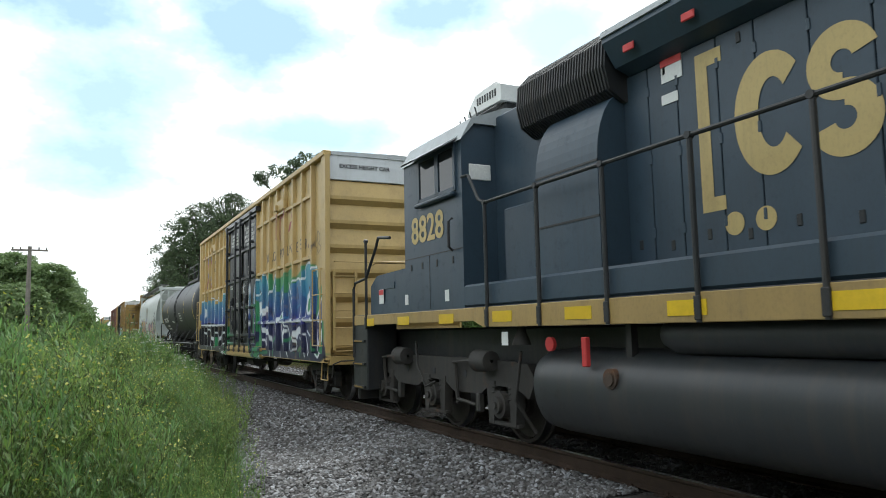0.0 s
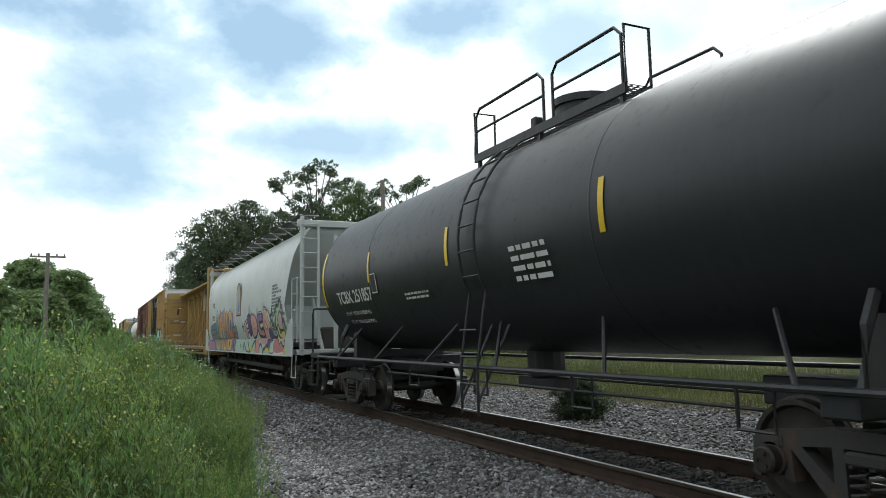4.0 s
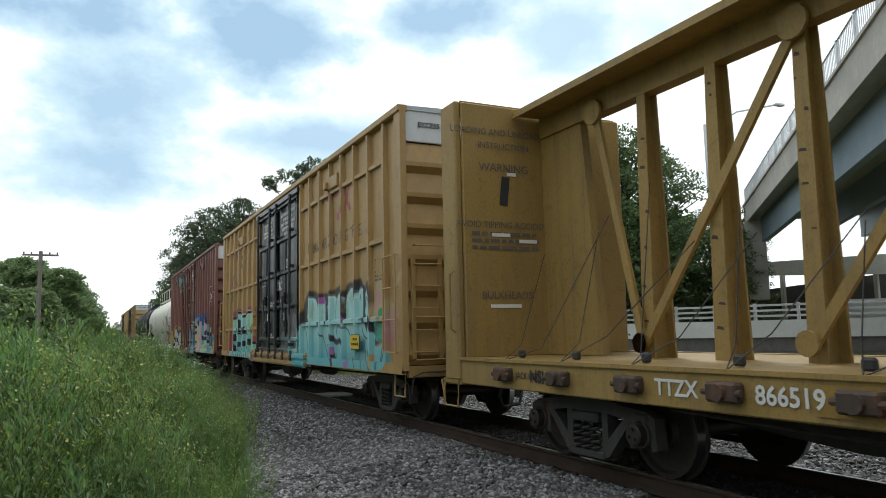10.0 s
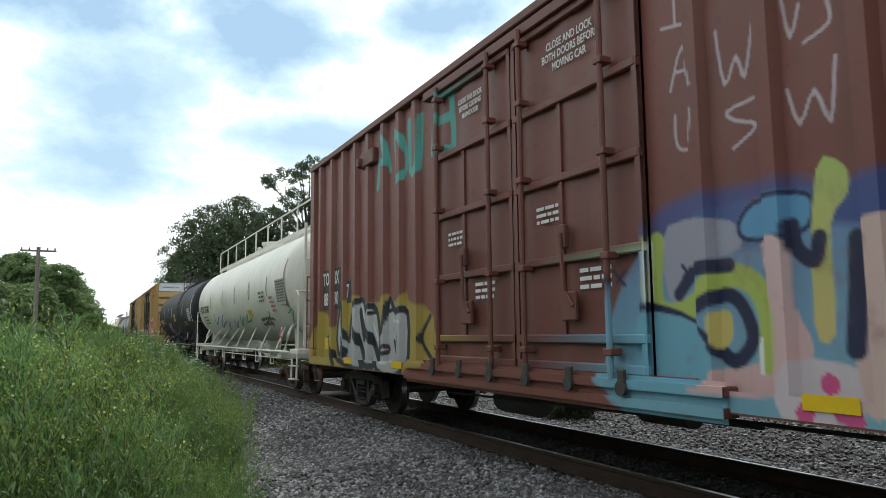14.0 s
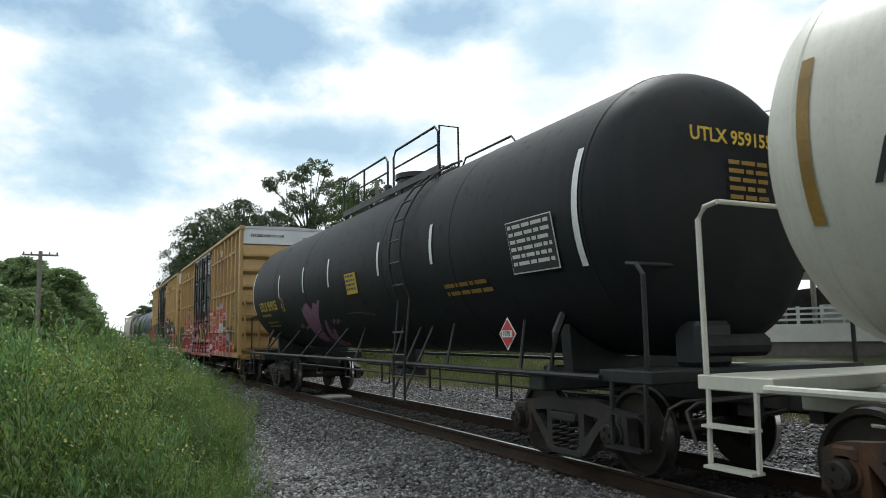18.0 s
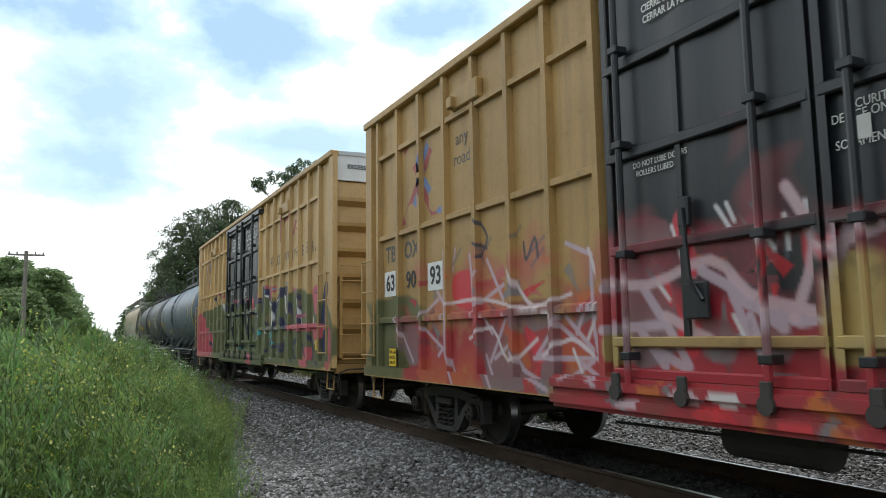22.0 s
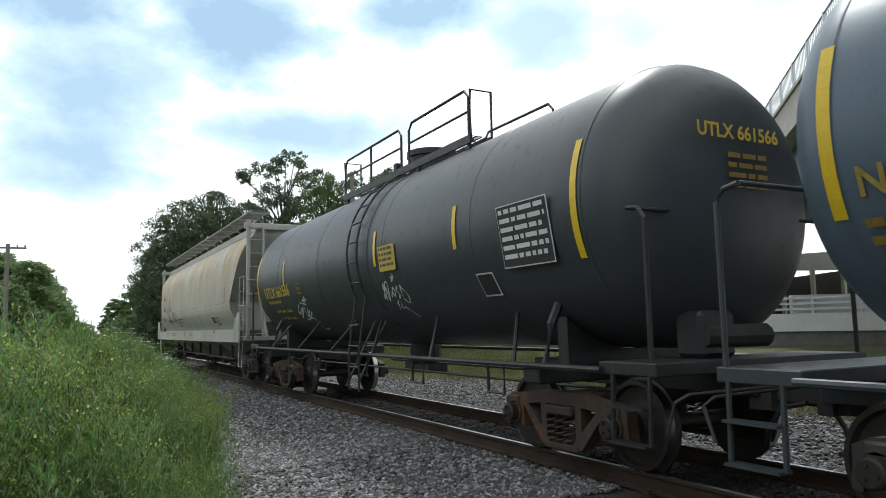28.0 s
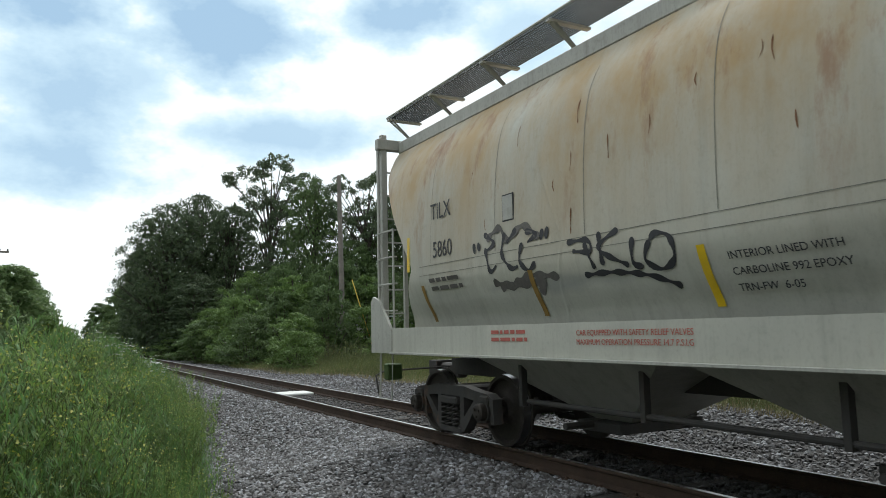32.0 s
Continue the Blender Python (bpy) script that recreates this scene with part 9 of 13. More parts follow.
g1.fill([(8.06, 2.67), (7.33, 2.85), (6.89, 2.58), (6.42, 2.79), (5.76, 2.5), (5.36, 2.78), (4.73, 2.52), (4.32, 2.73), (3.83, 2.59), (3.51, 2.79), (3.02, 2.87), (2.77, 2.98), (2.58, 2.69), (2.62, 1.73), (8.06, 1.82)], (0.05, 0.05, 0.26), (0.13, 0.40, 0.50)).fill([(8.06, 1.85), (2.56, 1.72), (2.1, 1.52), (2.14, 0.7), (8.06, 0.81)], BLK)
g1.line([[(8.02, 2.73), (7.41, 2.86), (7.11, 2.37), (7.19, 1.92)], [(6.67, 2.74), (6.43, 2.33), (6.47, 1.89)], [(5.76, 2.71), (5.45, 2.79), (5.25, 2.26), (5.38, 1.88)], [(4.67, 2.67), (4.35, 2.76), (4.06, 2.19), (4.22, 1.84)], [(3.71, 2.63), (3.47, 2.76), (3.02, 2.84), (2.85, 2.93), (2.65, 2.78), (2.65, 1.82)], [(3.67, 2.35), (3.37, 2.42), (3.09, 2.31), (3.27, 1.92), (3.64, 1.94), (3.67, 2.35)], [(8.02, 1.82), (2.56, 1.76)]], 0.03, WLN, 1.0, 0.014)
g1.line([[(7.34, 1.63), (6.9, 1.35), (6.55, 0.92)], [(6.44, 1.68), (5.94, 1.46), (6.21, 1.03)], [(5.63, 1.56), (5.45, 1.25), (5.17, 0.81)], [(4.98, 1.55), (4.49, 1.45), (4.61, 1.07)], [(4.23, 1.54), (3.95, 1.18), (3.7, 1.54)], [(3.53, 0.96), (3.18, 1.45), (2.63, 1.53), (2.8, 1.2), (3.2, 1.1)], [(3.11, 0.68), (2.6, 0.88), (2.23, 0.74)]], 0.04, WLN, 1.0, 0.014).fill([(2.57, 1.53), (2.09, 1.68), (2.05, 0.75), (2.49, 1.04)], GREEN).fill([(5.1, 1.35), (4.49, 1.31), (4.5, 0.98), (4.99, 1.06)], GREEN).fill([(-1.84, 2.1), (-2.01, 2.34), (-2.13, 2.43), (-2.31, 2.11), (-2.37, 1.62), (-2.79, 0.98), (-2.77, 0.78), (-2.12, 0.94), (-2.26, 1.43), (-2.02, 1.58), (-1.85, 1.74)], GREEN)
g1.tag("DABI", -7.35, -8.35, 3.15, 3.55, 0.016, (0.05, 0.05, 0.06), 3)
b1 = boxcar(22.85, "yellow boxcar with blue and white spray paint and black plug doors", "bright_yellow", g1, half=8.6, shift=(0.15, -0.12), seed=1, end_text=("EXCESS HEIGHT CAR", "TBOX 676321"), door_spray=True)


def house_lettering(car, x=-1.524, number=("", "", ""), mid=-5.3, wide=0.97, mark=-5.13):
    """Faded owner's emblem, slogan and number across the side posts."""
    initials_mark(car, x, mark, 3.92, 0.92)
    over_posts(write(car, "RAILCAR POOLING EXPERTS", 0.34, x, mid, 3.44, M["ink_grey"], stretch=wide))
    cross_mark(car, x, 6.55, 3.87, 1.05)
    over_posts(write(car, "any", 0.26, x, 5.25, 4.14, M["ink_grey"]))
    over_posts(write(car, "road", 0.26, x, 5.25, 3.86, M["ink_grey"]))
    bays = [(POSTS[car.name][k] + POSTS[car.name][k + 1]) / 2 for k in (15, 14, 13)]
    for s, y in (("TB", bays[0]), ("OX", bays[1])):
        write(car, s, 0.36, x, y, 2.80, M["ink_grey"], bold=0.008)
    for s, y in zip(number, bays):
        if s:
            write(car, s, 0.36, x, y, 2.34, M["ink_grey"], bold=0.008)
    bars(car, 6, x, -7.4, 2.6, 0.36, 0.42, M["ink_grey"], seed=51)


house_lettering(b1, number=("67", "63", "21"))

# first tank car
R1, Z1 = 1.52, 2.74
t1 = tank_car(40.7, "black tank car with white lettering and yellow reflective stripes", "tank_black", 15.4, R1, Z1, dome_y=-1.2, plat=(-3.0, 0.6), ladder_y=(-0.6,), seams=(-3.2, 3.6), stripes=(3.54, 0.2, -3.4), seed=2)
shell_write(t1, R1, Z1, "TCBX 251857", 0.35, 4.55, 2.27, M["ink_white"], bold=0.006)
shell_write(t1, R1, Z1, "LD LMT 187500 LB 85050 KG", 0.12, 4.7, 1.96, M["ink_white"])
shell_write(t1, R1, Z1, "LT WT  75500 LB 34250 KG", 0.12, 4.7, 1.79, M["ink_white"])
shell_plate(t1, R1, Z1, 3.3, 2.45, 0.26, 0.36, M["ink_white"])
shell_plate(t1, R1, Z1, 3.3, 2.45, 0.22, 0.32, M["ink_black"], out=0.006)
shell_write(t1, R1, Z1, "C", 0.2, 3.3, 2.42, M["ink_white"])
shell_bars(t1, R1, Z1, 2, 1.5, 2.12, 0.95, 0.15, M["ink_white"], 3)
shell_bars(t1, R1, Z1, 4, -2.0, 2.3, 0.8, 0.5, M["ink_white"], 4)

# white hopper with the long mural
ORG, LGRN = (0.62, 0.24, 0.06), (0.30, 0.48, 0.26)
GRAY, GDK = (0.17, 0.18, 0.20), (0.02, 0.022, 0.025)
OUT, CREAM, SAL = (0.012, 0.013, 0.02), (0.60, 0.50, 0.20), (0.58, 0.25, 0.24)
g2 = Spray().fill([(6.48, 1.49), (0.57, 1.48), (0.61, 1.09), (6.77, 1.05)], (0.38, 0.16, 0.32), None, 0.96).fill([(6.54, 1.98), (6.02, 2.08), (4.92, 2.11), (4.83, 1.49), (6.48, 1.49)], GRAY, None, 1, GDK, 0.03).fill([(1.06, 2), (0.74, 1.89), (0.35, 1.9), (0.42, 1.13), (0.73, 1.1), (0.74, 1.41), (0.94, 1.57), (1.12, 1.58), (0.96, 1.81)], GRAY, None, 1, GDK, 0.05)
g2.line([[(6.46, 1.86), (4.93, 1.91)], [(6.47, 1.66), (4.91, 1.69)], [(5.86, 2.05), (5.84, 1.83)], [(5.38, 2.07), (5.33, 1.88)], [(5.57, 1.85), (5.55, 1.68)], [(5.14, 1.87), (5.12, 1.68)], [(5.81, 1.65), (5.78, 1.5)], [(1.06, 1.71), (0.63, 1.71), (0.37, 1.7)], [(0.71, 1.71), (0.68, 1.56), (0.38, 1.57)], [(0.63, 1.45), (0.39, 1.5)], [(0.87, 1.86), (0.75, 1.79), (0.72, 1.64)]], 0.025, GDK).line([[(6.37, 1.81), (5.88, 1.81)], [(5.5, 1.83), (5.17, 1.84)], [(5.73, 1.66), (5.29, 1.66)], [(0.65, 1.9), (0.38, 1.88)], [(1.04, 1.95), (0.82, 1.88), (0.68, 1.79), (0.68, 1.62)], [(0.64, 1.56), (0.43, 1.58)], [(0.66, 1.4), (0.44, 1.43)]], 0.012, (0.6, 0.62, 0.62))
g2.fill([(0.97, 2.55), (0.92, 2.48), (0.91, 2.12), (0.76, 1.98), (1.07, 2.06), (1.12, 2.33)], (0.28, 0.035, 0.15)).fill([(1.11, 1.74), (0.91, 1.85), (0.85, 1.57), (1.15, 1.58)], (0.30, 0.05, 0.20)).fill([(3.49, 2.48), (3.39, 2.58), (3.2, 2.58), (3.26, 2.42)], (0.42, 0.16, 0.30))
g2.fill([(4.91, 2.3), (4.64, 2.6), (4.24, 2.3), (3.94, 2.6), (3.49, 2.45), (3.21, 2.53), (2.98, 2.63), (2.63, 2.45), (2.19, 2.43), (2.05, 2.17), (1.8, 2.51), (1.34, 2.49), (1.07, 2.22), (1.11, 1.94), (1.25, 1.77), (1.08, 1.57), (1.31, 1.09), (4.99, 1.06)], (0.035, 0.27, 0.34), None, 1.0, (0.02, 0.07, 0.22), 0.05)
ORL, YEU, INK = (0.50, 0.13, 0.03), (0.62, 0.40, 0.09), (0.015, 0.05, 0.17)
g2.fill([(4.8, 2.54), (4.57, 2.61), (4.27, 2.11), (4.11, 1.67), (4.23, 1.49), (4.76, 1.57), (4.81, 1.77), (4.51, 1.73), (4.49, 1.99)], ORL, YEU, 1, INK, 0.035).fill([(3.89, 2.55), (3.44, 2.43), (3.26, 1.97), (3.15, 1.54), (3.46, 1.52), (3.54, 1.78), (3.74, 1.76), (3.8, 1.54), (4.26, 1.56), (4.05, 2.03)], YEU, (0.55, 0.20, 0.05), 1, INK, 0.035).fill([(3.77, 1.95), (3.72, 2.23), (3.59, 2.11), (3.56, 1.97)], (0.035, 0.27, 0.34), None, 1, INK, 0.02)
g2.fill([(3.13, 2.62), (2.83, 2.54), (2.79, 2.15), (2.68, 1.84), (2.51, 1.89), (2.55, 2.48), (2.22, 2.43), (2.16, 1.99), (1.9, 1.52), (2.32, 1.52), (2.44, 1.74), (2.82, 1.73), (2.92, 1.53), (3.26, 1.54), (3.04, 1.96)], ORL, YEU, 1, INK, 0.035).fill([(1.99, 2.43), (1.72, 2.54), (1.4, 2.49), (1.17, 2.3), (1.11, 2.06), (1.29, 1.75), (1.07, 1.55), (1.93, 1.52), (2.07, 1.89), (1.91, 2.15)], ORL, YEU, 1, INK, 0.04).fill([(1.64, 2.08), (1.53, 2.18), (1.42, 2.15), (1.42, 1.93), (1.57, 1.78), (1.66, 1.77)], (0.02, 0.10, 0.24), None, 1, INK, 0.02)
g2.fill([(4.87, 1.48), (4.41, 1.47), (4.33, 1.18), (4.13, 1.42), (3.86, 1.47), (3.78, 1.1), (4.67, 1.1)], YEU, ORL, 1, INK, 0.025).fill([(3.56, 1.47), (3.24, 1.48), (2.98, 1.11), (3.31, 1.1)], YEU, ORL, 1, INK, 0.025).fill([(3.15, 1.46), (2.78, 1.47), (2.58, 1.08), (2.87, 1.08)], YEU, ORL, 1, INK, 0.025).fill([(2.41, 1.46), (2.04, 1.46), (1.9, 1.24), (2.05, 1.09), (2.23, 1.1)], YEU, ORL, 1, INK, 0.025).fill([(1.94, 1.49), (1.08, 1.51), (1.16, 1.25), (1.29, 1.09), (1.88, 1.09)], YEU, (0.60, 0.34, 0.10), 1, INK, 0.03).fill([(1.68, 1.42), (1.46, 1.42), (1.51, 1.25), (1.7, 1.23)], INK)
g2.line([[(4.92, 2.09), (4.64, 2.57), (4.51, 2.55)], [(3.95, 2.51), (3.78, 2.58), (3.35, 2.41), (3.12, 1.85)], [(2.98, 2.63), (2.63, 2.47), (2.56, 2.28)], [(1.77, 2.53), (1.4, 2.51), (1.14, 2.32), (1.08, 2.06)], [(4.4, 2.44), (4.18, 1.79)], [(1.25, 1.25), (1.34, 1.09)], [(1.11, 1.98), (0.99, 1.99)], [(1.92, 1.42), (1.91, 1.19)]], 0.014, (0.7, 0.72, 0.74), 0.95, 0.01)
SHA = (0.30, 0.32, 0.33)
g2.fill([(-1.95, 2.29), (-2.06, 2.57), (-2.18, 2.59), (-2.29, 2.44), (-2.54, 2.27)], SHA, None, 0.7).fill([(-3.23, 2.24), (-3.32, 2.46), (-3.42, 2.45), (-3.58, 2.29), (-3.8, 2.27)], SHA, None, 0.7).fill([(-4.16, 2.41), (-4.25, 2.56), (-4.36, 2.53), (-4.45, 2.4)], SHA, None, 0.7)
g2.fill([(-0.36, 1.45), (-5.81, 1.48), (-5.69, 1.07), (-0.14, 1.05)], (0.42, 0.55, 0.47), None, 0.95)
LILP, PUR2 = (0.56, 0.30, 0.32), (0.075, 0.055, 0.22)
g2.fill([(-1.69, 2.09), (-1.89, 2.25), (-2.25, 2.22), (-2.39, 1.99), (-2.37, 1.69), (-2.04, 1.6), (-1.87, 1.8), (-1.9, 1.96)], PUR2, None, 1, OUT, 0.05).fill([(-1.18, 1.95), (-1.69, 2.12), (-1.81, 2.04), (-1.5, 1.94), (-1.58, 1.82), (-1.93, 1.84), (-1.96, 1.72), (-1.64, 1.67), (-1.69, 1.52), (-1.43, 1.51)], LILP, SAL, 1, OUT, 0.035).fill([(-3.33, 2.06), (-3.46, 2.24), (-4.06, 2.24), (-4.2, 2.01), (-3.96, 1.98), (-3.68, 1.96), (-3.68, 1.84), (-3.94, 1.76), (-4.15, 1.81), (-4.27, 1.56), (-3.76, 1.55), (-3.42, 1.62)], SAL, PUR2, 1, OUT, 0.055).fill([(-2.31, 2.21), (-2.85, 2.24), (-3.22, 2.08), (-3.34, 1.82), (-3.14, 1.66), (-2.91, 1.55), (-2.48, 1.53), (-2.41, 1.86)], LILP, SAL, 1, OUT, 0.05).fill([(-2.72, 1.92), (-2.84, 1.98), (-2.92, 1.88), (-2.81, 1.79)], CREAM, None, 1, OUT, 0.02)
g2.fill([(-4.26, 2.35), (-4.75, 2.33), (-5.07, 2.21), (-5.4, 1.92), (-5.52, 1.67), (-5.85, 1.55), (-5.32, 1.48), (-4.39, 1.46), (-4.31, 1.67)], SAL, CREAM, 1, OUT, 0.06).fill([(-4.24, 2.12), (-4.46, 2.28), (-4.67, 2.28), (-4.7, 2.14), (-4.84, 1.81), (-4.58, 1.66), (-4.39, 1.5), (-4.31, 1.67)], LILP, SAL).fill([(-4.82, 1.73), (-5.16, 1.8), (-5.34, 1.69), (-5.47, 1.62), (-5.32, 1.49), (-4.92, 1.48)], PUR2).fill([(-4.79, 2.29), (-5.05, 2.2), (-5.37, 1.92), (-5.44, 1.73), (-5.16, 1.89), (-4.86, 2.12)], (0.42, 0.54, 0.46), None, 1, OUT, 0.025).fill([(-4.48, 2), (-4.76, 1.81), (-4.5, 1.76)], CREAM, None, 1, OUT, 0.028).fill([(-5.38, 1.76), (-5.84, 1.56), (-5.43, 1.56)], (0.30, 0.42, 0.33), None, 1, OUT, 0.03)
g2.fill([(-3.22, 1.44), (-3.75, 1.47), (-3.76, 1.06), (-3.23, 1.09)], SAL).fill([(-3.96, 1.48), (-4.92, 1.51), (-4.81, 1.32), (-4.21, 1.34)], LILP).fill([(-4.33, 1.22), (-4.89, 1.31), (-4.87, 1.23), (-4.46, 1.14)], PUR2).fill([(-4.96, 1.41), (-5.56, 1.48), (-5.22, 1.22), (-4.97, 1.13)], PUR2, None, 1, OUT, 0.025).fill([(-5.33, 1.38), (-5.8, 1.43), (-5.74, 1.23), (-5.61, 1.09), (-5.18, 1.1)], (0.55, 0.66, 0.58), (0.36, 0.52, 0.34), 1, OUT, 0.03)
g2.line([[(-1.35, 1.36), (-1.74, 1.09), (-2.34, 1.07)], [(-1.97, 1.41), (-2.26, 1.1)], [(-2.46, 1.09), (-2.8, 1.3), (-3.22, 1.43), (-3.11, 1.09)], [(-3.74, 1.04), (-3.79, 1.25), (-4, 1.33), (-4.21, 1.2), (-4.27, 1.06)], [(-4.27, 1.06), (-4.46, 1.19), (-4.9, 1.31), (-4.93, 1.14)]], 0.045, OUT).line([[(-1.23, 1.87), (-1.75, 2.15)], [(-2.4, 2.21), (-2.79, 2.26), (-3.16, 2.14)], [(-4.32, 2.37), (-4.78, 2.35), (-5.09, 2.23), (-5.42, 1.93)], [(-3.38, 2.26), (-4.06, 2.27)]], 0.013, (0.72, 0.74, 0.74), 0.9, 0.01)
for yy, zz, k in ([(-5.41, 2.06)][0] + (0.26,), [(-5.51, 1.81)][0] + (0.12,), [(-5.7, 1.77)][0] + (0.15,), [(-0.94, 1.86)][0] + (0.15,), [(-0.69, 1.27)][0] + (0.09,), [(-1.21, 1.2)][0] + (0.14,)):
    g2.line([[(yy - k * 0.75, zz - k * 0.9), (yy, zz + k), (yy + k * 0.7, zz - k * 0.9)], [(yy - k, zz + 0.25 * k), (yy + k, zz + 0.3 * k), (yy - k * 0.5, zz - 0.5 * k)]], 0.16 * k + 0.008, OUT)
# a round green flower with a pink heart, yellow bands and a pink field below
g2.fill([(-5.8, 1.47), (-6.32, 1.48), (-6.39, 1.33), (-6.64, 1.4), (-6.8, 1.28), (-6.87, 1.12), (-5.67, 1.09)], (0.50, 0.16, 0.19), None, 1, (0.7, 0.7, 0.68), 0.03).fill([(-5.83, 2.17), (-5.86, 2.27), (-6.03, 2.38), (-6.23, 2.37), (-6.27, 2.48), (-6.41, 2.51), (-6.5, 2.43), (-6.53, 2.32), (-6.67, 2.34), (-6.71, 2.24), (-6.74, 2.17), (-6.86, 2.12), (-6.86, 2.01), (-6.82, 1.94), (-6.9, 1.82), (-6.91, 1.65), (-6.77, 1.62), (-6.7, 1.55), (-6.43, 1.56), (-6.11, 1.53), (-5.99, 1.61), (-5.96, 1.74), (-5.83, 1.77), (-5.8, 1.94), (-5.87, 2.04)], LGRN, (0.28, 0.46, 0.24), 1, OUT, 0.07)
g2.fill([(-6, 1.79), (-6.11, 1.85), (-6.19, 1.78), (-6.24, 1.62), (-6.42, 1.68), (-6.78, 1.69), (-6.78, 1.54), (-6.52, 1.35), (-6.4, 1.35), (-6.32, 1.47), (-6.08, 1.54)], CREAM, None, 1, OUT, 0.035).fill([(-6.21, 2.09), (-6.35, 2.2), (-6.51, 2.18), (-6.64, 2.04), (-6.68, 1.79), (-6.62, 1.71), (-6.42, 1.7), (-6.24, 1.74), (-6.15, 1.92)], (0.50, 0.32, 0.38), (0.55, 0.36, 0.42), 1, OUT, 0.045)
g2.fill([(-6.65, 1.48), (-6.98, 1.52), (-6.95, 1.36), (-6.83, 1.3), (-6.67, 1.39)], (0.42, 0.44, 0.46), None, 1, WHITE, 0.03).fill([(-7.02, 1.43), (-7.33, 1.48), (-7.28, 1.39), (-7.17, 1.36), (-7.28, 1.29), (-7.25, 1.19), (-7.07, 1.13), (-6.87, 1.15), (-6.97, 1.32)], CREAM, None, 1, OUT, 0.04).line([[(-7.15, 1.39), (-7.08, 1.29), (-7.15, 1.18)], [(-6.66, 1.39), (-6.83, 1.28), (-6.96, 1.3)]], 0.04, OUT)
g2.line([[(-7.17, 2.02), (-7.18, 1.98), (-7.15, 2.01)], [(-7.19, 1.95), (-7.19, 1.8), (-7.21, 1.69)], [(-7.14, 1.93), (-7.26, 1.94), (-7.23, 1.76), (-7.15, 1.8)], [(-7.27, 1.83), (-7.28, 1.74), (-7.31, 1.77), (-7.32, 1.72)]], 0.012, (0.1, 0.1, 0.1), 0.8, 0.01)
g2.line([[(7.33, 3.73), (7.25, 3.28), (6.93, 3.73), (7.05, 3.16)], [(6.83, 3.63), (7, 3.41), (6.75, 3.45)], [(7.16, 3.1), (6.86, 3.18), (6.96, 2.98)]], 0.02, (0.10, 0.10, 0.10), 0.75, 0.02)
h1 = hopper(57.5, "white covered hopper with a long bright spray-painted mural", "hopper_white", 7.95, (7.85, 6.95, 7.45), g2, 1.05, 1.46, 4.46, 3, False)
write(h1, "SHQX", 0.27, -1.605, 5.72, 2.88, M["ink_black"], stretch=0.9)
write(h1, "15032", 0.27, -1.612, 5.72, 2.35, M["ink_black"], stretch=0.9)
for i, s in enumerate(("EXTERIOR PAINT", "CARBOGUARD 904", "APPLIED PARAGOULD 05-2013", "CA 92 LINING", "APPLIED PARAGOULD 05-2013", "CAUTION, DO NOT USE", "BOILING WATER", "TO CLEAN", "CLEAN SURFACE")):
    write(h1, s, 0.085, -1.609 + 0.012 * max(0, 3 - i) / 3, -5.42, 2.94 - 0.092 * i, M["ink_black"], align="LEFT")
arch = [(0.42 * math.cos(a), 0.35 + 0.42 * math.sin(a)) for a in lin(0, math.pi, 16)] + [(-0.42, -0.38), (0.42, -0.38)]
em = B().add([(p, q, 0) for p, q in arch], [tuple(range(len(arch)))])
part("emblem", em, M["ink_black"], h1, "arched emblem", at=Matrix.Translation((-1.612, -0.2, 2.65)) @ SIDE)
em = B().add([(p * 0.92, q * 0.92, 0) for p, q in arch], [tuple(range(len(arch)))])
part("emblem", em, M["sill_tan"], h1, at=Matrix.Translation((-1.616, -0.2, 2.66)) @ SIDE)
em = B().add([(p * 0.78, q * 0.74, 0) for p, q in arch], [tuple(range(len(arch)))])
part("emblem", em, M["hopper_frame"], h1, at=Matrix.Translation((-1.620, -0.2, 2.66)) @ SIDE)
em = B().add([(-0.2, -0.2, 0), (0.2, -0.2, 0), (0.12, 0.05, 0), (0.02, 0.25, 0), (-0.1, 0.02, 0)], [(0, 1, 2, 3, 4)])
part("emblem", em, M["ink_blue"], h1, at=Matrix.Translation((-1.624, -0.2, 2.6)) @ SIDE)
for y in (2.6, -2.6, -4.9, -7.1, 6.9):
    plate(h1, -1.618, y, 1.16, 0.42, 0.1, M["refl"], name="reflector")

beam_car(76.85, "yellow centre-beam flat car, empty, with tall posts and end bulkheads")

# second boxcar: turquoise
KK, WH = (0.018, 0.020, 0.026), (0.72, 0.78, 0.78)
g3 = Spray().cloud(-6.6, -8.4, 1.35, 2.3, (0.52, 0.46, 0.30), 0.15, 0.5, 3.0, 0.25).cloud(-7.2, -8.3, 1.1, 1.9, (0.50, 0.26, 0.34), 0.15, 0.4, 6.0, 0.3)
LTQ, MTQ = (0.36, 0.62, 0.61), (0.055, 0.37, 0.43)
g3.fill([(-7.23, 2.08), (-7.44, 2.23), (-7.55, 2.26), (-7.63, 2.03), (-7.77, 1.86), (-7.79, 1.53), (-7.74, 0.96), (-7.2, 1.36)], (0.50, 0.40, 0.24), (0.50, 0.30, 0.30), 0.55, None, 0.04, 0.15)
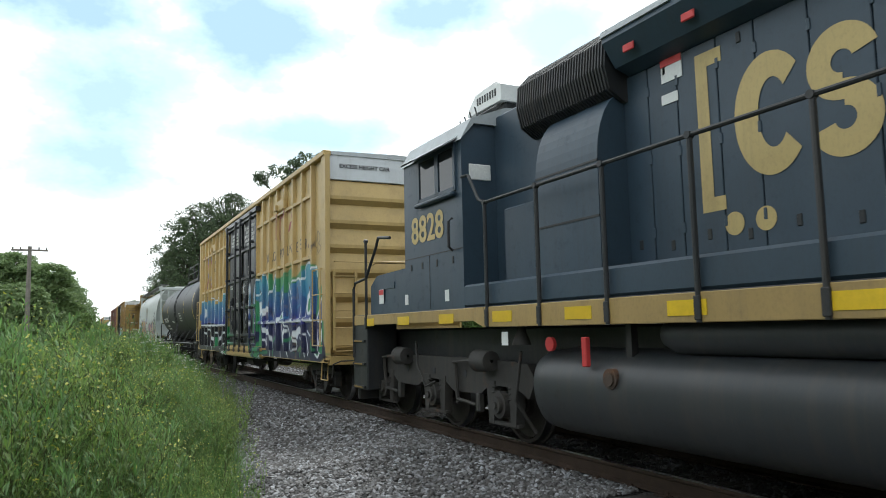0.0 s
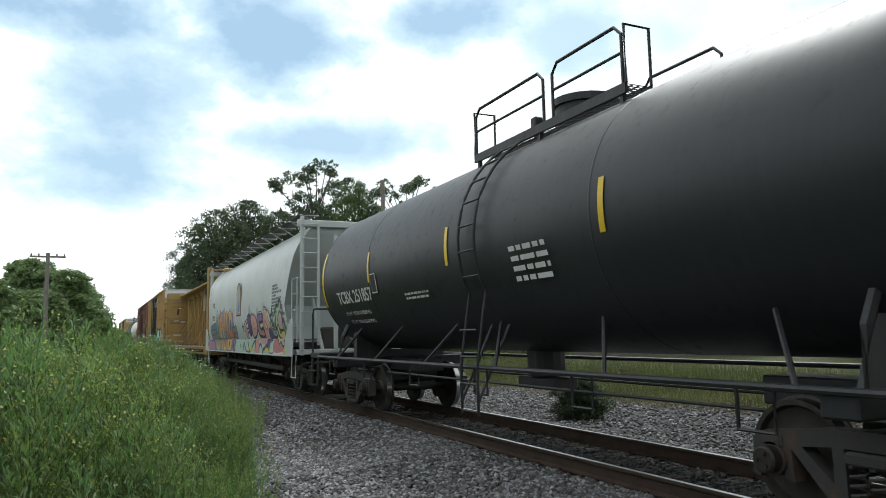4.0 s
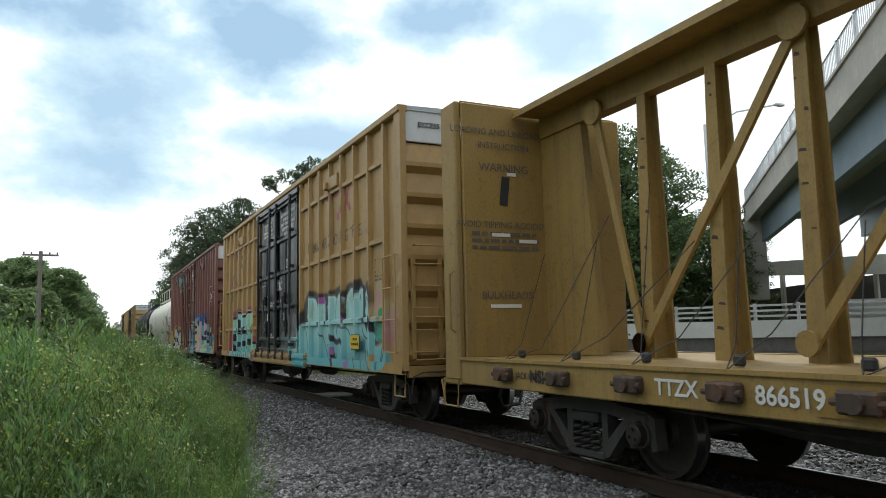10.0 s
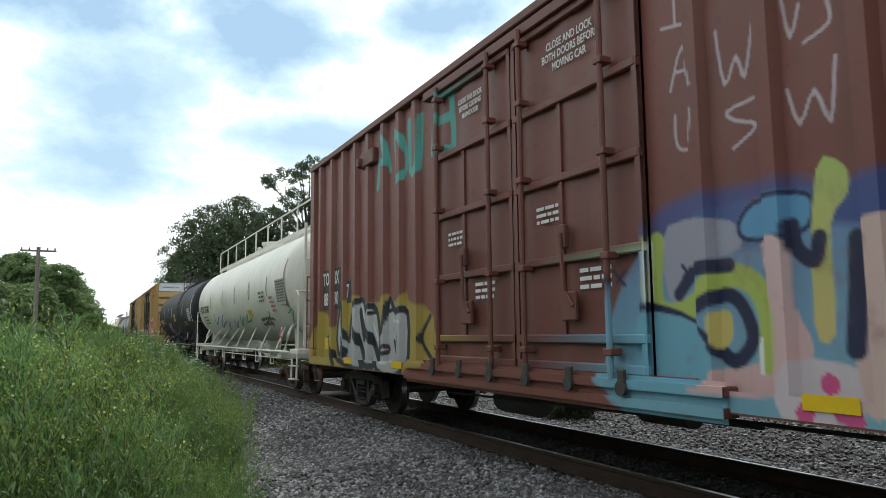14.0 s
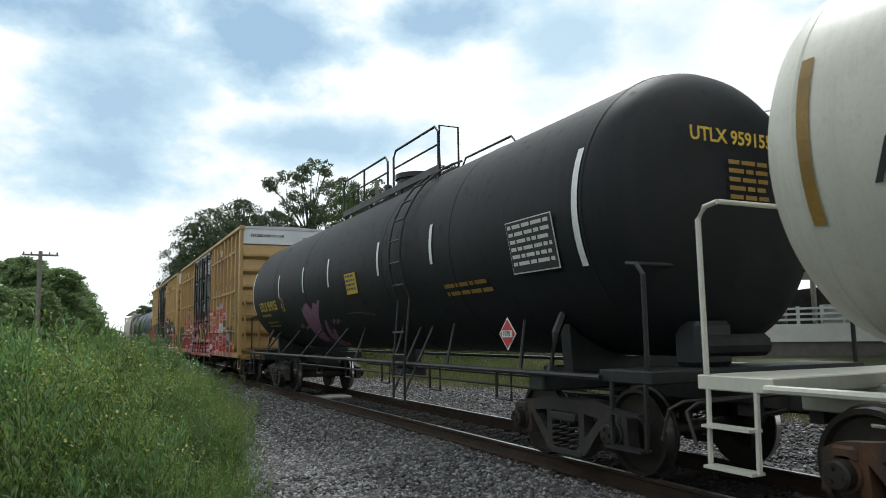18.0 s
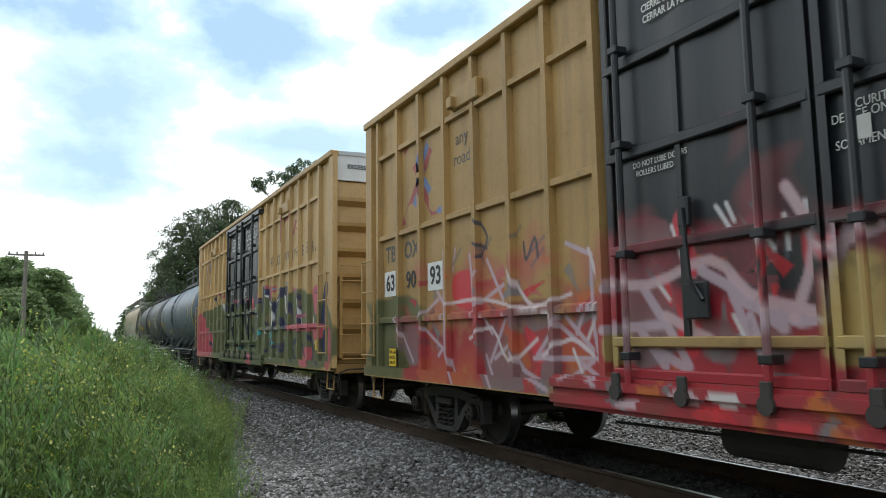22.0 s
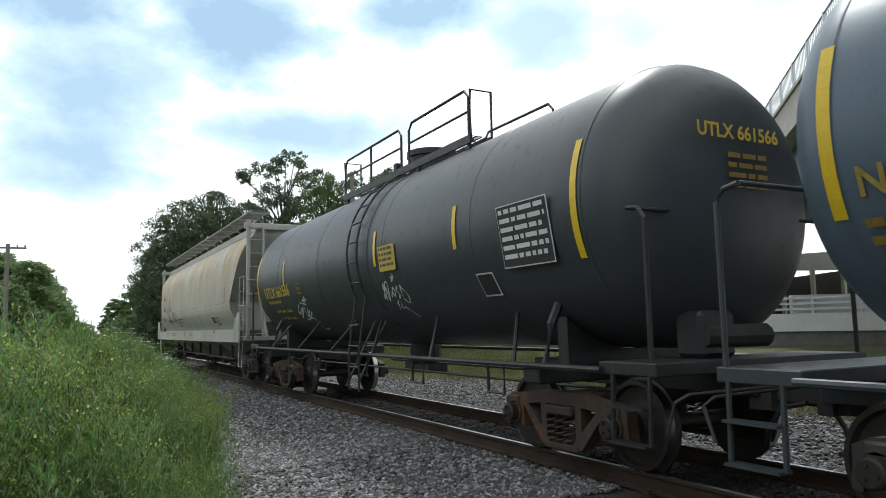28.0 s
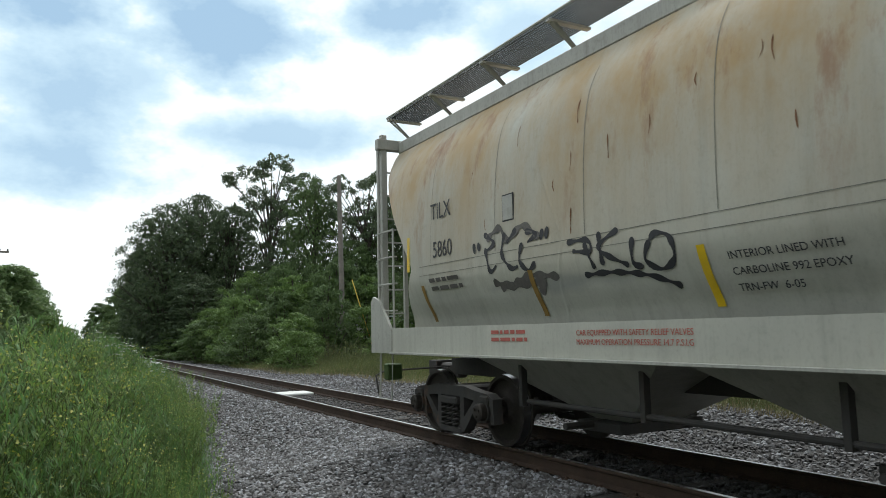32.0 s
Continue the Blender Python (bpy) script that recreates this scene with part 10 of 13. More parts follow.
g3.fill([(-2.24, 1.67), (-2.48, 2.2), (-2.8, 2.47), (-3.13, 2.5), (-3.54, 2.45), (-3.73, 2.27), (-3.91, 2.39), (-4.3, 2.38), (-4.48, 2.39), (-4.77, 2.42), (-5.04, 2.45), (-5.37, 2.51), (-5.49, 2.34), (-5.72, 2.48), (-5.98, 2.5), (-6.15, 2.37), (-6.24, 2.49), (-6.49, 2.54), (-6.69, 2.35), (-6.83, 2.48), (-7.06, 2.43), (-7.12, 2.09), (-7.05, 1.8), (-7.28, 1.61), (-7.19, 1.28), (-2.21, 1.19)], KK, None, 0.95, None, 0.04, 0.06)
for hump in ([(-2.84, 1.74), (-2.88, 2.33), (-3.12, 2.36), (-3.49, 2.29), (-3.66, 2.05), (-3.67, 1.73)], [(-3.86, 1.72), (-3.89, 2.22), (-4.08, 2.28), (-4.22, 2.21), (-4.14, 1.72)], [(-4.36, 1.73), (-4.36, 2.12), (-4.59, 2.29), (-4.94, 2.29), (-5.03, 2.08), (-4.86, 1.72)], [(-4.89, 1.78), (-5.05, 2.26), (-5.34, 2.36), (-5.52, 2.27), (-5.46, 1.93), (-5.5, 1.78)], [(-5.53, 1.76), (-5.61, 2.2), (-5.84, 2.36), (-6.05, 2.39), (-6.2, 2.19), (-6.17, 1.8)], [(-6.13, 1.8), (-6.29, 2.23), (-6.44, 2.36), (-6.62, 2.33), (-6.67, 2.14), (-6.61, 1.81)], [(-6.65, 1.81), (-6.67, 2.14), (-6.75, 2.28), (-6.91, 2.32), (-7.03, 2.19), (-7.06, 1.8)]):
    g3.fill(hump, LTQ, (0.42, 0.66, 0.64), 1.0, KK, 0.02).line([[(y - 0.03, z - 0.05) for y, z in hump[1:5]]], 0.012, WH, 0.9, 0.01)
g3.fill([(-2.24, 1.73), (-7.03, 1.76), (-7.25, 1.59), (-7.19, 1.28), (-7.79, 1.32), (-7.78, 0.91), (-6.05, 0.81), (-2.19, 0.69)], MTQ, (0.36, 0.62, 0.61))
g3.line([[(-2.62, 1.66), (-2.77, 1.35), (-2.88, 1.02)], [(-3.8, 1.63), (-4.14, 1.36), (-4.39, 1.04)], [(-4.55, 1.7), (-4.62, 1.42), (-4.36, 1.28)], [(-4.97, 1.51), (-5.05, 1.67), (-5.34, 1.63), (-5.58, 1.63), (-5.82, 1.51), (-6.05, 1.15)], [(-6.52, 1.63), (-6.62, 1.48), (-6.81, 1.41)], [(-7.59, 1.37), (-7.51, 1.2), (-7.41, 0.89)], [(-7.66, 1.28), (-7.53, 1.09), (-7.46, 0.89)], [(-5.82, 0.82), (-6.04, 1.15)], [(-6.18, 1.16), (-6.35, 0.85)], [(-6.69, 1.21), (-6.68, 0.88)], [(-4.94, 1.12), (-4.94, 0.82)], [(-6.69, 2.31), (-6.73, 1.99)], [(-4.58, 2.18), (-4.34, 2.13)], [(-3.26, 2.22), (-3.28, 2.07)], [(-6.43, 2.22), (-6.46, 2.14)], [(-6.77, 2.18), (-6.8, 2.1)], [(-2.8, 2.45), (-2.51, 1.81)], [(-7.71, 1.2), (-7.66, 1.16), (-7.68, 1.1), (-7.74, 1.14), (-7.71, 1.2)]], 0.022, KK)
g3.line([[(-4.7, 1.47), (-4.96, 1.35), (-5.27, 1.4), (-5.47, 1.35)], [(-6.68, 1.82), (-6.77, 1.65), (-6.91, 1.47)], [(-7.03, 1.77), (-7.11, 1.61), (-7.22, 1.53)], [(-6.9, 1.36), (-6.98, 1.18), (-7.13, 0.91)], [(-3.7, 2.25), (-3.8, 1.73)], [(-4.29, 2.33), (-4.34, 1.74)], [(-5.48, 2.27), (-5.54, 1.78)], [(-6.65, 2.34), (-6.65, 1.85)], [(-4.79, 1.11), (-4.93, 0.88)]], 0.07, KK, 1.0, 0.025).line([[(-5.7, 2.3), (-5.98, 2)], [(-5.78, 2.32), (-6.02, 2.02)], [(-5.86, 2.34), (-6.06, 2.06)]], 0.010, KK)
g3.fill([(-7.2, 1.67), (-7.65, 1.69), (-7.66, 1.44), (-7.36, 1.36), (-7.21, 1.44)], (0.05, 0.28, 0.19), None, 0.9).line([[(-7.26, 1.41), (-7.43, 1.47), (-7.58, 1.41)], [(-7.33, 1.54), (-7.41, 1.6)]], 0.04, (0.06, 0.36, 0.30)).fill([(-3.91, 2.29), (-4.18, 2.31), (-4.17, 2.17), (-3.94, 2.18)], (0.40, 0.12, 0.36)).fill([(-5.39, 1.84), (-5.54, 1.84), (-5.54, 1.75), (-5.41, 1.75)], (0.40, 0.12, 0.30)).fill([(-5.67, 0.97), (-5.96, 1.01), (-5.95, 0.89), (-5.75, 0.86)], (0.34, 0.16, 0.42)).fill([(-4.63, 1.23), (-4.8, 1.25), (-4.79, 1.11), (-4.64, 1.1)], (0.34, 0.16, 0.42)).fill([(-6.04, 2.29), (-6.14, 2.28), (-6.12, 2.17)], (0.42, 0.12, 0.26)).fill([(-7.01, 1.09), (-7.18, 1.14), (-7.22, 0.93), (-7.1, 0.9)], (0.42, 0.32, 0.16))
g3.blob(*[(-7.49, 1.85)][0], 0.13, 0.10, (0.04, 0.28, 0.14)).line([[(-7.27, 2.17), (-7.38, 2.2), (-7.48, 2.1)], [(-7.31, 2.07), (-7.25, 1.99)], [(-7.8, 1.73), (-7.93, 1.64), (-8.07, 1.67)], [(-7.79, 1.53), (-7.96, 1.41)]], 0.08, (0.50, 0.22, 0.28), 0.6, 0.06)
RASP, GREEN3 = (0.36, 0.06, 0.10), (0.33, 0.56, 0.37)
g3.fill([(7.47, 0.98), (7.46, 1.43), (6.98, 1.7), (6.63, 2.21), (6.56, 2.34), (5.81, 2.39), (5.53, 2.42), (4.54, 2.3), (4.36, 2.43), (3.96, 2.44), (3.28, 2.32), (3.22, 1.99), (3.15, 1.61), (2.89, 1.43), (2.74, 1.28), (2.71, 0.96), (2.73, 0.69), (7.48, 0.52)], RASP, None, 0.8, None, 0.04, 0.05)
g3.fill([(6.57, 2.08), (6.07, 2.2), (5.95, 2.35), (5.36, 2.34), (4.62, 2.25), (4.18, 2.34), (3.46, 2.28), (3.46, 1.87), (3.64, 1.72), (3.11, 1.37), (2.89, 1.29), (3.03, 0.82), (3.09, 0.73), (6.79, 0.66), (7.05, 0.95), (6.95, 1.26), (6.59, 1.35)], (0.62, 0.62, 0.60), None, 0.9, None, 0.04, 0.03)
g3.fill([(6.48, 2.07), (6.01, 2.19), (5.91, 2.33), (5.36, 2.3), (4.83, 2.17), (4.55, 2.21), (4.28, 2.33), (4.04, 2.27), (3.48, 2.26), (3.48, 1.88), (3.67, 1.84), (3.62, 1.62), (3.16, 1.4), (2.95, 1.29), (3.06, 0.88), (3.14, 0.75), (6.68, 0.68), (6.96, 0.99), (6.81, 1.3), (6.51, 1.38)], (0.15, 0.47, 0.48), (0.38, 0.62, 0.58), 1.0)
g3.fill([(4, 2.24), (3.49, 2.23), (3.5, 1.89), (3.71, 1.84), (3.81, 1.63), (4.07, 1.6)], GREEN3, (0.42, 0.64, 0.44)).fill([(3.68, 1.61), (3.44, 1.49), (3.22, 1.24), (3.18, 1.36), (3, 1.27), (3.07, 1.06), (3.14, 0.81), (3.54, 0.75), (3.84, 1.1), (3.82, 1.36)], GREEN3, (0.30, 0.54, 0.38)).fill([(6.32, 2.11), (5.96, 2.13), (5.93, 1.8), (6.29, 1.81)], GREEN3, None, 0.7, None, 0.04, 0.06).fill([(4.4, 1.64), (4.23, 1.36), (4.38, 1.15), (4.59, 1.36)], GREEN3, None, 0.7, None, 0.04, 0.05)
g3.line([[(6.5, 1.65), (6.48, 2.07), (6.11, 2.16), (5.99, 2.25), (6.1, 2.38), (5.94, 2.48)], [(6.03, 2.26), (5.96, 2.13), (5.77, 2.09), (5.58, 2.16)], [(5.72, 2.33), (5.1, 2.24), (4.83, 2.16), (4.67, 2.16), (4.55, 2.22), (4.32, 2.26), (4.11, 2.2)], [(4.25, 2.32), (4.03, 2.25), (3.46, 2.26), (3.48, 1.88), (3.6, 1.87), (3.66, 1.82)], [(4.01, 2.25), (4.01, 2.04), (4.08, 1.74)], [(4.28, 2.22), (4.18, 2.02), (4.23, 1.78)], [(5.58, 2.15), (5.48, 1.9), (5.54, 1.67)], [(5.11, 2.19), (5.08, 1.96)], [(3.72, 1.65), (3.5, 1.6), (3.27, 1.41), (3.17, 1.23), (3.23, 1.36), (2.93, 1.26), (2.96, 1.06), (3.02, 0.89)]], 0.045, OUT, 1.0, 0.012)
g3.line([[(5.6, 1.63), (5.18, 1.58), (4.95, 1.64), (4.84, 1.87)], [(5.39, 1.6), (5.19, 1.39), (5.1, 1.17), (4.74, 1.36), (4.56, 1.27), (4.38, 1.15), (4.26, 1.43), (4.15, 1.57), (4.46, 1.6), (4.73, 1.65)], [(5.07, 1.21), (4.91, 0.99)], [(4.67, 1.32), (4.56, 1.27)], [(4.15, 1.43), (4.09, 1.09)], [(4.38, 1.15), (4.17, 1.09), (4.07, 0.95)], [(3.82, 1.36), (3.74, 1.2), (3.66, 0.94)], [(6.89, 1), (6.77, 1.26), (6.45, 1.35), (6.35, 1.25), (6.35, 1.01)], [(6.05, 1.11), (5.86, 1.03), (5.67, 1.23), (5.5, 0.96), (5.51, 0.73)], [(6.44, 1.48), (6.29, 1.56), (6.18, 1.39), (5.96, 1.03)], [(5.67, 1.31), (5.49, 1.2)]], 0.035, OUT, 1.0, 0.012)
for patch in ([(6.54, 1.56), (6.29, 1.6), (6.18, 1.42), (6.45, 1.35)], [(6.45, 1.2), (6.25, 1.2), (6.25, 1.02), (6.44, 1.05)], [(5.93, 1.8), (5.78, 1.83), (5.82, 1.67), (5.97, 1.69)], [(5.56, 1.67), (5.38, 1.86), (5.28, 1.66)], [(5.12, 1.89), (4.94, 1.88), (4.95, 1.71), (5.13, 1.72)], [(4.85, 1.76), (4.57, 1.83), (4.48, 1.7), (4.73, 1.61)], [(4.75, 1.71), (4.45, 1.71), (4.49, 1.63), (4.76, 1.59)], [(5.66, 1.37), (5.45, 1.31), (5.51, 1.18), (5.65, 1.21)], [(4.82, 1.36), (4.56, 1.3), (4.66, 1.2), (4.81, 1.24)], [(3.98, 1.41), (3.78, 1.44), (3.68, 1.33), (3.76, 1.24), (3.96, 1.28)], [(3.33, 1.43), (3.18, 1.36), (3.22, 1.24)]):
    g3.fill(patch, OUT)
for y0 in (6.9, 6.55, 6.2, 5.85, 5.5, 5.15, 4.8, 4.45, 4.1, 3.75, 3.4):
    g3.fill([(y0, 0.72), (y0 - 0.2, 0.72), (y0 - 0.08, 0.98)], OUT)
for y0, z0 in ((6.5, 1.12), (6.2, 1.05), (6.05, 1.2), (5.75, 1.06), (5.3, 1.1), (6.35, 0.95)):
    g3.blob(y0, z0, 0.035, 0.05, OUT)
g3.line([[(6.41, 1.69), (6.4, 2.03)], [(5.92, 2.07), (5.73, 2.06), (5.62, 2.11)], [(5.5, 2.18), (5.16, 2.18)], [(5.04, 1.88), (5.03, 2.11)], [(4.22, 1.74), (4.2, 2.06)], [(3.95, 2.18), (3.54, 2.21), (3.55, 1.94)], [(3.65, 1.56), (3.44, 1.48), (3.28, 1.29)], [(6.78, 1), (6.64, 1.22)], [(5.39, 1.59), (5.14, 1.35)], [(4.41, 1.36), (4.31, 1.57)], [(4.03, 1.63), (4.15, 1.5)], [(4.28, 1.08), (4.15, 0.98)], [(3.74, 1.23), (3.67, 1.1)], [(5.66, 1.12), (5.55, 0.98)]], 0.014, WH, 0.9, 0.01)
g3.tag("GUPY", 3.05, 2.55, 2.22, 2.4, 0.016, (0.02, 0.02, 0.02), 2).tag("STEHE", 3.05, 2.5, 2.0, 2.15, 0.016, (0.02, 0.02, 0.02), 3)
g3.line([[(1.6, 2.1), (1.45, 1.95), (1.6, 1.8), (1.45, 1.65)]], 0.025, (0.3, 0.45, 0.55)).cloud(-2.15, -0.2, 1.3, 1.95, (0.5, 0.5, 0.5), 0.3, 0.25, 9.0, 0.5)
b2 = boxcar(97.6, "yellow boxcar with turquoise spray paint and black plug doors", "yellow_spray", g3, shift=(-0.08, -0.1), seed=2, end_text=("EXCESS HEIGHT CAR", ""))
house_lettering(b2, number=("67", "19", "95"), mid=-5.08, wide=0.89)
plate(b2, -1.63, -6.45, 1.36, 0.46, 0.28, M["ink_black"], name="notice")
plate(b2, -1.637, -6.45, 1.36, 0.43, 0.25, M["refl"], name="notice", label="small yellow notice with a black border")
for j, s in enumerate(("THIS CAR", "EXCEED HEIGHT")):
    write(b2, s, 0.065, -1.643, -6.45, 1.41 - 0.09 * j, M["ink_black"], stretch=0.85)
for y, z in ((-7.7, 2.08), (-7.68, 1.48), (-5.92, 1.46), (7.6, 2.0), (7.6, 1.4), (2.75, 1.5)):
    plate(b2, -1.523, y, z, 0.12, 0.44, M["refl"], name="reflector", label="bright yellow reflective strip")

# third boxcar: oxide red
LIME, NVY, PNK2 = (0.38, 0.46, 0.10), (0.012, 0.016, 0.055), (0.58, 0.38, 0.36)
g4 = Spray().fill([(-1.82, 1.99), (-2.75, 2.46), (-4.07, 2.47), (-5.01, 2.53), (-5.97, 2.46), (-6.43, 2.12), (-7.06, 1.99), (-7.88, 1.71), (-7.95, 0.84), (-1.97, 0.68)], (0.17, 0.38, 0.44), (0.14, 0.24, 0.40), 0.97, None, 0.04, 0.05).fill([(-3.36, 2.41), (-5.01, 2.55), (-5.97, 2.5), (-6.36, 2.15), (-5.91, 1.95), (-4.06, 2.18)], (0.035, 0.05, 0.20), None, 0.9, None, 0.04, 0.08).fill([(-2.08, 2.34), (-2.39, 2.6), (-3.13, 2.61), (-3.73, 2.58), (-3.81, 2.36), (-3.61, 2.15), (-3.1, 2.12), (-2.5, 2.24)], (0.05, 0.08, 0.24), None, 0.85, None, 0.04, 0.1)
g4.fill([(-2.37, 2.4), (-3.06, 2.35), (-3.15, 2.12), (-2.74, 2.02), (-2.46, 1.71), (-2.31, 1.91)], (0.30, 0.30, 0.36)).fill([(-3.14, 2.3), (-3.28, 2.45), (-3.59, 2.48), (-3.79, 2.41), (-3.75, 2.21), (-3.51, 2.16), (-3.21, 2.18)], (0.10, 0.28, 0.46), None, 1, NVY, 0.03).fill([(-3.34, 2.13), (-3.59, 2.12), (-3.6, 1.66), (-3.73, 1.35), (-3.5, 1.02), (-2.67, 1.01), (-2.68, 1.15), (-3.3, 1.26), (-3.43, 1.59)], PNK2, (0.60, 0.42, 0.42)).fill([(-3.83, 2.6), (-4.04, 2.59), (-4.06, 2.4), (-3.92, 2.19), (-3.9, 1.46), (-3.74, 1.54)], (0.55, 0.42, 0.16), (0.36, 0.46, 0.12))
g4.line([[(-2.22, 2.27), (-2.19, 1.72), (-2.53, 1.65), (-2.97, 1.91), (-3.25, 1.84), (-3.37, 1.59), (-3.36, 1.26)]], 0.11, LIME, 1.0, 0.03).line([[(-2.15, 2.27), (-2.13, 1.77)], [(-3.29, 1.42), (-3.29, 1.18)], [(-2.7, 1.42), (-2.81, 1.24)]], 0.03, (0.7, 0.72, 0.7)).line([[(-2.04, 1.7), (-2.46, 1.6), (-2.82, 1.41), (-3.04, 1.25), (-3.22, 1.42), (-3.13, 1.68), (-2.97, 1.77), (-2.72, 1.68)], [(-2.47, 1.8), (-2.68, 1.98), (-3.03, 2)], [(-3.83, 2.12), (-3.78, 1.97), (-3.65, 2.06), (-3.62, 2.23)]], 0.07, NVY, 1.0, 0.02)
g4.fill([(-2.83, 1.6), (-3.01, 1.64), (-3.02, 1.42), (-2.88, 1.35)], (0.55, 0.45, 0.14)).fill([(-1.96, 1.63), (-2.71, 1.52), (-2.79, 1.06), (-2, 0.97)], (0.15, 0.36, 0.46)).fill([(-3.54, 1.27), (-4.12, 1.21), (-4.1, 0.91), (-3.51, 0.87)], (0.55, 0.48, 0.50)).line([[(-2.52, 2.04), (-2.6, 1.95)], [(-2.53, 1.94), (-2.61, 2.01)], [(-1.71, 1.95), (-1.83, 2.05)], [(-1.67, 2.06), (-1.81, 1.92)]], 0.025, NVY)
for q in [(-3.83, 1.12), (-3.7, 0.92), (-3.98, 0.95), (-4.06, 0.9)]:
    g4.blob(*q, 0.075, 0.075, (0.55, 0.08, 0.22))
g4.fill([(-5.21, 2.43), (-5.93, 2.31), (-6.11, 1.67), (-5.74, 1.19), (-5.29, 1.35)], PNK2, (0.56, 0.40, 0.44)).fill([(-4.06, 2.09), (-4.57, 2.18), (-4.86, 1.7), (-4.54, 1.08), (-4.08, 1)], (0.56, 0.40, 0.36)).fill([(-4.89, 1.26), (-6.1, 1.35), (-6.04, 0.76), (-4.83, 0.75)], (0.40, 0.56, 0.36)).fill([(-6.75, 1.64), (-7.88, 1.66), (-7.9, 1.04), (-6.87, 0.93)], (0.06, 0.24, 0.38)).fill([(-7.38, 1.92), (-7.89, 1.7), (-7.93, 1.62), (-7.02, 1.68)], LIME).fill([(-4.69, 1.71), (-5.06, 2.04), (-5.24, 1.36), (-4.89, 1.19)], (0.16, 0.38, 0.40))
g4.line([[(-4.92, 2.39), (-4.94, 1.7), (-5.37, 1.35), (-6.1, 1.51), (-6.88, 1.29), (-7.32, 1.63), (-7.84, 1.63)], [(-6.26, 2.13), (-6.45, 1.82), (-6.9, 1.57)], [(-4.11, 2.08), (-4.04, 1.36)], [(-5.78, 2.4), (-6.02, 1.99), (-5.9, 1.68)]], 0.085, NVY, 1.0, 0.025).line([[(-6.7, 1.23), (-7.27, 1.1), (-7.85, 1.18)], [(-6.25, 1.07), (-6.69, 0.97)]], 0.05, (0.30, 0.52, 0.52)).fill([(-8.04, 1.44), (-8.53, 1.38), (-8.5, 0.9), (-7.95, 0.87)], (0.42, 0.40, 0.14), None, 0.85).line([[(-7.62, 1.57), (-7.74, 1.44)], [(-6.09, 1.98), (-6.33, 1.82), (-6.16, 1.75)], [(-6.3, 2.12), (-6.45, 2.02)]], 0.02, NVY)
g4.line([[(-7.11, 3.73), (-7.37, 3.24), (-7.29, 2.96)], [(-7.22, 3.49), (-7.67, 3.74), (-7.71, 3.18)], [(-7.4, 3.83), (-7.56, 3.85), (-7.69, 3.73), (-7.53, 3.69), (-7.4, 3.83)], [(-7.52, 3.42), (-7.84, 3.14)], [(-8.07, 3.72), (-8.19, 3.09), (-8.25, 2.87)], [(-7.97, 3.33), (-8.39, 3.23), (-8.5, 2.91), (-8.25, 2.83), (-8.01, 3.12)], [(-7.22, 2.91), (-7.5, 3.01), (-7.81, 2.88), (-7.84, 2.68)], [(-8.19, 3.15), (-8.4, 2.95)], [(-8.36, 3.15), (-8.18, 2.99)]], 0.02, (0.62, 0.62, 0.62))
g4.line([[(-2.4, 4.18), (-2.7, 4.12)], [(-2.57, 4.38), (-2.57, 4.15)], [(-2.48, 3.58), (-2.64, 3.93), (-2.78, 3.54)], [(-2.54, 3.73), (-2.74, 3.7)], [(-2.52, 3.35), (-2.52, 3.12), (-2.59, 3.03), (-2.72, 3.06), (-2.77, 3.33)]], 0.024, (0.48, 0.40, 0.42), 0.95).line([[(-3.02, 3.92), (-3.08, 3.45), (-3.21, 3.64), (-3.28, 3.45), (-3.39, 3.89)], [(-3.35, 3.26), (-3.09, 3.22), (-3.17, 3.13), (-3.37, 3.04), (-3.14, 2.91)], [(-3.65, 3.23), (-3.74, 2.95), (-3.87, 3.16), (-3.98, 2.91), (-4.04, 3.35)], [(-3.65, 3.92), (-3.7, 3.61), (-3.79, 3.82)], [(-4.01, 3.76), (-4.01, 3.6), (-3.81, 3.53)]], 0.024, (0.48, 0.40, 0.42), 0.95)
g4.line([[(4.68, 4.05), (4.4, 4.92), (4.09, 4.25)], [(4.51, 4.44), (4.14, 4.41)], [(3.83, 4.87), (3.79, 3.95)], [(3.83, 4.85), (3.49, 4.6), (3.41, 4.11), (3.79, 3.95)], [(3.26, 4.86), (3.23, 4.07), (2.88, 4.04), (2.8, 4.83)]], 0.085, (0.06, 0.34, 0.30), 0.95, 0.03).line([[(2.19, 4.87), (1.69, 4.89)], [(1.73, 4.86), (1.68, 4.11), (1.93, 4.09)], [(2.14, 4.56), (1.74, 4.53)], [(2.33, 4.74), (2.42, 4.16)]], 0.085, (0.06, 0.34, 0.30), 0.95, 0.03)
GW = (0.46, 0.47, 0.46)
g4.fill([(8.49, 0.76), (8.21, 1.87), (7.62, 1.9), (7.07, 1.57), (6.84, 1.98), (5.9, 2.23), (5.31, 2.06), (4.86, 1.98), (4.35, 2.11), (4.14, 2.14), (3.98, 1.9), (3.62, 2.05), (3.36, 2.07), (3.48, 0.78)], (0.36, 0.27, 0.04), None, 0.95, None, 0.04, 0.05)
g4.fill([(8.38, 0.91), (8.18, 1.39), (6.13, 1.83), (5.49, 2.02), (2.75, 1.91), (2.57, 1)], (0.36, 0.27, 0.05), None, 0.9, None, 0.04, 0.06).line([[(2.55, 1.74), (2.86, 1.41), (2.47, 1.09)]], 0.05, OUT)
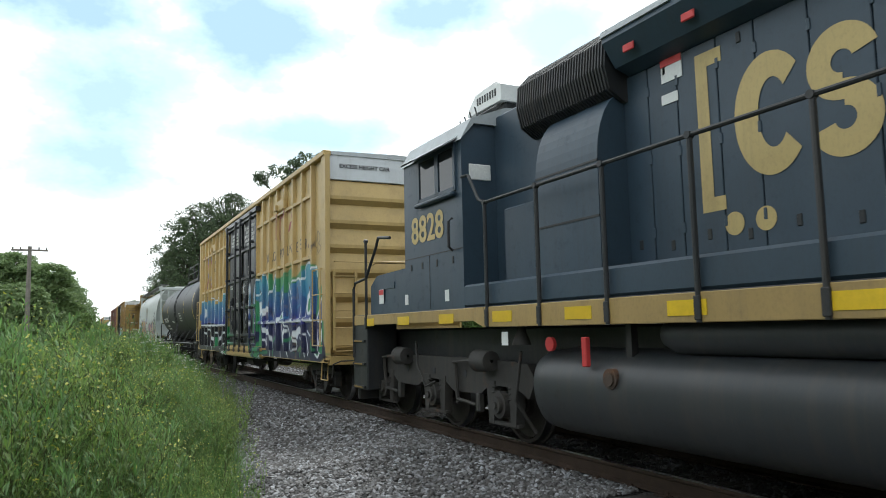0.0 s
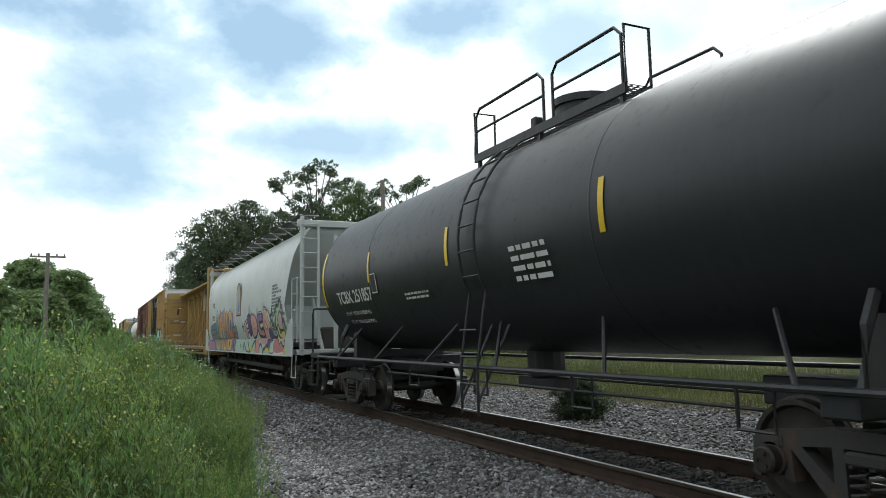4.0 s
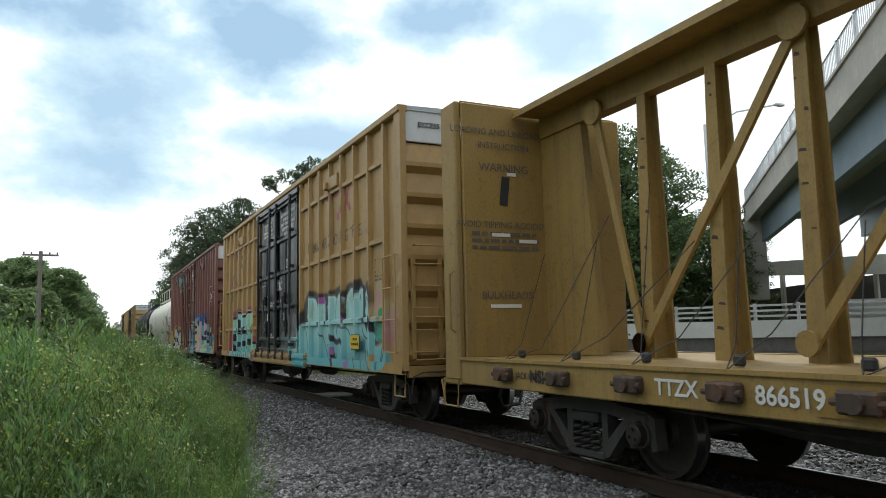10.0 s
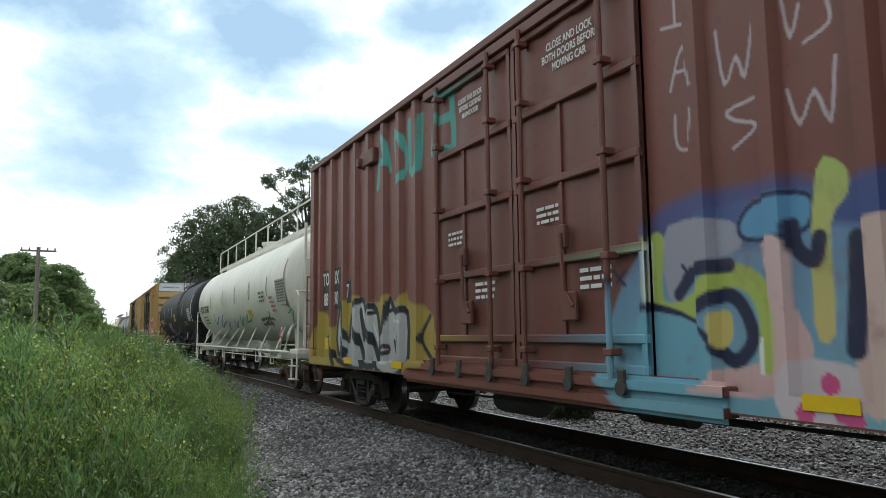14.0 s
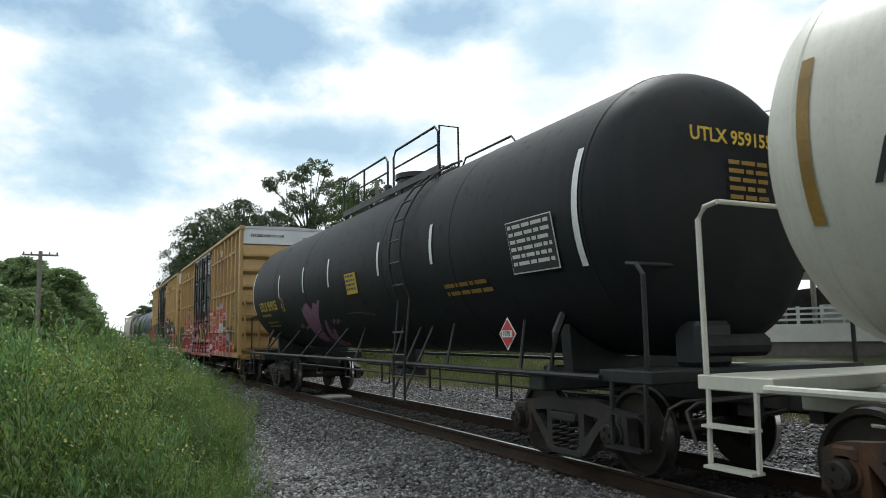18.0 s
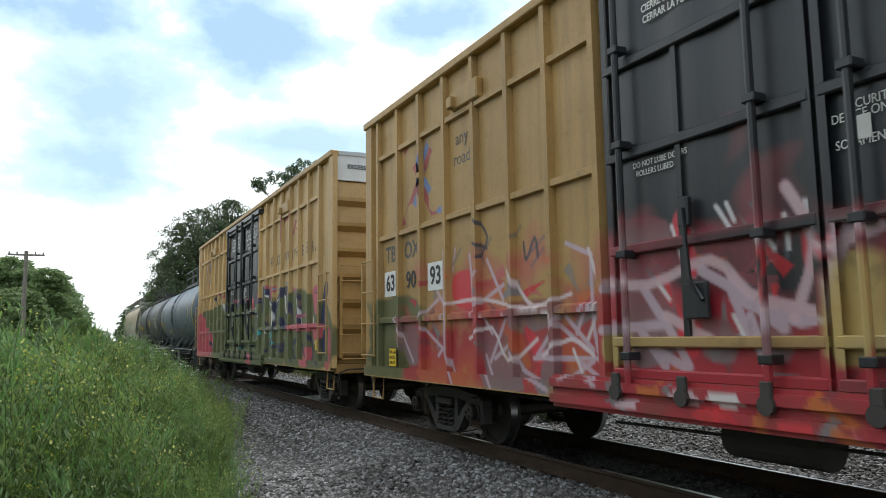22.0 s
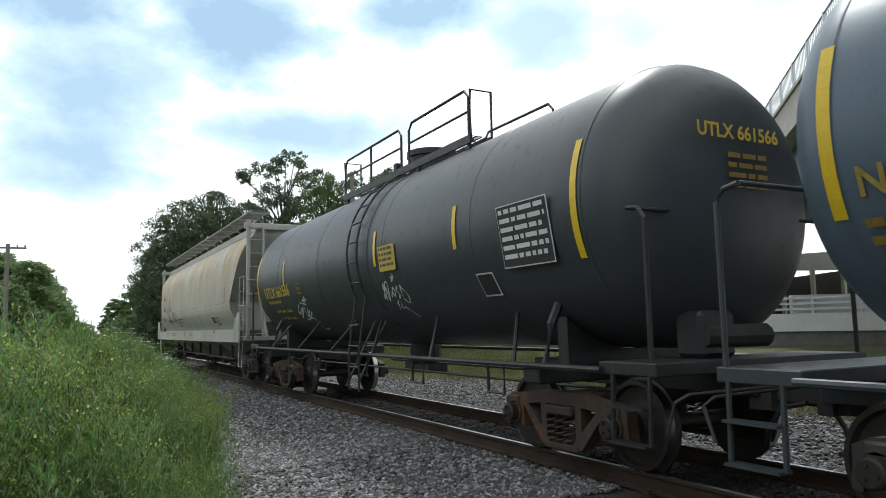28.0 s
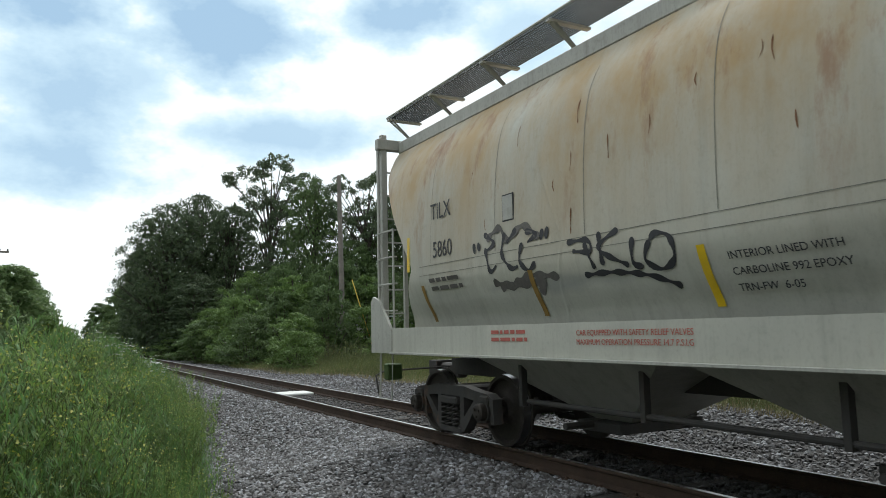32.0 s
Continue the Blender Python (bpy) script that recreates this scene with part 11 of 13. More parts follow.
g4.fill([(6.82, 1.95), (6.48, 2.07), (6.45, 1.61), (6.2, 1.37), (6.01, 1.91), (5.52, 2.12), (5.31, 1.97), (5.21, 1.48), (5.24, 0.89), (6.01, 0.9), (6.9, 1.14)], (0.36, 0.37, 0.37), GW, 1, OUT, 0.07).fill([(5.12, 1.94), (4.74, 1.91), (4.6, 1.56), (4.55, 1), (5.17, 0.96), (5.18, 1.38)], (0.36, 0.37, 0.37), GW, 1, OUT, 0.07).fill([(4.16, 2.01), (4.05, 2.03), (3.85, 1.84), (3.38, 1.81), (3.47, 0.88), (4.5, 0.87), (4.56, 1.37), (4.34, 1.55)], (0.34, 0.35, 0.35), GW, 1, OUT, 0.07)
g4.line([[(5.89, 1.59), (5.52, 1.27), (5.26, 0.9)], [(5.36, 1.68), (4.9, 1.37), (4.59, 1.03)], [(7.54, 1.39), (7.11, 1.07), (6.92, 0.87)], [(6.53, 1.38), (6.42, 1.11)], [(5.54, 1.89), (5.36, 1.43)]], 0.10, OUT, 1.0, 0.02).line([[(4.48, 1.2), (4.28, 1.16), (4.13, 1.23), (4.27, 1.29), (4.48, 1.2)], [(4.12, 1.86), (3.88, 1.88), (3.73, 1.6), (3.68, 1.37)], [(3.93, 1.37), (3.82, 1.15), (3.79, 1)], [(5, 1.85), (4.7, 1.87)], [(6.65, 1.85), (6.63, 1.5), (6.33, 1.16)]], 0.045, OUT).line([[(6.76, 1.62), (6.74, 1.27)], [(5.46, 1.98), (5.31, 1.68)], [(4.89, 1.66), (4.68, 1.38)], [(3.99, 1.7), (3.57, 1.68)], [(4.39, 1.01), (4.05, 1.03)]], 0.03, (0.62, 0.63, 0.62), 0.9)
b3 = boxcar(116.8, "oxide red boxcar with pastel spray paint and close vertical posts", "red_spray", g4, red=True, doors="door_red", seed=3, end_text=("EXCESS HEIGHT CAR", ""))
write(b3, "TOBX 889047", 0.26, -0.35, -8.61, 5.02, M["ink_black"], "end", bold=0.008)
for s, y, z in (("TO", 7.68, 2.62), ("BX", 7.0, 2.62), ("88", 7.68, 2.2), ("90", 7.0, 2.2), ("47", 6.35, 2.3)):
    plate(b3, -1.524, y, z, 0.5, 0.42, M["ink_black"], name="number_patch")
    write(b3, s, 0.36, -1.534, y, z, M["ink_white"], bold=0.01, stretch=0.8)
plate(b3, -1.526, -7.6, 1.82, 0.34, 0.34, M["ink_white"], name="placard")
plate(b3, -1.532, -7.6, 1.82, 0.28, 0.28, M["ink_black"], name="placard")
for y in (-7.0, -7.6):
    bars(b3, 5, -1.524, y, 2.35, 0.32, 0.5, M["ink_white"], seed=int(-y * 9))
for y in (-3.9, -6.4, 1.2, 3.6, 6.0):
    plate(b3, -1.63, y, 1.0, 0.42, 0.11, M["refl"], name="reflector")
plate(b3, -1.526, -7.55, 1.25, 0.22, 0.24, M["refl"], name="placard")
plate(b3, -1.526, 7.65, 1.3, 0.22, 0.24, M["refl"], name="placard")

# white tank car
R2, Z2 = 1.55, 2.83
t2 = tank_car(135.9, "cream white tank car with light graffiti and a full-length roof walkway", "tank_white", 17.9, R2, Z2, None, M["tank_white"], dome_y=0.0, plat=(-8.0, 7.0), ladder_y=(), full_rail=True, seams=(-6.0, -3.4, -0.6, 2.4, 5.0), stripes=(-5.75, -3.25, -0.85, 1.6, 4.4), stripe_m=M["refl_dull"], seed=4, braces=8, tall_end=True, rusty=True)
end_ladder(t2, -1.15, -0.65, -8.35, 1.3, 4.2, 8, M["tank_white"])
tag = on_tank(R2, Z2)
ribbon(t2, tag, [[(3.81, 2.34), (4.42, 1.92), (2.97, 2.22)], [(2, 2.27), (3.53, 1.81), (1.84, 2.02)], [(1.22, 2), (2.36, 1.71)], [(0.18, 2.05), (0.73, 1.76), (-0.41, 1.99)]], 0.04, M["ink_blue"], label="faded blue sprayed tag")
ribbon(t2, tag, [[(-1.13, 2.14), (-0.46, 1.81), (-1.49, 2.06)], [(-1.77, 2.08), (-1.49, 1.84)], [(-2.39, 2.16), (-1.79, 1.92), (-2.45, 1.96)], [(-3.19, 2.25), (-2.39, 1.9)]], 0.045, M["ink_green"], label="green sprayed tag")
ribbon(t2, tag, [[(-4.21, 2.02), (-4.37, 1.84), (-5.18, 1.98), (-5.26, 1.8)], [(-3.91, 1.92), (-4.81, 1.97), (-5.66, 1.93)], [(-3.78, 1.8), (-5.16, 1.82)], [(-5.44, 2.14), (-4.82, 1.72)]], 0.05, M["ink_grey"], label="dark smeared tag")
ribbon(t2, tag, [[(-7.85, 2.29), (-7.7, 1.93), (-7.36, 1.66)], [(-7.25, 1.76), (-8.09, 2.09)], [(-7.46, 2.04), (-8, 2.14)]], 0.03, M["ink_green"])
shell_write(t2, R2, Z2, "ACFX 220387", 0.40, 6.1, 2.55, M["ink_black"], bold=0.006)
shell_bars(t2, R2, Z2, 3, 6.1, 2.1, 1.1, 0.4, M["ink_grey"], 6)
write(t2, "ACFX", 0.2, -0.35, -8.72, 3.35, M["ink_black"], "end", bold=0.004)
shell_plate(t2, R2, Z2, -7.4, 2.6, 0.95, 0.66, M["hopper_frame"], "capacity_table")
shell_bars(t2, R2, Z2, 8, -7.4, 2.6, 0.85, 0.58, M["ink_grey"], 8)
shell_bars(t2, R2, Z2, 3, -5.1, 2.55, 0.7, 0.35, M["ink_grey"], 9)
shell_bars(t2, R2, Z2, 4, -6.3, 2.3, 0.5, 0.5, M["ink_red"], 10)
shell_plate(t2, R2, Z2, -2.9, 2.15, 0.5, 0.26, M["ink_yellow"])


def placard(car, x, y, z, k=0.28, face="side"):
    """A diamond hazard placard in red on white with its number."""
    rot = Matrix.Rotation(math.pi / 4, 4, "X" if face == "side" else "Y")
    plate(car, x, y, z, k, k, M["refl_white"], face, "placard", "red diamond hazard placard", tilt=rot)
    plate(car, x - 0.006, y, z, k * 0.86, k * 0.86, M["decal_red"], face, "placard", tilt=rot)
    plate(car, x - 0.011, y, z, k * 0.85, k * 0.3, M["refl_white"], face, "placard")
    write(car, "1075", k * 0.3, x - 0.018, y, z, M["ink_black"], face)


placard(t2, -1.5, -7.4, 1.5)

# black tank car with the pink figure of paint
R3, Z3 = 1.58, 2.80
t3 = tank_car(154.45, "matt black tank car with white stripes and faded pink spray paint", "tank_matt", 18.1, R3, Z3, None, dome_y=-0.6, plat=(-3.3, 1.9), ladder_y=(-3.4,), seams=(-5.2, -2.6, 2.4, 5.4), stripes=(4.88, 2.5, 0.5, -2.42, -4.6), stripe_m=M["refl_white"], seed=5, braces=8, over=0.3)
tag = on_tank(R3, Z3)


def paint_patch(car, where, top, low, mat, label):
    """A flat patch of paint between two outlines on a shell."""
    b = B().grid(lambda u, w: (lambda y, z: (where(y, z), y, z))(top[u][0] + (low[u][0] - top[u][0]) * w, top[u][1] + (low[u][1] - top[u][1]) * w), list(range(len(top))), lin(0, 1, 10))
    return part("paint_patch", b, mat, car, label)


paint_patch(t3, tag, [(3.07, 2.21), (3.02, 2.14), (2.74, 2.25), (2.46, 2.29), (2.34, 2.18), (2.26, 2.12), (1.93, 2.28), (1.76, 2.22), (1.5, 2.32), (1.4, 2.31), (1.66, 1.88), (1.53, 1.66), (1.7, 1.39)], [(3.17, 1.95), (3.2, 1.83), (3.31, 1.69), (3.4, 1.58), (3.45, 1.51), (3.54, 1.44), (3.55, 1.39), (3.45, 1.35), (3.35, 1.32), (3.16, 1.3), (2.85, 1.28), (2.44, 1.29), (2.06, 1.31)], M["paint_pink"], "faded pink sprayed figure")
ribbon(t3, tag, [[(4.08, 1.81), (4, 1.74), (3.69, 1.82), (3.68, 1.71), (3.26, 1.77)], [(1.25, 1.87), (1.23, 1.79), (1.02, 1.86), (0.98, 1.78), (0.79, 1.85), (0.67, 1.81)]], 0.03, M["paint_pink"])
ribbon(t3, tag, [[(-0.1, 1.95), (-0.59, 1.96), (-1.16, 1.93), (-1.61, 1.88)]], 0.012, M["ink_grey"])
shell_write(t3, R3, Z3, "UTLX 959155", 0.36, 6.34, 2.35, M["ink_yellow"], bold=0.006)
shell_write(t3, R3, Z3, "THE TANK CAR PEOPLE", 0.10, 6.87, 2.12, M["ink_yellow"])
shell_bars(t3, R3, Z3, 2, 6.5, 1.85, 1.2, 0.24, M["refl_dull"], 12)
shell_plate(t3, R3, Z3, 4.68, 2.34, 0.24, 0.34, M["ink_yellow"])
shell_plate(t3, R3, Z3, 4.68, 2.34, 0.20, 0.30, M["ink_black"], out=0.006)
write(t3, "C", 0.16, on_shell(R3, Z3, 2.33)[0] - 0.02, 4.68, 2.29, M["ink_yellow"], tilt=on_shell(R3, Z3, 2.33)[1], bold=0.004)
shell_plate(t3, R3, Z3, -0.94, 2.5, 0.62, 0.40, M["ink_yellow"], "notice", "yellow notice with rows of dark writing")
shell_bars(t3, R3, Z3, 4, -0.94, 2.5, 0.5, 0.33, M["ink_grey"], 13)
shell_plate(t3, R3, Z3, -7.28, 2.5, 0.95, 0.62, M["ink_white"], "capacity_table")
shell_plate(t3, R3, Z3, -7.28, 2.5, 0.92, 0.59, M["ink_black"], "capacity_table", out=0.006)
shell_bars(t3, R3, Z3, 6, -7.28, 2.5, 0.85, 0.52, M["ink_white"], 14)
shell_bars(t3, R3, Z3, 2, -5.5, 2.1, 1.3, 0.24, M["refl_dull"], 15)
placard(t3, -1.5, -6.6, 1.5)

# fourth boxcar: red strokes over olive
OL = (0.085, 0.105, 0.045)
RED2, WPK, PBL, OCH = (0.39, 0.035, 0.05), (0.60, 0.42, 0.46), (0.42, 0.50, 0.56), (0.55, 0.34, 0.10)
g7 = Spray().fill([(-5.28, 2.39), (-5.86, 2.36), (-6.21, 1.95), (-6.49, 1.87), (-7.73, 1.87), (-7.64, 0.93), (-6.01, 0.85), (-5.6, 1.5)], OL, None, 0.95, None, 0.04, 0.06).cloud(8.65, 6.3, 0.5, 2.1, OL, 0.12, 0.9, 3.0, 0.2)
g7.fill([(-7.19, 2.79), (-7.27, 2.97), (-7.56, 2.95), (-7.81, 2.84), (-7.78, 2.43), (-7.48, 2.47), (-7.28, 2.57)], (0.10, 0.14, 0.06), None, 0.95, None, 0.04, 0.05).fill([(-7.19, 2.27), (-7.27, 2.41), (-7.59, 2.39), (-7.73, 2.26), (-7.6, 1.99), (-7.23, 1.99)], (0.10, 0.14, 0.06), None, 0.95, None, 0.04, 0.05)
g7.cloud(7.2, -5.6, 0.5, 2.0, RED2, 0.35, 0.92, 4.0, 0.3).cloud(6.8, -5.6, 1.8, 2.75, (0.44, 0.07, 0.09), 0.5, 0.6, 7.0, 0.4)
g7.fill([(-6.45, 1.32), (-7, 1.36), (-7.2, 1.56), (-7.42, 1.26), (-7.62, 1.17), (-7.6, 0.94), (-6.36, 0.86)], RED2, (0.40, 0.05, 0.06), 0.95, None, 0.04, 0.06).fill([(-7.54, 1.75), (-7.72, 1.77), (-7.7, 1.62), (-7.62, 1.64)], (0.60, 0.40, 0.05)).fill([(-5.03, 2.26), (-5.35, 2.3), (-5.5, 2.05), (-5.25, 1.92), (-5.05, 1.98)], (0.52, 0.03, 0.05))
LAV, GRY7, WINE, ORG, MUST = (0.50, 0.38, 0.44), (0.20, 0.19, 0.20), (0.22, 0.05, 0.06), (0.52, 0.14, 0.04), (0.42, 0.33, 0.13)
g7.shards(6.9, -1.6, 0.7, 2.3, [GRY7, (0.56, 0.03, 0.04), WINE, RED2, ORG, WINE, GRY7, (0.48, 0.10, 0.12)], 120, 31, (0.25, 0.7), (0.03, 0.1))
for patch in ([(4.81, 2.16), (4.27, 2.15), (4.34, 1.92), (4.75, 1.94)], [(4.42, 1.72), (4.09, 1.81), (3.87, 1.45), (3.72, 1.14), (4.06, 1.2)], [(3.16, 1.57), (2.7, 1.5), (2.72, 1.17), (3.09, 1.22)], [(5.45, 1.31), (4.98, 1.46), (4.87, 0.76), (5.39, 0.8)], [(6.6, 1.13), (5.77, 1.31), (5.63, 0.79), (6.32, 0.82)]):
    g7.fill(patch, ORG, RED2, 0.85, None, 0.04, 0.04)
for patch in ([(4.83, 1.67), (4.17, 1.45), (3.73, 0.9), (4.59, 0.85)], [(3.48, 1.45), (3.16, 1.57), (3.2, 0.93), (3.51, 0.91)], [(4.15, 1.85), (3.15, 1.86), (3.21, 1.63), (3.93, 1.52)], [(7.53, 1.82), (6.59, 1.54), (6.69, 1.13), (7.1, 1.12)], [(2.11, 2.17), (1.58, 2.02), (1.5, 1.35), (2.06, 1.24)], [(1.17, 1.62), (0.89, 1.53), (0.91, 1.27), (1.19, 1.31)], [(0.72, 1.7), (0.4, 1.56), (0.42, 1.28), (0.7, 1.36)], [(2.05, 2.53), (1.55, 2.46), (1.57, 2.22), (2.07, 2.25)]):
    g7.fill(patch, GRY7, WINE, 0.8, None, 0.04, 0.04)
for patch in ([(-0.02, 1.96), (-0.24, 1.98), (-0.22, 1.58), (-0.04, 1.66)], [(0.05, 1.57), (-0.29, 1.58), (-0.26, 1.3), (0.07, 1.29)], [(2.36, 1.5), (2.04, 1.5), (2.06, 1.24), (2.37, 1.24)]):
    g7.fill(patch, MUST, None, 0.9, None, 0.04, 0.03)
for patch in ([(1.49, 2.4), (1.32, 2.52), (1.2, 1.99), (1.35, 2)], [(1.72, 1.99), (1.55, 1.92), (1.54, 1.71)], [(1.44, 1.63), (1.2, 1.54), (1.25, 1.31), (1.46, 1.35)], [(0.25, 2.23), (0.16, 2.21), (0.18, 1.9), (0.25, 1.95)], [(3.87, 1.58), (3.64, 1.51), (3.44, 1.27), (3.6, 1.21)], [(5.57, 2.29), (5.02, 2.32), (4.97, 1.88), (5.51, 1.91)]):
    g7.fill(patch, (0.60, 0.04, 0.06), None, 0.95, None, 0.04, 0.03)
g7.line([[(1.87, 1.92), (1.67, 1.64)], [(1.74, 1.74), (1.35, 1.22)], [(1.93, 1.55), (1.64, 1.21)], [(2.37, 1.92), (1.94, 1.93)], [(2.4, 1.53), (1.61, 1.57)], [(1.17, 1.99), (0.82, 1.79)], [(0.92, 1.88), (0.44, 1.52)], [(0.92, 1.86), (0.74, 1.44)], [(0.88, 1.75), (0.31, 1.56)], [(0.31, 1.56), (0.09, 1.59)], [(0.08, 1.67), (-0.08, 2.18)], [(1.76, 1.35), (1.41, 1.21)], [(0.73, 1.61), (0.61, 1.28)]], 0.055, LAV, 0.95, 0.02)
g7.line([[(6.48, 1.83), (6.01, 2.01)], [(6.58, 1.79), (6.29, 1.9)], [(6.1, 2.17), (5.84, 1.92)], [(6.49, 1.62), (5.78, 1.27)], [(5.84, 1.88), (5.86, 1.31)], [(5.77, 1.38), (5.46, 0.87)], [(6.04, 1.23), (5.77, 1.42)], [(5.57, 2.37), (5.48, 2.66)], [(5.09, 2.54), (5, 1.74)], [(4.98, 2.17), (4.83, 2.3)], [(4.2, 2.28), (3.79, 1.89)], [(4.08, 2.17), (3.68, 1.79)], [(4.66, 2.43), (4.28, 1.92)], [(4.89, 1.88), (4.27, 2.09)], [(4.6, 1.18), (4.22, 1.72)], [(4.71, 1.25), (4.46, 0.85)], [(4.5, 1.22), (4.11, 1.42)], [(4.56, 1.52), (4.76, 1.73)], [(4.18, 1.39), (3.83, 1.08)], [(3.89, 1.11), (3.3, 0.92)], [(3.16, 1.68), (3.6, 1.27)], [(3.6, 1.24), (3.17, 1.42)], [(3.66, 1.24), (2.54, 1.26)], [(3.36, 1.69), (2.71, 1.34)], [(3.06, 1.68), (2.62, 1.34)], [(2.72, 1.78), (2.88, 1.51)], [(2.61, 2.22), (2.62, 1.67)], [(2.62, 1.61), (2.48, 1.07)], [(2.85, 1.23), (2.43, 1.02)], [(3, 1.05), (2.63, 1.23)], [(3.02, 2.44), (2.61, 2.28)], [(5.73, 2.65), (5.69, 1.31)], [(7.53, 1.82), (6.89, 1.13)]], 0.034, LAV, 0.95, 0.014)
g7.line([[(3.99, 2.63), (3.87, 2.74)], [(4.65, 2.57), (4.54, 2.69)], [(3.71, 2.4), (3.37, 2.58)], [(3.66, 2.26), (3.43, 2.43)], [(4.73, 2.36), (4.79, 2.58)], [(5.57, 2.44), (5.32, 2.64)], [(1.79, 2.04), (1.62, 1.88)], [(0.96, 2.46), (0.89, 2.27)], [(0.66, 2.46), (0.44, 2.13)], [(0.39, 2.17), (0.38, 2.02)], [(0.17, 2.37), (0.15, 2.1)]], 0.03, (0.12, 0.12, 0.14), 0.85, 0.03)
g7.line([[(1, 2.49), (0.84, 2.24)], [(0.9, 2.5), (0.83, 2.35)], [(0.6, 2.32), (0.47, 2.09)], [(0.38, 2.33), (0.36, 2.08)], [(0.21, 2.4), (0.18, 2.06)], [(1.49, 2.4), (1.38, 2.1)], [(1.69, 1.93), (1.56, 1.78)], [(1.31, 1.72), (1.29, 1.45)], [(0.89, 1.62), (0.79, 1.44)], [(2.94, 1.34), (2.81, 1.12)]], 0.03, (0.66, 0.64, 0.66), 0.9, 0.02)
for y, z, c in ((1.3, 0.98, WPK), (1.05, 0.86, (0.6, 0.04, 0.05)), (0.9, 0.99, (0.66, 0.6, 0.6)), (0.3, 0.84, (0.6, 0.05, 0.06)), (-0.6, 0.98, (0.66, 0.6, 0.6)), (-0.9, 0.84, MUST), (-1.4, 0.96, (0.62, 0.04, 0.06)), (2.0, 0.88, WPK), (1.7, 1.0, ORG)):
    g7.blob(y, z, 0.16, 0.06, c)
g7.shards(-1.6, -5.9, 0.8, 2.55, [(0.66, 0.62, 0.62), (0.54, 0.03, 0.04), WPK, PBL, OCH, RED2, (0.68, 0.66, 0.64), (0.50, 0.40, 0.26), (0.46, 0.06, 0.08)], 230, 35, (0.25, 0.9), (0.03, 0.13))
g7.shards(-3.6, -5.4, 1.2, 2.75, [PBL, (0.66, 0.62, 0.62), (0.54, 0.04, 0.05)], 36, 36, (0.4, 0.9), (0.05, 0.12)).wild(-2.0, -6.0, 0.95, 2.3, [(0.62, 0.55, 0.56), (0.58, 0.16, 0.2)], 34, 32, (0.01, 0.022), 1.0)
g7.line([[(-6.69, 1.52), (-7.22, 1.26), (-7.61, 1.24), (-7.59, 0.93)], [(-6.26, 1.76), (-6.39, 1.32), (-6.59, 0.9)], [(-5.95, 1.68), (-6.28, 1.23)], [(-5.63, 1.99), (-5.97, 2.01)], [(-2.18, 2.26), (-2.61, 1.94), (-3.28, 2.04)]], 0.05, (0.52, 0.30, 0.38), 0.95).line([[(-4.51, 1.7), (-4.9, 1.45), (-5.36, 1.15), (-6.02, 1.77)], [(-5.36, 1.15), (-5.65, 1.3)], [(-2.88, 1.79), (-3.12, 1.25)]], 0.035, (0.20, 0.03, 0.05))
g7.line([[(5.84, 1.92), (4.82, 1.95), (3.8, 1.8), (2.95, 1.91)], [(5.13, 1.46), (4.56, 1.59), (4.19, 1.19), (3.59, 1.45)], [(3.49, 1.27), (2.98, 1.45), (2.62, 1.29)], [(2.65, 2.34), (2.5, 1.88), (2.7, 1.45)], [(4.13, 2.31), (3.79, 1.89), (3.26, 1.69)]], 0.03, (0.64, 0.54, 0.56)).line([[(4.85, 2.95), (4.62, 2.71), (4.8, 2.48)], [(4.91, 2.67), (4.65, 2.57)], [(3.82, 2.54), (3.77, 2.34), (3.59, 2.57), (3.54, 2.35)]], 0.03, (0.06, 0.06, 0.08))
g7.line([[(2.33, 1.98), (1.79, 1.92), (1.08, 2.07), (0.72, 1.78), (0.21, 1.63)], [(1.61, 1.64), (1.12, 1.44)], [(0.36, 2.53), (0.17, 2.1), (0.35, 1.6)], [(0.09, 2.05), (-0.31, 2.15)]], 0.06, WPK, 0.9, 0.03).fill([(0.02, 1.93), (-0.32, 1.97), (-0.27, 1.44), (0.1, 1.44)], (0.48, 0.34, 0.12), None, 0.9, None, 0.04, 0.08)
b4 = boxcar(173.45, "yellow boxcar with red and pink spray paint and black doors", "yellow_spray", g7, shift=(-0.06, 0.03), half=8.7, seed=4, end_text=("EXCESS HEIGHT CAR", "TBOX 639093"), track="sprayed_red")
house_lettering(b4, mid=-5.35, mark=-5.33)
for s, y, white in (("63", 7.72, True), ("90", 6.92, False), ("93", 6.08, True)):
    if white:
        plate(b4, -1.524, y, 2.34, 0.52, 0.4, M["refl_white"], name="number_patch")
    write(b4, s, 0.36, -1.532, y, 2.34, M["ink_black"], bold=0.008)
for i, s in enumerate(("EXH W   8-2", "EXW H   6-0", "EW H  16-9", "EMPTY CG 5-2", "FLOOR H  3-8")):
    write(b4, s, 0.12, -1.524, -7.05, 2.78 - 0.15 * i, M["ink_grey"], align="LEFT")
for y in (-7.9, 7.4):
    plate(b4, -1.63, y, 1.18, 0.3, 0.3, M["ink_black"], name="notice")
    plate(b4, -1.637, y, 1.18, 0.27, 0.27, M["refl"], name="notice")
    for j, s in enumerate(("THIS CAR", "EXCEED", "HEIGHT")):
        write(b4, s, 0.065, -1.643, y, 1.26 - 0.08 * j, M["ink_black"])

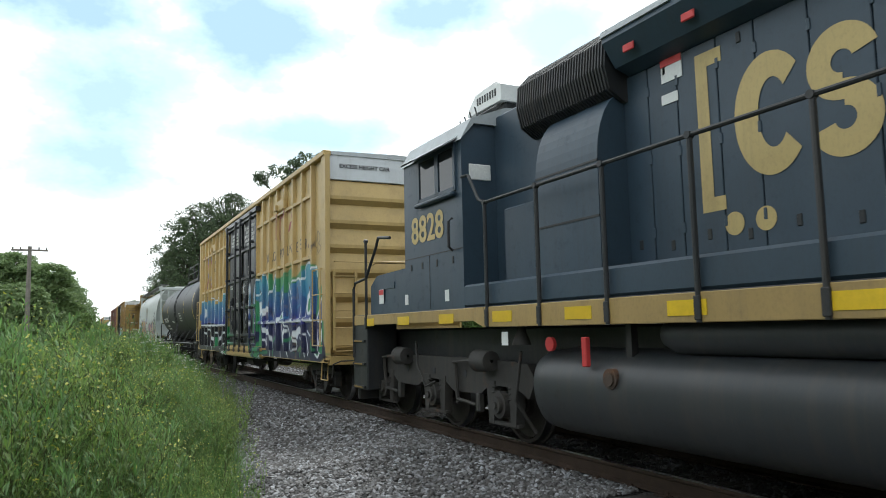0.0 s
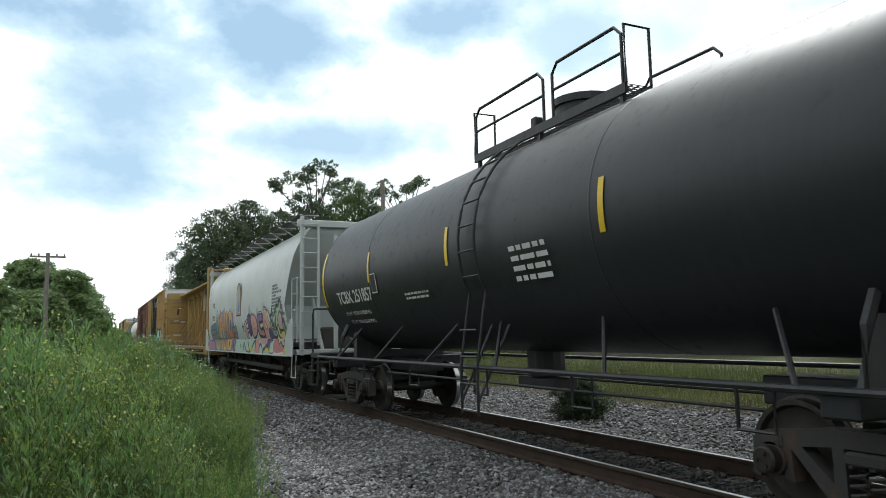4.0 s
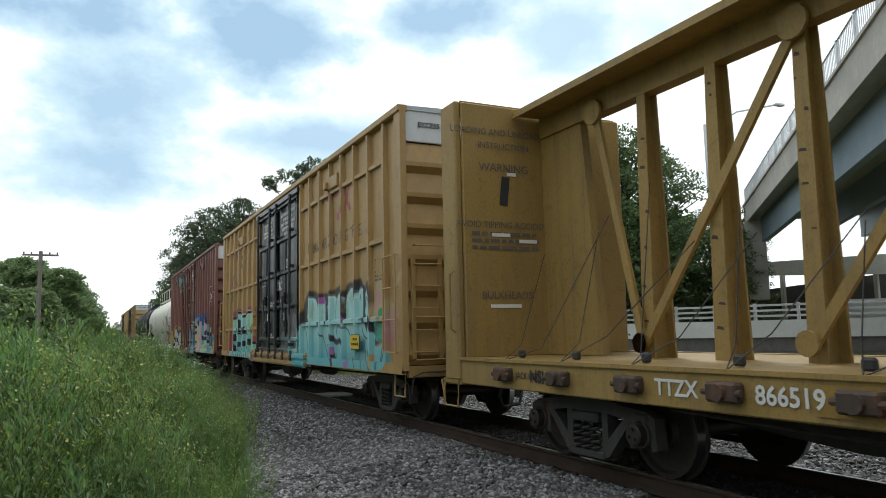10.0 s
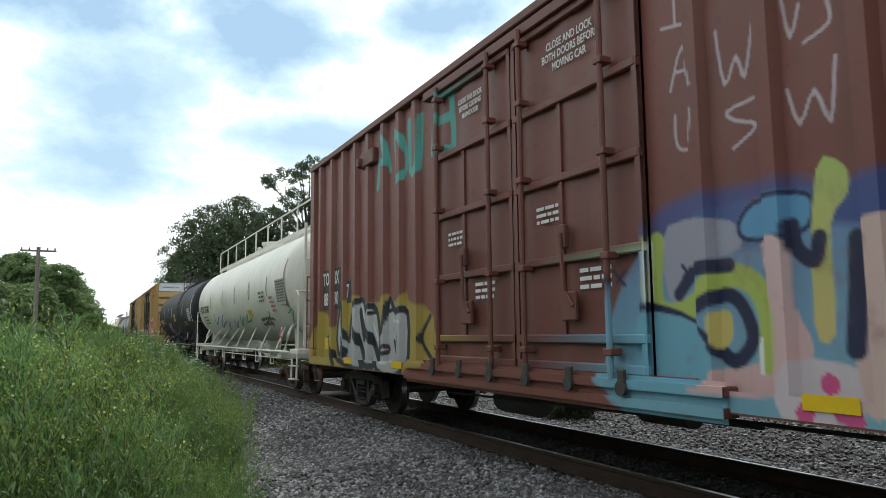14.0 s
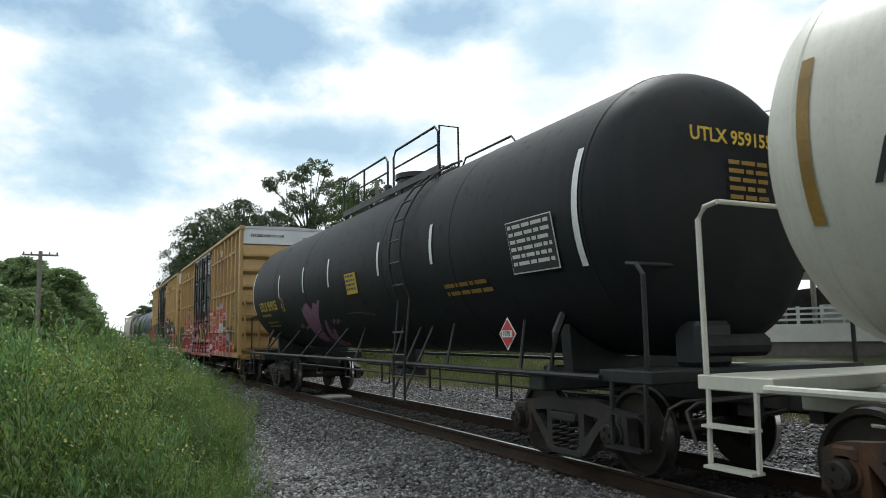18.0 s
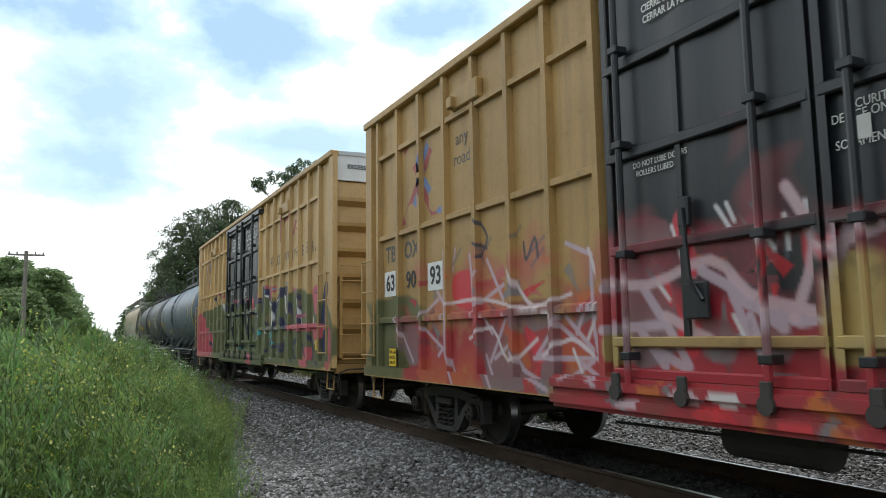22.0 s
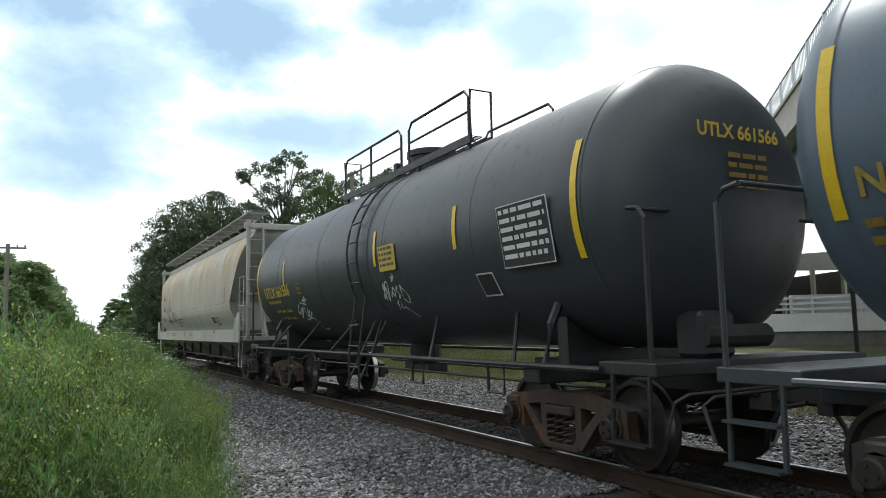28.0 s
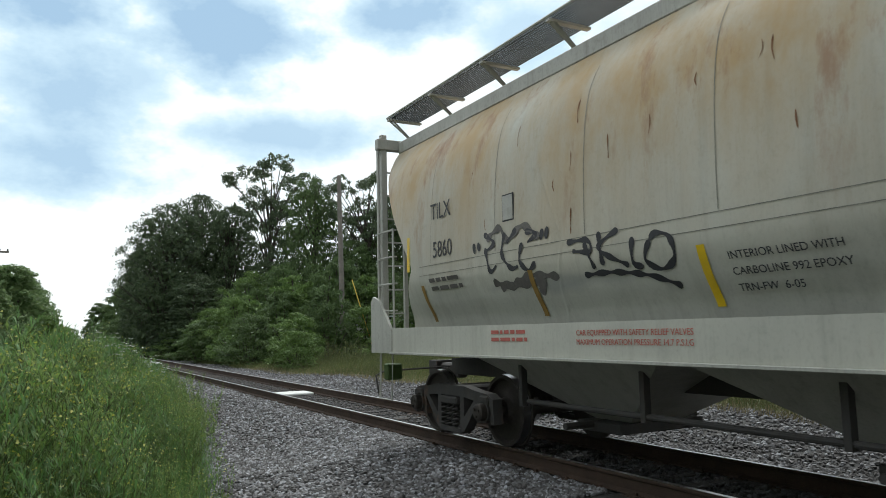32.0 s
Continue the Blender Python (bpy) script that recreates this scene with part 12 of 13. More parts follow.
# fifth boxcar: olive with navy strokes
OLV, NV = (0.110, 0.125, 0.055), (0.025, 0.03, 0.085)
PKC, AQC, WHC, LBL = (0.52, 0.11, 0.14), (0.05, 0.42, 0.46), (0.70, 0.71, 0.72), (0.16, 0.34, 0.46)
g8 = Spray().fill([(8.72, 0.89), (8.55, 2.42), (5.46, 2.58), (4.23, 2.68), (2.28, 2.68), (-0.63, 2.51), (-2.28, 2.49), (-2.47, 2.81), (-3.2, 2.73), (-3.64, 2.62), (-4.01, 2.46), (-4.5, 2.54), (-4.84, 2.6), (-5.1, 2.63), (-4.93, 0.71), (-1.61, 0.6)], OLV, None, 0.97, None, 0.04, 0.05).fill([(-5.21, 2.45), (-6.29, 2.58), (-7.71, 2.23), (-8.52, 1.98), (-8.49, 0.96), (-5.16, 0.88)], OLV, None, 0.97, None, 0.04, 0.06)
g8.line([[(-2.51, 2.82), (-2.8, 2.82), (-3.13, 2.7), (-3.38, 2.47), (-3.67, 2.33), (-3.96, 2.33), (-4.17, 2.51), (-4.5, 2.53), (-4.6, 2.63), (-4.85, 2.65), (-5.09, 2.66)]], 0.11, NV, 0.97, 0.02).line([[(-2.53, 2.77), (-2.41, 2.47), (-2.4, 2.23)], [(-3.72, 2.32), (-3.88, 2.18), (-3.87, 1.83), (-3.67, 1.7)], [(-4.84, 2.55), (-4.83, 2.34), (-4.9, 2.01)]], 0.08, NV, 0.97, 0.02).line([[(-4.26, 1.88), (-4.45, 1.98), (-4.63, 1.88), (-4.85, 1.76), (-5.02, 1.78)]], 0.10, NV, 0.97, 0.02)
g8.line([[(-2.72, 1.9), (-2.94, 1.94), (-3.15, 1.78), (-3.14, 1.3), (-2.97, 1.15), (-2.76, 1.29)], [(-3.23, 1.34), (-3.73, 1.52), (-3.71, 1.17), (-3.63, 1)], [(-3.25, 1.58), (-3.6, 1.3), (-4.03, 1.31), (-4.18, 1.35)], [(-4.3, 1.63), (-4.32, 1.31)], [(-2.9, 1.38), (-2.76, 1.45)]], 0.042, NV, 0.97, 0.016).fill([(-4.13, 1.36), (-4.49, 1.32), (-4.74, 1.46), (-4.74, 1.23), (-4.43, 1.11), (-4.23, 1.15)], NV).line([[(-4.22, 1.36), (-4.66, 1.4)]], 0.02, OLV)
g8.fill([(-3.24, 2.83), (-3.35, 2.87), (-3.42, 2.8), (-3.63, 2.85), (-3.55, 2.59), (-3.42, 2.44), (-3.26, 2.63)], PKC, (0.46, 0.06, 0.12)).line([[(-2.72, 2.78), (-3.08, 2.85)], [(-3.66, 2.75), (-3.89, 2.78)], [(-3.68, 2.67), (-3.87, 2.71)]], 0.05, PKC, 0.95).line([[(-2.55, 2.89), (-2.9, 2.88)], [(-4.03, 2.67), (-4.2, 2.76), (-4.53, 2.81)], [(-4.76, 2.81), (-5.11, 2.83)], [(-3.67, 2.71), (-3.87, 2.75)], [(-2.62, 2.73), (-3, 2.74)]], 0.028, LBL, 0.95)
g8.line([[(-2.74, 2.62), (-2.92, 2.49)], [(-3.78, 2.14), (-3.79, 2), (-3.75, 1.86)], [(-4.83, 2.46), (-4.87, 2.23), (-4.9, 2.12)], [(-5.03, 2.53), (-5.06, 2.31)], [(-3.65, 1.31), (-3.73, 1.18)]], 0.055, WHC).line([[(-2.99, 2.64), (-3.1, 2.57)], [(-3.2, 2.43), (-3.38, 2.35)], [(-3.49, 2.31), (-3.56, 2.21)], [(-3.97, 2.42), (-4.13, 2.46)], [(-4.2, 2.51), (-4.24, 2.46)], [(-4.72, 2.52), (-4.83, 2.46)], [(-3.17, 1.72), (-3.18, 1.53)], [(-3.65, 1.63), (-3.64, 1.44)], [(-3.66, 1.04), (-3.75, 1)], [(-4.15, 1.72), (-4.27, 1.66)], [(-4.71, 1.53), (-4.75, 1.5)], [(-3.56, 0.79), (-3.65, 0.87)], [(-2.99, 1.69), (-3.03, 1.64)], [(-4.01, 1.15), (-4.07, 1.11)]], 0.03, WHC)
for q, r in zip([(-2.76, 1.42), (-3.36, 1.59), (-4.39, 1.4), (-3.78, 1.39), (-4.36, 1.5), (-1.11, 1.45), (0.55, 1.46), (1.61, 1.43), (-0.21, 1.25), (-2.21, 1.66), (2.97, 1.58), (5.47, 0.87)], (0.13, 0.13, 0.2, 0.08, 0.1, 0.12, 0.1, 0.08, 0.12, 0.1, 0.1, 0.12)):
    g8.blob(*q, r * 0.62, r * 0.75, AQC, 5)
g8.line([[(2.24, 2.52), (0.03, 2.63), (-1.46, 2.59), (-2.3, 2.56)], [(2.24, 2.42), (0.03, 2.55), (-1.45, 2.52), (-2.3, 2.48)]], 0.05, NV, 0.95, 0.02).line([[(1.87, 2.6), (0.32, 2.66)], [(-0.25, 2.63), (-1, 2.63)]], 0.035, PKC).fill([(-1.02, 2.65), (-1.46, 2.64), (-1.33, 2.19), (-1.1, 2.07), (-1.05, 2.4)], PKC).fill([(-1.97, 2.57), (-2.18, 2.8), (-2.12, 2.51)], PKC).line([[(-0.37, 2.27), (-1.1, 2.01), (-0.95, 1.76), (-0.49, 1.78)], [(-0.71, 2.7), (-1.12, 2.77), (-1.34, 2.68)], [(-1.91, 2.31), (-2.17, 2.11), (-2.06, 1.84)], [(1.13, 2.64), (1.33, 2.03), (0.99, 1.7)], [(0.19, 2.25), (0.36, 1.69)], [(-1.28, 1.76), (-1.68, 1.63), (-1.56, 1.28)]], 0.06, NV, 0.95, 0.02)
g8.line([[(1.59, 2.37), (1.66, 2.05)], [(0.87, 2.68), (0.62, 2.7)], [(0.66, 1.84), (0.74, 1.47)], [(-1.63, 2.39), (-1.74, 2.26)], [(-2.01, 2.34), (-2.17, 2.1)], [(-0.49, 2.19), (-0.6, 1.99)], [(-0.65, 1.76), (-0.95, 1.73)], [(-2.04, 1.46), (-2.14, 1.62)], [(1.36, 1.24), (1.19, 1.09)], [(-1.24, 1.1), (-1.25, 0.92)]], 0.028, WHC).line([[(-0.65, 2.78), (-1.01, 2.82), (-1.23, 2.74)], [(-0.7, 2.69), (-1.06, 2.73)]], 0.02, LBL).fill([(-1.08, 1.12), (-1.65, 1.11), (-1.64, 0.76), (-1.11, 0.74)], PKC).fill([(-1.02, 1.03), (-1.29, 1.07), (-1.3, 0.95), (-1.04, 0.91)], NV)
g8.fill([(8.72, 0.89), (8.64, 2.3), (7.95, 2.51), (6.9, 2.21), (6.33, 1.85), (5.46, 1.61), (5.31, 0.77)], (0.50, 0.10, 0.13), None, 0.95, None, 0.04, 0.05).line([[(6.33, 1.85), (5.47, 1.19), (5.8, 0.8)], [(4.81, 2.94), (4.24, 2.38), (4.38, 1.94)], [(3.81, 3.04), (3.57, 2.34), (3.7, 1.97)], [(2.94, 2.89), (2.73, 2.1), (2.97, 1.67)], [(6.33, 4.26), (6.07, 3.64)], [(2.44, 2.79), (2.55, 2.27)]], 0.06, NV, 0.95, 0.02).line([[(4.67, 2.72), (4.77, 2.01)], [(3.95, 2.86), (3.83, 2.16)], [(3.18, 2.68), (3.11, 1.94)], [(2.61, 2.54), (2.47, 1.92)], [(5.47, 1.4), (5.27, 0.98)]], 0.022, WHC).line([[(4.23, 2.93), (3.95, 3.05)], [(3.38, 2.89), (2.94, 2.98)], [(6.9, 1.69), (6.33, 1.51)], [(5.8, 1.62), (5.53, 1.72)]], 0.04, PKC)
g8.line([[(-4.95, 2.6), (-5.25, 2.44), (-5.57, 1.85)], [(-6.12, 2.45), (-6.18, 1.68)], [(-5.56, 1.37), (-5.92, 1.45), (-5.72, 0.98), (-5.55, 1.21)]], 0.07, NV, 0.95, 0.02).line([[(-6.09, 2.37), (-6.23, 1.83)], [(-7.17, 1.93), (-7.2, 1.38)], [(-8.18, 1.14), (-8.23, 1.05)]], 0.03, WHC).fill([(-7.06, 2.5), (-7.47, 2.63), (-7.7, 2.53), (-7.65, 2.24), (-7.34, 1.98), (-7.18, 2.14)], PKC).line([[(-8.03, 2.5), (-7.89, 2.15), (-7.88, 1.29)]], 0.16, NV, 0.97, 0.03)
g8.fill([(-5.28, 1.8), (-7.69, 1.79), (-7.74, 1.64), (-5.28, 1.68)], PKC).fill([(-6.37, 1.27), (-7, 1.29), (-7.02, 0.91), (-6.42, 0.91)], PKC).fill([(-8.32, 1.63), (-8.54, 1.62), (-8.5, 0.93), (-8.25, 0.95)], PKC).fill([(-7.16, 1.65), (-7.75, 1.74), (-7.73, 1.48), (-7.18, 1.45)], PKC).line([[(-6.87, 1.59), (-7.14, 1.24), (-6.99, 0.96)], [(-7.4, 1.11), (-7.71, 0.96)], [(-6.25, 1.38), (-6.48, 1.08)]], 0.05, NV, 0.95, 0.02).line([[(-5.45, 2.67), (-5.78, 2.56)], [(-6.11, 1.99), (-6.74, 2.01)], [(-7.2, 2.49), (-7.54, 2.55)]], 0.04, (0.42, 0.10, 0.20))
b5 = boxcar(192.6, "yellow boxcar painted olive below with navy and pink strokes", "pale_yellow", g8, shift=(0.08, 0.03), half=8.6, seed=5, end_text=("EXCESS HEIGHT CAR", ""), track="olive")
house_lettering(b5, number=("67", "34", "85"), mid=-5.4)
plate(b5, -1.524, -7.45, 1.35, 0.3, 0.22, M["refl"], name="notice")

# blue-grey tank car
R4, Z4 = 1.53, 2.75
# dark ladder and platform paint; on the underframe it stands for deep shade
t4 = tank_car(209.8, "blue-grey tank car with yellow stripes and yellow lettering", "tank_grey", 14.6, R4, Z4, None, M["tank_dusty"], dome_y=-1.4, plat=(-2.6, 1.3), ladder_y=(0.35,), seams=(-4.6, -2.6, 2.0, 5.1), stripes=(3.82, 1.15, -1.6, -4.9), seed=6, jacket=((-0.4, 1.1),), tall_end=True, mark=-0.03)
shell_write(t4, R4, Z4, "NATX", 0.28, 5.68, 2.36, M["ink_worn"], bold=0.005, stretch=0.95)
shell_write(t4, R4, Z4, "231186", 0.32, 4.76, 2.36, M["ink_worn"], bold=0.006, stretch=0.95)
shell_bars(t4, R4, Z4, 2, 5.4, 2.02, 1.3, 0.26, M["refl_dull"], 21)
shell_bars(t4, R4, Z4, 1, 3.8, 1.89, 0.92, 0.09, M["ink_white"], 22)
shell_plate(t4, R4, Z4, 2.83, 1.88, 0.64, 0.32, M["ink_yellow"], "notice", "yellow notice with rows of dark writing")
shell_bars(t4, R4, Z4, 3, 2.83, 1.88, 0.54, 0.26, M["ink_grey"], 23)
shell_bars(t4, R4, Z4, 5, -1.05, 1.8, 0.7, 0.42, M["refl_dull"], 24)
shell_plate(t4, R4, Z4, -3.6, 2.1, 0.36, 0.3, M["ink_white"], "notice")
shell_plate(t4, R4, Z4, -3.6, 2.1, 0.33, 0.27, M["ink_black"], "notice", out=0.006)

# last black tank car
R5, Z5 = 1.54, 2.75
t5 = tank_car(225.2, "black tank car with yellow lettering, white tags and a centre ladder", "tank_dusty", 14.9, R5, Z5, None, dome_y=-0.4, plat=(-3.2, 2.1), ladder_y=(-0.5,), seams=(-4.4, -1.6, 1.7, 4.6), stripes=(4.1, -1.3, -4.0), seed=7, over=0.25, jacket=((-1.0, 0.9),), tall_end=True, rusty=True)
tag = on_tank(R5, Z5)
ribbon(t5, tag, [[(-1.4, 2.21), (-1.32, 1.96), (-1.47, 2.14), (-1.42, 1.93), (-1.59, 2.18)], [(-1.66, 2.07), (-1.67, 1.99), (-1.75, 2.04), (-1.73, 2.12), (-1.65, 2.07), (-1.55, 1.98)], [(-1.9, 2.14), (-1.82, 2.07), (-1.88, 2.01), (-1.79, 1.95)], [(-2.01, 2.15), (-1.95, 1.96)], [(-1.99, 2.15), (-2.11, 2.04), (-2.15, 1.96), (-2.07, 1.87), (-1.94, 1.94)], [(-1.25, 1.96), (-1.5, 2.22), (-1.59, 2.19)]], 0.02, M["ink_white"], label="white sprayed tag")
ribbon(t5, tag, [[(-1.84, 2.35), (-1.83, 2.2)], [(-1.75, 2.28), (-1.91, 2.27)], [(-1.75, 2.21), (-1.91, 2.32)], [(-1.59, 1.85), (-1.7, 1.92), (-1.76, 1.88), (-1.68, 1.8), (-1.82, 1.81), (-1.92, 1.75), (-2.06, 1.65)], [(-1.68, 1.92), (-1.57, 1.77)]], 0.014, M["ink_white"])
ribbon(t5, tag, [[(3.49, 2.05), (3.78, 1.84), (3.32, 1.97), (3.74, 1.76), (3.31, 1.93)], [(3.18, 2), (3.31, 1.78), (2.98, 1.95)], [(2.94, 1.91), (3.26, 1.74), (2.84, 1.87)], [(3.33, 2.08), (2.94, 2.02)], [(3.5, 1.71), (3.01, 1.73), (3, 1.5), (2.69, 1.52)], [(3.05, 2.14), (2.93, 2.06)], [(2.87, 2.2), (3.08, 2.03)], [(3.12, 2.11), (2.8, 2.13)]], 0.022, M["ink_white"], label="white sprayed tag")
ribbon(t5, tag, [[(1.36, 1.86), (1.48, 1.74), (1.18, 1.88), (1.3, 1.73)], [(1.26, 1.81), (0.99, 1.82)], [(0.85, 1.85), (0.94, 1.72)], [(0.89, 1.85), (0.67, 1.87)], [(0.67, 1.82), (0.75, 1.71), (0.53, 1.82)], [(0.45, 1.84), (0.5, 1.73)]], 0.016, M["ink_grey"])
shell_write(t5, R5, Z5, "UTLX 661566", 0.36, 4.82, 2.37, M["ink_yellow"], bold=0.006)
shell_write(t5, R5, Z5, "THE TANK CAR PEOPLE", 0.10, 5.2, 2.15, M["ink_yellow"])
shell_write(t5, R5, Z5, "LD LMT  190000 LB  86200 KG", 0.10, 4.75, 1.93, M["ink_yellow"])
shell_write(t5, R5, Z5, "LT WT   73000 LB  33100 KG", 0.10, 4.75, 1.76, M["ink_yellow"])
shell_plate(t5, R5, Z5, -1.8, 2.58, 0.62, 0.40, M["ink_yellow"], "notice", "yellow notice with rows of dark writing")
shell_bars(t5, R5, Z5, 4, -1.8, 2.58, 0.52, 0.34, M["ink_grey"], 31)
shell_plate(t5, R5, Z5, -5.6, 2.5, 0.98, 0.72, M["ink_white"], "capacity_table")
shell_plate(t5, R5, Z5, -5.6, 2.5, 0.95, 0.69, M["ink_black"], "capacity_table", out=0.006)
shell_bars(t5, R5, Z5, 6, -5.6, 2.5, 0.88, 0.62, M["ink_white"], 32)
shell_plate(t5, R5, Z5, -4.55, 2.0, 0.38, 0.32, M["ink_white"], "notice")
shell_plate(t5, R5, Z5, -4.55, 2.0, 0.34, 0.28, M["ink_black"], "notice", out=0.006)
write(t3, "UTLX 959155", 0.20, -0.2, -8.975, 3.45, M["ink_yellow"], "end", bold=0.004)
bars(t3, 5, 0.0, -8.978, 3.0, 0.55, 0.45, M["refl_dull"], "end", seed=35)
write(t5, "UTLX 661566", 0.20, -0.1, -7.325, 3.35, M["ink_yellow"], "end", bold=0.004)
bars(t5, 4, 0.0, -7.328, 2.95, 0.55, 0.40, M["refl_dull"], "end", seed=33)
shell_bars(t5, R5, Z5, 3, 3.0, 2.35, 0.3, 0.3, M["refl_dull"], 34)

# rusty grey hopper at the end of the train
g10 = Spray().cloud(5.8, 3.0, 1.9, 2.0, (0.20, 0.21, 0.21), 0.1, 0.5, 3.0, 0.1)
h2 = hopper(242.65, "weathered pale grey covered hopper streaked with rust", "hopper_grey", 9.2, (9.05, 7.75, 8.2), g10, 1.20, 1.52, 4.50, 9, True)


def on_hopper(out):
    """Gives the x of the hopper's side at a height, a little proud of it."""
    xs, zs = [q[0] for q in HOPPER_SIDE[::-1]], [q[1] for q in HOPPER_SIDE[::-1]]
    return lambda y, z: float(np.interp(z, zs[::-1], xs[::-1])) - out


pale = on_hopper(0.008)
INK_TAG = M["ink_black"]
ribbon(h2, pale, [[(6.08, 2.5), (6.06, 2.38)], [(5.98, 2.5), (5.96, 2.4)], [(5.83, 2.42), (5.75, 2.15), (5.61, 2.2)], [(5.85, 2.58), (5.65, 2.46), (5.81, 2.38)], [(5.42, 2.55), (5.49, 2.32), (5.33, 2.15), (5.19, 2.16)], [(5.2, 2.56), (5.39, 2.43)], [(5.1, 2.4), (5.16, 2.22), (5.02, 2.1), (4.88, 2.17)], [(5.04, 2.51), (4.84, 2.47), (5, 2.39)], [(4.73, 2.5), (4.77, 2.39)], [(4.65, 2.51), (4.68, 2.39)]], 0.035, INK_TAG, label="black sprayed tag")
ribbon(h2, pale, [[(5.8, 2.51), (5.53, 2.61), (5.37, 2.46), (5.09, 2.58), (4.8, 2.42)], [(5.73, 2.02), (5.39, 1.97), (5.02, 2.04), (4.54, 2)], [(5.62, 1.95), (4.78, 1.97)], [(4.93, 1.85), (4.78, 1.96)]], 0.05, M["ink_grey"])
ribbon(h2, pale, [[(4.35, 2.31), (4.05, 2.3), (4.02, 2.19), (4.27, 2.22)], [(4.1, 2.28), (3.99, 2.03)], [(3.89, 2.36), (3.87, 2.05)], [(3.63, 2.35), (3.9, 2.21), (3.55, 2.02)], [(3.46, 2.26), (3.49, 2.04), (3.38, 2)], [(3.26, 2.21), (3.34, 2.05), (3.18, 1.96), (3.02, 2.04), (3.04, 2.21), (3.19, 2.26), (3.26, 2.21)], [(4.16, 1.98), (3.77, 1.98), (3.35, 1.92), (3.04, 1.81)]], 0.032, INK_TAG, label="black sprayed tag")
write(h2, "TILX", 0.30, -1.605, 6.9, 3.02, M["ink_black"], stretch=0.85)
write(h2, "5860", 0.30, -1.612, 6.86, 2.52, M["ink_black"], stretch=0.85)
bars(h2, 2, pale(0, 2.06) - 0.01, 6.8, 2.06, 0.8, 0.22, M["ink_grey"], seed=41, tilt=Matrix.Rotation(-0.35, 4, "Y"))
plate(h2, -1.60, 5.36, 2.82, 0.22, 0.3, M["ink_black"], name="notice")
plate(h2, -1.606, 5.36, 2.82, 0.19, 0.27, M["hopper_frame"], name="notice")
for i, s in enumerate(("INTERIOR LINED WITH", "CARBOLINE 992 EPOXY", "TRN-FW  6-05")):
    write(h2, s, 0.088, pale(0, 2.03 - 0.12 * i) - 0.004, 2.5, 2.0 - 0.12 * i, M["ink_black"], align="LEFT", tilt=Matrix.Rotation(-0.42, 4, "Y"))
for i, s in enumerate(("CAR EQUIPPED WITH SAFETY RELIEF VALVES", "MAXIMUM OPERATION PRESSURE 14.7 P.S.I.G")):
    write(h2, s, 0.075, -1.616, 3.55, 1.44 - 0.085 * i, M["ink_red"], stretch=0.95)
bars(h2, 2, -1.616, 5.4, 1.40, 0.7, 0.16, M["ink_red"], seed=42)
bars(h2, 2, -1.616, -0.8, 1.38, 0.9, 0.16, M["ink_red"], seed=43)
for i, s in enumerate(("EXW 10-5   H", "EW    7-5   H", "CU FT 5560")):
    write(h2, s, 0.098, pale(0, 1.95 - 0.1 * i) - 0.004, -5.36, 1.91 - 0.1 * i, M["ink_black"], align="LEFT", tilt=Matrix.Rotation(-0.48, 4, "Y"))
plate(h2, pale(0, 1.85) - 0.012, -4.99, 1.85, 0.42, 0.31, M["refl_white"], name="notice", tilt=Matrix.Rotation(-0.48, 4, "Y"))
for y, w in ((-4.9, 0.2), (-5.05, 0.1), (-5.145, 0.09)):
    plate(h2, pale(0, 1.855) - 0.018, y, 1.858, w - 0.008, 0.25, M["ink_slate"], name="notice", tilt=Matrix.Rotation(-0.48, 4, "Y"))
plate(h2, -1.616, -5.46, 1.475, 0.25, 0.13, M["hopper_frame"], name="notice")
bars(h2, 2, -1.622, -5.46, 1.475, 0.18, 0.06, M["ink_grey"], seed=44)
plate(h2, -1.618, 0.6, 1.42, 0.09, 0.13, M["ink_grey"], name="notice")
lay = on_hopper(0.009)
for y, z, mt in ((7.83, 2.54, "refl"), (7.45, 1.85, "refl_dull"), (5.0, 1.86, "refl_dull"), (2.74, 1.87, "refl"), (0.0, 1.87, "refl"), (-2.4, 1.87, "refl_dull"), (-4.7, 1.87, "refl"), (-7.06, 2.58, "refl_dull")):
    part("reflector", B().grid(lambda u, w: (lay(0, z + w), y + u, z + w), [-0.04, 0.04], lin(-0.24, 0.24, 8)), M[mt], h2)
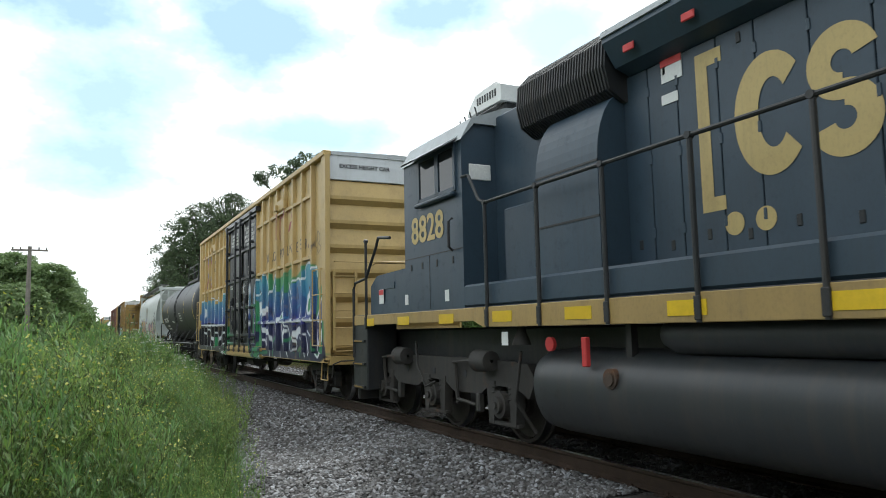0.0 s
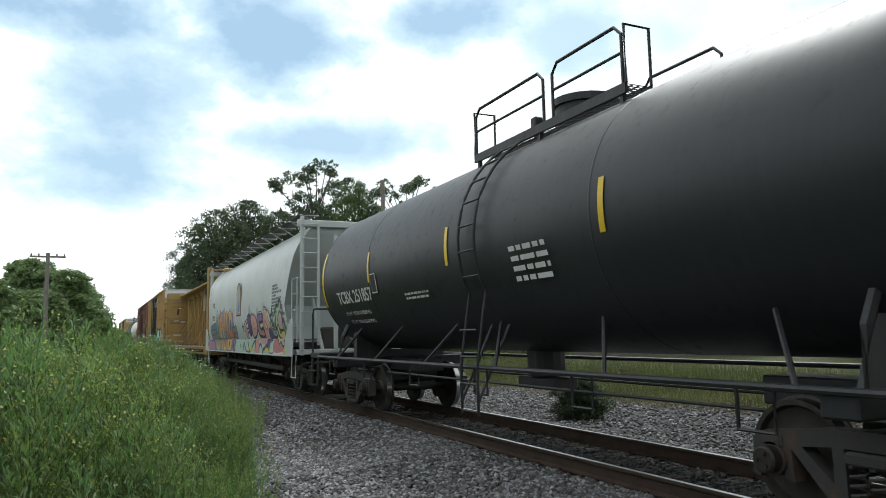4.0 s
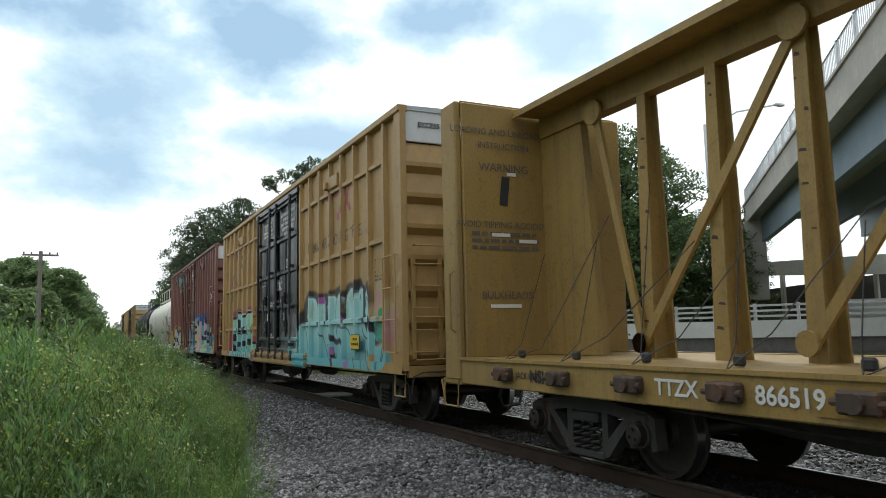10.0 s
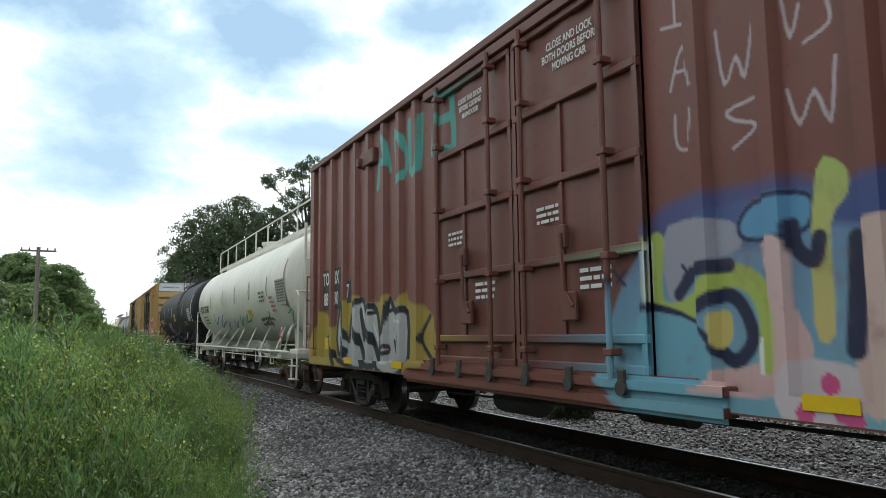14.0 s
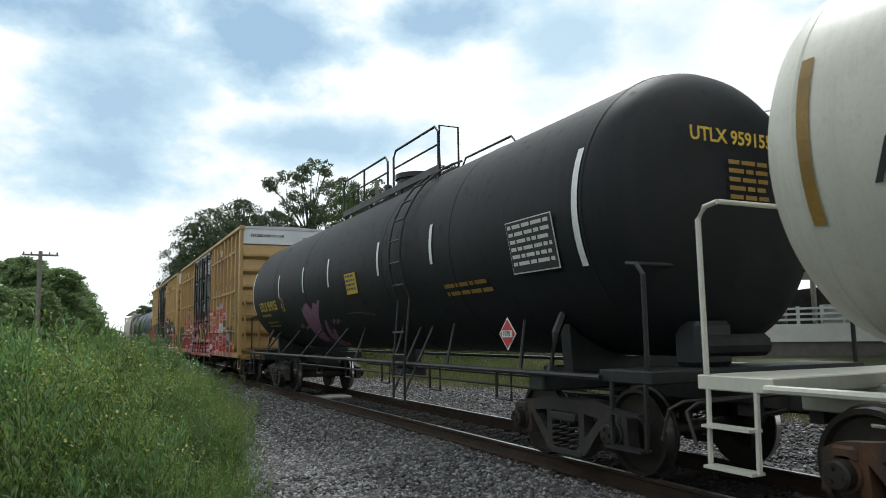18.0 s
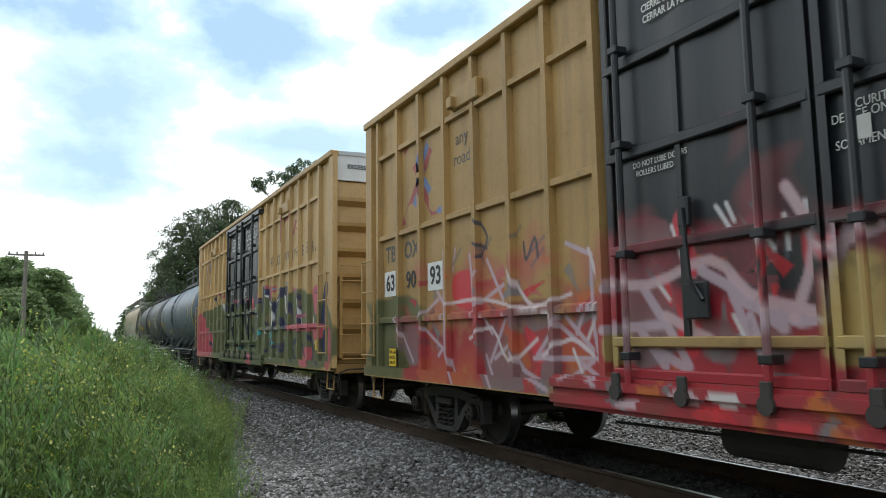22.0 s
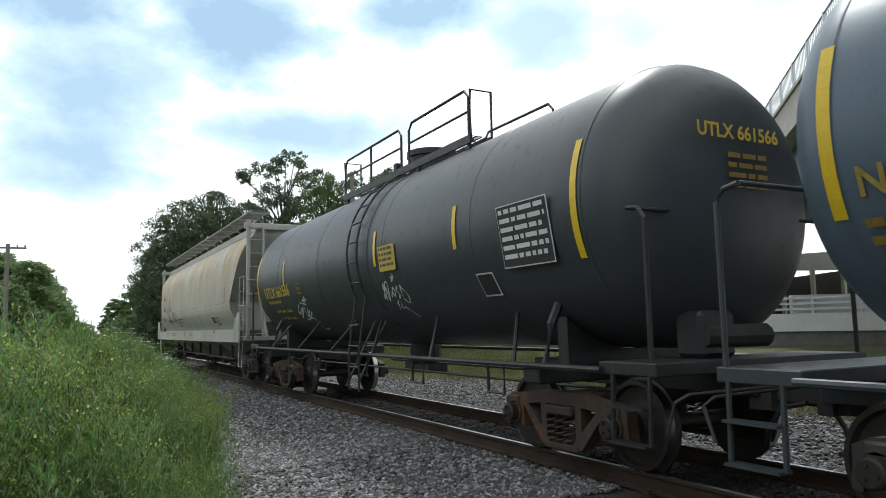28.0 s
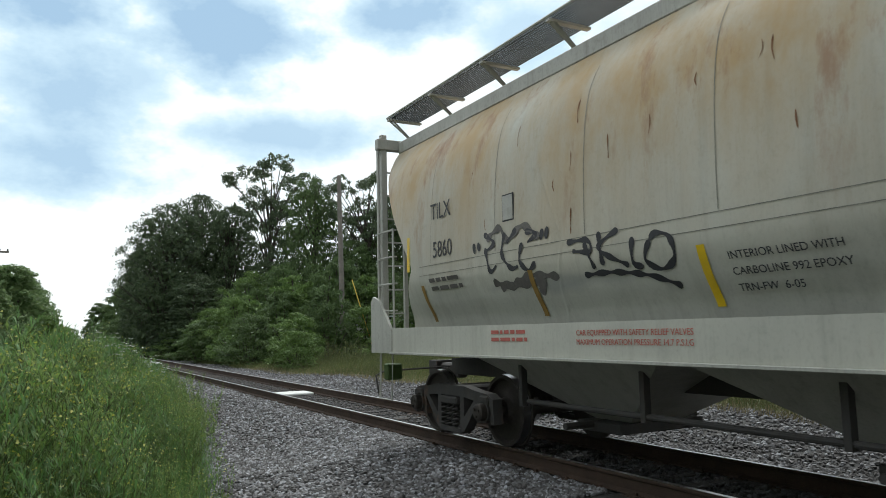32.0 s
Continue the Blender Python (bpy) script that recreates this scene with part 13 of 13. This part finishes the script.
# weld seams and the long crease over the lower panel
seam = on_hopper(0.005)
for i in range(11):
    y = -8.28 + 1.545 * i
    if abs(y) < 7.9:
        part("seam", B().grid(lambda u, w: (seam(0, w), y + u, w), [-0.004, 0.004], lin(2.36, 4.05, 16)), M["weld"], h2)
for z in (2.34, 2.22):
    part("seam", B().grid(lambda u, w: (seam(0, z + w), u, z + w), lin(-7.6, 7.5, 12), [-0.0035, 0.0035]), M["weld"], h2)
# rust that has run down from scratches
rnd = random.Random(77)
run = on_hopper(0.005)
for i in range(34):
    y, z, n = rnd.uniform(-7.6, 7.6), rnd.uniform(2.6, 3.75), rnd.uniform(0.08, 0.3)
    ribbon(h2, run, [[(y, z), (y + rnd.uniform(-0.02, 0.02), z - n * 0.5), (y + rnd.uniform(-0.02, 0.02), z - n)]], rnd.uniform(0.004, 0.011), M["rust_streak"], "rust_run")
for y, z, n in ((-5.34, 2.79, 0.2), (-5.4, 2.74, 0.34), (-5.44, 2.6, 0.24), (-5.5, 2.66, 0.28), (-5.38, 2.52, 0.18), (-5.62, 2.8, 0.22), (-5.78, 2.78, 0.2)):
    ribbon(h2, run, [[(y, z), (y - 0.01, z - n * 0.5), (y - 0.015, z - n)]], 0.009, M["rust_streak"], "rust_run")
part("end_light", B().box(-1.35, -1.1, 9.15, 9.3, 0.75, 1.0, 0.02), LEAF["mid"], h2)


for me in bpy.data.meshes:
    if any(m and m.name in PAINTED for m in me.materials) and "spray" not in me.attributes:
        me.attributes.new("spray", "FLOAT_COLOR", "POINT").data.foreach_set("color", [0.0] * (4 * len(me.vertices)))


LAG = 0.05


def motions():
    """The train rolls past; every axle turns with it."""
    t_all = list(range(33))
    for car, yc in MOVING:
        walk(car, [(t, pose(TRACK_X, yc - TRAVEL[t] + LAG, 0)) for t in t_all])
    steps = [k * 2 / FPS for k in range(481)]
    first = {}
    for ob, y, r in WHEELS:
        key = (y, r)
        if key not in first:
            first[key] = ob
            walk(ob, [(t, pose(0, y, r, math.degrees(float(np.interp(t, t_all, TRAVEL)) / r), 0, 0)) for t in steps])
        else:
            src = first[key].animation_data
            ob.rotation_mode = "QUATERNION"
            ad = ob.animation_data_create()
            ad.action = src.action
            ad.action_slot = src.action_slot


motions()
